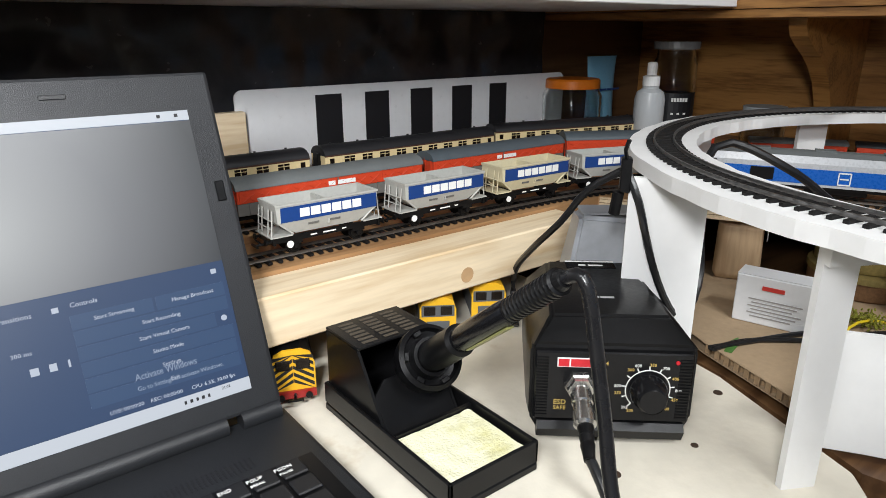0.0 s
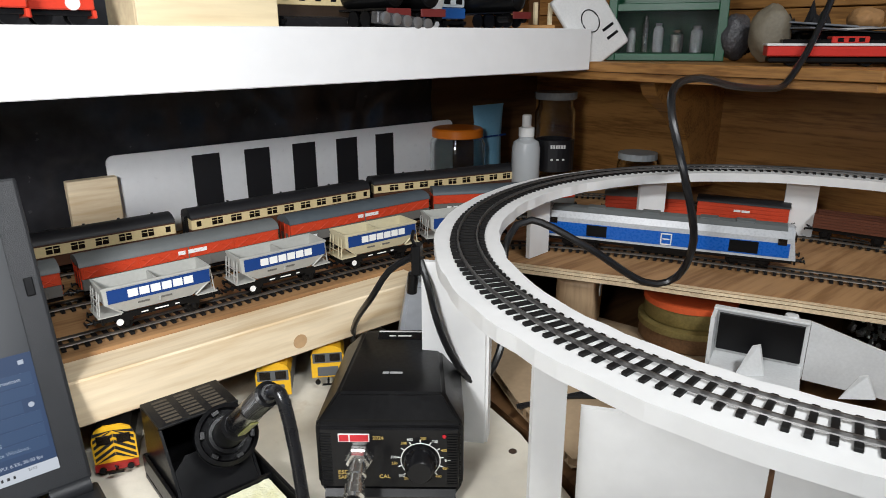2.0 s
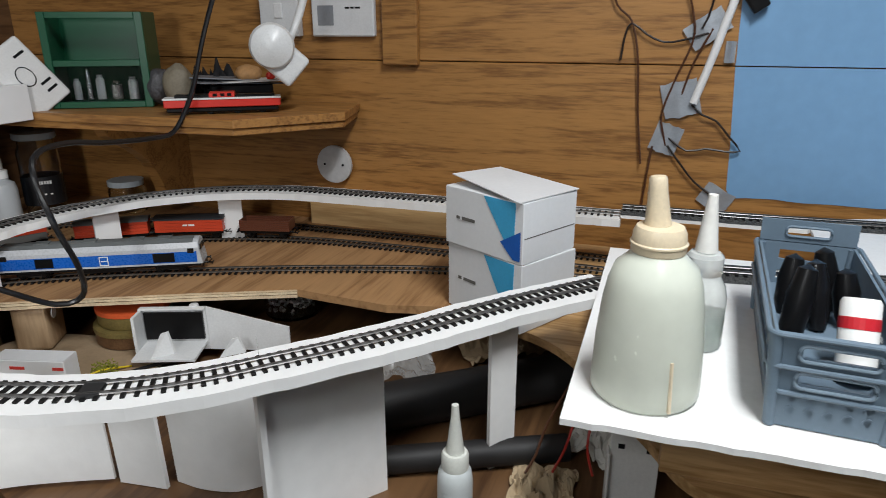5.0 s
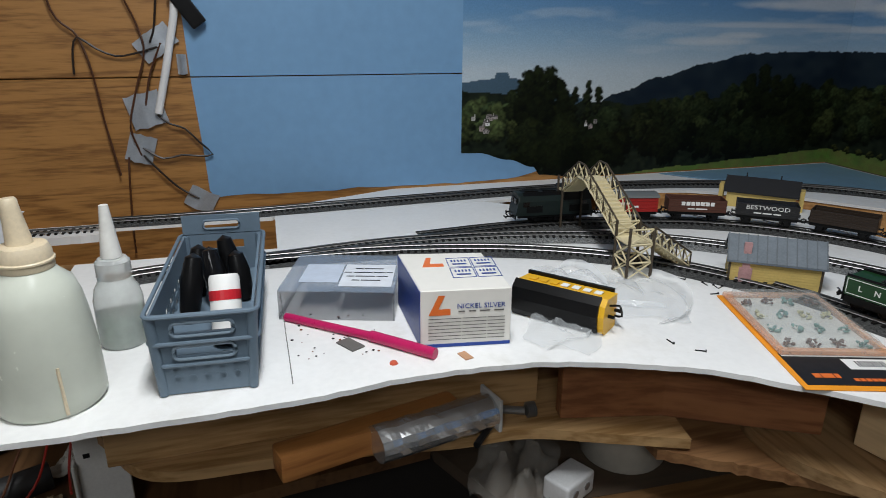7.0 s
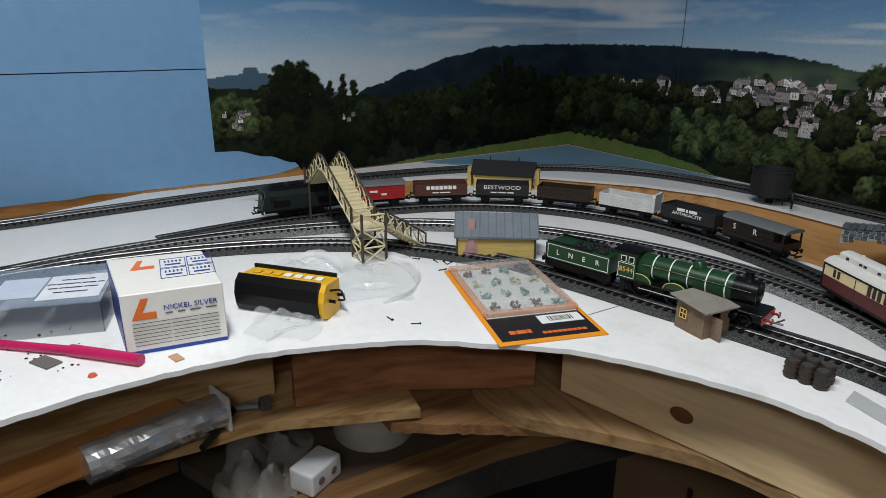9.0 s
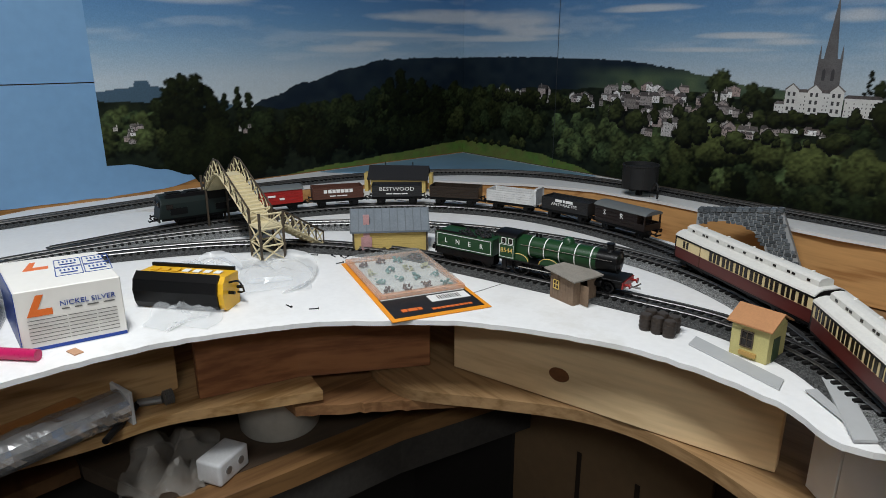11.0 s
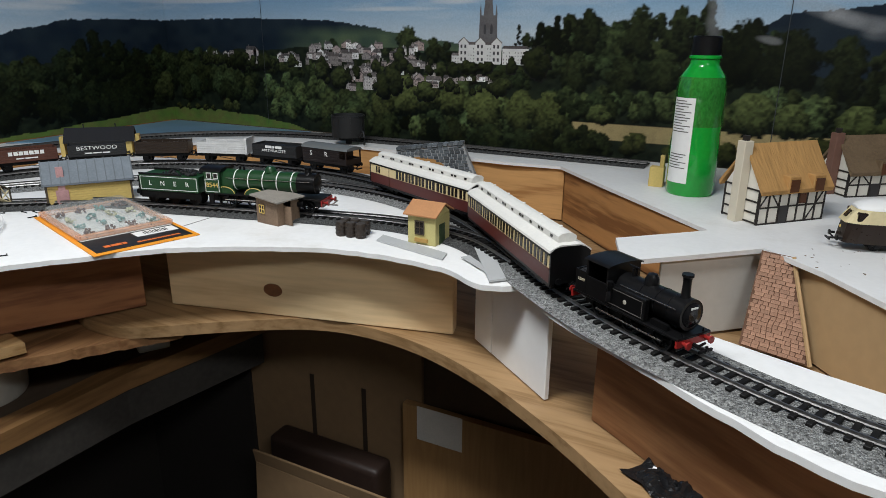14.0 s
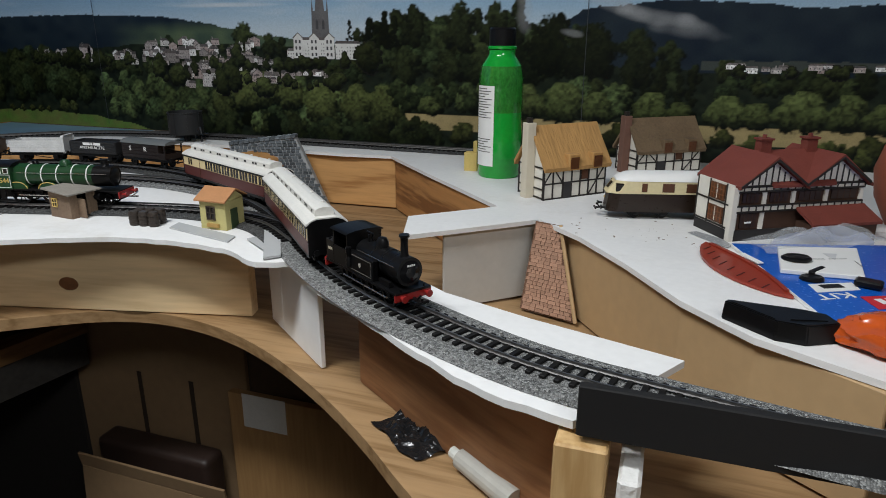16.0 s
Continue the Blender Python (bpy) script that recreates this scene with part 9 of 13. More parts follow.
def cottage(m, L, D, eave, ridge_h, thatch, chimney_m, label):
    """Timber-framed thatched cottage. Front along +x at y = 0, depth towards +y."""
    th = thing("thatched_cottage", label, "model cottage", m)
    own = bmesh.new()
    prof = [(0, 0), (D, 0), (D, eave), (D / 2, ridge_h - 0.004), (0, eave)]
    part("body", extrude_x(prof, 0, L), PLASTER, th)
    t = 0.0055
    rf = [(-0.006, eave - 0.004), (-0.0075, eave + 0.001), (D * 0.25, (eave + ridge_h) / 2 + 0.005), (D / 2, ridge_h + 0.002), (D * 0.75, (eave + ridge_h) / 2 + 0.005), (D + 0.0075, eave + 0.001), (D + 0.006, eave - 0.004), (D / 2, ridge_h - 0.003)]
    part("thatched_roof", extrude_x(rf, -0.004, L + 0.004), thatch, th, "shaggy thatched roof")
    for x in (L * 0.42, L * 0.80):
        dm = part("dormer", box(x - 0.0085, x + 0.0085, -0.0075, 0.020, eave - 0.003, eave + 0.0165, 0.001), thatch, th)
        part("dormer_window", box(x - 0.0062, x + 0.0062, -0.0085, -0.0075, eave - 0.002, eave + 0.0125), paint("leaded_brown", (0.10, 0.035, 0.012), 0.3), dm, "brown leaded window")
    part("chimney", box(-0.013, -0.0005, D * 0.36, D * 0.58, 0, ridge_h + 0.006, 0.0006), chimney_m, th, "tall end chimney")
    part("chimney_pot", box(-0.010, -0.004, D * 0.42, D * 0.52, ridge_h + 0.006, ridge_h + 0.012), TIMBER, th)
    y = -0.0006
    for a, b in (((0, 0.001), (L, 0.001)), ((0, eave * 0.5), (L, eave * 0.5)), ((0, eave - 0.002), (L, eave - 0.002))):
        part("beam", box(a[0], b[0], -0.0010, 0.0004, a[1] - 0.0009, a[1] + 0.0009), TIMBER, th)
    for f in (0.0, 0.14, 0.30, 0.44, 0.58, 0.72, 0.86, 1.0):
        part("post", box(f * L - 0.0009, f * L + 0.0009, -0.0011, 0.0004, 0, eave), TIMBER, th)
    for f0, f1, z0, z1 in ((0.0, 0.14, eave * 0.5, eave), (0.58, 0.72, eave, eave * 0.5), (0.72, 0.86, 0.0, eave * 0.5), (0.86, 1.0, eave * 0.5, eave), (0.14, 0.30, eave, eave * 0.5)):
        part("brace", rod((f0 * L, -0.0005, z0), (f1 * L, -0.0005, z1), 0.0009, 5), TIMBER, th)
    part("door", box(0.31 * L, 0.43 * L, -0.0013, 0.0, 0, eave * 0.52), paint("dark_door", (0.03, 0.028, 0.028)), th)
    part("window", box(0.60 * L, 0.70 * L, -0.0013, 0.0, eave * 0.56, eave * 0.9), paint("leaded_brown", (0.10, 0.035, 0.012), 0.3), th)
    for x in (-0.0004, L + 0.0004):
        for z in (0.002, eave * 0.33, eave * 0.66, eave):
            part("beam", box(x - 0.0008, x + 0.0008, 0, D, z - 0.0009, z + 0.0009), TIMBER, th)
        for yy in (0.001, D - 0.001):
            part("post", box(x - 0.0009, x + 0.0009, yy - 0.0009, yy + 0.0009, 0, eave), TIMBER, th)
    return th


THATCH = mat("straw_thatch", (0.44, 0.245, 0.085), 0.9, var=0.18, scale=30, bump=0.8, bscale=250, stretch=(1, 0.2, 0.2))
THATCH_D = mat("brown_thatch", (0.17, 0.115, 0.065), 0.9, var=0.2, scale=30, bump=0.8, bscale=250)
cottage(frame_m(-0.100, -1.513, -0.167, -1.582, ZB - 0.0005), 0.096, 0.056, 0.040, 0.088, THATCH, mat("cream_chimney", (0.62, 0.56, 0.44), 0.7, var=0.05), "white timber-framed cottage with straw thatch")
cottage(frame_m(-0.200, -1.722, -0.289, -1.790, ZB - 0.0005), 0.112, 0.055, 0.034, 0.078, THATCH_D, mat("brown_brick_chimney", (0.17, 0.085, 0.06), 0.8, var=0.15), "timber-framed cottage with dark brown thatch")

# tudor inn: two gabled blocks joined by a roof along the front
TILE = mat("red_roof_tile", (0.17, 0.038, 0.026), 0.75, var=0.16, scale=70, bump=0.3, bscale=500)
inn = thing("tudor_inn", "half-timbered model inn with red tiled roofs", "model building", frame_m(-0.308, -1.405, -0.436, -1.482, ZB - 0.0005))
GLAZE = paint("glazing_brown", (0.22, 0.085, 0.035), 0.5)
INN_BROWN = mat("inn_brick_brown", (0.060, 0.028, 0.016), 0.75, var=0.25, scale=90)
INN_WINDOW = paint("inn_window", (0.030, 0.014, 0.009), 0.35)
INN_LEADED = paint("leaded_brown", (0.15, 0.042, 0.014), 0.3)
LI, DI, EI, RI = 0.148, 0.060, 0.057, 0.083
ACROSS = Matrix.Rotation(math.pi / 2, 4, "Z")
part("body", box(0, LI, 0, DI, 0, EI), INN_BROWN, inn)
part("plinth", box(-0.0015, LI, -0.0015, DI, 0, 0.011), paint("dark_plinth", (0.022, 0.020, 0.020), 0.7), inn)
part("main_roof", extrude_x([(-0.006, EI - 0.003), (DI / 2, RI), (DI + 0.006, EI - 0.003), (DI + 0.006, EI), (DI / 2, RI + 0.0028), (-0.006, EI)], 0.038, 0.110), TILE, inn, "red tiled roof")
for gx in (0.037, 0.111):
    gw_ = 0.0372
    part("gable_roof", extrude_x([(-gw_ - 0.003, EI - 0.005), (0, RI), (gw_, EI - 0.003), (gw_, EI), (0, RI + 0.003), (-gw_ - 0.003, EI - 0.002)], -0.009, DI + 0.006), TILE, inn, "red tiled gable roof", at=Matrix.Translation((gx, 0, 0)) @ ACROSS)
    part("gable_wall", extrude_x([(-gw_ + 0.003, EI + 0.0001), (0, RI - 0.0022), (gw_ - 0.003, EI + 0.0001)], -0.0025, DI - 0.001), PLASTER, inn, "white plaster gable", at=Matrix.Translation((gx, 0, 0)) @ ACROSS)
    for k in range(-4, 5):
        hh = (RI - EI) * (1 - abs(k) / 4.9) - 0.003
        part("gable_stud", box(gx + k * 0.007 - 0.0006, gx + k * 0.007 + 0.0006, -0.0034, -0.0024, EI + 0.0002, EI + hh), TIMBER, inn)
    for sg in (-1, 1):
        own = extrude_x([(0.0, -0.0012), (0.0, 0.0012), (gw_, EI - RI + 0.0012), (gw_, EI - RI - 0.0012)], -0.0006, 0.0006)
        part("barge_board", own, TIMBER, inn, at=Matrix.Translation((gx, -0.0092, RI - 0.0006)) @ Matrix.Diagonal((-sg, 1, 1, 1)) @ ACROSS)
for z0, z1 in ((0.0300, 0.0362), (0.0505, 0.0555)):
    band = part("white_band", box(0, LI, -0.0020, 0.0, z0, z1), PLASTER, inn, "white plaster band")
    for zz in (z0, z1):
        part("beam", box(0, LI, -0.0030, -0.0018, zz - 0.0009, zz + 0.0009), TIMBER, inn)
    for k in range(19):
        part("stud", box(k * LI / 18 - 0.0006, k * LI / 18 + 0.0006, -0.0028, -0.0019, z0, z1), TIMBER, inn)
for xs, z0, z1 in (((0.0022, 0.033, 0.066, 0.104, 0.146), 0.0372, 0.0495), ((0.0022, 0.033), 0.0115, 0.0290)):
    for x in xs:
        part("white_post", box(x - 0.0022, x + 0.0022, -0.0018, 0.0, z0, z1), PLASTER, inn)
    for a, b_ in zip(xs, xs[1:]):
        w = part("window", box(a + 0.0065, b_ - 0.0065, -0.0014, 0.0, z0 + 0.002, z1 - 0.001), INN_WINDOW, inn, "dark leaded window")
        for q in (0.25, 0.5, 0.75):
            x = a + 0.0065 + (b_ - a - 0.013) * q
            part("glazing_bar", box(x - 0.0003, x + 0.0003, -0.0018, -0.0013, z0 + 0.002, z1 - 0.001), INN_BROWN, w)
part("hanging_sign", box(0.0135, 0.0205, -0.0030, -0.0020, 0.0185, 0.0200), LETTER_WHITE, inn, "small white sign")
part("end_plaster", box(-0.0016, 0.0, 0.0, DI, 0.011, EI), PLASTER, inn, "white plastered end wall")
for z0 in (0.015, 0.0385):
    w = part("end_window", box(-0.0030, -0.0016, 0.012, 0.036, z0, z0 + 0.0165), INN_LEADED, inn, "brown leaded window")
    for k in range(5):
        part("glazing_bar", box(-0.0034, -0.0028, 0.0137 + 0.0050 * k, 0.0143 + 0.0050 * k, z0 + 0.001, z0 + 0.0155), PLASTER if k == 2 else GLAZE, w)
    for zz in (0.0055, 0.011):
        part("glazing_bar", box(-0.0035, -0.0029, 0.0125, 0.0355, z0 + zz - 0.0003, z0 + zz + 0.0003), GLAZE, w)
    part("beam", box(-0.0028, -0.0014, 0.0, DI, z0 - 0.0030, z0 - 0.0016), TIMBER, inn)
for yy in (0.0100, 0.0380, DI - 0.0008):
    part("stud", box(-0.0026, -0.0014, yy - 0.0006, yy + 0.0006, 0.011, EI), TIMBER, inn)
part("corner_post", box(-0.0032, 0.0022, -0.0034, 0.0030, 0.0005, EI - 0.002), PLASTER, inn, "white corner post")
for x in (0.048, 0.102):
    ch = part("chimney", box(x - 0.006, x + 0.006, DI / 2 - 0.004, DI / 2 + 0.006, RI - 0.006, RI + 0.013), TILE, inn)
    part("chimney_cap", box(x - 0.0075, x + 0.0075, DI / 2 - 0.0055, DI / 2 + 0.0075, RI + 0.0131, RI + 0.0150), TILE, ch)
    part("chimney_pot", rod((x, DI / 2 + 0.001, RI + 0.0151), (x, DI / 2 + 0.001, RI + 0.0185), 0.0022, 8), TILE, ch)
part("lean_to_roof", extrude_x([(-0.030, 0.018), (-0.0034, 0.030), (-0.0034, 0.033), (-0.030, 0.021)], 0.070, 0.150), TILE, inn, "low red roof of the side wing")
part("lean_to_wall", box(0.073, 0.147, -0.027, -0.0022, 0.0, 0.0185), INN_BROWN, inn)

# railcar
rc_m = Matrix.Translation((-0.292, -1.497, ZB + 0.0005)) @ Matrix.Rotation(math.atan2(0.030, 0.106), 4, "Z")
rcar = thing("diesel_railcar", "chocolate and cream streamlined railcar with white roof", "model railcar", rc_m)
L2, W2r = 0.118, 0.0165
CHOC = paint("chocolate_brown", (0.020, 0.012, 0.008), 0.3)
RC_CREAM = paint("railcar_cream", (0.66, 0.57, 0.34), 0.35)


def nose_body(z0, z1, slope):
    own = bmesh.new()
    rings = []
    for f, wsc in ((-1.0, 0.55), (-0.97, 0.80), (-0.90, 1.0), (0.90, 1.0), (0.97, 0.80), (1.0, 0.55)):
        rings.append([own.verts.new((f * (L2 - (slope if zz == z1 and abs(f) > 0.85 else 0.0)), sy * W2r * wsc, zz)) for sy, zz in ((-1, z0), (1, z0), (1, z1), (-1, z1))])
    for a, b in zip(rings, rings[1:]):
        for k in range(4):
            own.faces.new((a[k], a[(k + 1) % 4], b[(k + 1) % 4], b[k]))
    own.faces.new(rings[0])
    own.faces.new(rings[-1][::-1])
    return own


part("skirt", nose_body(0.008, 0.0285, 0.003), CHOC, rcar)
part("upper_body", nose_body(0.0286, 0.0425, 0.010), RC_CREAM, rcar)
own = bmesh.new()
rings = []
for x, wsc, hsc in ((-0.1085, 0.50, 0.25), (-0.1050, 0.76, 0.55), (-0.0960, 0.97, 0.88), (-0.0840, 1.0, 1.0), (0.0840, 1.0, 1.0), (0.0960, 0.97, 0.88), (0.1050, 0.76, 0.55), (0.1085, 0.50, 0.25)):
    rings.append([own.verts.new((x, y * wsc, 0.0426 + z * hsc)) for y, z in arch(W2r + 0.0005, 0.0095)])
for a, b in zip(rings, rings[1:]):
    for k in range(len(a) - 1):
        own.faces.new((a[k], a[k + 1], b[k + 1], b[k]))
own.faces.new(rings[0])
own.faces.new(rings[-1][::-1])
part("roof", own, LETTER_WHITE, rcar, "off-white domed roof", True)
for sg in (-1, 1):
    for k in range(7):
        x = -0.078 + 0.026 * k
        part("window", box(x - 0.0065 if k % 3 else x - 0.003, x + 0.0065 if k % 3 else x + 0.003, sg * (W2r + 0.0002) - 0.0004, sg * (W2r + 0.0002) + 0.0004, 0.0310, 0.0405), paint("railcar_window", (0.10, 0.045, 0.025), 0.2), rcar)
    for e in (-1, 1):
        part("cab_window", box(e * 0.1030 - 0.006, e * 0.1030 + 0.006, sg * 0.0128 - 0.0040, sg * 0.0128 + 0.0034, 0.0305, 0.0400, 0.001), WINDOW, rcar)
for e in (-1, 1):
    for yy in (-0.0062, 0.0, 0.0062):
        part("nose_window", box(-0.0022, 0.0022, -0.0026, 0.0026, -0.0044, 0.0040, 0.0005), WINDOW, rcar, at=pose(e * (0.1125 - abs(yy) * 0.45), yy, 0.0358, 0, -e * 36, e * yy * 2600))
    part("waist_line", box(-0.003, 0.003, -0.0088, 0.0088, 0.0279, 0.0292, 0.0004), LETTER_GOLD, rcar, at=Matrix.Translation((e * 0.1148, 0, 0)))
    part("headlamp", lathe([(0.0, 0.001), (0.0012, 0.0008), (0.0016, 0.0)], 10, m=Matrix.Translation((e * 0.118, 0, 0.022)) @ Matrix.Rotation(e * math.pi / 2, 4, "Y")), LETTER_GOLD, rcar)
for x in (-0.07, 0.07):
    bogie(rcar, x)
buffers(rcar, L2, 0.012)
pot = lathe([(0.0, 0.0), (0.030, 0.0), (0.045, 0.030), (0.050, 0.060), (0.044, 0.085), (0.026, 0.100), (0.0, 0.105)], 32)
solid("terracotta_dome", pot, mat("terracotta", (0.30, 0.085, 0.045), 0.6, var=0.12, scale=25), "rounded terracotta-coloured pot behind the inn", "pot", pose(-0.505, -1.530, ZB - 0.0005), smooth=True)

# specks of scrap dropped on the village board
random.seed(77)
bm = bmesh.new()
for k in range(46):
    own = bmesh.new()
    bmesh.ops.create_icosphere(own, subdivisions=1, radius=random.uniform(0.0004, 0.0011))
    for v in own.verts:
        v.co.x *= random.uniform(0.6, 2.2)
        v.co.z = max(0.0, v.co.z * 0.5)
    merge(bm, own, 0, pose(-0.225 + random.uniform(-0.075, 0.075), -1.415 + random.uniform(-0.045, 0.045), ZB - 0.0004, 0, 0, random.uniform(0, 180)))
solid("scrap_specks", bm, mat("speck_brown", (0.16, 0.10, 0.06), 0.8, var=0.4, scale=200), "fine brown specks of scrap on the board", "scrap", kind="stuff")
# packaging in front of the inn
blue_pts = [(-0.309, -1.389), (-0.450, -1.432), (-0.600, -1.380), (-0.580, -1.170), (-0.430, -1.165), (-0.367, -1.196)]
bp_ = thing("kit_packet", "blue card packet of model parts in clear film", "packaging", pose(0, 0, 0))
part("card", prism(blue_pts, ZB + 0.0002, ZB + 0.0022), paint("packet_blue", (0.008, 0.105, 0.50), 0.25), bp_, "bright blue card")
part("white_edge", box(-0.0006, 0.0006, 0.0, 0.200, 0.0, 0.0024), LETTER_WHITE, bp_, "bare white card edge", at=pose(-0.3088, -1.389, ZB + 0.0001, 0, 0, 16.6))
booklet = part("instruction_sheet", prism([(-0.349, -1.379), (-0.419, -1.398), (-0.407, -1.312), (-0.343, -1.309)], ZB + 0.0024, ZB + 0.0066, 0.0006), LETTER_WHITE, bp_, "white folded paper in clear film")
part("drawing", bars([0.016, 0.010], 0.0006, 0.004, m=pose(-0.388, -1.352, ZB + 0.0068, 0, 0, 20)), GOODS_GREY, booklet)
part("drawing", prism([(-0.385, -1.368), (-0.397, -1.371), (-0.392, -1.350)], ZB + 0.0067, ZB + 0.0069), mat("pale_print", (0.55, 0.56, 0.57), 0.6), booklet)
part("drawing", bars([0.003, 0.005, 0.002, 0.004], 0.0007, 0.0008, m=pose(-0.409, -1.345, ZB + 0.0068, 0, 0, 100)), GOODS_GREY, booklet)
part("label", prism([(-0.361, -1.288), (-0.396, -1.304), (-0.399, -1.288), (-0.365, -1.270)], ZB + 0.0023, ZB + 0.0027), LETTER_WHITE, bp_, "white barcode label")
part("lettering", bars([0.0006, 0.0010, 0.0005, 0.0008, 0.0012, 0.0006, 0.0005, 0.0010, 0.0006, 0.0009, 0.0005, 0.0011, 0.0006, 0.0008], 0.008, 0.0006, m=pose(-0.378, -1.288, ZB + 0.0029, 0, 0, 27)), LETTER_BLACK, bp_, "black barcode lines")
part("lettering", text_mesh("KIT", 0.0150, m=pose(-0.3765, -1.2665, ZB + 0.0026, 0, 0, 29), width=0.031), LETTER_WHITE, bp_, "white capital letters")
part("red_label", prism([(-0.395, -1.271), (-0.430, -1.287), (-0.436, -1.264), (-0.402, -1.247)], ZB + 0.0023, ZB + 0.0027), RED, bp_)
part("lettering", bars([0.006, 0.006, 0.006], 0.010, 0.003, m=pose(-0.416, -1.268, ZB + 0.0030, 0, 0, 27)), LETTER_WHITE, bp_)
for x, y, z, r_ in ((-0.3595, -1.342, 0.0068, 0.0125), (-0.366, -1.302, 0.0024, 0.0095)):
    part("black_part", lathe([(0.0, 0.0), (r_, 0.0), (r_, 0.0016), (r_ * 0.82, 0.0030), (r_ * 0.55, 0.0022), (0.0, 0.0026)], 20), BLACK, bp_, "round black plastic moulding", at=pose(x, y, ZB + z, 4, 3, 0))
part("black_part", box(-0.010, 0.010, -0.006, 0.006, 0.0, 0.006, 0.0015), BLACK, bp_, at=pose(-0.406, -1.296, ZB + 0.0030, 0, 0, -20))
part("black_part", box(-0.011, 0.011, -0.0025, 0.0025, 0.0, 0.005, 0.001), BLACK, bp_, at=pose(-0.372, -1.318, ZB + 0.0024, 0, 0, 55))
part("film_flap", prism([(-0.270, -1.423), (-0.279, -1.428), (-0.302, -1.408), (-0.311, -1.387), (-0.305, -1.378)], ZB + 0.0002, ZB + 0.0008), mat("grey_card_flap", (0.34, 0.35, 0.36), 0.25, var=0.15, scale=60), bp_, "grey clear-film flap")
bag = crumpled("plastic_bag", "clear plastic bag leaning on the inn", "plastic bag", -0.398, -1.418, ZB + 0.003, 0.150, 0.046, 0.030, 7, FILM, 30, 0.45)
fold(bag, [(-0.345, -1.398), (-0.385, -1.416), (-0.440, -1.428)], 0.020, -0.006)
# curved moulding: a lens fuller on its outer side
rt = thing("red_plastic_piece", "curved red plastic moulding lying on the board", "moulding", pose(-0.286, -1.386, ZB, 0, 0, math.degrees(math.atan2(0.132, -0.060))))
RT_L = 0.145
own = [(RT_L * k / 16, -0.029 * math.sin(math.pi * k / 16) ** 0.7) for k in range(17)]
own += [(RT_L * k / 16, 0.009 * math.sin(math.pi * k / 16)) for k in range(15, 0, -1)]
RT_RED = paint("moulding_red", (0.27, 0.035, 0.018), 0.35)
part("plate", prism(own, 0.0002, 0.0026), RT_RED, rt)
part("rim", prism([(x, y * 1.0) for x, y in own[17:]] + [(x, y - 0.0035) for x, y in own[:16:-1]], 0.0027, 0.0044), RT_RED, rt)
for k in range(8):
    x = RT_L * (0.14 + 0.10 * k)
    part("groove", box(-0.0065, 0.0065, -0.0006, 0.0006, 0, 0.0003), paint("groove_dark_red", (0.055, 0.010, 0.008), 0.5), rt, at=pose(x, -0.016 * math.sin(math.pi * (0.14 + 0.10 * k)) ** 0.7, 0.0027, 0, 0, 125))
part("paper_scrap", box(-0.012, 0.012, -0.003, 0.003, 0, 0.001), LETTER_WHITE, bp_, "torn white paper scrap", at=pose(-0.322, -1.335, ZB + 0.0050, 0, 4, 128))
# black moulded tray at the edge of the board
tray = thing("plastic_tray", "black moulded plastic tray upside down on the board", "tray", pose(-0.322, -1.186, ZB - 0.0005, 0, 0, 4))
own = bmesh.new()
low = [(0.031, -0.014), (0.028, -0.018), (-0.020, -0.011), (-0.036, -0.006), (-0.041, 0.010), (-0.018, 0.021), (0.001, 0.017)]
va = [own.verts.new((x, y, 0.0)) for x, y in low]
vb = [own.verts.new((x * 0.97, y * 0.94, 0.0145)) for x, y in low]
own.faces.new(va)
own.faces.new(vb[::-1])
for k in range(7):
    own.faces.new((va[k], va[(k + 1) % 7], vb[(k + 1) % 7], vb[k]))
bmesh.ops.bevel(own, geom=own.edges[:], offset=0.0009, segments=2, affect="EDGES")
part("shell", own, BLACK_SATIN, tray)
part("rib", box(-0.017, 0.017, -0.0005, 0.0005, 0.0, 0.0009), BLACK_SATIN, tray, at=pose(0.0135, 0.0006, 0.0143, 0, 0, -46))
part("rib", box(-0.012, 0.012, -0.0005, 0.0005, 0.0, 0.0009), BLACK_SATIN, tray, at=pose(-0.0200, 0.0100, 0.0143, 0, 0, 10))
own = bmesh.new()
bmesh.ops.create_icosphere(own, subdivisions=4, radius=1.0)
for v in own.verts:
    k = 1 + 0.22 * noise.noise(v.co * 1.3) + 0.16 * abs(noise.noise(v.co * 3.4))
    v.co = Vector((v.co.x * 0.072 * k, v.co.y * 0.027 * k, max(0.0, 0.008 + v.co.z * 0.015 * k)))
solid("orange_bag", own, paint("orange_film", (0.52, 0.085, 0.015), 0.16), "glossy orange plastic bag by the packaging", "plastic bag", pose(-0.425, -1.178, ZB + 0.0022, 0, 0, -4), smooth=True)


# ---- printed landscape on the walls ----
LIFT = 0.0012
PRINT_R = 0.36
S0, S1, Z0, Z1, CELL = -0.832, 2.65, 1.050, 1.424, 0.002


def wall_point(s, z, off):
    """s runs from the east wall (negative) round the corner to the south wall (positive)."""
    return (XE - off, YS - s, z) if s < 0 else (XE - s, YS + off, z)


def curve_at(keys, s):
    for (a, za), (b, zb) in zip(keys, keys[1:]):
        if a <= s <= b:
            f = (s - a) / (b - a)
            f = f * f * (3 - 2 * f)
            return za + (zb - za) * f
    return keys[0][1] if s < keys[0][0] else keys[-1][1]


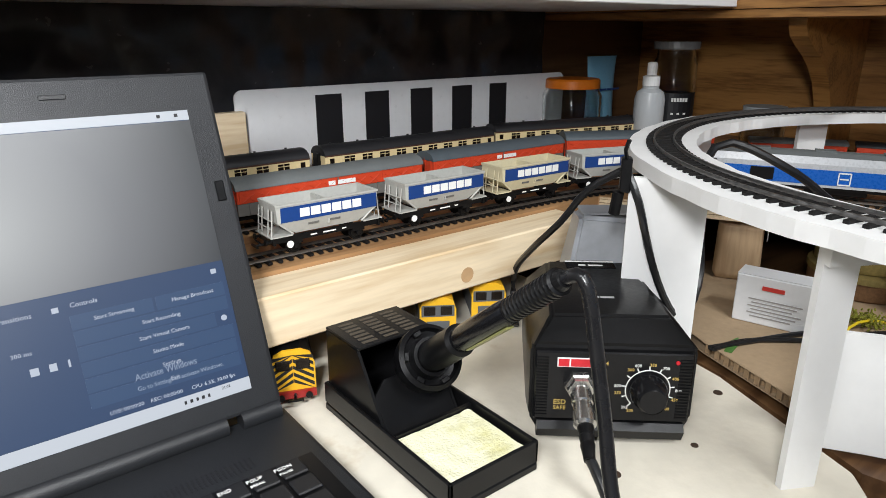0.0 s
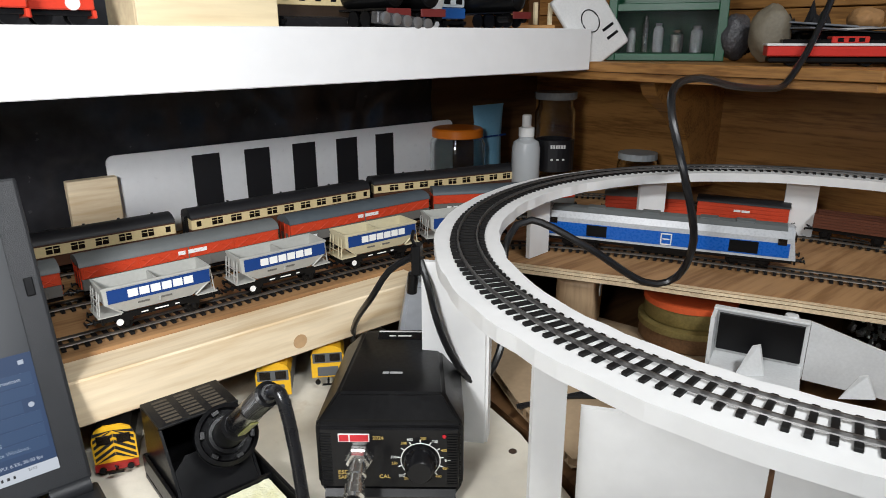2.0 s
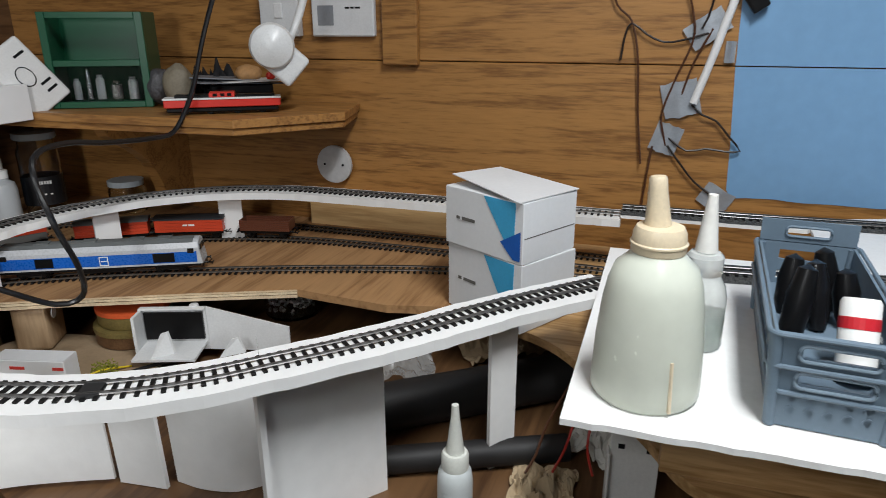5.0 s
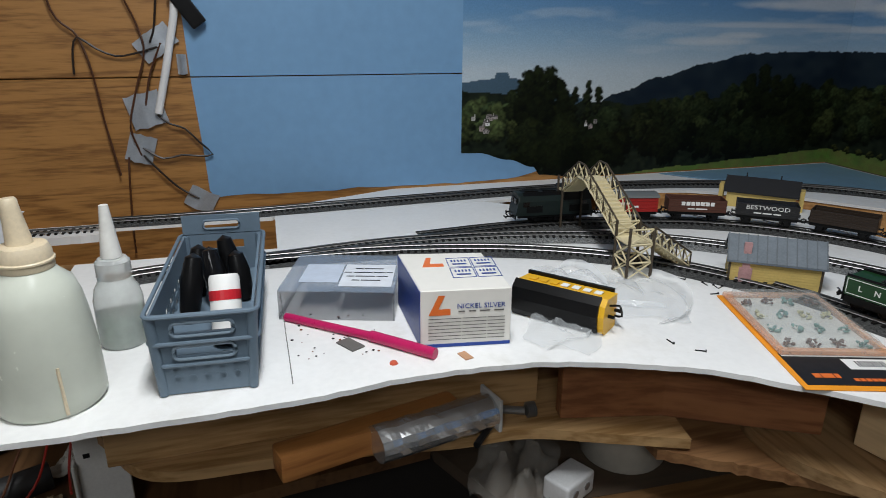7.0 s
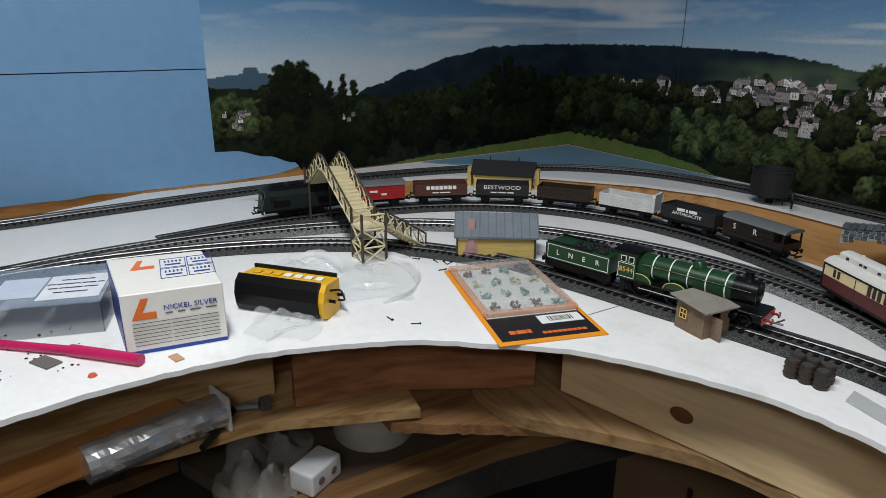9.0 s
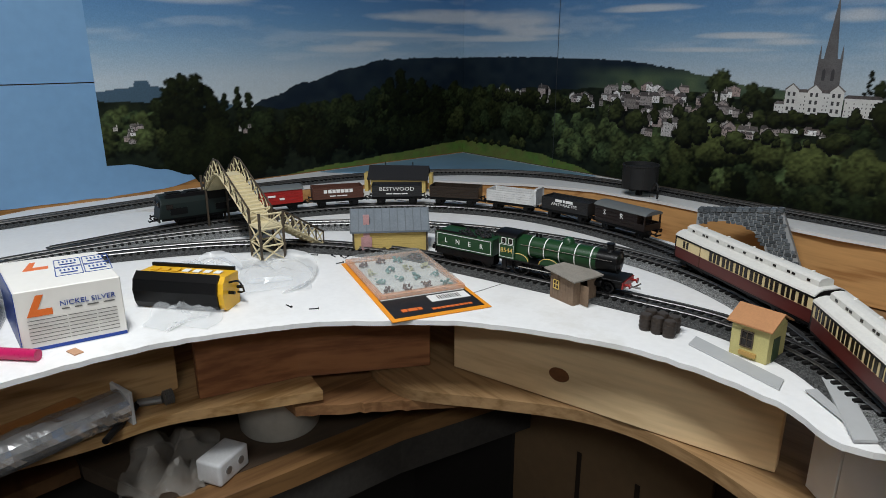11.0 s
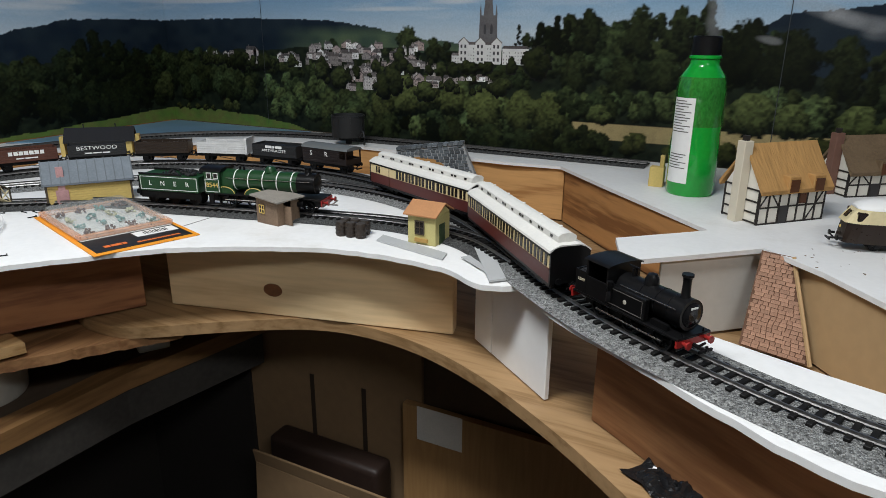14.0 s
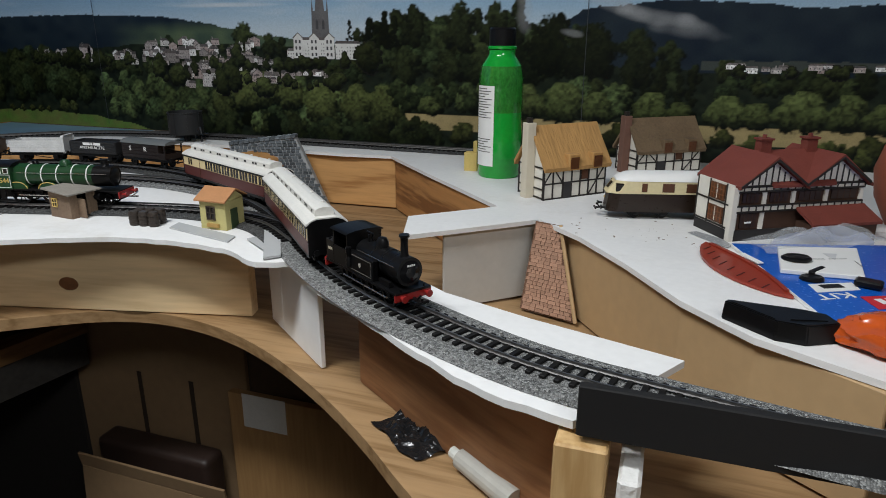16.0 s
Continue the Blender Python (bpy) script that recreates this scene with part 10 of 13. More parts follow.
def strip_mesh(s0, s1, top, bottom, off, step=0.006):
    verts, faces = [], []
    cuts = [s0 + (s1 - s0) * i / int((s1 - s0) / step) for i in range(int((s1 - s0) / step) + 1)]
    cuts = sorted(set([c for c in cuts if abs(c) > 1e-4] + ([-1e-5, 1e-5] if s0 < 0 < s1 else [])))
    for s in cuts:
        verts += [wall_point(s, bottom(s), off), wall_point(s, top(s), off)]
    for i in range(len(cuts) - 1):
        if cuts[i] < 0 < cuts[i + 1]:
            continue
        faces.append((2 * i, 2 * i + 2, 2 * i + 3, 2 * i + 1))
    me = bpy.data.meshes.new("print_layer")
    me.from_pydata(verts, [], faces)
    return me


def print_part(name, me, material, parent, label=""):
    me.materials.append(material)
    ob = new(name, me)
    ob.parent = parent
    if label:
        ob["label"] = label
    return ob


def printed(name, col, var, scale):
    return mat(name, col, PRINT_R, var=var, scale=scale)


print_ = thing("landscape_print", "printed landscape backdrop of hills, trees and a village", "backdrop", kind="structure")
edge_e = lambda s: curve_at([(-0.835, 1.108), (-0.80, 1.107), (-0.74, 1.092), (-0.69, 1.076), (-0.675, 1.060), (-0.60, 1.052), (2.8, 1.050)], s)

# the photograph is painted on a fine sheet of ink dots: sky, clouds, hills, woods, fields
rng = np.random.default_rng(61)
cols = np.arange(S0, S1 + CELL, CELL)
rows_ = np.arange(Z0, Z1 + CELL, CELL)
GS, GZ = np.meshgrid(cols, rows_)


def field_noise(sx, sz, seed):
    """Smooth random field, one knot every sx by sz metres."""
    r = np.random.default_rng(seed)
    nx, nz = int((S1 - S0) / sx) + 4, int((Z1 - Z0) / sz) + 4
    k = r.random((nz, nx))
    u, v = (GS - S0) / sx, (GZ - Z0) / sz
    i, j = np.clip(u.astype(int), 0, nx - 2), np.clip(v.astype(int), 0, nz - 2)
    f, g = u - i, v - j
    f, g = f * f * (3 - 2 * f), g * g * (3 - 2 * g)
    return (k[j, i] * (1 - f) + k[j, i + 1] * f) * (1 - g) + (k[j + 1, i] * (1 - f) + k[j + 1, i + 1] * f) * g


def keyed(keys):
    return np.array([curve_at(keys, s) for s in cols])[None, :]


def lay(canvas, alpha, colour):
    canvas += (np.asarray(colour) - canvas) * alpha[..., None]


N_MID, N_FINE, N_LEAF = field_noise(0.024, 0.016, 2), field_noise(0.009, 0.007, 3), field_noise(0.0042, 0.0038, 4)
CLOUDY = 0.5 * field_noise(0.20, 0.020, 5) + 0.3 * field_noise(0.07, 0.010, 6) + 0.2 * field_noise(0.025, 0.006, 7)
SKY_STOPS = [(1.20, (0.54, 0.60, 0.63)), (1.255, (0.44, 0.53, 0.60)), (1.30, (0.26, 0.40, 0.54)), (1.35, (0.135, 0.28, 0.47)), (1.424, (0.062, 0.175, 0.385))]
ink = np.stack([np.interp(GZ, [p for p, _ in SKY_STOPS], [c[i] for _, c in SKY_STOPS]) for i in range(3)], -1)
CLOUDS = [(-0.03, 1.368, 0.22, 0.020), (0.17, 1.358, 0.15, 0.026), (0.24, 1.336, 0.10, 0.014), (-0.20, 1.330, 0.22, 0.009), (0.08, 1.322, 0.24, 0.010), (-0.33, 1.300, 0.11, 0.013), (-0.26, 1.312, 0.07, 0.010), (0.50, 1.372, 0.10, 0.009), (0.70, 1.322, 0.10, 0.007), (0.62, 1.300, 0.14, 0.006), (0.86, 1.348, 0.055, 0.014), (0.97, 1.350, 0.055, 0.012), (1.03, 1.328, 0.12, 0.006), (0.76, 1.312, 0.06, 0.008), (1.30, 1.345, 0.20, 0.012), (1.60, 1.330, 0.22, 0.012), (2.0, 1.36, 0.2, 0.02), (-0.65, 1.39, 0.12, 0.02)]
for s, z, a, b in CLOUDS:
    d = ((GS - s) / a) ** 2 + ((GZ - z) / np.where(GZ < z, b * 0.6, b)) ** 2
    lay(ink, np.clip(1.25 - d - 1.6 * (CLOUDY - 0.42), 0, 1) * 0.72, (0.60, 0.62, 0.63))
lay(ink, np.clip((CLOUDY - 0.52) * 5, 0, 1) * 0.25 * (GZ > 1.23), (0.55, 0.60, 0.64))

far_blue = keyed([(-0.84, 1.232), (-0.78, 1.238), (-0.772, 1.240), (-0.768, 1.250), (-0.748, 1.250), (-0.742, 1.240), (-0.70, 1.232), (-0.55, 1.19)])
lay(ink, (GZ < far_blue) * (GS < -0.5) * 1.0, (0.060, 0.105, 0.150))
hill = keyed([(-0.62, 1.150), (-0.527, 1.207), (-0.438, 1.236), (-0.33, 1.262), (-0.237, 1.279), (-0.10, 1.282), (0.0, 1.281), (0.20, 1.285), (0.36, 1.284), (0.463, 1.281), (0.55, 1.271), (0.634, 1.258), (0.72, 1.243), (0.90, 1.225), (1.20, 1.240), (1.26, 1.262), (1.33, 1.290), (1.45, 1.300), (1.58, 1.293), (1.64, 1.286), (1.75, 1.290), (1.95, 1.284), (2.7, 1.270)]) + 0.0035 * (N_FINE - 0.5) + 0.002 * (N_LEAF - 0.5)
hill_ink = np.stack([0.008 + 0.010 * N_MID, 0.015 + 0.014 * N_MID, 0.026 + 0.012 * N_MID], -1)
green_side = np.clip((GS - 0.33) / 0.15, 0, 1) * np.clip((1.272 - GZ) / 0.02, 0, 1) * (GS < 1.2)
hill_ink = hill_ink * (1 - green_side[..., None]) + np.stack([0.040 + 0.05 * N_MID, 0.066 + 0.06 * N_MID, 0.050 + 0.02 * N_MID], -1) * green_side[..., None]
lay(ink, (GZ < hill) * (GS > -0.62) * 1.0, hill_ink)
floor_wood = keyed([(-0.84, 1.215), (-0.55, 1.19), (-0.30, 1.195), (-0.1, 1.205), (0.1, 1.21), (0.30, 1.222), (0.62, 1.226), (0.75, 1.222), (0.93, 1.215), (1.2, 1.205), (1.5, 1.192), (2.7, 1.190)]) + 0.012 * (N_MID - 0.5)
lay(ink, (GZ < floor_wood) * 1.0, np.stack([0.005 + 0.012 * N_FINE, 0.008 + 0.016 * N_FINE, 0.006 + 0.008 * N_FINE], -1))


def tree(canvas, cover, s, z, w, h, bright, warm=0.5, lobes=16, pointed=False):
    """One photographed tree standing at (s, z): overlapping clumps lit from above, dark beneath."""
    pad = w * 0.75
    i0, i1 = np.searchsorted(cols, s - pad), np.searchsorted(cols, s + pad)
    j0, j1 = max(0, np.searchsorted(rows_, z - 0.01)), np.searchsorted(rows_, z + h * 1.15)
    if i1 - i0 < 2 or j1 - j0 < 2:
        return
    win = (slice(j0, j1), slice(i0, i1))
    ss, zz, leaf, fine = GS[win], GZ[win], N_LEAF[win], N_FINE[win]
    lit_c = np.array((0.105 + 0.065 * warm, 0.165 + 0.018 * warm, 0.068 - 0.018 * warm)) * bright
    dark_c = np.array((0.0035, 0.0052, 0.0038)) * (0.6 + 0.4 * bright)
    clumps = []
    for k in range(lobes):
        f = (k + 0.5) / lobes
        up = 1 - f
        span = (0.5 - 0.42 * up if pointed else 0.5 * math.sqrt(max(0.0, 1 - (2 * abs(up - 0.42)) ** 2.4))) * w
        clumps.append((s + rng.uniform(-1, 1) * span * 0.75, z + h * (0.06 + 0.86 * up), w * rng.uniform(0.19, 0.33) * (0.75 if pointed else 1.0)))
    for cs, cz, r in clumps:
        r = min(r, h * 0.36)
        u, v = (ss - cs) / r, (zz - cz) / (r * 0.92)
        d = u * u + v * v + 0.75 * (leaf - 0.5) + 0.6 * (fine - 0.5)
        a = np.clip((1.0 - d) * 2.2, 0, 1)
        light = np.clip(0.42 + 0.50 * v - 0.22 * u + 0.75 * (leaf - 0.5), 0, 1) ** 1.7
        fall = np.clip(0.30 + 0.85 * (zz - z) / h, 0.25, 1.0)
        c = dark_c + (lit_c - dark_c) * (light * fall)[..., None]
        sub = canvas[win]
        sub += (c - sub) * a[..., None]
        cover[win] = np.maximum(cover[win], a)


def wood_of(canvas, cover, s0, s1, foot, crown, count, size, bright, warm=0.4, spread=0.25):
    """Rows of trees between two lines, the far ones first."""
    trees = []
    for _ in range(count):
        f = rng.random()
        s = rng.uniform(s0, s1)
        w = rng.uniform(*size)
        lo, hi = foot(s), crown(s) - w * 0.9
        trees.append((lo + (hi - lo) * f, s, w))
    for z, s, w in sorted(trees, reverse=True):
        tree(canvas, cover, s, z, w, w * rng.uniform(0.85, 1.25), max(0.05, bright * (1 + spread * rng.normal())), warm * rng.random())


none = np.zeros_like(GS)
line = lambda *keys: (lambda s: curve_at(keys, s))
# far woods below the hill, then the nearer rows
wood_of(ink, none, -0.83, -0.70, line((-0.84, 1.120), (-0.7, 1.105)), line((-0.84, 1.200), (-0.74, 1.205)), 26, (0.022, 0.045), 0.62, 0.6)
for s, z, w, h, b in ((-0.735, 1.165, 0.030, 0.055, 0.25), (-0.690, 1.100, 0.075, 0.163, 0.13), (-0.648, 1.100, 0.070, 0.140, 0.11), (-0.705, 1.150, 0.050, 0.100, 0.12), (-0.665, 1.150, 0.050, 0.108, 0.13), (-0.612, 1.110, 0.040, 0.118, 0.14), (-0.585, 1.110, 0.036, 0.130, 0.24), (-0.562, 1.110, 0.034, 0.118, 0.22), (-0.70, 1.070, 0.09, 0.090, 0.16), (-0.63, 1.06, 0.09, 0.10, 0.14)):
    tree(ink, none, s, z, w, h, b, 0.3, 26, pointed=s > -0.63)
wood_of(ink, none, -0.56, -0.02, line((-0.56, 1.085), (0.0, 1.13)), line((-0.56, 1.180), (-0.40, 1.190), (-0.25, 1.215), (0.0, 1.215)), 60, (0.030, 0.065), 0.22, 0.4, 0.35)
for s, h in ((-0.225, 0.150), (-0.195, 0.165), (-0.165, 0.150), (-0.130, 0.145), (-0.09, 0.125)):
    tree(ink, none, s, 1.095, 0.055, h, 0.11, 0.2, 26)
wood_of(ink, none, -0.60, -0.02, line((-0.60, 1.055), (-0.3, 1.065), (0.0, 1.085)), line((-0.60, 1.14), (-0.3, 1.135), (0.0, 1.15)), 62, (0.030, 0.060), 0.13, 0.4, 0.35)
wood_of(ink, none, -0.02, 0.26, line((0, 1.10), (0.26, 1.10)), line((0, 1.212), (0.10, 1.215), (0.26, 1.198)), 60, (0.030, 0.060), 0.30, 0.5, 0.35)
wood_of(ink, none, 0.24, 0.46, line((0.2, 1.17), (0.5, 1.16)), line((0.2, 1.21), (0.5, 1.205)), 30, (0.016, 0.034), 0.42, 0.5)
wood_of(ink, none, 0.44, 0.92, line((0.44, 1.16), (0.92, 1.16)), line((0.44, 1.240), (0.62, 1.236), (0.92, 1.215)), 60, (0.014, 0.034), 0.34, 0.5)
for s, z, w, h, b in ((0.663, 1.195, 0.052, 0.072, 0.42), (0.718, 1.205, 0.030, 0.044, 0.36), (0.745, 1.205, 0.026, 0.036, 0.22), (0.890, 1.235, 0.016, 0.040, 0.10), (0.905, 1.232, 0.020, 0.024, 0.3)):
    tree(ink, none, s, z, w, h, b, 0.4, 18, pointed=w < 0.018)
# dark hillside to the west of the church
wood_of(ink, none, 0.93, 1.30, line((0.93, 1.17), (1.30, 1.165)), line((0.915, 1.262), (0.95, 1.275), (1.02, 1.288), (1.12, 1.285), (1.22, 1.288), (1.30, 1.262)), 110, (0.022, 0.046), 0.26, 0.4, 0.45)
for s, z, w, h, b in ((0.930, 1.215, 0.034, 0.062, 0.07), (0.960, 1.220, 0.032, 0.070, 0.06), (0.978, 1.22, 0.024, 0.062, 0.07), (1.015, 1.225, 0.040, 0.070, 0.20), (1.10, 1.222, 0.055, 0.072, 0.26), (1.165, 1.222, 0.045, 0.075, 0.28), (1.205, 1.23, 0.030, 0.078, 0.22), (1.26, 1.185, 0.07, 0.085, 0.10), (1.33, 1.18, 0.08, 0.075, 0.12), (1.40, 1.165, 0.06, 0.085, 0.20), (1.45, 1.155, 0.045, 0.085, 0.26), (1.00, 1.16, 0.05, 0.06, 0.30), (1.08, 1.155, 0.05, 0.06, 0.22), (1.145, 1.165, 0.05, 0.065, 0.30)):
    tree(ink, none, s, z, w, h, b, 0.3, 24, pointed=b < 0.08)
lay(ink, ((GZ > 1.196) & (GZ < 1.208 + 0.003 * N_FINE) & (GS > 1.50)) * 0.6, (0.075, 0.085, 0.070))
wood_of(ink, none, 1.46, 2.62, line((1.4, 1.15), (2.7, 1.15)), line((1.4, 1.205), (2.7, 1.200)), 90, (0.020, 0.040), 0.33, 0.5, 0.35)
for s in (1.395, 1.42, 1.445, 1.470, 1.49):
    tree(ink, none, s, 1.105, 0.030, rng.uniform(0.085, 0.115), 0.10, 0.4, 24, pointed=True)
# straw field, meadow and the bright trees along the valley floor
lay(ink, (GZ < 1.1085 + 0.001 * N_MID) * (GZ > 1.08) * np.clip((GS - 0.99) / 0.01, 0, 1), np.stack([0.27 + 0.06 * N_FINE, 0.215 + 0.045 * N_FINE, 0.105 + 0.02 * N_FINE], -1))
lay(ink, ((GZ > 1.1085) & (GZ < 1.1105 + 0.001 * N_MID) & (GS > 1.0)) * 0.8, (0.010, 0.012, 0.008))
wood_of(ink, none, 0.30, 0.44, line((0.30, 1.075), (0.44, 1.065)), line((0.30, 1.178), (0.44, 1.168)), 26, (0.024, 0.040), 0.88, 0.35)
wood_of(ink, none, 0.42, 0.62, line((0.4, 1.055), (0.62, 1.055)), line((0.42, 1.160), (0.50, 1.148), (0.62, 1.150)), 40, (0.026, 0.046), 0.62, 0.4, 0.3)
wood_of(ink, none, 0.60, 0.99, line((0.6, 1.054), (1.0, 1.054)), line((0.60, 1.160), (0.72, 1.168), (0.82, 1.152), (0.99, 1.155)), 84, (0.028, 0.058), 0.66, 0.6, 0.35)
for s, z, w, h, b in ((0.655, 1.105, 0.075, 0.062, 0.9), (0.705, 1.115, 0.060, 0.056, 0.95), (0.755, 1.11, 0.055, 0.055, 0.85), (0.82, 1.092, 0.070, 0.060, 0.9), (0.90, 1.090, 0.065, 0.062, 0.75), (0.955, 1.085, 0.070, 0.065, 0.62), (0.60, 1.09, 0.05, 0.06, 0.7)):
    tree(ink, none, s, z, w, h, b, 0.6, 30)
wood_of(ink, none, 0.98, 1.40, line((0.98, 1.112), (1.4, 1.112)), line((0.98, 1.160), (1.4, 1.165)), 40, (0.026, 0.050), 0.55, 0.5, 0.35)
for s, w, h, b in ((1.045, 0.05, 0.026, 0.75), (1.22, 0.07, 0.050, 0.75), (1.285, 0.075, 0.052, 0.8), (1.345, 0.055, 0.040, 0.7), (1.43, 0.060, 0.042, 0.85), (1.475, 0.045, 0.030, 0.6), (1.545, 0.065, 0.040, 0.95), (1.59, 0.05, 0.032, 0.7), (1.65, 0.07, 0.048, 0.95), (1.71, 0.055, 0.046, 0.75), (1.76, 0.06, 0.035, 0.7), (1.83, 0.06, 0.05, 0.8), (1.92, 0.07, 0.04, 0.8), (2.02, 0.07, 0.05, 0.8), (2.15, 0.07, 0.045, 0.7), (2.3, 0.07, 0.045, 0.7), (2.45, 0.07, 0.045, 0.7)):
    tree(ink, none, s, 1.111, w, h, b, 0.5, 26)
meadow_line = keyed([(-0.56, 1.048), (-0.35, 1.062), (-0.20, 1.070), (-0.02, 1.080), (0.10, 1.083), (0.24, 1.078), (0.34, 1.066), (0.44, 1.046)]) + 0.002 * (N_MID - 0.5)
lay(ink, (GZ < meadow_line) * (GS > -0.6) * (GS < 0.5) * 1.0, np.stack([0.085 + 0.05 * N_MID, 0.135 + 0.05 * N_FINE, 0.036 + 0.01 * N_MID], -1))
for s in (0.02, 0.05, 0.08, 0.105, 0.13):
    tree(ink, none, s, 1.080, 0.020, 0.012, 0.55, 0.9, 8)
for s, w, h in ((0.175, 0.030, 0.026), (0.20, 0.030, 0.022)):
    tree(ink, none, s, 1.082, w, h, 0.55, 0.6, 14)
for _ in range(46):
    s = rng.uniform(1.0, 2.6)
    tree(ink, none, s, rng.uniform(1.050, 1.078), rng.uniform(0.03, 0.07), rng.uniform(0.022, 0.036), rng.uniform(0.25, 0.6), 0.8, 16)
wood_of(ink, none, 0.43, 1.06, line((0.43, 1.045), (1.06, 1.045)), line((0.43, 1.085), (1.06, 1.085)), 50, (0.025, 0.05), 0.22, 0.5, 0.4)


# pale grey patches and streaks laid over the ink near the western joint
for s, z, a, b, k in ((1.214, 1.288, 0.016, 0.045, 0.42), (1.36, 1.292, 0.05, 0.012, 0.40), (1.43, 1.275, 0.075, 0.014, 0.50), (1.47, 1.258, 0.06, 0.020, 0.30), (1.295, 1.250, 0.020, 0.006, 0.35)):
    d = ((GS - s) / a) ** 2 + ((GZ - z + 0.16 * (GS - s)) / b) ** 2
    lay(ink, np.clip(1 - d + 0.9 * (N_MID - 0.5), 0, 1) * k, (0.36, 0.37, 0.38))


def ink_sheet(name, colours, keep, off, label):
    """The painted dots as one flat sheet; keep marks the corners that carry ink."""
    nz, nx = colours.shape[:2]
    low = np.array([edge_e(s) for s in cols])
    verts = []
    for j in range(nz):
        for i in range(nx):
            verts.append(wall_point(cols[i], max(rows_[j], low[i]), off))
    faces = []
    for j in range(nz - 1):
        for i in range(nx - 1):
            if cols[i] < 0 <= cols[i + 1] or rows_[j + 1] <= low[i] or not (keep[j, i] or keep[j + 1, i] or keep[j, i + 1] or keep[j + 1, i + 1]):
                continue
            k = j * nx + i
            faces.append((k, k + 1, k + nx + 1, k + nx))
    me = bpy.data.meshes.new(name)
    me.from_pydata(verts, [], faces)
    at = me.color_attributes.new("ink", "FLOAT_COLOR", "POINT")
    at.data.foreach_set("color", np.concatenate([colours, np.ones((nz, nx, 1))], -1).astype(np.float32).ravel())
    return print_part(name, me, INK, print_, label)


INK, n_ink, b_ink = nodes_of("printed_ink")
src_ = n_ink.nodes.new("ShaderNodeVertexColor")
src_.layer_name = "ink"
grain = add(n_ink, "ShaderNodeTexNoise", Scale=420.0, Detail=3.0, Roughness=0.7)
n_ink.links.new(n_ink.nodes.new("ShaderNodeTexCoord").outputs["Object"], grain.inputs[0])
f_ = ramp(n_ink, grain.outputs[0], [(0.3, (0.90, 0.90, 0.90)), (0.7, (1.10, 1.10, 1.10))])
mx = n_ink.nodes.new("ShaderNodeMix")
mx.data_type, mx.blend_type = "RGBA", "MULTIPLY"
mx.inputs[0].default_value = 1.0
n_ink.links.new(src_.outputs[0], mx.inputs[6])
n_ink.links.new(f_, mx.inputs[7])
n_ink.links.new(mx.outputs[2], b_ink.inputs["Base Color"])
b_ink.inputs["Roughness"].default_value = PRINT_R
b_ink.inputs["Specular IOR Level"].default_value = 0.14
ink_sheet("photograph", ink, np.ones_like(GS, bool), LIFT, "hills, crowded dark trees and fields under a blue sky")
print_part("sky", strip_mesh(S0, S1, lambda s: 1.80, lambda s: rows_[-1], LIFT), printed("printed_sky", SKY_STOPS[-1][1], 0.1, 6), print_, "deep blue upper sky")


def poly_layer(polys):
    """polys: (list of (s, z), lift) -> one mesh of flat shapes."""
    verts, faces = [], []
    for pts, off in polys:
        k = len(verts)
        pts = [(min(s, -1e-5) if pts[0][0] < 0 else max(s, 1e-5), z) for s, z in pts]
        verts += [wall_point(s, z, off) for s, z in pts]
        faces.append(tuple(range(k, k + len(pts))))
    me = bpy.data.meshes.new("print_shapes")
    me.from_pydata(verts, [], faces)
    return me


def island_mat(name, stops):
    """Printed ink whose tone varies shape by shape."""
    m, nt, b = nodes_of(name)
    g = nt.nodes.new("ShaderNodeNewGeometry")
    c = ramp(nt, g.outputs["Random Per Island"], stops)
    co = nt.nodes.new("ShaderNodeTexCoord").outputs["Object"]
    n = add(nt, "ShaderNodeTexNoise", Scale=260.0, Detail=3.0)
    nt.links.new(co, n.inputs[0])
    f = ramp(nt, n.outputs[0], [(0.35, (0.65, 0.65, 0.65)), (0.65, (1.3, 1.3, 1.3))])
    mxx = nt.nodes.new("ShaderNodeMix")
    mxx.data_type, mxx.blend_type = "RGBA", "MULTIPLY"
    mxx.inputs[0].default_value = 1.0
    nt.links.new(c, mxx.inputs[6])
    nt.links.new(f, mxx.inputs[7])
    nt.links.new(mxx.outputs[2], b.inputs["Base Color"])
    b.inputs["Roughness"].default_value = PRINT_R
    return m


# village houses: pale walls, gabled dark roofs, small windows
random.seed(61)
walls_, roofs_, wins_, white_ = [], [], [], []
off = LIFT + 0.0006


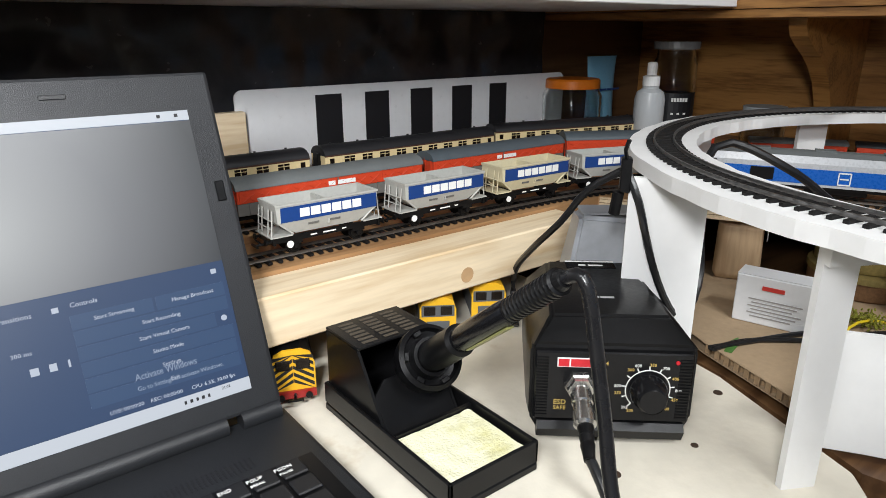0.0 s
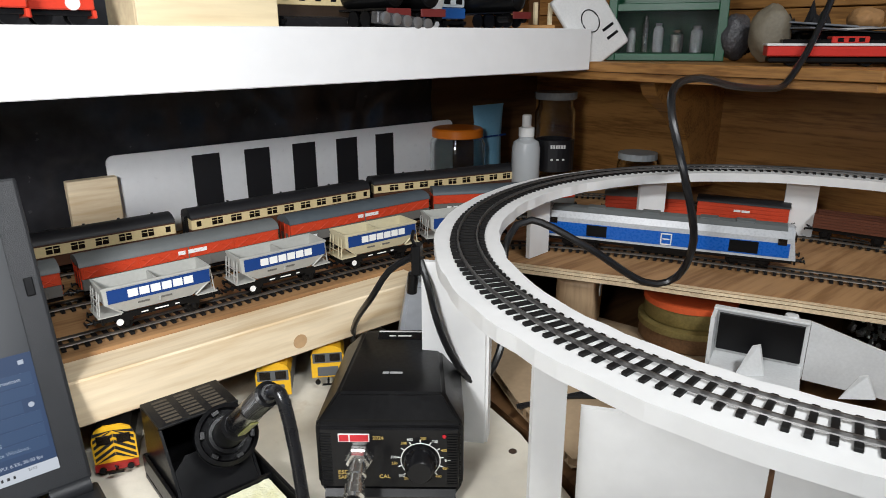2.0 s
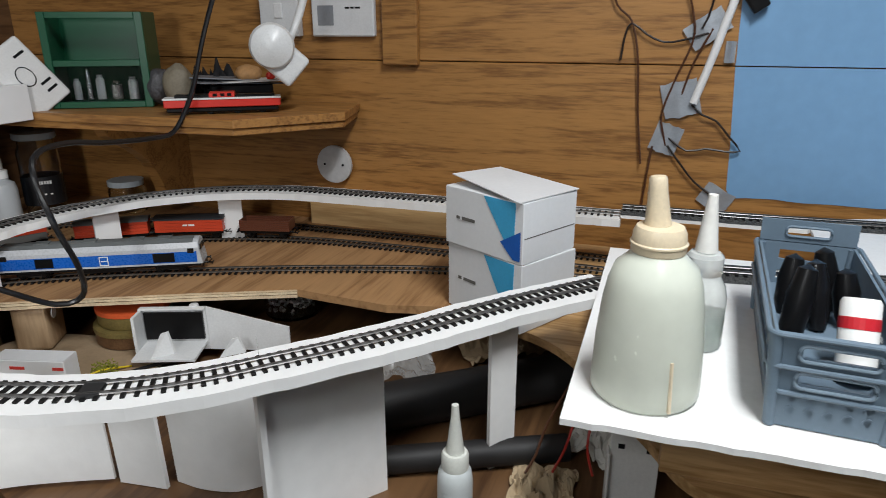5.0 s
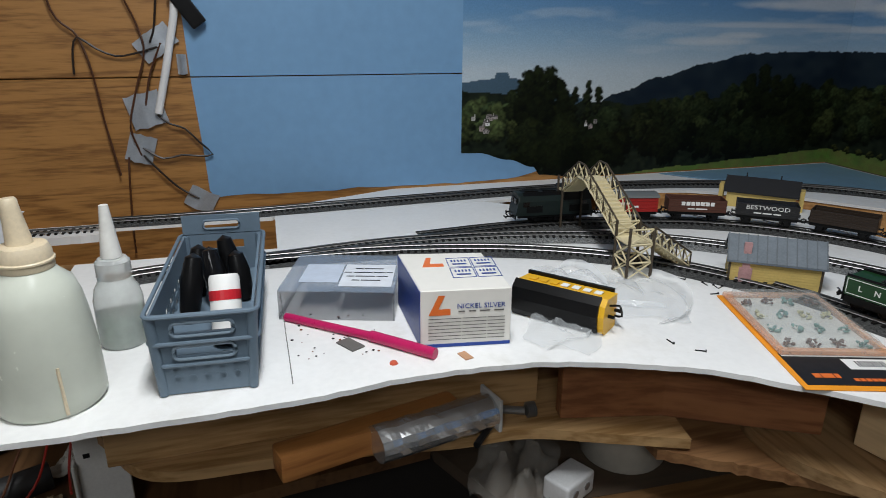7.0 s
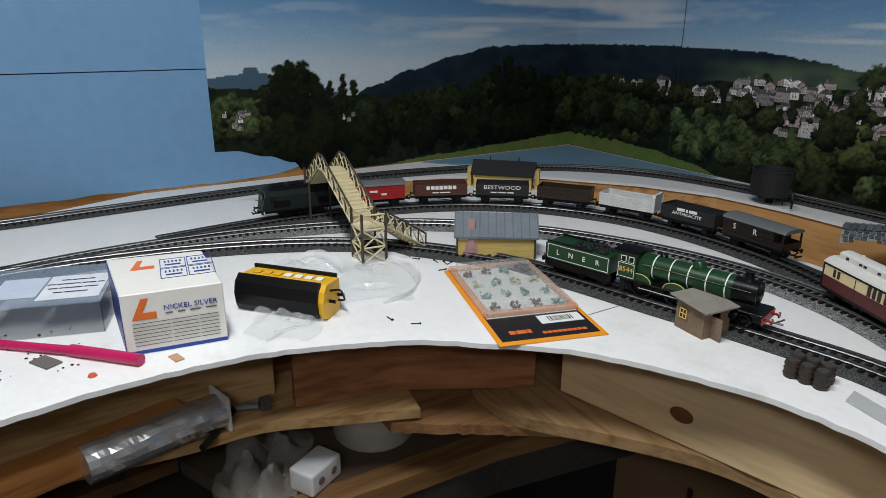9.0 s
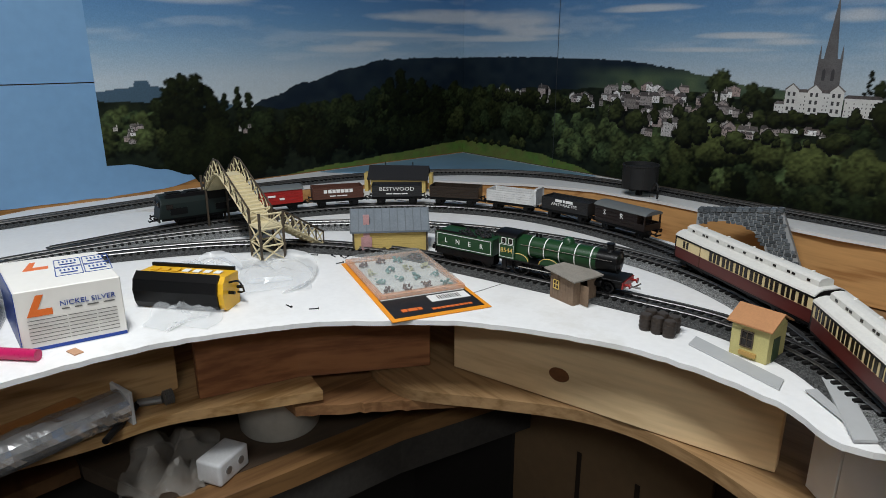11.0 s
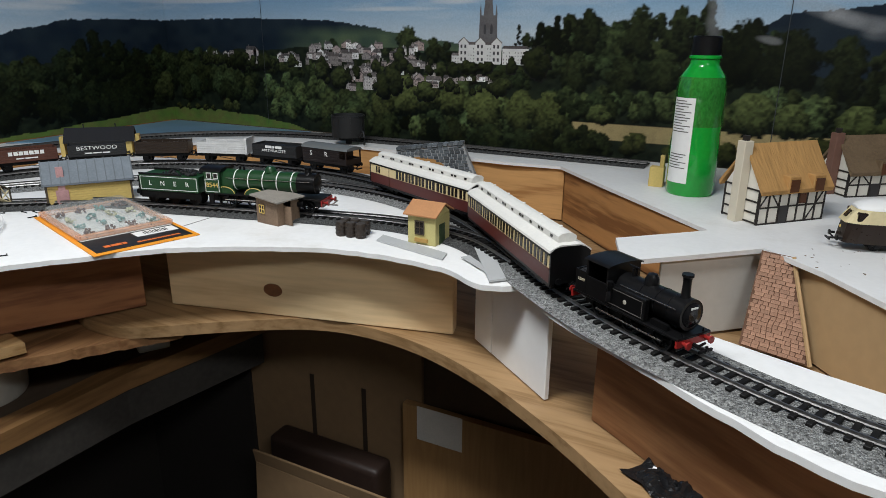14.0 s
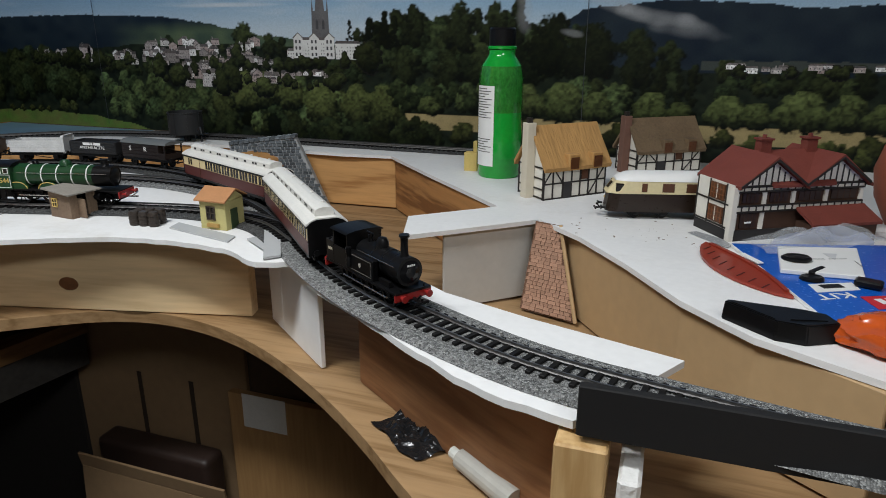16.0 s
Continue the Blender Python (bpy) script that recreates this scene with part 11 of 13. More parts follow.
def house(s, z, w, h, roof, offset, gable=False):
    if gable:
        walls_.append(([(s, z), (s + w, z), (s + w, z + h), (s + w / 2, z + h + roof), (s, z + h)], offset))
        for e in (0, 1):
            x, y = s + w * e, s + w / 2
            roofs_.append(([(x, z + h - 0.0006), (y, z + h + roof - 0.0002), (y, z + h + roof + 0.0016), (x + (e - 0.5) * 0.003, z + h + 0.0008)], offset + 0.00003))
    else:
        lean = random.uniform(0.02, 0.14)
        walls_.append(([(s, z), (s + w, z), (s + w, z + h), (s, z + h)], offset))
        roofs_.append(([(s - w * 0.05, z + h), (s + w * 1.05, z + h), (s + w * (1 - lean), z + h + roof), (s + w * lean, z + h + roof)], offset + 0.00003))
        if random.random() < 0.6:
            x = s + w * random.uniform(0.1, 0.8)
            walls_.append(([(x, z + h + roof * 0.5), (x + 0.0016, z + h + roof * 0.5), (x + 0.0016, z + h + roof + 0.003), (x, z + h + roof + 0.003)], offset + 0.00004))
    n_ = max(1, int(w / 0.0055))
    for k in range(n_):
        for r_ in range(max(1, int(h / 0.0062))):
            if random.random() < 0.25:
                continue
            x0, z0 = s + w * (k + 0.35) / n_ + random.uniform(-0.0005, 0.0005), z + 0.0018 + 0.0060 * r_
            wins_.append(([(x0, z0), (x0 + 0.0013, z0), (x0 + 0.0013, z0 + 0.0024), (x0, z0 + 0.0024)], offset + 0.00005))


spots = []
for n_h, s0, s1, z0, z1, k in ((9, 0.10, 0.24, 1.196, 1.206, 0.8), (18, 0.33, 0.46, 1.186, 1.212, 1.0), (72, 0.42, 0.68, 1.176, 1.228, 1.08), (16, 0.51, 0.62, 1.142, 1.176, 1.2), (8, 0.66, 0.75, 1.152, 1.176, 1.1), (7, 0.60, 0.72, 1.182, 1.196, 1.0), (5, 0.80, 0.93, 1.146, 1.176, 0.9), (8, -0.815, -0.77, 1.140, 1.172, 0.6), (3, -0.62, -0.55, 1.140, 1.158, 0.6)):
    for _ in range(n_h):
        spots.append((random.uniform(z0, z1), random.uniform(s0, s1), k))
for i, (z, s, k) in enumerate(sorted(spots, reverse=True)):
    house(s, z, random.uniform(0.009, 0.022) * k, random.uniform(0.006, 0.012) * k, random.uniform(0.003, 0.007) * k, off + i * 0.000004, random.random() < 0.3)
for s, z, w, h, g in ((0.556, 1.146, 0.036, 0.026, False), (0.592, 1.150, 0.020, 0.020, True), (0.470, 1.194, 0.026, 0.016, False), (0.505, 1.200, 0.026, 0.016, False), (0.246, 1.197, 0.030, 0.022, False), (0.268, 1.190, 0.014, 0.026, True), (0.676, 1.158, 0.022, 0.016, True), (0.702, 1.156, 0.034, 0.014, False)):
    house(s, z, w, h, 0.008, off + 0.0005, g)
for k in range(5):
    house(0.745 + 0.0145 * k, 1.170 + 0.0008 * k, 0.012, 0.004, 0.004, off + 0.0006, True)
for i in range(44):
    s = random.uniform(1.50, 2.4)
    house(s, random.uniform(1.190, 1.200), random.uniform(0.010, 0.034), random.uniform(0.004, 0.008), 0.003, off + i * 0.000004)
# large white house and the long block by the church
for s0, w, h in ((0.757, 0.022, 0.014), (0.772, 0.084, 0.034), (0.860, 0.050, 0.028)):
    house(s0, 1.203, w, h, 0.005, off + 0.0006)
    white_.append(walls_.pop(-2) if walls_[-1][0][1][0] - walls_[-1][0][0][0] < 0.002 else walls_.pop())
for s0 in (0.772, 0.806, 0.838):
    white_.append(([(s0, 1.204), (s0 + 0.020, 1.204), (s0 + 0.020, 1.240), (s0 + 0.010, 1.249), (s0, 1.240)], off + 0.00068))
    for e in (0, 1):
        roofs_.append(([(s0 + 0.020 * e, 1.2395), (s0 + 0.010, 1.2488), (s0 + 0.010, 1.2508), (s0 + 0.020 * e + (e - 0.5) * 0.004, 1.2412)], off + 0.00072))
    for r_ in range(3):
        for k in range(2):
            x0, z0 = s0 + 0.0035 + 0.008 * k, 1.208 + 0.0115 * r_
            wins_.append(([(x0, z0), (x0 + 0.0038, z0), (x0 + 0.0038, z0 + 0.006), (x0, z0 + 0.006)], off + 0.00074))
print_part("house_walls", poly_layer(walls_), island_mat("printed_walls", [(0.0, (0.20, 0.18, 0.17)), (0.3, (0.34, 0.31, 0.30)), (0.55, (0.34, 0.26, 0.24)), (0.75, (0.52, 0.51, 0.50)), (1.0, (0.78, 0.78, 0.77))]), print_, "pale village houses")["kind"] = "stuff"
print_part("white_house", poly_layer(white_), printed("printed_white_wall", (0.62, 0.62, 0.60), 0.12, 60), print_, "large white gabled house")["kind"] = "stuff"
print_part("house_roofs", poly_layer(roofs_), island_mat("printed_roofs", [(0.0, (0.055, 0.050, 0.052)), (0.6, (0.10, 0.085, 0.080)), (1.0, (0.19, 0.175, 0.17))]), print_, "grey slate roofs")["kind"] = "stuff"
print_part("house_windows", poly_layer(wins_), printed("printed_window", (0.05, 0.05, 0.055), 0.1, 10), print_)["kind"] = "stuff"
# church
o = off + 0.0003
tower_s = 0.8305
ch_polys = [([(tower_s - 0.0185, 1.240), (tower_s + 0.0185, 1.240), (tower_s + 0.0170, 1.288), (tower_s - 0.0170, 1.288)], o), ([(tower_s - 0.0098, 1.288), (tower_s + 0.0098, 1.288), (tower_s + 0.0004, 1.378), (tower_s - 0.0004, 1.378)], o + 0.00003)]
for e in (-1, 1):
    x = tower_s + e * 0.0155
    ch_polys.append(([(x - 0.0020, 1.288), (x + 0.0020, 1.288), (x + 0.0002, 1.308), (x - 0.0002, 1.308)], o + 0.00005))
print_part("church", poly_layer(ch_polys), printed("printed_stone", (0.115, 0.112, 0.115), 0.3, 60), print_, "grey stone church tower and spire")
print_part("church_window", poly_layer([([(tower_s + e * 0.0065 - 0.0024, 1.256), (tower_s + e * 0.0065 + 0.0024, 1.256), (tower_s + e * 0.0065 + 0.0024, 1.270), (tower_s + e * 0.0065, 1.274), (tower_s + e * 0.0065 - 0.0024, 1.270)], o + 0.00008) for e in (-1, 1)]), printed("printed_window", (0.05, 0.05, 0.055), 0.1, 10), print_)
# bushes and garden trees standing before the houses
bush, cover = np.zeros_like(ink) + 0.012, np.zeros_like(GS)
for _ in range(60):
    s = rng.uniform(0.10, 0.93)
    z = rng.uniform(1.150, 1.205) if s > 0.42 else rng.uniform(1.185, 1.203)
    w = rng.uniform(0.008, 0.022)
    tree(bush, cover, s, z - w * 0.4, w, w * rng.uniform(0.8, 1.3), rng.uniform(0.25, 0.62), 0.5, 12)
for s, z, w, h, b in ((0.625, 1.140, 0.045, 0.055, 0.35), (0.60, 1.135, 0.040, 0.040, 0.32), (0.645, 1.185, 0.030, 0.040, 0.4), (0.79, 1.188, 0.05, 0.016, 0.35), (0.83, 1.190, 0.05, 0.015, 0.30), (0.93, 1.185, 0.05, 0.045, 0.22), (0.76, 1.180, 0.024, 0.022, 0.3), (0.45, 1.165, 0.03, 0.03, 0.55), (0.50, 1.150, 0.04, 0.036, 0.5), (0.30, 1.180, 0.04, 0.03, 0.35), (0.22, 1.180, 0.045, 0.034, 0.22), (0.86, 1.150, 0.06, 0.026, 0.4), (0.70, 1.135, 0.05, 0.028, 0.75)):
    tree(bush, cover, s, z, w, h, b, 0.5, 20)
for _ in range(26):
    s = rng.uniform(1.50, 2.5)
    tree(bush, cover, s, rng.uniform(1.184, 1.192), rng.uniform(0.014, 0.03), rng.uniform(0.008, 0.016), rng.uniform(0.2, 0.5), 0.5, 10)
ink_sheet("garden_trees", bush, cover > 0.5, off + 0.0010, "garden trees between the printed houses")
for sj in (0.298, 1.319):
    print_part("paper_joint", strip_mesh(sj - 0.0006, sj + 0.0006, lambda s: 1.80, lambda s: 1.06, LIFT + 0.0022, step=0.0006), printed("joint_shadow", (0.03, 0.036, 0.04), 0.4, 60), print_, "overlapping paper joint")
# corner of blue paper lying on the board
solid("paper_corner", prism([(XE - 0.012, YS + 0.012), (XE - 0.012, YS + 0.42), (1.150, YS + 0.37), (1.08, YS + 0.27), (0.98, YS + 0.16), (0.88, YS + 0.085), (0.80, YS + 0.012)], ZB + 0.0002, ZB + 0.0016), printed("blue_paper", (0.17, 0.30, 0.42), 0.2, 12), "pale blue paper lying in the layout corner", "paper")

# blue painted area on the east wall
random.seed(71)
pts = [(-0.575, 1.80), (-0.577, 1.40), (-0.582, 1.24), (-0.590, 1.12), (-0.592, 1.066)]
for k in range(30):
    y = -0.60 - 0.58 * k / 29
    pts.append((y, 1.0545 + 0.006 * noise.noise((y * 16, 1, 1)) + 0.0025 * noise.noise((y * 70, 2, 1)) + (0.012 if y < -1.12 else 0) * (-(y + 1.12)) / 0.06))
pts += [(-1.185, 1.080), (-1.190, 1.80)]
BLUE_WALL = mat("sky_blue_paint", (0.175, 0.335, 0.54), 0.40, var=0.06, scale=6)
for z0, z1, nm in ((1.0, 1.2475, "lower_part"), (1.2493, 1.8, "upper_part")):
    q_ = []
    for (y0, a), (y1, b) in zip(pts, pts[1:] + pts[:1]):
        if z0 <= a <= z1:
            q_.append((y0, a))
        if (a - z0) * (b - z0) < 0:
            f = (z0 - a) / (b - a)
            q_.append((y0 + (y1 - y0) * f, z0))
        elif (a - z1) * (b - z1) < 0:
            f = (z1 - a) / (b - a)
            q_.append((y0 + (y1 - y0) * f, z1))
    own = bmesh.new()
    va = [own.verts.new((XE - 0.0008, y, z)) for y, z in q_]
    vb = [own.verts.new((XE + 0.0002, y, z)) for y, z in q_]
    own.faces.new(va)
    for i in range(len(q_)):
        j = (i + 1) % len(q_)
        own.faces.new((va[i], va[j], vb[j], vb[i]))
    part("paint_" + nm, own, BLUE_WALL, we, "sky blue painted area with a ragged lower edge")

# ---- things on the white shelf ----
SHELF = 1.220
CREAM_BOX = wood("pale_balsa", (0.74, 0.62, 0.40), (0.66, 0.53, 0.33), 0, 1.0, contrast=0.5)
wb = thing("wooden_box", "plain pale wooden box at the shelf edge", "box", pose(0.423, 0.491, SHELF, 0, 0, 1))
part("side", box(-0.068, 0.066, -0.0025, 0.0025, 0, 0.0365, 0.0006), CREAM_BOX, wb)
part("side", box(-0.068, 0.066, 0.0775, 0.0825, 0, 0.0365, 0.0006), CREAM_BOX, wb)
part("end", box(-0.0682, -0.064, 0.0026, 0.0774, 0, 0.0365, 0.0006), CREAM_BOX, wb)
part("end", box(0.062, 0.0662, 0.0026, 0.0774, 0, 0.0365, 0.0006), CREAM_BOX, wb)
part("card_packet", box(-0.060, 0.030, 0.006, 0.076, 0, 0.040, 0.002), paint("slate_blue_card", (0.22, 0.27, 0.36), 0.6), wb, "slate-blue card packet")
own = prism([(-0.0, 0.010), (0.048, 0.014), (0.020, 0.074), (0.0, 0.070)], 0.0402, 0.047, 0.001)
part("folded_card", own, paint("yellow_card", (0.80, 0.66, 0.02), 0.5), wb, "folded yellow card")


def toy_engine(x, y, rz, body, second, label, face=False):
    """Small four-wheel toy tank engine seen side on."""
    th = thing("toy_engine", label, "toy train", pose(x, y, SHELF, 0, 0, rz), "toy engines")
    part("frame", box(-0.026, 0.026, -0.010, 0.010, 0.008, 0.0125, 0.0008), BLACK_SATIN, th)
    part("body", box(-0.025, 0.025, -0.0145, 0.0145, 0.0125, 0.023, 0.0012), body, th)
    b = bmesh.new()
    for a in (-1, 1):
        box(a * 0.0245 - 0.0015, a * 0.0245 + 0.0015, -0.0145, 0.0145, 0.006, 0.0124, 0.0005, 1, b)
    part("buffer_beam", b, body, th)
    part("boiler", lathe([(0.0105, 0), (0.0105, 0.030), (0.009, 0.033), (0, 0.033)], 18, m=Matrix.Translation((-0.008, 0, 0.031)) @ Matrix.Rotation(math.pi / 2, 4, "Y")), second, th, smooth=True)
    part("cab", box(-0.025, -0.008, -0.0135, 0.0135, 0.023, 0.046, 0.0015), second, th)
    part("funnel", lathe([(0.0035, 0), (0.003, 0.010), (0.0042, 0.012), (0, 0.012)], 12, m=Matrix.Translation((0.018, 0, 0.040))), BLACK_SATIN, th)
    for a in (-0.014, 0.0125):
        for sg in (-1, 1):
            part("wheel", lathe([(0.0075, 0), (0.0075, 0.003), (0, 0.003)], 16, m=Matrix.Translation((a, sg * 0.008, 0.0075)) @ Matrix.Rotation(math.pi / 2 * sg, 4, "X")), BLACK_SATIN, th)
    if face:
        part("emblem", lathe([(0.0058, 0), (0.0058, 0.0006), (0, 0.0006)], 14, m=Matrix.Translation((0.008, -0.0146, 0.0178)) @ Matrix.Rotation(math.pi / 2, 4, "X")), WHITE, th, "white oval emblem")
    return th


T_RED, T_GREEN = paint("toy_red", (0.62, 0.045, 0.02), 0.35), paint("toy_green", (0.012, 0.16, 0.06), 0.35)
toy_engine(0.300, 0.512, 4, T_RED, T_GREEN, "red and green toy tank engine on the shelf", True)
toy_engine(0.232, 0.540, 30, T_GREEN, T_RED, "green toy tank engine with red fittings on the shelf")
toy_engine(0.246, 0.486, 8, T_RED, T_GREEN, "red toy tank engine with a green cab on the shelf")
tub = thing("plastic_tub", "low clear plastic tub on the shelf", "container", pose(0.145, 0.500, SHELF))
part("body", box(-0.042, 0.042, -0.028, 0.028, 0, 0.024, 0.003, 2), mat("cloudy_plastic", (0.55, 0.60, 0.66), 0.25, alpha=0.55), tub)
part("lid", box(-0.044, 0.044, -0.030, 0.030, 0.0243, 0.029, 0.002, 2), mat("cloudy_lid", (0.68, 0.72, 0.76), 0.25, alpha=0.7), tub)
solid("cream_block", box(-0.03, 0.03, -0.02, 0.02, 0, 0.03, 0.003, 2), paint("cream_resin", (0.62, 0.52, 0.30), 0.5), "cream resin block beside the plastic tub", "block", pose(0.068, 0.498, SHELF, 0, 0, 5))

CREAM = paint("coach_cream", (0.74, 0.66, 0.38), 0.4)
sc = thing("suburban_coach", "cream and dark brown model coach on the shelf", "model coach", pose(0.575, 0.560, SHELF, 0, 0, 3))
part("body", box(-0.105, 0.105, -0.0165, 0.0165, 0.012, 0.0235, 0.0006), paint("coach_umber", (0.035, 0.022, 0.014), 0.4), sc)
part("upper_body", box(-0.105, 0.105, -0.0162, 0.0162, 0.0236, 0.042, 0.0006), CREAM, sc)
part("roof", extrude_x([(-0.017, 0.042), (0.017, 0.042), (0.012, 0.047), (0, 0.0485), (-0.012, 0.047)], -0.106, 0.106), paint("roof_black", (0.02, 0.02, 0.022), 0.6), sc)
for k in range(10):
    part("window", box(-0.092 + k * 0.0205 - 0.0035, -0.092 + k * 0.0205 + 0.0035, -0.0168, -0.0161, 0.028, 0.038), BLACK_GLOSS, sc)
for a in (-0.07, 0.07):
    bogie(sc, a)


def steam_side(x, y, rz, label, deep=False):
    """Black engine end and tender standing at the shelf edge."""
    th = thing("black_engine", label, "model locomotive", pose(x, y, SHELF, 0, 0, rz), "black engines")
    part("boiler", lathe([(0.0, -0.001), (0.012, 0), (0.0135, 0.003), (0.0135, 0.085), (0, 0.085)], 24, m=Matrix.Translation((0, -0.030, 0.033)) @ Matrix.Rotation(-math.pi / 2, 4, "X")), BLACK_SATIN, th, smooth=True)
    part("smokebox_door", lathe([(0.0, 0.0035), (0.006, 0.003), (0.0105, 0.0)], 20, m=Matrix.Translation((0, -0.0305, 0.033)) @ Matrix.Rotation(math.pi / 2, 4, "X")), BLACK, th, smooth=True)
    part("footplate", box(-0.0165, 0.0165, -0.034, 0.085, 0.0175, 0.0195), BLACK_SATIN, th)
    part("buffer_beam", box(-0.0165, 0.0165, -0.0365, -0.0342, 0.011, 0.0193, 0.0004), paint("dull_red_beam", (0.15, 0.02, 0.018), 0.5), th)
    part("chimney", lathe([(0.0048, 0), (0.0038, 0.003), (0.0044, 0.010), (0, 0.010)], 14, m=Matrix.Translation((0, -0.020, 0.0455))), BLACK_SATIN, th)
    part("cab", box(-0.0155, 0.0155, 0.062, 0.085, 0.0196, 0.056, 0.002), BLACK_SATIN, th)
    for sg in (-1, 1):
        part("cylinder", lathe([(0.0045, 0), (0.0045, 0.018), (0, 0.018)], 12, m=Matrix.Translation((sg * 0.0135, -0.028, 0.011)) @ Matrix.Rotation(-math.pi / 2, 4, "X")), BLACK_SATIN, th)
        for q in (-0.018, 0.012, 0.034):
            part("wheel", lathe([(0.009, -0.0012), (0.009, 0.0012), (0, 0.0012)], 18, m=Matrix.Translation((sg * 0.0085, q, 0.0095)) @ Matrix.Rotation(math.pi / 2, 4, "Y")), BLACK_SATIN, th)
    return th


steam_side(0.612, 0.494, 3, "glossy black steam engine facing the shelf edge")
steam_side(0.664, 0.494, -4, "black steam engine with a red beam at the shelf edge")
steam_side(0.808, 0.498, 2, "black tank engine facing the shelf edge")
own = box(-0.040, 0.036, -0.006, 0.006, 0.0, 0.012, 0.001)
gear = thing("loose_chassis", "grey metal loco chassis lying at the shelf edge", "model part", pose(0.622, 0.462, SHELF, 0, 6, 3))
part("frame", own, mat("cast_grey", (0.10, 0.10, 0.105), 0.45, 0.5, var=0.4, scale=90, bump=0.6), gear)
for k in range(5):
    part("wheel", lathe([(0.0062, 0), (0.0062, 0.002), (0.003, 0.0026), (0, 0.0026)], 14, m=Matrix.Translation((-0.031 + k * 0.015, -0.0062, 0.0063)) @ Matrix.Rotation(math.pi / 2, 4, "X")), mat("worn_steel", (0.28, 0.28, 0.28), 0.4, 0.7), gear)
vessel("white_bulb", "small white plastic bulb among the engines", "bulb", 0.700, 0.506, SHELF, [(0.006, 0), (0.008, 0.004), (0.0065, 0.012), (0.012, 0.024), (0.013, 0.034), (0.009, 0.043), (0, 0.046)], paint("milky_plastic", (0.72, 0.72, 0.72), 0.35), 20)
bl = thing("blue_locomotive", "blue and white model diesel on the shelf", "model locomotive", pose(0.744, 0.560, SHELF, 0, 0, 2))
part("body", box(-0.045, 0.045, -0.0165, 0.0165, 0.012, 0.0255, 0.0015), paint("rail_blue", (0.02, 0.10, 0.34), 0.4), bl)
part("upper_body", box(-0.044, 0.044, -0.016, 0.016, 0.0256, 0.044, 0.004, 2), paint("off_white_body", (0.62, 0.66, 0.68), 0.4), bl)
part("roof", box(-0.043, 0.043, -0.0145, 0.0145, 0.0442, 0.048, 0.0015), CREAM, bl)
for k in range(4):
    part("window", box(-0.036 + k * 0.021, -0.025 + k * 0.021, -0.0166, -0.0159, 0.030, 0.040), BLACK_GLOSS, bl)
for a in (-0.028, 0.028):
    bogie(bl, a)
solid("grey_bracket", box(-0.010, 0.010, -0.002, 0.002, 0, 0.033, 0.0008), mat("dull_zinc", (0.27, 0.29, 0.31), 0.45, 0.6), "small grey metal plate standing on the shelf", "bracket", pose(0.835, 0.520, SHELF, -4, 0, 12))
hb = thing("wooden_cabin", "small brown wooden box with square openings", "wooden box", pose(0.868, 0.508, SHELF, 0, 0, -2))
ORANGE_WOOD = wood("orange_pine", (0.46, 0.25, 0.10), (0.34, 0.17, 0.06), 0, 2.0)
part("base", box(-0.044, 0.052, -0.004, 0.05, 0.001, 0.005, 0.0004), ORANGE_WOOD, hb)
part("wall", box(-0.042, -0.010, -0.002, 0.002, 0.0051, 0.030, 0.0004), ORANGE_WOOD, hb)
for a in (0.016, 0.045):
    part("post", box(a - 0.003, a + 0.003, -0.002, 0.002, 0.0051, 0.034, 0.0004), CREAM_BOX, hb)
part("back", box(-0.042, 0.048, 0.044, 0.048, 0.0051, 0.040, 0.0004), ORANGE_WOOD, hb)
part("roof", box(-0.046, 0.052, -0.006, 0.052, 0.0405, 0.044, 0.0005), paint("cabin_roof", (0.03, 0.03, 0.032), 0.7), hb)

# leaning white handheld device between the two shelves
ld = thing("circuit_cover", "white plastic device cover leaning on the shelf end", "device", Matrix.Translation((0.985, 0.452, 1.180)) @ Matrix.Rotation(math.radians(-30), 4, "Z") @ Matrix.Rotation(math.radians(-36), 4, "Y"))
part("shell", box(-0.034, 0.034, -0.006, 0.006, 0.004, 0.115, 0.005, 3), paint("white_abs", (0.66, 0.66, 0.65), 0.35), ld)
part("coil", tube([(0.012 * math.cos(a), -0.0068, 0.062 + 0.016 * math.sin(a)) for a in [k * 0.7 for k in range(18)]], 0.0008, 5, step=0.004), BLACK, ld, "dark coiled wire")
for z in (0.025, 0.038, 0.090):
    part("slot", box(0.008, 0.026, -0.0064, -0.0059, z, z + 0.004), BLACK, ld)

# ---- things on the corner shelf ----
CS = 1.177
gc = thing("glass_cabinet", "dark green display cabinet with glass front", "cabinet", Matrix.Translation((1.022, 0.395, CS)) @ Matrix.Rotation(math.radians(-62), 4, "Z"))
GREEN_P = paint("cabinet_green", (0.008, 0.075, 0.035), 0.35)
for a in (-0.075, 0.070):
    part("post", box(a, a + 0.012, -0.004, 0.010, 0.0, 0.150, 0.0008), GREEN_P, gc)
for z in (0.0, 0.066, 0.140):
    part("rail", box(-0.0628, 0.0698, -0.0035, 0.009, z, z + 0.010, 0.0008), GREEN_P, gc)
part("back", box(-0.075, 0.082, 0.075, 0.080, 0, 0.150), GREEN_P, gc)
part("side", box(-0.075, -0.071, 0.0102, 0.0748, 0, 0.150), GREEN_P, gc)
part("side", box(0.078, 0.082, 0.0102, 0.0748, 0, 0.150), GREEN_P, gc)
part("shelf", box(-0.0708, 0.0778, 0.011, 0.0746, 0.067, 0.072), GREEN_P, gc)
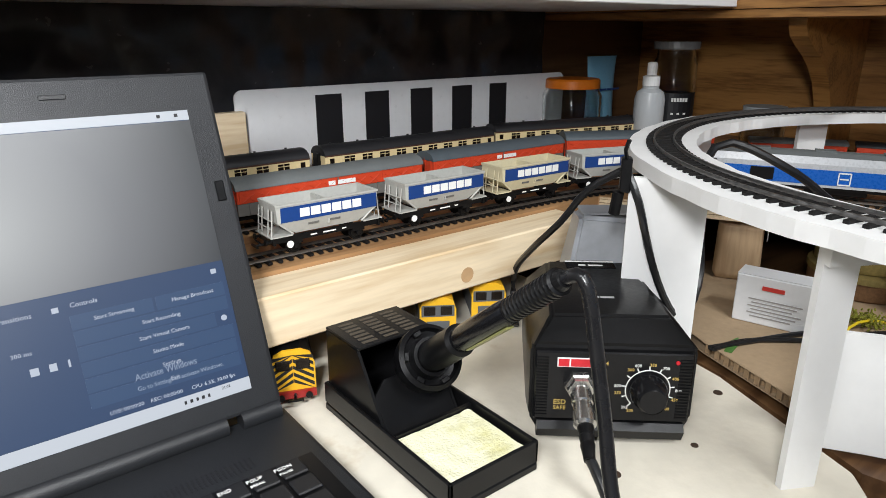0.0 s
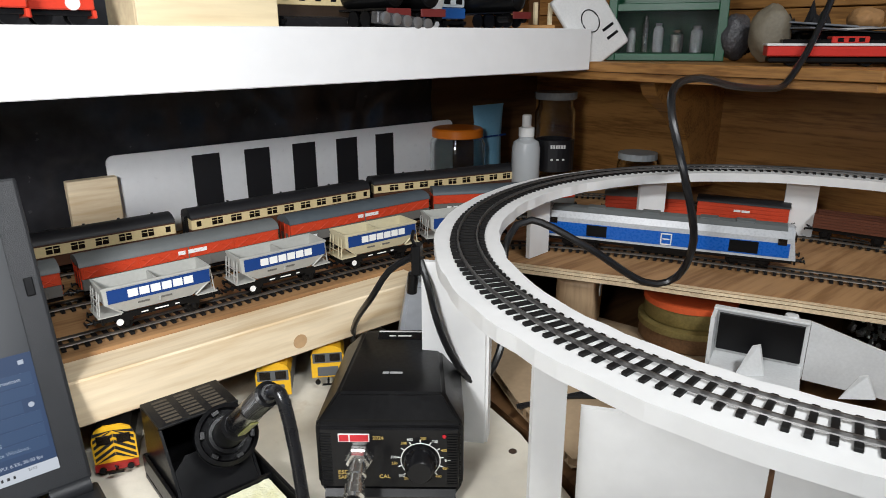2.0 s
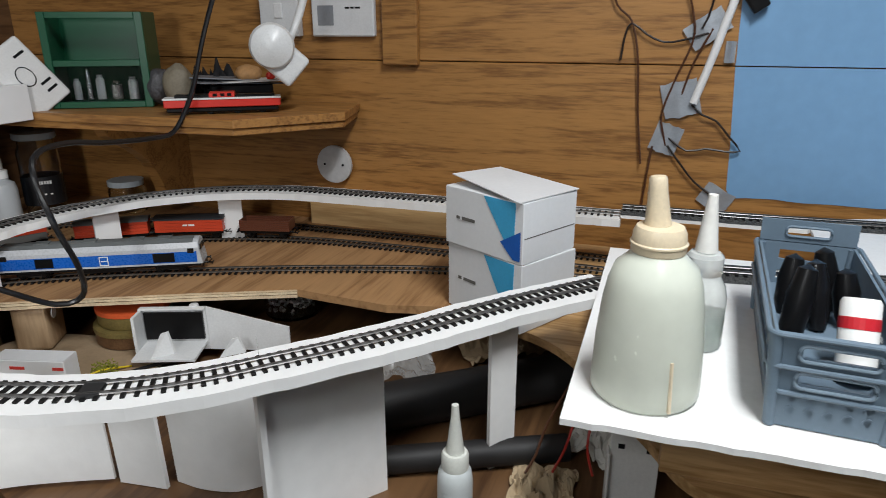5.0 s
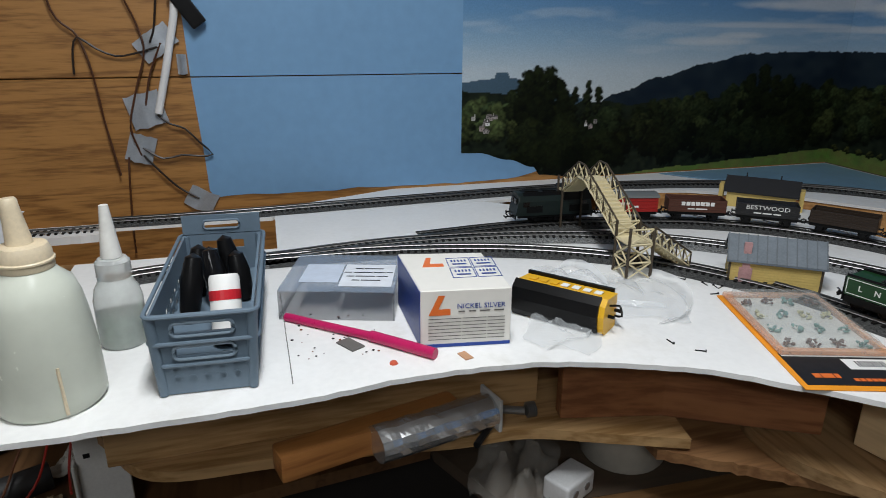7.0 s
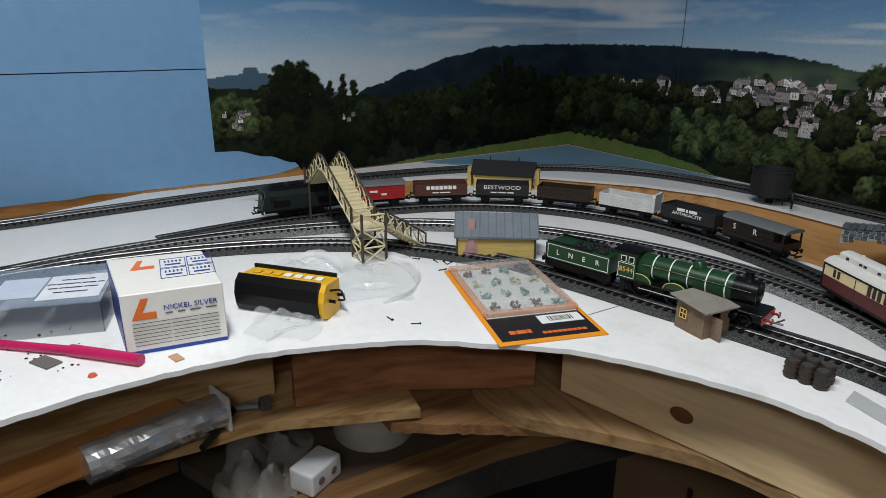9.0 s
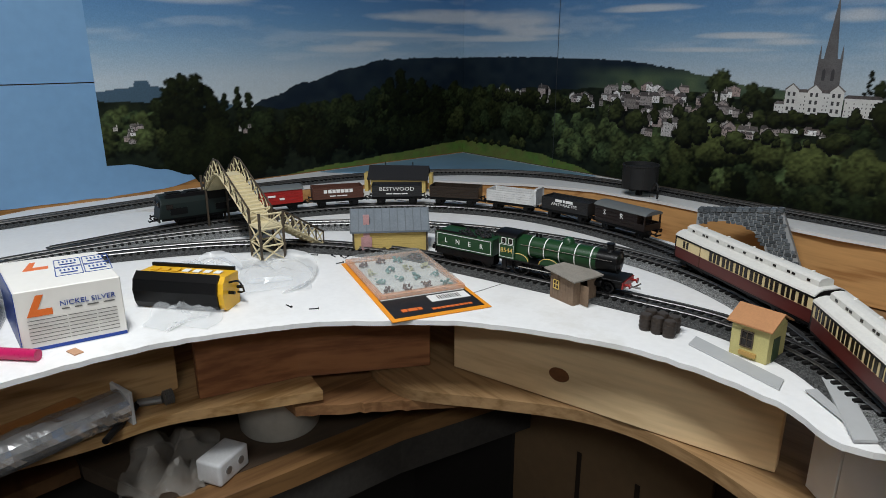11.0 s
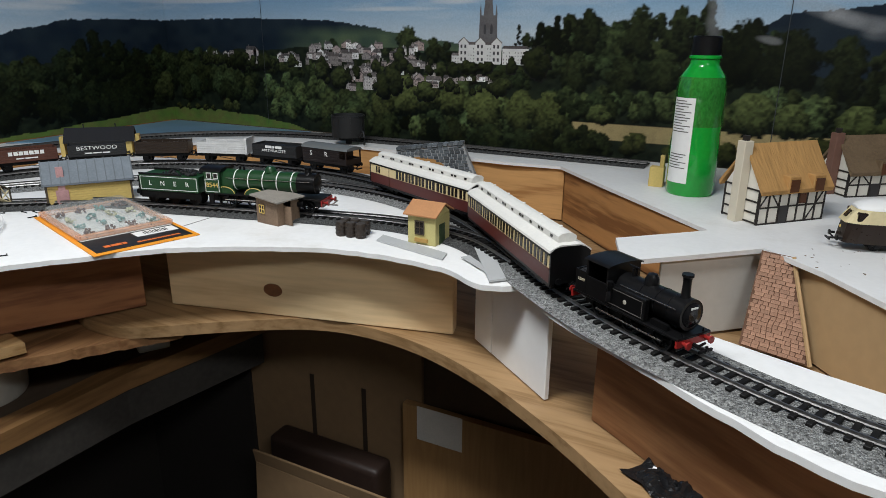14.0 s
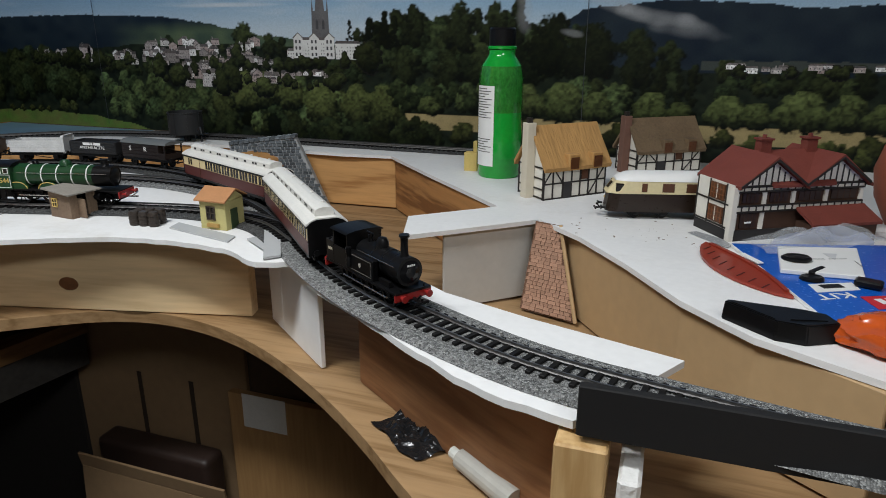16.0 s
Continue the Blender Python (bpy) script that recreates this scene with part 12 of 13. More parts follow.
part("pane", box(-0.0626, 0.0696, 0.001, 0.0025, 0.0102, 0.0658), glass("cabinet_glass"), gc)
STEEL = mat("bright_steel", (0.55, 0.55, 0.54), 0.25, 0.9)
for k, (a, h, r) in enumerate(((-0.045, 0.034, 0.006), (-0.026, 0.050, 0.004), (-0.008, 0.040, 0.007), (0.018, 0.030, 0.009), (0.044, 0.036, 0.008))):
    vessel("glass_vial", "small metal-capped vial inside the display cabinet", "vial", 0, 0, 0, [(r, 0), (r, h * 0.8), (r * 0.6, h * 0.9), (r * 0.7, h), (0, h)], STEEL if k % 2 else paint("vial_grey", (0.42, 0.43, 0.44), 0.25), 14).matrix_basis = gc.matrix_basis @ Matrix.Translation((a, 0.035, 0.0105))


def pebble(name, label, x, y, z, sx, sy, sz, seed, material):
    own = bmesh.new()
    bmesh.ops.create_icosphere(own, subdivisions=4, radius=1.0)
    for v in own.verts:
        k = 1 + 0.14 * noise.noise(v.co * 1.4 + Vector((seed, 0, 0))) + 0.05 * noise.noise(v.co * 5 + Vector((0, seed, 0)))
        v.co = Vector((v.co.x * sx * k, v.co.y * sy * k, v.co.z * sz * k))
    lo = min(v.co.z for v in own.verts)
    for v in own.verts:
        v.co.z -= lo
    return solid(name, own, material, label, "rock", pose(x, y, z), smooth=True)


pebble("rock", "dark glittering rough mineral lump on the corner shelf", 1.075, 0.318, CS, 0.022, 0.020, 0.031, 2.0, mat("dark_mineral", (0.055, 0.055, 0.06), 0.35, var=0.7, scale=120, bump=1.0, bscale=260))
pebble("rock", "rounded grey-brown pebble on the corner shelf", 1.055, 0.262, CS, 0.022, 0.026, 0.034, 7.0, mat("brown_pebble", (0.19, 0.165, 0.12), 0.6, var=0.2, scale=30, bump=0.4, bscale=90))
pebble("rock", "orange-brown stone behind the red locomotive", 1.130, 0.180, 1.214, 0.026, 0.020, 0.014, 4.0, mat("orange_stone", (0.40, 0.22, 0.09), 0.7, var=0.2, scale=30, bump=0.4))
bk = solid("dark_box", box(-0.05, 0.05, -0.035, 0.035, 0, 0.036, 0.002), BLACK, "dark box behind the red locomotive", "box", pose(1.130, 0.195, CS, 0, 0, -55))
rl = thing("red_locomotive", "red and white model shunter on the corner shelf", "model locomotive", Matrix.Translation((1.030, 0.1605, CS)) @ Matrix.Rotation(math.atan2(-0.145, 0.094), 4, "Z"))
RED_L = paint("signal_red", (0.60, 0.035, 0.025), 0.35)
part("chassis", box(-0.083, 0.083, -0.013, 0.013, 0.003, 0.010, 0.0015), BLACK, rl)
part("body", box(-0.086, 0.086, -0.016, 0.016, 0.0102, 0.0215, 0.0012), RED_L, rl)
part("running_board", box(-0.087, 0.087, -0.0165, 0.0165, 0.0216, 0.0245, 0.0006), paint("white_trim", (0.72, 0.72, 0.72), 0.4), rl)
part("bonnet", box(-0.070, -0.012, -0.011, 0.011, 0.0246, 0.029, 0.001), BLACK, rl)
part("cab", box(-0.020, 0.018, -0.013, 0.013, 0.0246, 0.032, 0.001), RED_L, rl)
for a in (-0.011, 0.0, 0.010):
    part("window", box(a - 0.003, a + 0.003, -0.0134, -0.0129, 0.0262, 0.0305), BLACK_GLOSS, rl)
part("bonnet", box(0.0185, 0.078, -0.011, 0.011, 0.0246, 0.028, 0.001), BLACK, rl)
for a in (-0.058, -0.02, 0.02, 0.058):
    wheelset(rl, a)
GREY_SHEET = mat("grey_card", (0.16, 0.17, 0.19), 0.6, var=0.2)
for k, (dx, dy, dz, rx, rz, w) in enumerate(((0.0, 0.0, 0.0370, 3, -30, 0.075), (0.008, -0.03, 0.0405, -2, -60, 0.065), (-0.01, 0.025, 0.0445, 4, -48, 0.07))):
    solid("grey_booklet", box(-w, w, -0.032, 0.032, 0, 0.0022, 0.0004), GREY_SHEET if k != 1 else paint("white_leaflet", (0.55, 0.55, 0.54), 0.6), ("grey" if k != 1 else "pale") + " thin booklet lying in the heap on the corner shelf", "booklet", pose(1.120 + dx, 0.198 + dy, CS + dz, 0, rx, rz))
crumpled("black_cloth", "heap of black cloth behind the booklets on the corner shelf", "cloth", 1.150, 0.270, CS + 0.002, 0.10, 0.12, 0.09, 9, mat("black_cloth", (0.01, 0.01, 0.012), 0.9, var=0.4), 0)
own = lathe([(0.0, 0.012), (0.006, 0.010), (0.008, 0.004), (0.005, 0.0)], 12)
solid("red_bead", own, RED_L, "small red bead in the corner shelf heap", "bead", pose(1.100, 0.118, CS + 0.0465))

# white clip-on lamp head above the corner shelf
PROJ = paint("white_lamp_plastic", (0.70, 0.71, 0.71), 0.3)
lh = thing("clip_lamp", "white plastic clip-on lamp head, switched off", "lamp", Matrix.Translation((1.052, 0.070, 1.262)) @ Matrix.Rotation(math.radians(-58), 4, "Z") @ Matrix.Rotation(math.radians(42), 4, "Y"))
part("shade", lathe([(0.0, 0.020), (0.010, 0.019), (0.030, 0.008), (0.033, 0.0), (0.030, 0.0), (0.012, 0.008), (0.0, 0.008)], 28, m=Matrix.Translation((-0.016, -0.024, 0.006)) @ Matrix.Rotation(math.pi / 2, 4, "X")), PROJ, lh, smooth=True)
part("body", box(-0.014, 0.040, -0.021, 0.018, -0.026, 0.026, 0.007, 3), PROJ, lh, smooth=True)
part("scroll", tube([(-0.030, -0.0335, 0.0), (-0.020, -0.034, 0.010), (-0.010, -0.034, 0.0), (-0.018, -0.034, -0.008), (-0.024, -0.034, 0.0)], 0.0012, 5, step=0.003), BLACK, lh)
part("arm", tube([(0.0, 0.010, 0.024), (-0.010, 0.020, 0.060), (-0.030, 0.060, 0.110)], 0.006, 10), PROJ, lh, smooth=True)

# ---- electrics on the panelled wall ----
card = thing("fuse_box", "white wall-mounted control box with a grey display", "control box", Matrix.Translation((1.2215, 0.040, 1.287)))
part("case", box(-0.012, -0.0005, -0.058, 0.058, 0, 0.082, 0.002), paint("white_case", (0.66, 0.67, 0.68), 0.45), card)
part("display", box(-0.0126, -0.0119, 0.016, 0.046, 0.018, 0.050), paint("grey_display", (0.25, 0.26, 0.28), 0.3), card)
part("label", bars([0.008, 0.006, 0.010], 0.003, 0.002, m=Matrix.Translation((-0.0122, -0.020, 0.046)) @ Matrix(((0, 0, -1), (-1, 0, 0), (0, 1, 0))).to_4x4()), BLACK, card)
c2 = thing("socket_box", "white wall socket box beside the corner shelf", "socket", Matrix.Translation((1.2215, 0.158, 1.287)))
part("case", box(-0.016, -0.0005, -0.036, 0.040, 0, 0.085, 0.003, 2), paint("white_case", (0.66, 0.67, 0.68), 0.45), c2)
part("rocker", box(-0.0185, -0.0161, -0.006, 0.010, 0.030, 0.055, 0.001), paint("white_trim", (0.72, 0.72, 0.72), 0.4), c2)
XPAN = 1.2165
TAPE = mat("silver_duct_tape", (0.36, 0.39, 0.43), 0.38, 0.35, var=0.15, scale=60, bump=0.3, bscale=80)


def tape(y, z, w, h, rot):
    own = bmesh.new()
    n = 8
    g = [[own.verts.new((-0.002 - 0.004 * math.exp(-((i / n - 0.5) * 5) ** 2) + 0.0012 * noise.noise((i * 0.9, j * 0.9, y * 40)), (i / n - 0.5) * w, (j / n - 0.5) * h * (1 + 0.12 * noise.noise((i * 0.5, z * 30, 1))))) for i in range(n + 1)] for j in range(n + 1)]
    for j in range(n):
        for i in range(n):
            own.faces.new((g[j][i], g[j][i + 1], g[j + 1][i + 1], g[j + 1][i]))
    ex = bmesh.ops.extrude_face_region(own, geom=own.faces[:])
    for v in ex["geom"]:
        if isinstance(v, bmesh.types.BMVert):
            v.co.x -= 0.0006
    return solid("duct_tape", own, TAPE, "strip of silver duct tape holding wires to the panelling", "tape", Matrix.Translation((XPAN + 0.003, y, z)) @ Matrix.Rotation(math.radians(rot), 4, "X"), "tape strips", smooth=True)


tape(-0.538, 1.300, 0.058, 0.036, -35)
tape(-0.512, 1.200, 0.052, 0.052, -14)
tape(-0.497, 1.140, 0.040, 0.044, 18)
tape(-0.578, 1.052, 0.046, 0.036, 30)
tape(-0.572, 1.268, 0.014, 0.030, 0)
WIRE_DK = mat("dark_wire", (0.018, 0.012, 0.010), 0.4)
WIRE_BR = mat("brown_wire", (0.075, 0.028, 0.012), 0.4)
WIRES = [
    ([(-0.50, 1.56), (-0.495, 1.40), (-0.515, 1.325), (-0.520, 1.285), (-0.500, 1.225), (-0.487, 1.175), (-0.497, 1.130)], WIRE_BR),
    ([(-0.395, 1.60), (-0.400, 1.365), (-0.432, 1.310), (-0.445, 1.258), (-0.452, 1.180), (-0.463, 1.100)], WIRE_BR),
    ([(-0.420, 1.255), (-0.424, 1.290), (-0.432, 1.308), (-0.455, 1.292), (-0.480, 1.281), (-0.505, 1.284), (-0.540, 1.294)], WIRE_DK),
    ([(-0.545, 1.300), (-0.525, 1.255), (-0.512, 1.205)], WIRE_BR),
    ([(-0.528, 1.192), (-0.545, 1.178), (-0.565, 1.170), (-0.585, 1.148), (-0.603, 1.127), (-0.580, 1.126), (-0.555, 1.128), (-0.528, 1.124), (-0.500, 1.142)], WIRE_DK),
    ([(-0.500, 1.130), (-0.520, 1.105), (-0.545, 1.076), (-0.575, 1.056)], WIRE_DK),
    ([(-0.478, 1.128), (-0.474, 1.085), (-0.470, 1.030), (-0.468, 0.970)], WIRE_BR),
    ([(-0.545, 1.60), (-0.550, 1.42), (-0.540, 1.330), (-0.530, 1.30)], WIRE_DK),
]
for pts, mt in WIRES:
    solid("wire", tube([(XPAN - 0.002 - 0.002 * (k % 2), y, z) for k, (y, z) in enumerate(pts)], 0.0017, 6), mt, ("brown" if mt is WIRE_BR else "black") + " thin wire taped down the panelled wall", "wire", group="wall wires", smooth=True)
solid("white_conduit", tube([(XPAN - 0.005, -0.578, 1.60), (XPAN - 0.006, -0.573, 1.38), (XPAN - 0.007, -0.556, 1.290), (XPAN - 0.006, -0.530, 1.195)], 0.006, 10), paint("white_trim", (0.72, 0.72, 0.72), 0.4), "white plastic conduit sloping down the panelled wall", "conduit", smooth=True)
solid("black_connector", box(-0.007, 0.007, -0.012, 0.012, -0.030, 0.030, 0.003, 2), BLACK, "black wire connector on the panelled wall", "connector", Matrix.Translation((XPAN - 0.008, -0.588, 1.350)) @ Matrix.Rotation(math.radians(-35), 4, "X"))

# ---- hanging black cables ----
CABLE = mat("black_cable_rubber", (0.010, 0.010, 0.011), 0.32, var=0.15, scale=40)
solid("hanging_cable", tube([(1.065, 0.150, 1.42), (1.010, 0.165, 1.30), (0.985, 0.175, 1.225), (0.962, 0.180, 1.185), (0.940, 0.187, 1.158), (0.900, 0.188, 1.156), (0.820, 0.187, 1.163), (0.755, 0.185, 1.173), (0.712, 0.184, 1.168), (0.694, 0.174, 1.145), (0.690, 0.152, 1.090), (0.706, 0.147, 1.035), (0.722, 0.168, 0.990), (0.700, 0.190, 0.984), (0.650, 0.220, 1.022), (0.617, 0.262, 1.046), (0.596, 0.272, 1.030), (0.580, 0.262, 0.990), (0.566, 0.247, 0.945), (0.540, 0.238, 0.922), (0.520, 0.240, 0.930)], 0.0036, 8), CABLE, "thick black cable looping down from the corner shelf", "cable", smooth=True)
solid("arched_cable", tube([(0.487, 0.276, 1.036), (0.478, 0.300, 1.018), (0.474, 0.322, 0.988), (0.485, 0.365, 0.950), (0.502, 0.402, 0.915), (0.500, 0.400, 0.885), (0.490, 0.385, BENCH_Z + 0.004)], 0.0030, 8), CABLE, "black cable arching from the viaduct edge to the bench", "cable", smooth=True)
solid("arched_cable", tube([(0.489, 0.272, 1.036), (0.487, 0.258, 1.015), (0.488, 0.248, 0.985), (0.498, 0.243, 0.955), (0.512, 0.239, 0.930), (0.528, 0.236, 0.915), (0.540, 0.240, 0.925)], 0.0030, 8), CABLE, "black cable arching from the viaduct edge beside the leg", "cable", smooth=True)
clip = thing("cable_clip", "black spring clip gripping the viaduct edge", "clip", Matrix.Translation((0.487, 0.272, 1.034)) @ Matrix.Rotation(math.radians(40), 4, "Z"))
part("jaw", box(-0.006, 0.006, -0.004, 0.004, -0.013, 0.013, 0.001), BLACK, clip)
part("jaw", box(0.0065, 0.014, -0.004, 0.004, -0.014, -0.010, 0.0008), BLACK, clip)
part("lever", tube([(-0.004, 0.0, 0.012), (-0.010, 0.002, 0.020), (-0.012, 0.0, 0.028)], 0.0016, 6), BLACK, clip)
part("sleeve", rod((0.004, 0.006, -0.032), (0.002, 0.004, -0.014), 0.0045, 10), BLACK, clip)

# ---- under the viaduct ----
CARDB = mat("brown_cardboard", (0.36, 0.26, 0.16), 0.85, var=0.12, scale=20, bump=0.2, stain=(0.27, 0.18, 0.10))
cb = thing("cardboard_sheet", "brown corrugated cardboard sheet lying on the bench", "cardboard")
part("face", prism([(0.587, 0.247), (0.553, 0.150), (0.70, 0.075), (0.84, 0.16), (0.80, 0.36), (0.66, 0.40)], 0.8725, 0.8735), CARDB, cb)
part("face", prism([(0.586, 0.246), (0.554, 0.151), (0.70, 0.076), (0.84, 0.16), (0.80, 0.36), (0.66, 0.40)], 0.8630, 0.8638), CARDB, cb)
FLUTE = mat("cardboard_flute", (0.30, 0.20, 0.11), 0.9, var=0.2)
flute_mesh = [mesh_from("flute", box(0.001, 0.05, -0.0005, 0.0005, 0.8641, 0.8722), FLUTE)]
for k in range(17):
    f = k / 17
    ob = new("flute", flute_mesh[0])
    ob.parent = cb
    ob.matrix_basis = Matrix.Translation((0.5855 - 0.0325 * f, 0.2445 - 0.0930 * f, 0)) @ Matrix.Rotation(math.atan2(-0.075, 0.147) + (0.5 if k % 2 else -0.5), 4, "Z")
TOPC = 0.8737
wc = thing("white_carton", "long white carton with red labels and grey print", "carton", Matrix.Translation((0.665, 0.213, TOPC)) @ Matrix.Rotation(math.atan2(-0.090, 0.024), 4, "Z"))
WCARD = paint("white_card", (0.74, 0.73, 0.71), 0.6)
part("body", box(-0.0465, 0.0465, 0, 0.028, 0, 0.0465, 0.0008), WCARD, wc)
part("flap", box(-0.0465, 0.0465, 0.001, 0.027, 0.0467, 0.0474), WCARD, wc)
for x, w in ((-0.014, 0.0095), (0.038, 0.007)):
    part("label", box(x - w, x + w, -0.0006, -0.0001, 0.0345, 0.0385), paint("carton_red", (0.55, 0.04, 0.03), 0.5), wc, "red oval maker's label")
for k in range(6):
    part("print_line", box(-0.034 + 0.003 * (k % 2), 0.012 - 0.004 * (k % 3), -0.0005, -0.0001, 0.024 - k * 0.0034, 0.0252 - k * 0.0034), paint("carton_grey", (0.33, 0.32, 0.31), 0.6), wc)
part("print_line", box(0.026, 0.034, -0.0005, -0.0001, 0.012, 0.015), paint("carton_grey", (0.33, 0.32, 0.31), 0.6), wc)
pb = thing("paper_parcel", "crumpled brown paper parcel behind the carton", "parcel", pose(0.775, 0.322, TOPC, 0, 0, 28))
own = box(-0.028, 0.028, -0.024, 0.024, 0, 0.066, 0.008, 3)
for v in own.verts:
    v.co += 0.003 * Vector((noise.noise(v.co * 60), noise.noise(v.co * 60 + Vector((5, 0, 0))), noise.noise(v.co * 60 + Vector((0, 5, 0))) if v.co.z > 0.002 else 0))
part("wrapping", own, wood("kraft_paper", (0.46, 0.32, 0.19), (0.38, 0.25, 0.14), 2, 2.0), pb, smooth=True)
part("sticker", lathe([(0.008, 0), (0.008, 0.0006), (0, 0.0006)], 12, m=Matrix.Translation((-0.012, -0.0265, 0.052)) @ Matrix.Rotation(math.pi / 2, 4, "X")), paint("white_card", (0.74, 0.73, 0.71), 0.6), pb, "round white sticker")


def tin(x, y, z, r, h, side, lid, label, n=28):
    th = thing("tin", label, "tin", pose(x, y, z), "old tins")
    part("body", lathe([(r * 0.97, 0), (r, 0.002), (r, h * 0.72), (0, h * 0.72)], n), side, th, smooth=True)
    part("lid", lathe([(r * 1.03, 0), (r * 1.03, h * 0.26), (r * 0.98, h * 0.28), (r * 0.90, h * 0.27), (0, h * 0.27)], n, m=Matrix.Translation((0, 0, h * 0.725))), lid, th, smooth=True)
    return th


RUST = mat("rusty_brown_tin", (0.16, 0.085, 0.04), 0.5, 0.3, var=0.4, scale=40)
OLIVE = mat("olive_tin", (0.22, 0.17, 0.06), 0.45, 0.3, var=0.3, scale=40)
ORG = mat("orange_red_lid", (0.62, 0.10, 0.03), 0.4, var=0.15, scale=30)
tin(0.742, 0.398, 0.857, 0.022, 0.050, RUST, RUST, "small rusty brown round tin")
tin(0.842, 0.214, TOPC + 0.0005, 0.055, 0.026, RUST, OLIVE, "flat old tin with an olive lid")
tin(0.846, 0.216, TOPC + 0.0270, 0.051, 0.026, OLIVE, ORG, "flat olive tin with an orange-red lid")
kit = thing("model_kit_shell", "white moulded model building shell with a black opening", "model part")
d = Vector((0.030, -0.080, 0)).normalized()
ang = math.atan2(d.y, d.x)
KM = Matrix.Translation((0.775, 0.155, 0.8745)) @ Matrix.Rotation(ang, 4, "Z")
PW = paint("white_styrene", (0.70, 0.71, 0.71), 0.45)
L1 = 0.090
own = box(0, L1, 0.030, 0.034, 0, 0.062, 0.0005)
part("back_panel", own, PW, kit, at=KM)
part("opening", box(0.006, L1 - 0.004, 0.026, 0.0298, 0.018, 0.058), BLACK, kit, "black window opening", at=KM)
part("side_panel", prism([(0.0, 0.0), (0.004, 0.0), (0.004, 0.0299), (0.0, 0.0299)], 0, 0.062), PW, kit, at=KM)
part("top_rim", box(0.0, L1, 0.024, 0.0339, 0.0622, 0.0645, 0.0004), PW, kit, at=KM)
part("floor_panel", box(0.0042, L1 - 0.002, -0.026, 0.0298, 0.010, 0.014, 0.0004), PW, kit, at=KM)
own = bmesh.new()
q = [(L1 + 0.0005, 0.030, 0), (L1 + 0.115, 0.020, 0), (L1 + 0.115, 0.020, 0.036), (L1 + 0.0005, 0.030, 0.064)]
a = [own.verts.new(v) for v in q]
b = [own.verts.new((v[0], v[1] + 0.004, v[2])) for v in q]
own.faces.new(a)
own.faces.new(b[::-1])
for k in range(4):
    own.faces.new((a[k], b[k], b[(k + 1) % 4], a[(k + 1) % 4]))
part("wing_panel", own, PW, kit, at=KM)
for x, h, w in ((0.030, 0.030, 0.026), (L1 + 0.030, 0.020, 0.030)):
    own = bmesh.new()
    a = [own.verts.new(v) for v in ((x, -0.024, 0.0142), (x + w, -0.010, 0.0142), (x + w * 0.7, -0.006, 0.0142 + h), (x + w * 0.45, -0.012, 0.0142 + h))]
    b = [own.verts.new(v.co + Vector((0.001, 0.004, 0))) for v in a]
    own.faces.new(a)
    own.faces.new(b[::-1])
    for k in range(4):
        own.faces.new((a[k], b[k], b[(k + 1) % 4], a[(k + 1) % 4]))
    part("fin", own, PW, kit, at=KM)
solid("white_peg", lathe([(0.008, 0), (0.008, 0.060), (0.006, 0.066), (0, 0.066)], 14), PW, "white plastic peg standing behind the model shell", "peg", pose(0.835, 0.100, 0.8745), smooth=True)


def bent_sheet(pts, z0, z1, t, label):
    line = smooth_path([(x, y, 0) for x, y in pts], 0.006)
    own = sweep(line, [(-t / 2, z0), (t / 2, z0), (t / 2 + 0.004, z1), (-t / 2 + 0.004, z1)])
    return solid("foam_sheet", own, WHITE, label, "foam sheet", group="foam sheets", smooth=True)


bent_sheet([(0.522, 0.122), (0.543, 0.090), (0.565, 0.046), (0.582, 0.008)], 0.8625, 0.952, 0.004, "curved white foam sheet standing under the viaduct")
bent_sheet([(0.586, 0.004), (0.590, -0.030), (0.592, -0.050)], 0.857, 0.965, 0.005, "curved white foam strip standing under the viaduct")
bent_sheet([(0.606, -0.052), (0.604, -0.085), (0.612, -0.120), (0.634, -0.145)], 0.857, 0.990, 0.005, "bowed white foam sheet standing under the viaduct")
solid("glue_stub", lathe([(0.007, 0), (0.007, 0.018), (0.005, 0.022), (0, 0.022)], 12), PW, "short white plastic plug by the foam panel", "plug", pose(0.585, -0.222, 0.857), smooth=True)
jar = thing("glass_jar", "clear glass jar holding small grey bits", "jar", pose(1.022, 0.060, 0.8570))
part("glass", lathe([(0.044, 0), (0.046, 0.004), (0.046, 0.048), (0.038, 0.056), (0.038, 0.066), (0.036, 0.066), (0.036, 0.056), (0.044, 0.047), (0.044, 0.005), (0, 0.004)], 32), glass("jar_glass"), jar, smooth=True)
bits = bmesh.new()
random.seed(8)
for k in range(90):
    a, r = random.uniform(0, 6.28), 0.038 * math.sqrt(random.random())
    m = Matrix.Translation((r * math.cos(a), r * math.sin(a), random.uniform(0.009, 0.034))) @ Matrix.Rotation(random.uniform(0, 3), 4, (1, random.random(), 0.3))
    merge(bits, box(-0.004, 0.004, -0.002, 0.002, -0.0015, 0.0015), 0, m)
bits_ob = part("filling", bits, mat("grey_bits", (0.50, 0.50, 0.48), 0.5, var=0.4, scale=60), jar, "heap of small grey bits")
bits_ob["kind"] = "stuff"
nb = thing("nozzle_bottle", "small clear glue bottle with a white nozzle", "bottle", pose(0.632, -0.346, 0.857))
part("body", lathe([(0.0155, 0), (0.0165, 0.002), (0.0165, 0.056), (0.0150, 0.066), (0.0125, 0.069), (0, 0.069)], 24), mat("cloudy_bottle", (0.62, 0.66, 0.66), 0.3, alpha=0.85), nb, smooth=True)
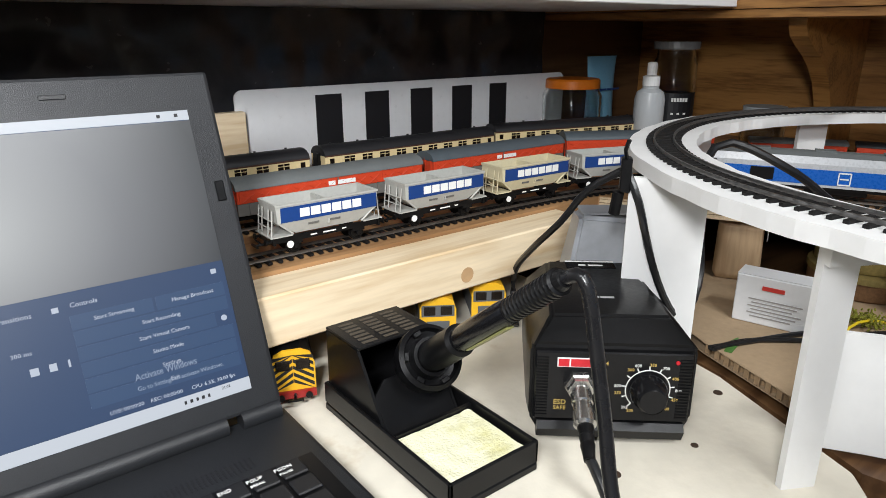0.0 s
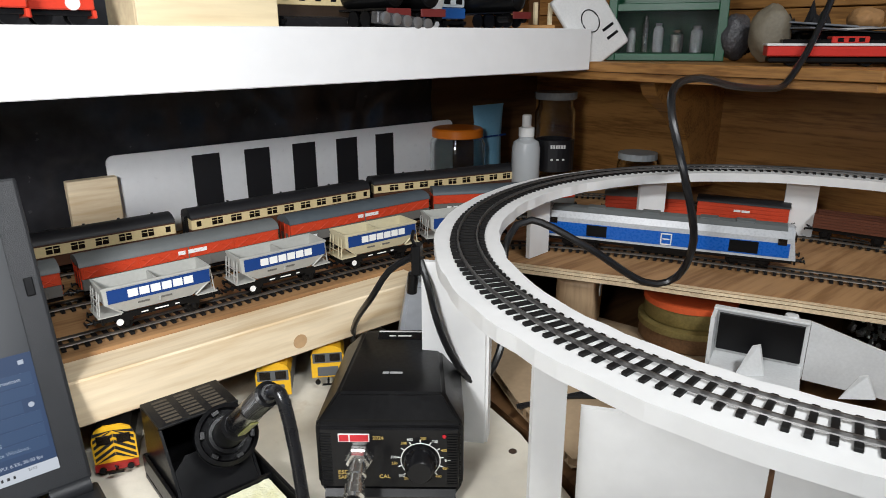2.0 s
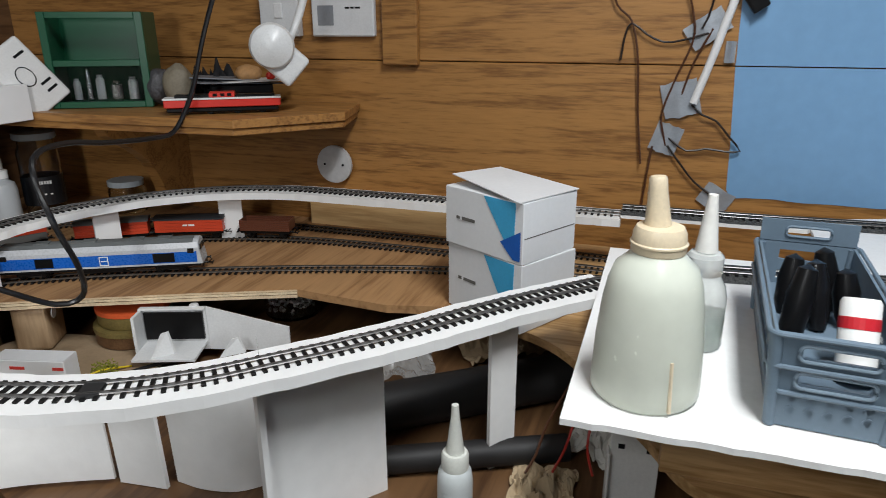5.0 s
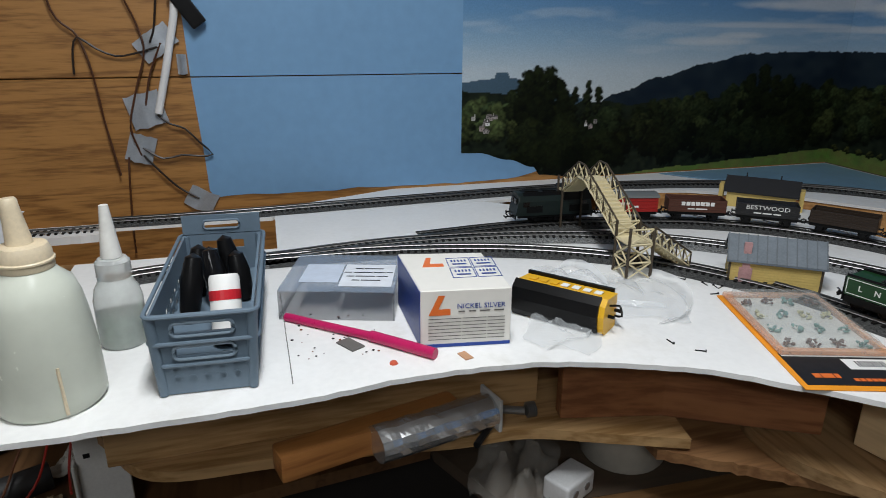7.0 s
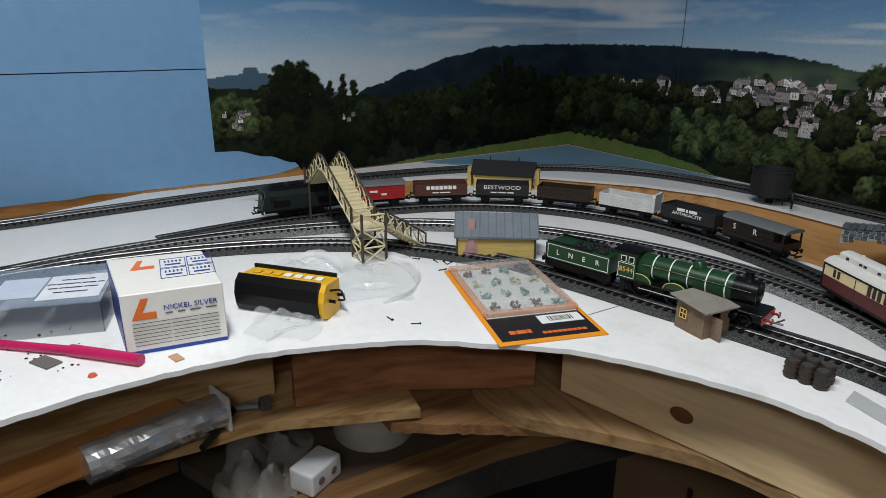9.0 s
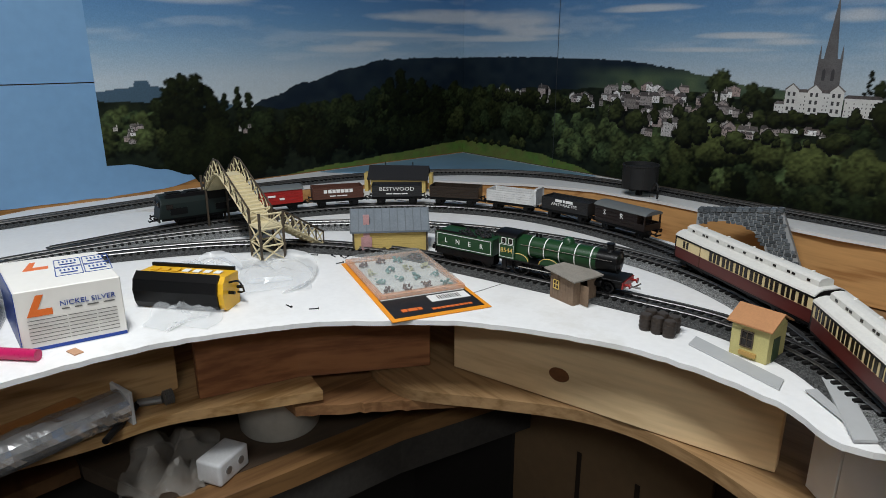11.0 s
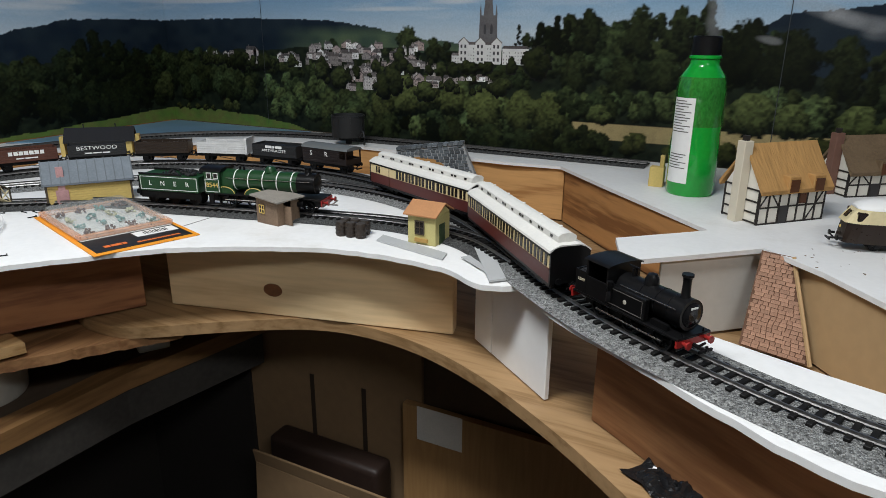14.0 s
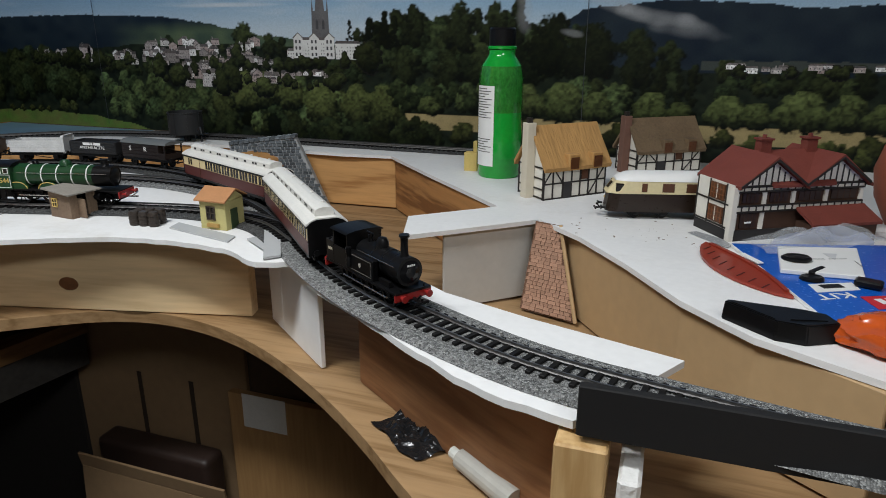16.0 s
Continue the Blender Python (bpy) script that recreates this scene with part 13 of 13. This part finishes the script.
part("collar", lathe([(0.0125, 0), (0.0125, 0.014), (0.011, 0.0165), (0, 0.0165)], 20, m=Matrix.Translation((0, 0, 0.0692))), paint("collar_white", (0.62, 0.63, 0.58), 0.4), nb, smooth=True)
part("nozzle", lathe([(0.0085, 0), (0.0065, 0.015), (0.0036, 0.040), (0.0032, 0.048), (0, 0.048)], 16, m=Matrix.Translation((0, 0, 0.0859))), paint("collar_white", (0.62, 0.63, 0.58), 0.4), nb, smooth=True)
solid("black_pipe", rod((0.715, -0.160, 0.886), (0.955, -0.480, 0.886), 0.0285, 24), mat("black_rubber_pipe", (0.014, 0.013, 0.013), 0.6, var=0.3, scale=12), "thick black pipe lying on the lower shelf", "pipe", smooth=True)
solid("black_pipe", rod((0.650, -0.175, 0.872), (0.770, -0.430, 0.872), 0.015, 18), mat("black_rubber_pipe", (0.014, 0.013, 0.013), 0.6, var=0.3, scale=12), "thin black pipe lying on the lower shelf", "pipe", smooth=True)
crumpled("plastic_bag", "crumpled clear plastic wrapping beneath the tracks", "plastic bag", 0.93, -0.155, 0.857, 0.15, 0.12, 0.035, 11, mat("dusty_grey_film", (0.40, 0.40, 0.39), 0.25, alpha=0.5), 20)
crumpled("paper_scrap", "crumpled tan paper beneath the tracks", "paper", 1.02, -0.28, 0.857, 0.16, 0.12, 0.06, 14, mat("tan_paper", (0.42, 0.32, 0.20), 0.8), 40)
crumpled("paper_scrap", "crumpled brown paper by the wires beneath the board", "paper", 0.705, -0.415, 0.857, 0.08, 0.07, 0.03, 15, mat("tan_paper", (0.42, 0.32, 0.20), 0.8), 10)
crumpled("paper_scrap", "crumpled white paper by the wires beneath the board", "paper", 0.80, -0.47, 0.857, 0.09, 0.07, 0.04, 16, mat("pale_paper", (0.60, 0.58, 0.53), 0.8), 70)
WIRE_RED = mat("red_wire", (0.42, 0.03, 0.02), 0.4)
for k, pts in enumerate(([(0.80, -0.455, 0.950), (0.765, -0.440, 0.925), (0.735, -0.432, 0.895), (0.700, -0.425, 0.890)], [(0.83, -0.465, 0.950), (0.785, -0.455, 0.915), (0.760, -0.452, 0.885), (0.72, -0.462, 0.880)], [(0.78, -0.43, 0.950), (0.75, -0.41, 0.91), (0.72, -0.405, 0.893), (0.69, -0.40, 0.890)])):
    solid("wire", tube(pts, 0.0014, 6), WIRE_RED if k != 2 else WIRE_BR, ("red" if k != 2 else "brown") + " thin wire hanging below the layout board", "wire", group="loose wires", smooth=True)
sb = thing("steel_bracket", "white L-shaped steel bracket under the board corner", "bracket", Matrix.Translation((0.700, -0.4775, 0.857)) @ Matrix.Rotation(math.radians(-82), 4, "Z"))
part("plate", box(0, 0.045, -0.002, 0.002, 0, 0.1795, 0.0008), paint("bracket_white", (0.66, 0.66, 0.64), 0.45), sb)
part("flange", box(-0.003, -0.0002, -0.014, 0.002, 0, 0.075, 0.0008), paint("bracket_white", (0.66, 0.66, 0.64), 0.45), sb)
for x, z in ((0.010, 0.075), (0.036, 0.085), (0.036, 0.072)):
    part("hole", box(x - 0.003, x + 0.003, -0.0024, -0.0019, z, z + 0.005), BLACK, sb)
for pts in ([(0.575, 0.234), (0.616, 0.218), (0.665, 0.198), (0.695, 0.172), (0.730, 0.148), (0.80, 0.10)], [(0.575, 0.231), (0.600, 0.226), (0.622, 0.216), (0.650, 0.193), (0.68, 0.165), (0.73, 0.128)]):
    solid("bench_cable", tube([(x, y, TOPC + 0.0026) for x, y in pts], 0.0024, 8), CABLE, "black cable lying on the cardboard", "cable", smooth=True)
solid("wire", tube([(0.672, 0.170, TOPC + 0.001), (0.700, 0.172, TOPC + 0.008), (0.725, 0.166, TOPC + 0.010), (0.760, 0.150, TOPC + 0.001)], 0.0013, 6), mat("yellow_wire", (0.75, 0.55, 0.02), 0.4), "short yellow wire lying on the cardboard", "wire", group="loose wires", smooth=True)
moss = bmesh.new()
random.seed(17)
for k in range(160):
    a, r = random.uniform(0, 6.28), 0.016 * math.sqrt(random.random())
    p = Vector((r * math.cos(a), r * math.sin(a), 0.001 + random.uniform(0, 0.012)))
    merge(moss, box(-0.0018, 0.0018, -0.0006, 0.0006, -0.0006, 0.0006), 0, Matrix.Translation(p) @ Matrix.Rotation(random.uniform(0, 6), 4, (random.random(), random.random(), 0.2)))
solid("moss", moss, mat("yellow_green_moss", (0.24, 0.24, 0.03), 0.9, var=0.4, scale=200), "tuft of yellow-green model moss", "moss", pose(0.735, 0.170, TOPC), kind="stuff")
solid("leaf_strip", prism([(0.0, -0.003), (0.022, -0.004), (0.034, 0.0), (0.022, 0.004), (0.0, 0.003)], 0, 0.0012), mat("leaf_green", (0.06, 0.16, 0.03), 0.6), "narrow green model leaf on the cardboard edge", "leaf", pose(0.584, 0.222, TOPC, 0, 0, 15))
for x, y, r in ((0.535, 0.201, 0.0030), (0.457, 0.173, 0.0022), (0.388, 0.187, 0.0030)):
    own = lathe([(r * 1.25, 0.0), (r * 1.15, 0.0007), (r, 0.0003), (0, 0.0001)], 12)
    solid("screw_hole", own, mat("charred_hole", (0.05, 0.03, 0.018), 0.9), "dark drilled hole in the bench top", "hole", pose(x, y, BENCH_Z), "bench holes")

# ---- on the ledge below the white board ----
LG = ZL - 0.0005
d = Vector((0.641 - 0.597, -0.844 + 0.672, 0))
m = Matrix.Translation((0.612, -0.752, LG)) @ Matrix.Rotation(math.atan2(d.y, d.x), 4, "Z")
solid("wooden_bar", box(-0.092, 0.088, -0.014, 0.014, 0, 0.026, 0.004, 2), wood("orange_oiled_bar", (0.40, 0.17, 0.05), (0.27, 0.10, 0.03), 0, 1.6, rough=0.4), "orange-brown oiled wooden bar on the ledge", "wooden bar", m, smooth=True)
own = bmesh.new()
n, kk = 26, 18
rows = []
for i in range(n + 1):
    u = i / n
    rows.append([own.verts.new((-0.060 + 0.120 * u, (0.0195 + 0.0018 * noise.noise((u * 9, k * 0.8, 2))) * math.cos(2 * math.pi * k / kk), 0.0178 + (0.0160 + 0.0018 * noise.noise((u * 9, k * 0.8, 5))) * math.sin(2 * math.pi * k / kk))) for k in range(kk)])
for p, q in zip(rows, rows[1:]):
    for k in range(kk):
        own.faces.new((p[k], p[(k + 1) % kk], q[(k + 1) % kk], q[k]))
own.faces.new(rows[0])
own.faces.new(rows[-1][::-1])
ft = thing("foil_packet", "crinkled silver foil tube packet on the ledge", "packet", Matrix.Translation((0.600, -0.808, LG)) @ Matrix.Rotation(math.atan2(-0.107, 0.025), 4, "Z"))
part("wrapping", own, mat("silver_foil", (0.74, 0.75, 0.76), 0.24, 0.85, var=0.08, scale=20, bump=0.25, bscale=40), ft)
part("end_fold", box(0.0602, 0.064, -0.018, 0.018, 0.001, 0.036, 0.0008), mat("clear_sleeve", (0.72, 0.72, 0.70), 0.2, alpha=0.6), ft)
tl = thing("hand_drill", "black pin chuck with a toothed metal end", "tool")
part("handle", rod((0.580, -0.842, LG + 0.004), (0.626, -0.884, LG + 0.006), 0.0034, 10), BLACK, tl)
part("shank", rod((0.6262, -0.8842, LG + 0.007), (0.616, -0.905, LG + 0.008), 0.0042, 10), mat("worn_steel", (0.28, 0.28, 0.28), 0.4, 0.7), tl)
part("toothed_end", lathe([(0.006 + 0.002 * (k % 2), 0.001 * k) for k in range(10)], 16, m=Matrix.Translation((0.6155, -0.906, LG + 0.009)) @ Matrix.Rotation(math.pi / 2, 4, "X")), mat("worn_steel", (0.28, 0.28, 0.28), 0.4, 0.7), tl)
crumpled("black_packet", "crinkled black foil packet on the curved ledge", "packet", -0.085, -1.128, LG - 0.002, 0.060, 0.058, 0.012, 21, mat("black_foil", (0.015, 0.015, 0.016), 0.14, 0.2, bump=0.8, bscale=60), -35)
gt = thing("glue_tube", "small grey-white tube lying on the curved ledge", "tube")
part("body", rod((-0.126, -1.092, LG + 0.006), (-0.172, -1.060, LG + 0.006), 0.0075, 16, r2=0.0085), mat("tube_grey", (0.42, 0.41, 0.37), 0.45), gt)
part("cap", rod((-0.118, -1.0975, LG + 0.006), (-0.1258, -1.0922, LG + 0.006), 0.0045, 12), paint("collar_white", (0.62, 0.63, 0.58), 0.4), gt)

# ---- on the dusty shelf under the layout ----
US = 0.8602
sw = thing("switch_box", "white plastic socket box with two round screws", "switch box", pose(0.606, -0.955, US + 0.0004, 0, 0, -62))
part("case", box(-0.024, 0.024, -0.016, 0.016, 0, 0.027, 0.004, 3), paint("white_case", (0.66, 0.67, 0.68), 0.45), sw, smooth=True)
for x in (-0.010, 0.010):
    part("screw", lathe([(0.0045, 0), (0.0045, 0.0008), (0.003, 0.0012), (0, 0.0008)], 14, m=Matrix.Translation((x, -0.0161, 0.014)) @ Matrix.Rotation(math.pi / 2, 4, "X")), mat("worn_steel", (0.28, 0.28, 0.28), 0.4, 0.7), sw)
vessel("white_bucket", "grubby white plastic bucket on the dusty shelf", "bucket", 0.660, -1.050, US, [(0.046, 0), (0.048, 0.003), (0.053, 0.078), (0.0545, 0.080), (0.0515, 0.080), (0.046, 0.006), (0, 0.005)], mat("grubby_white", (0.52, 0.50, 0.44), 0.5, var=0.12, scale=10), 36)
crumpled("plastic_bag", "crumpled clear bag of fittings on the dusty shelf", "plastic bag", 0.655, -0.915, US - 0.001, 0.12, 0.095, 0.050, 24, mat("dusty_film", (0.52, 0.49, 0.44), 0.22, alpha=0.34), -30, 0.7)
# white label greyed down to match the shade on the fascia
solid("price_label", box(-0.017, 0.017, -0.0006, 0, 0, 0.022), paint("label_dimmed", (0.30, 0.29, 0.27), 0.6), "white paper label on the shelf's dark edge, dimmed for shade", "label", Matrix.Translation((0.5630, -1.125, 0.806)) @ Matrix.Rotation(math.atan2(-0.145, -0.005), 4, "Z"))
white_brk = box(-0.012, 0.012, -0.02, 0.02, 0, 0.025, 0.004, 2)
solid("white_block", white_brk, paint("grubby_block", (0.44, 0.43, 0.38), 0.6), "grubby white plastic block at the shelf's end", "block", pose(0.585, -1.225, US, 0, 0, -30))

# ---- the space below the curved ledge ----
KRAFT = mat("tan_cardboard_panel", (0.22, 0.14, 0.072), 0.85, var=0.1, scale=8, bump=0.15)
pn = thing("cardboard_panel", "tall tan cardboard panel with two cut slits", "cardboard", kind="structure")
part("face", box(0.262, 0.562, -1.378, -1.372, 0.30, ZL - 0.017), KRAFT, pn)
for x in (0.444, 0.354):
    part("slit", box(x - 0.0035, x + 0.0035, -1.3718, -1.3708, 0.66, 0.786), mat("dark_slit", (0.03, 0.018, 0.01), 0.9), pn)
wp = thing("wood_panel", "smooth orange-brown wood panel with a paper label", "panel", kind="structure")
part("face", box(-0.42, 0.284, -1.371, -1.360, 0.30, 0.790), wood("beech_panel", (0.34, 0.195, 0.08), (0.29, 0.16, 0.062), 2, 1.2, rough=0.5, contrast=0.5), wp)
part("label", box(0.196, 0.262, -1.3596, -1.3590, 0.742, 0.792), paint("paper_grey_white", (0.60, 0.58, 0.54), 0.7), wp, "plain white paper label")
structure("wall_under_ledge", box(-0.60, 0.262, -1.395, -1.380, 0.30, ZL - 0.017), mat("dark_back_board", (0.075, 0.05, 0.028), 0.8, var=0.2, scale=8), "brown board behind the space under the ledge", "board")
# closing boards, near black: the shade under the shelf is in their colour
structure("wall_corner_dark", box(0.5635, 0.82, -1.380, -1.3675, 0.30, 0.8418), mat("shade_black_board", (0.016, 0.013, 0.011), 0.8), "board closing the corner under the shelf, blackened as shade", "board")
structure("wall_under_shelf", box(0.80, 0.82, -1.366, -0.4, 0.30, 0.8418), mat("shade_black_board", (0.016, 0.013, 0.011), 0.8), "board closing the space under the shelf, blackened as shade", "board")
solid("dark_case", box(-0.095, 0.095, -0.020, 0.020, 0, 0.395, 0.010, 3), mat("dark_leather", (0.028, 0.016, 0.012), 0.5, var=0.3, scale=30), "dark brown case standing against the cardboard", "case", pose(0.400, -1.345, 0.300, 0, 0, 0), smooth=True)
flap = thing("cardboard_flap", "loose tan cardboard sheet leaning on the dark case", "cardboard", pose(0.362, -1.262, 0.300, 5, 1.5, -2))
part("sheet", box(-0.125, 0.125, -0.002, 0.002, 0, 0.372, 0.0008), KRAFT, flap)
part("folded_edge", box(-0.125, 0.125, -0.0018, 0.0018, 0, 0.022, 0.0008), KRAFT, flap, at=Matrix.Translation((0, 0.0004, 0.3725)) @ Matrix.Rotation(radians(-14), 4, "X"))
# floor colour blackened to stand for the shade under the layout
structure("floor_under", box(-0.6, 0.90, -1.38, -0.4, 0.28, 0.30), mat("shade_black_floor", (0.018, 0.015, 0.012), 0.9), "floor under the layout, blackened as shade", "floor")

own = lathe([(0.0075, 0.0), (0.0072, 0.0005), (0.0050, 0.0003), (0.0, 0.0006)], 20)
solid("wood_knot", own, mat("beam_knot", (0.52, 0.33, 0.17), 0.6), "ringed knot in the pale batten", "knot", Matrix.Translation((0.440, 0.4002, 0.926)) @ Matrix.Rotation(math.pi / 2, 4, "X"))
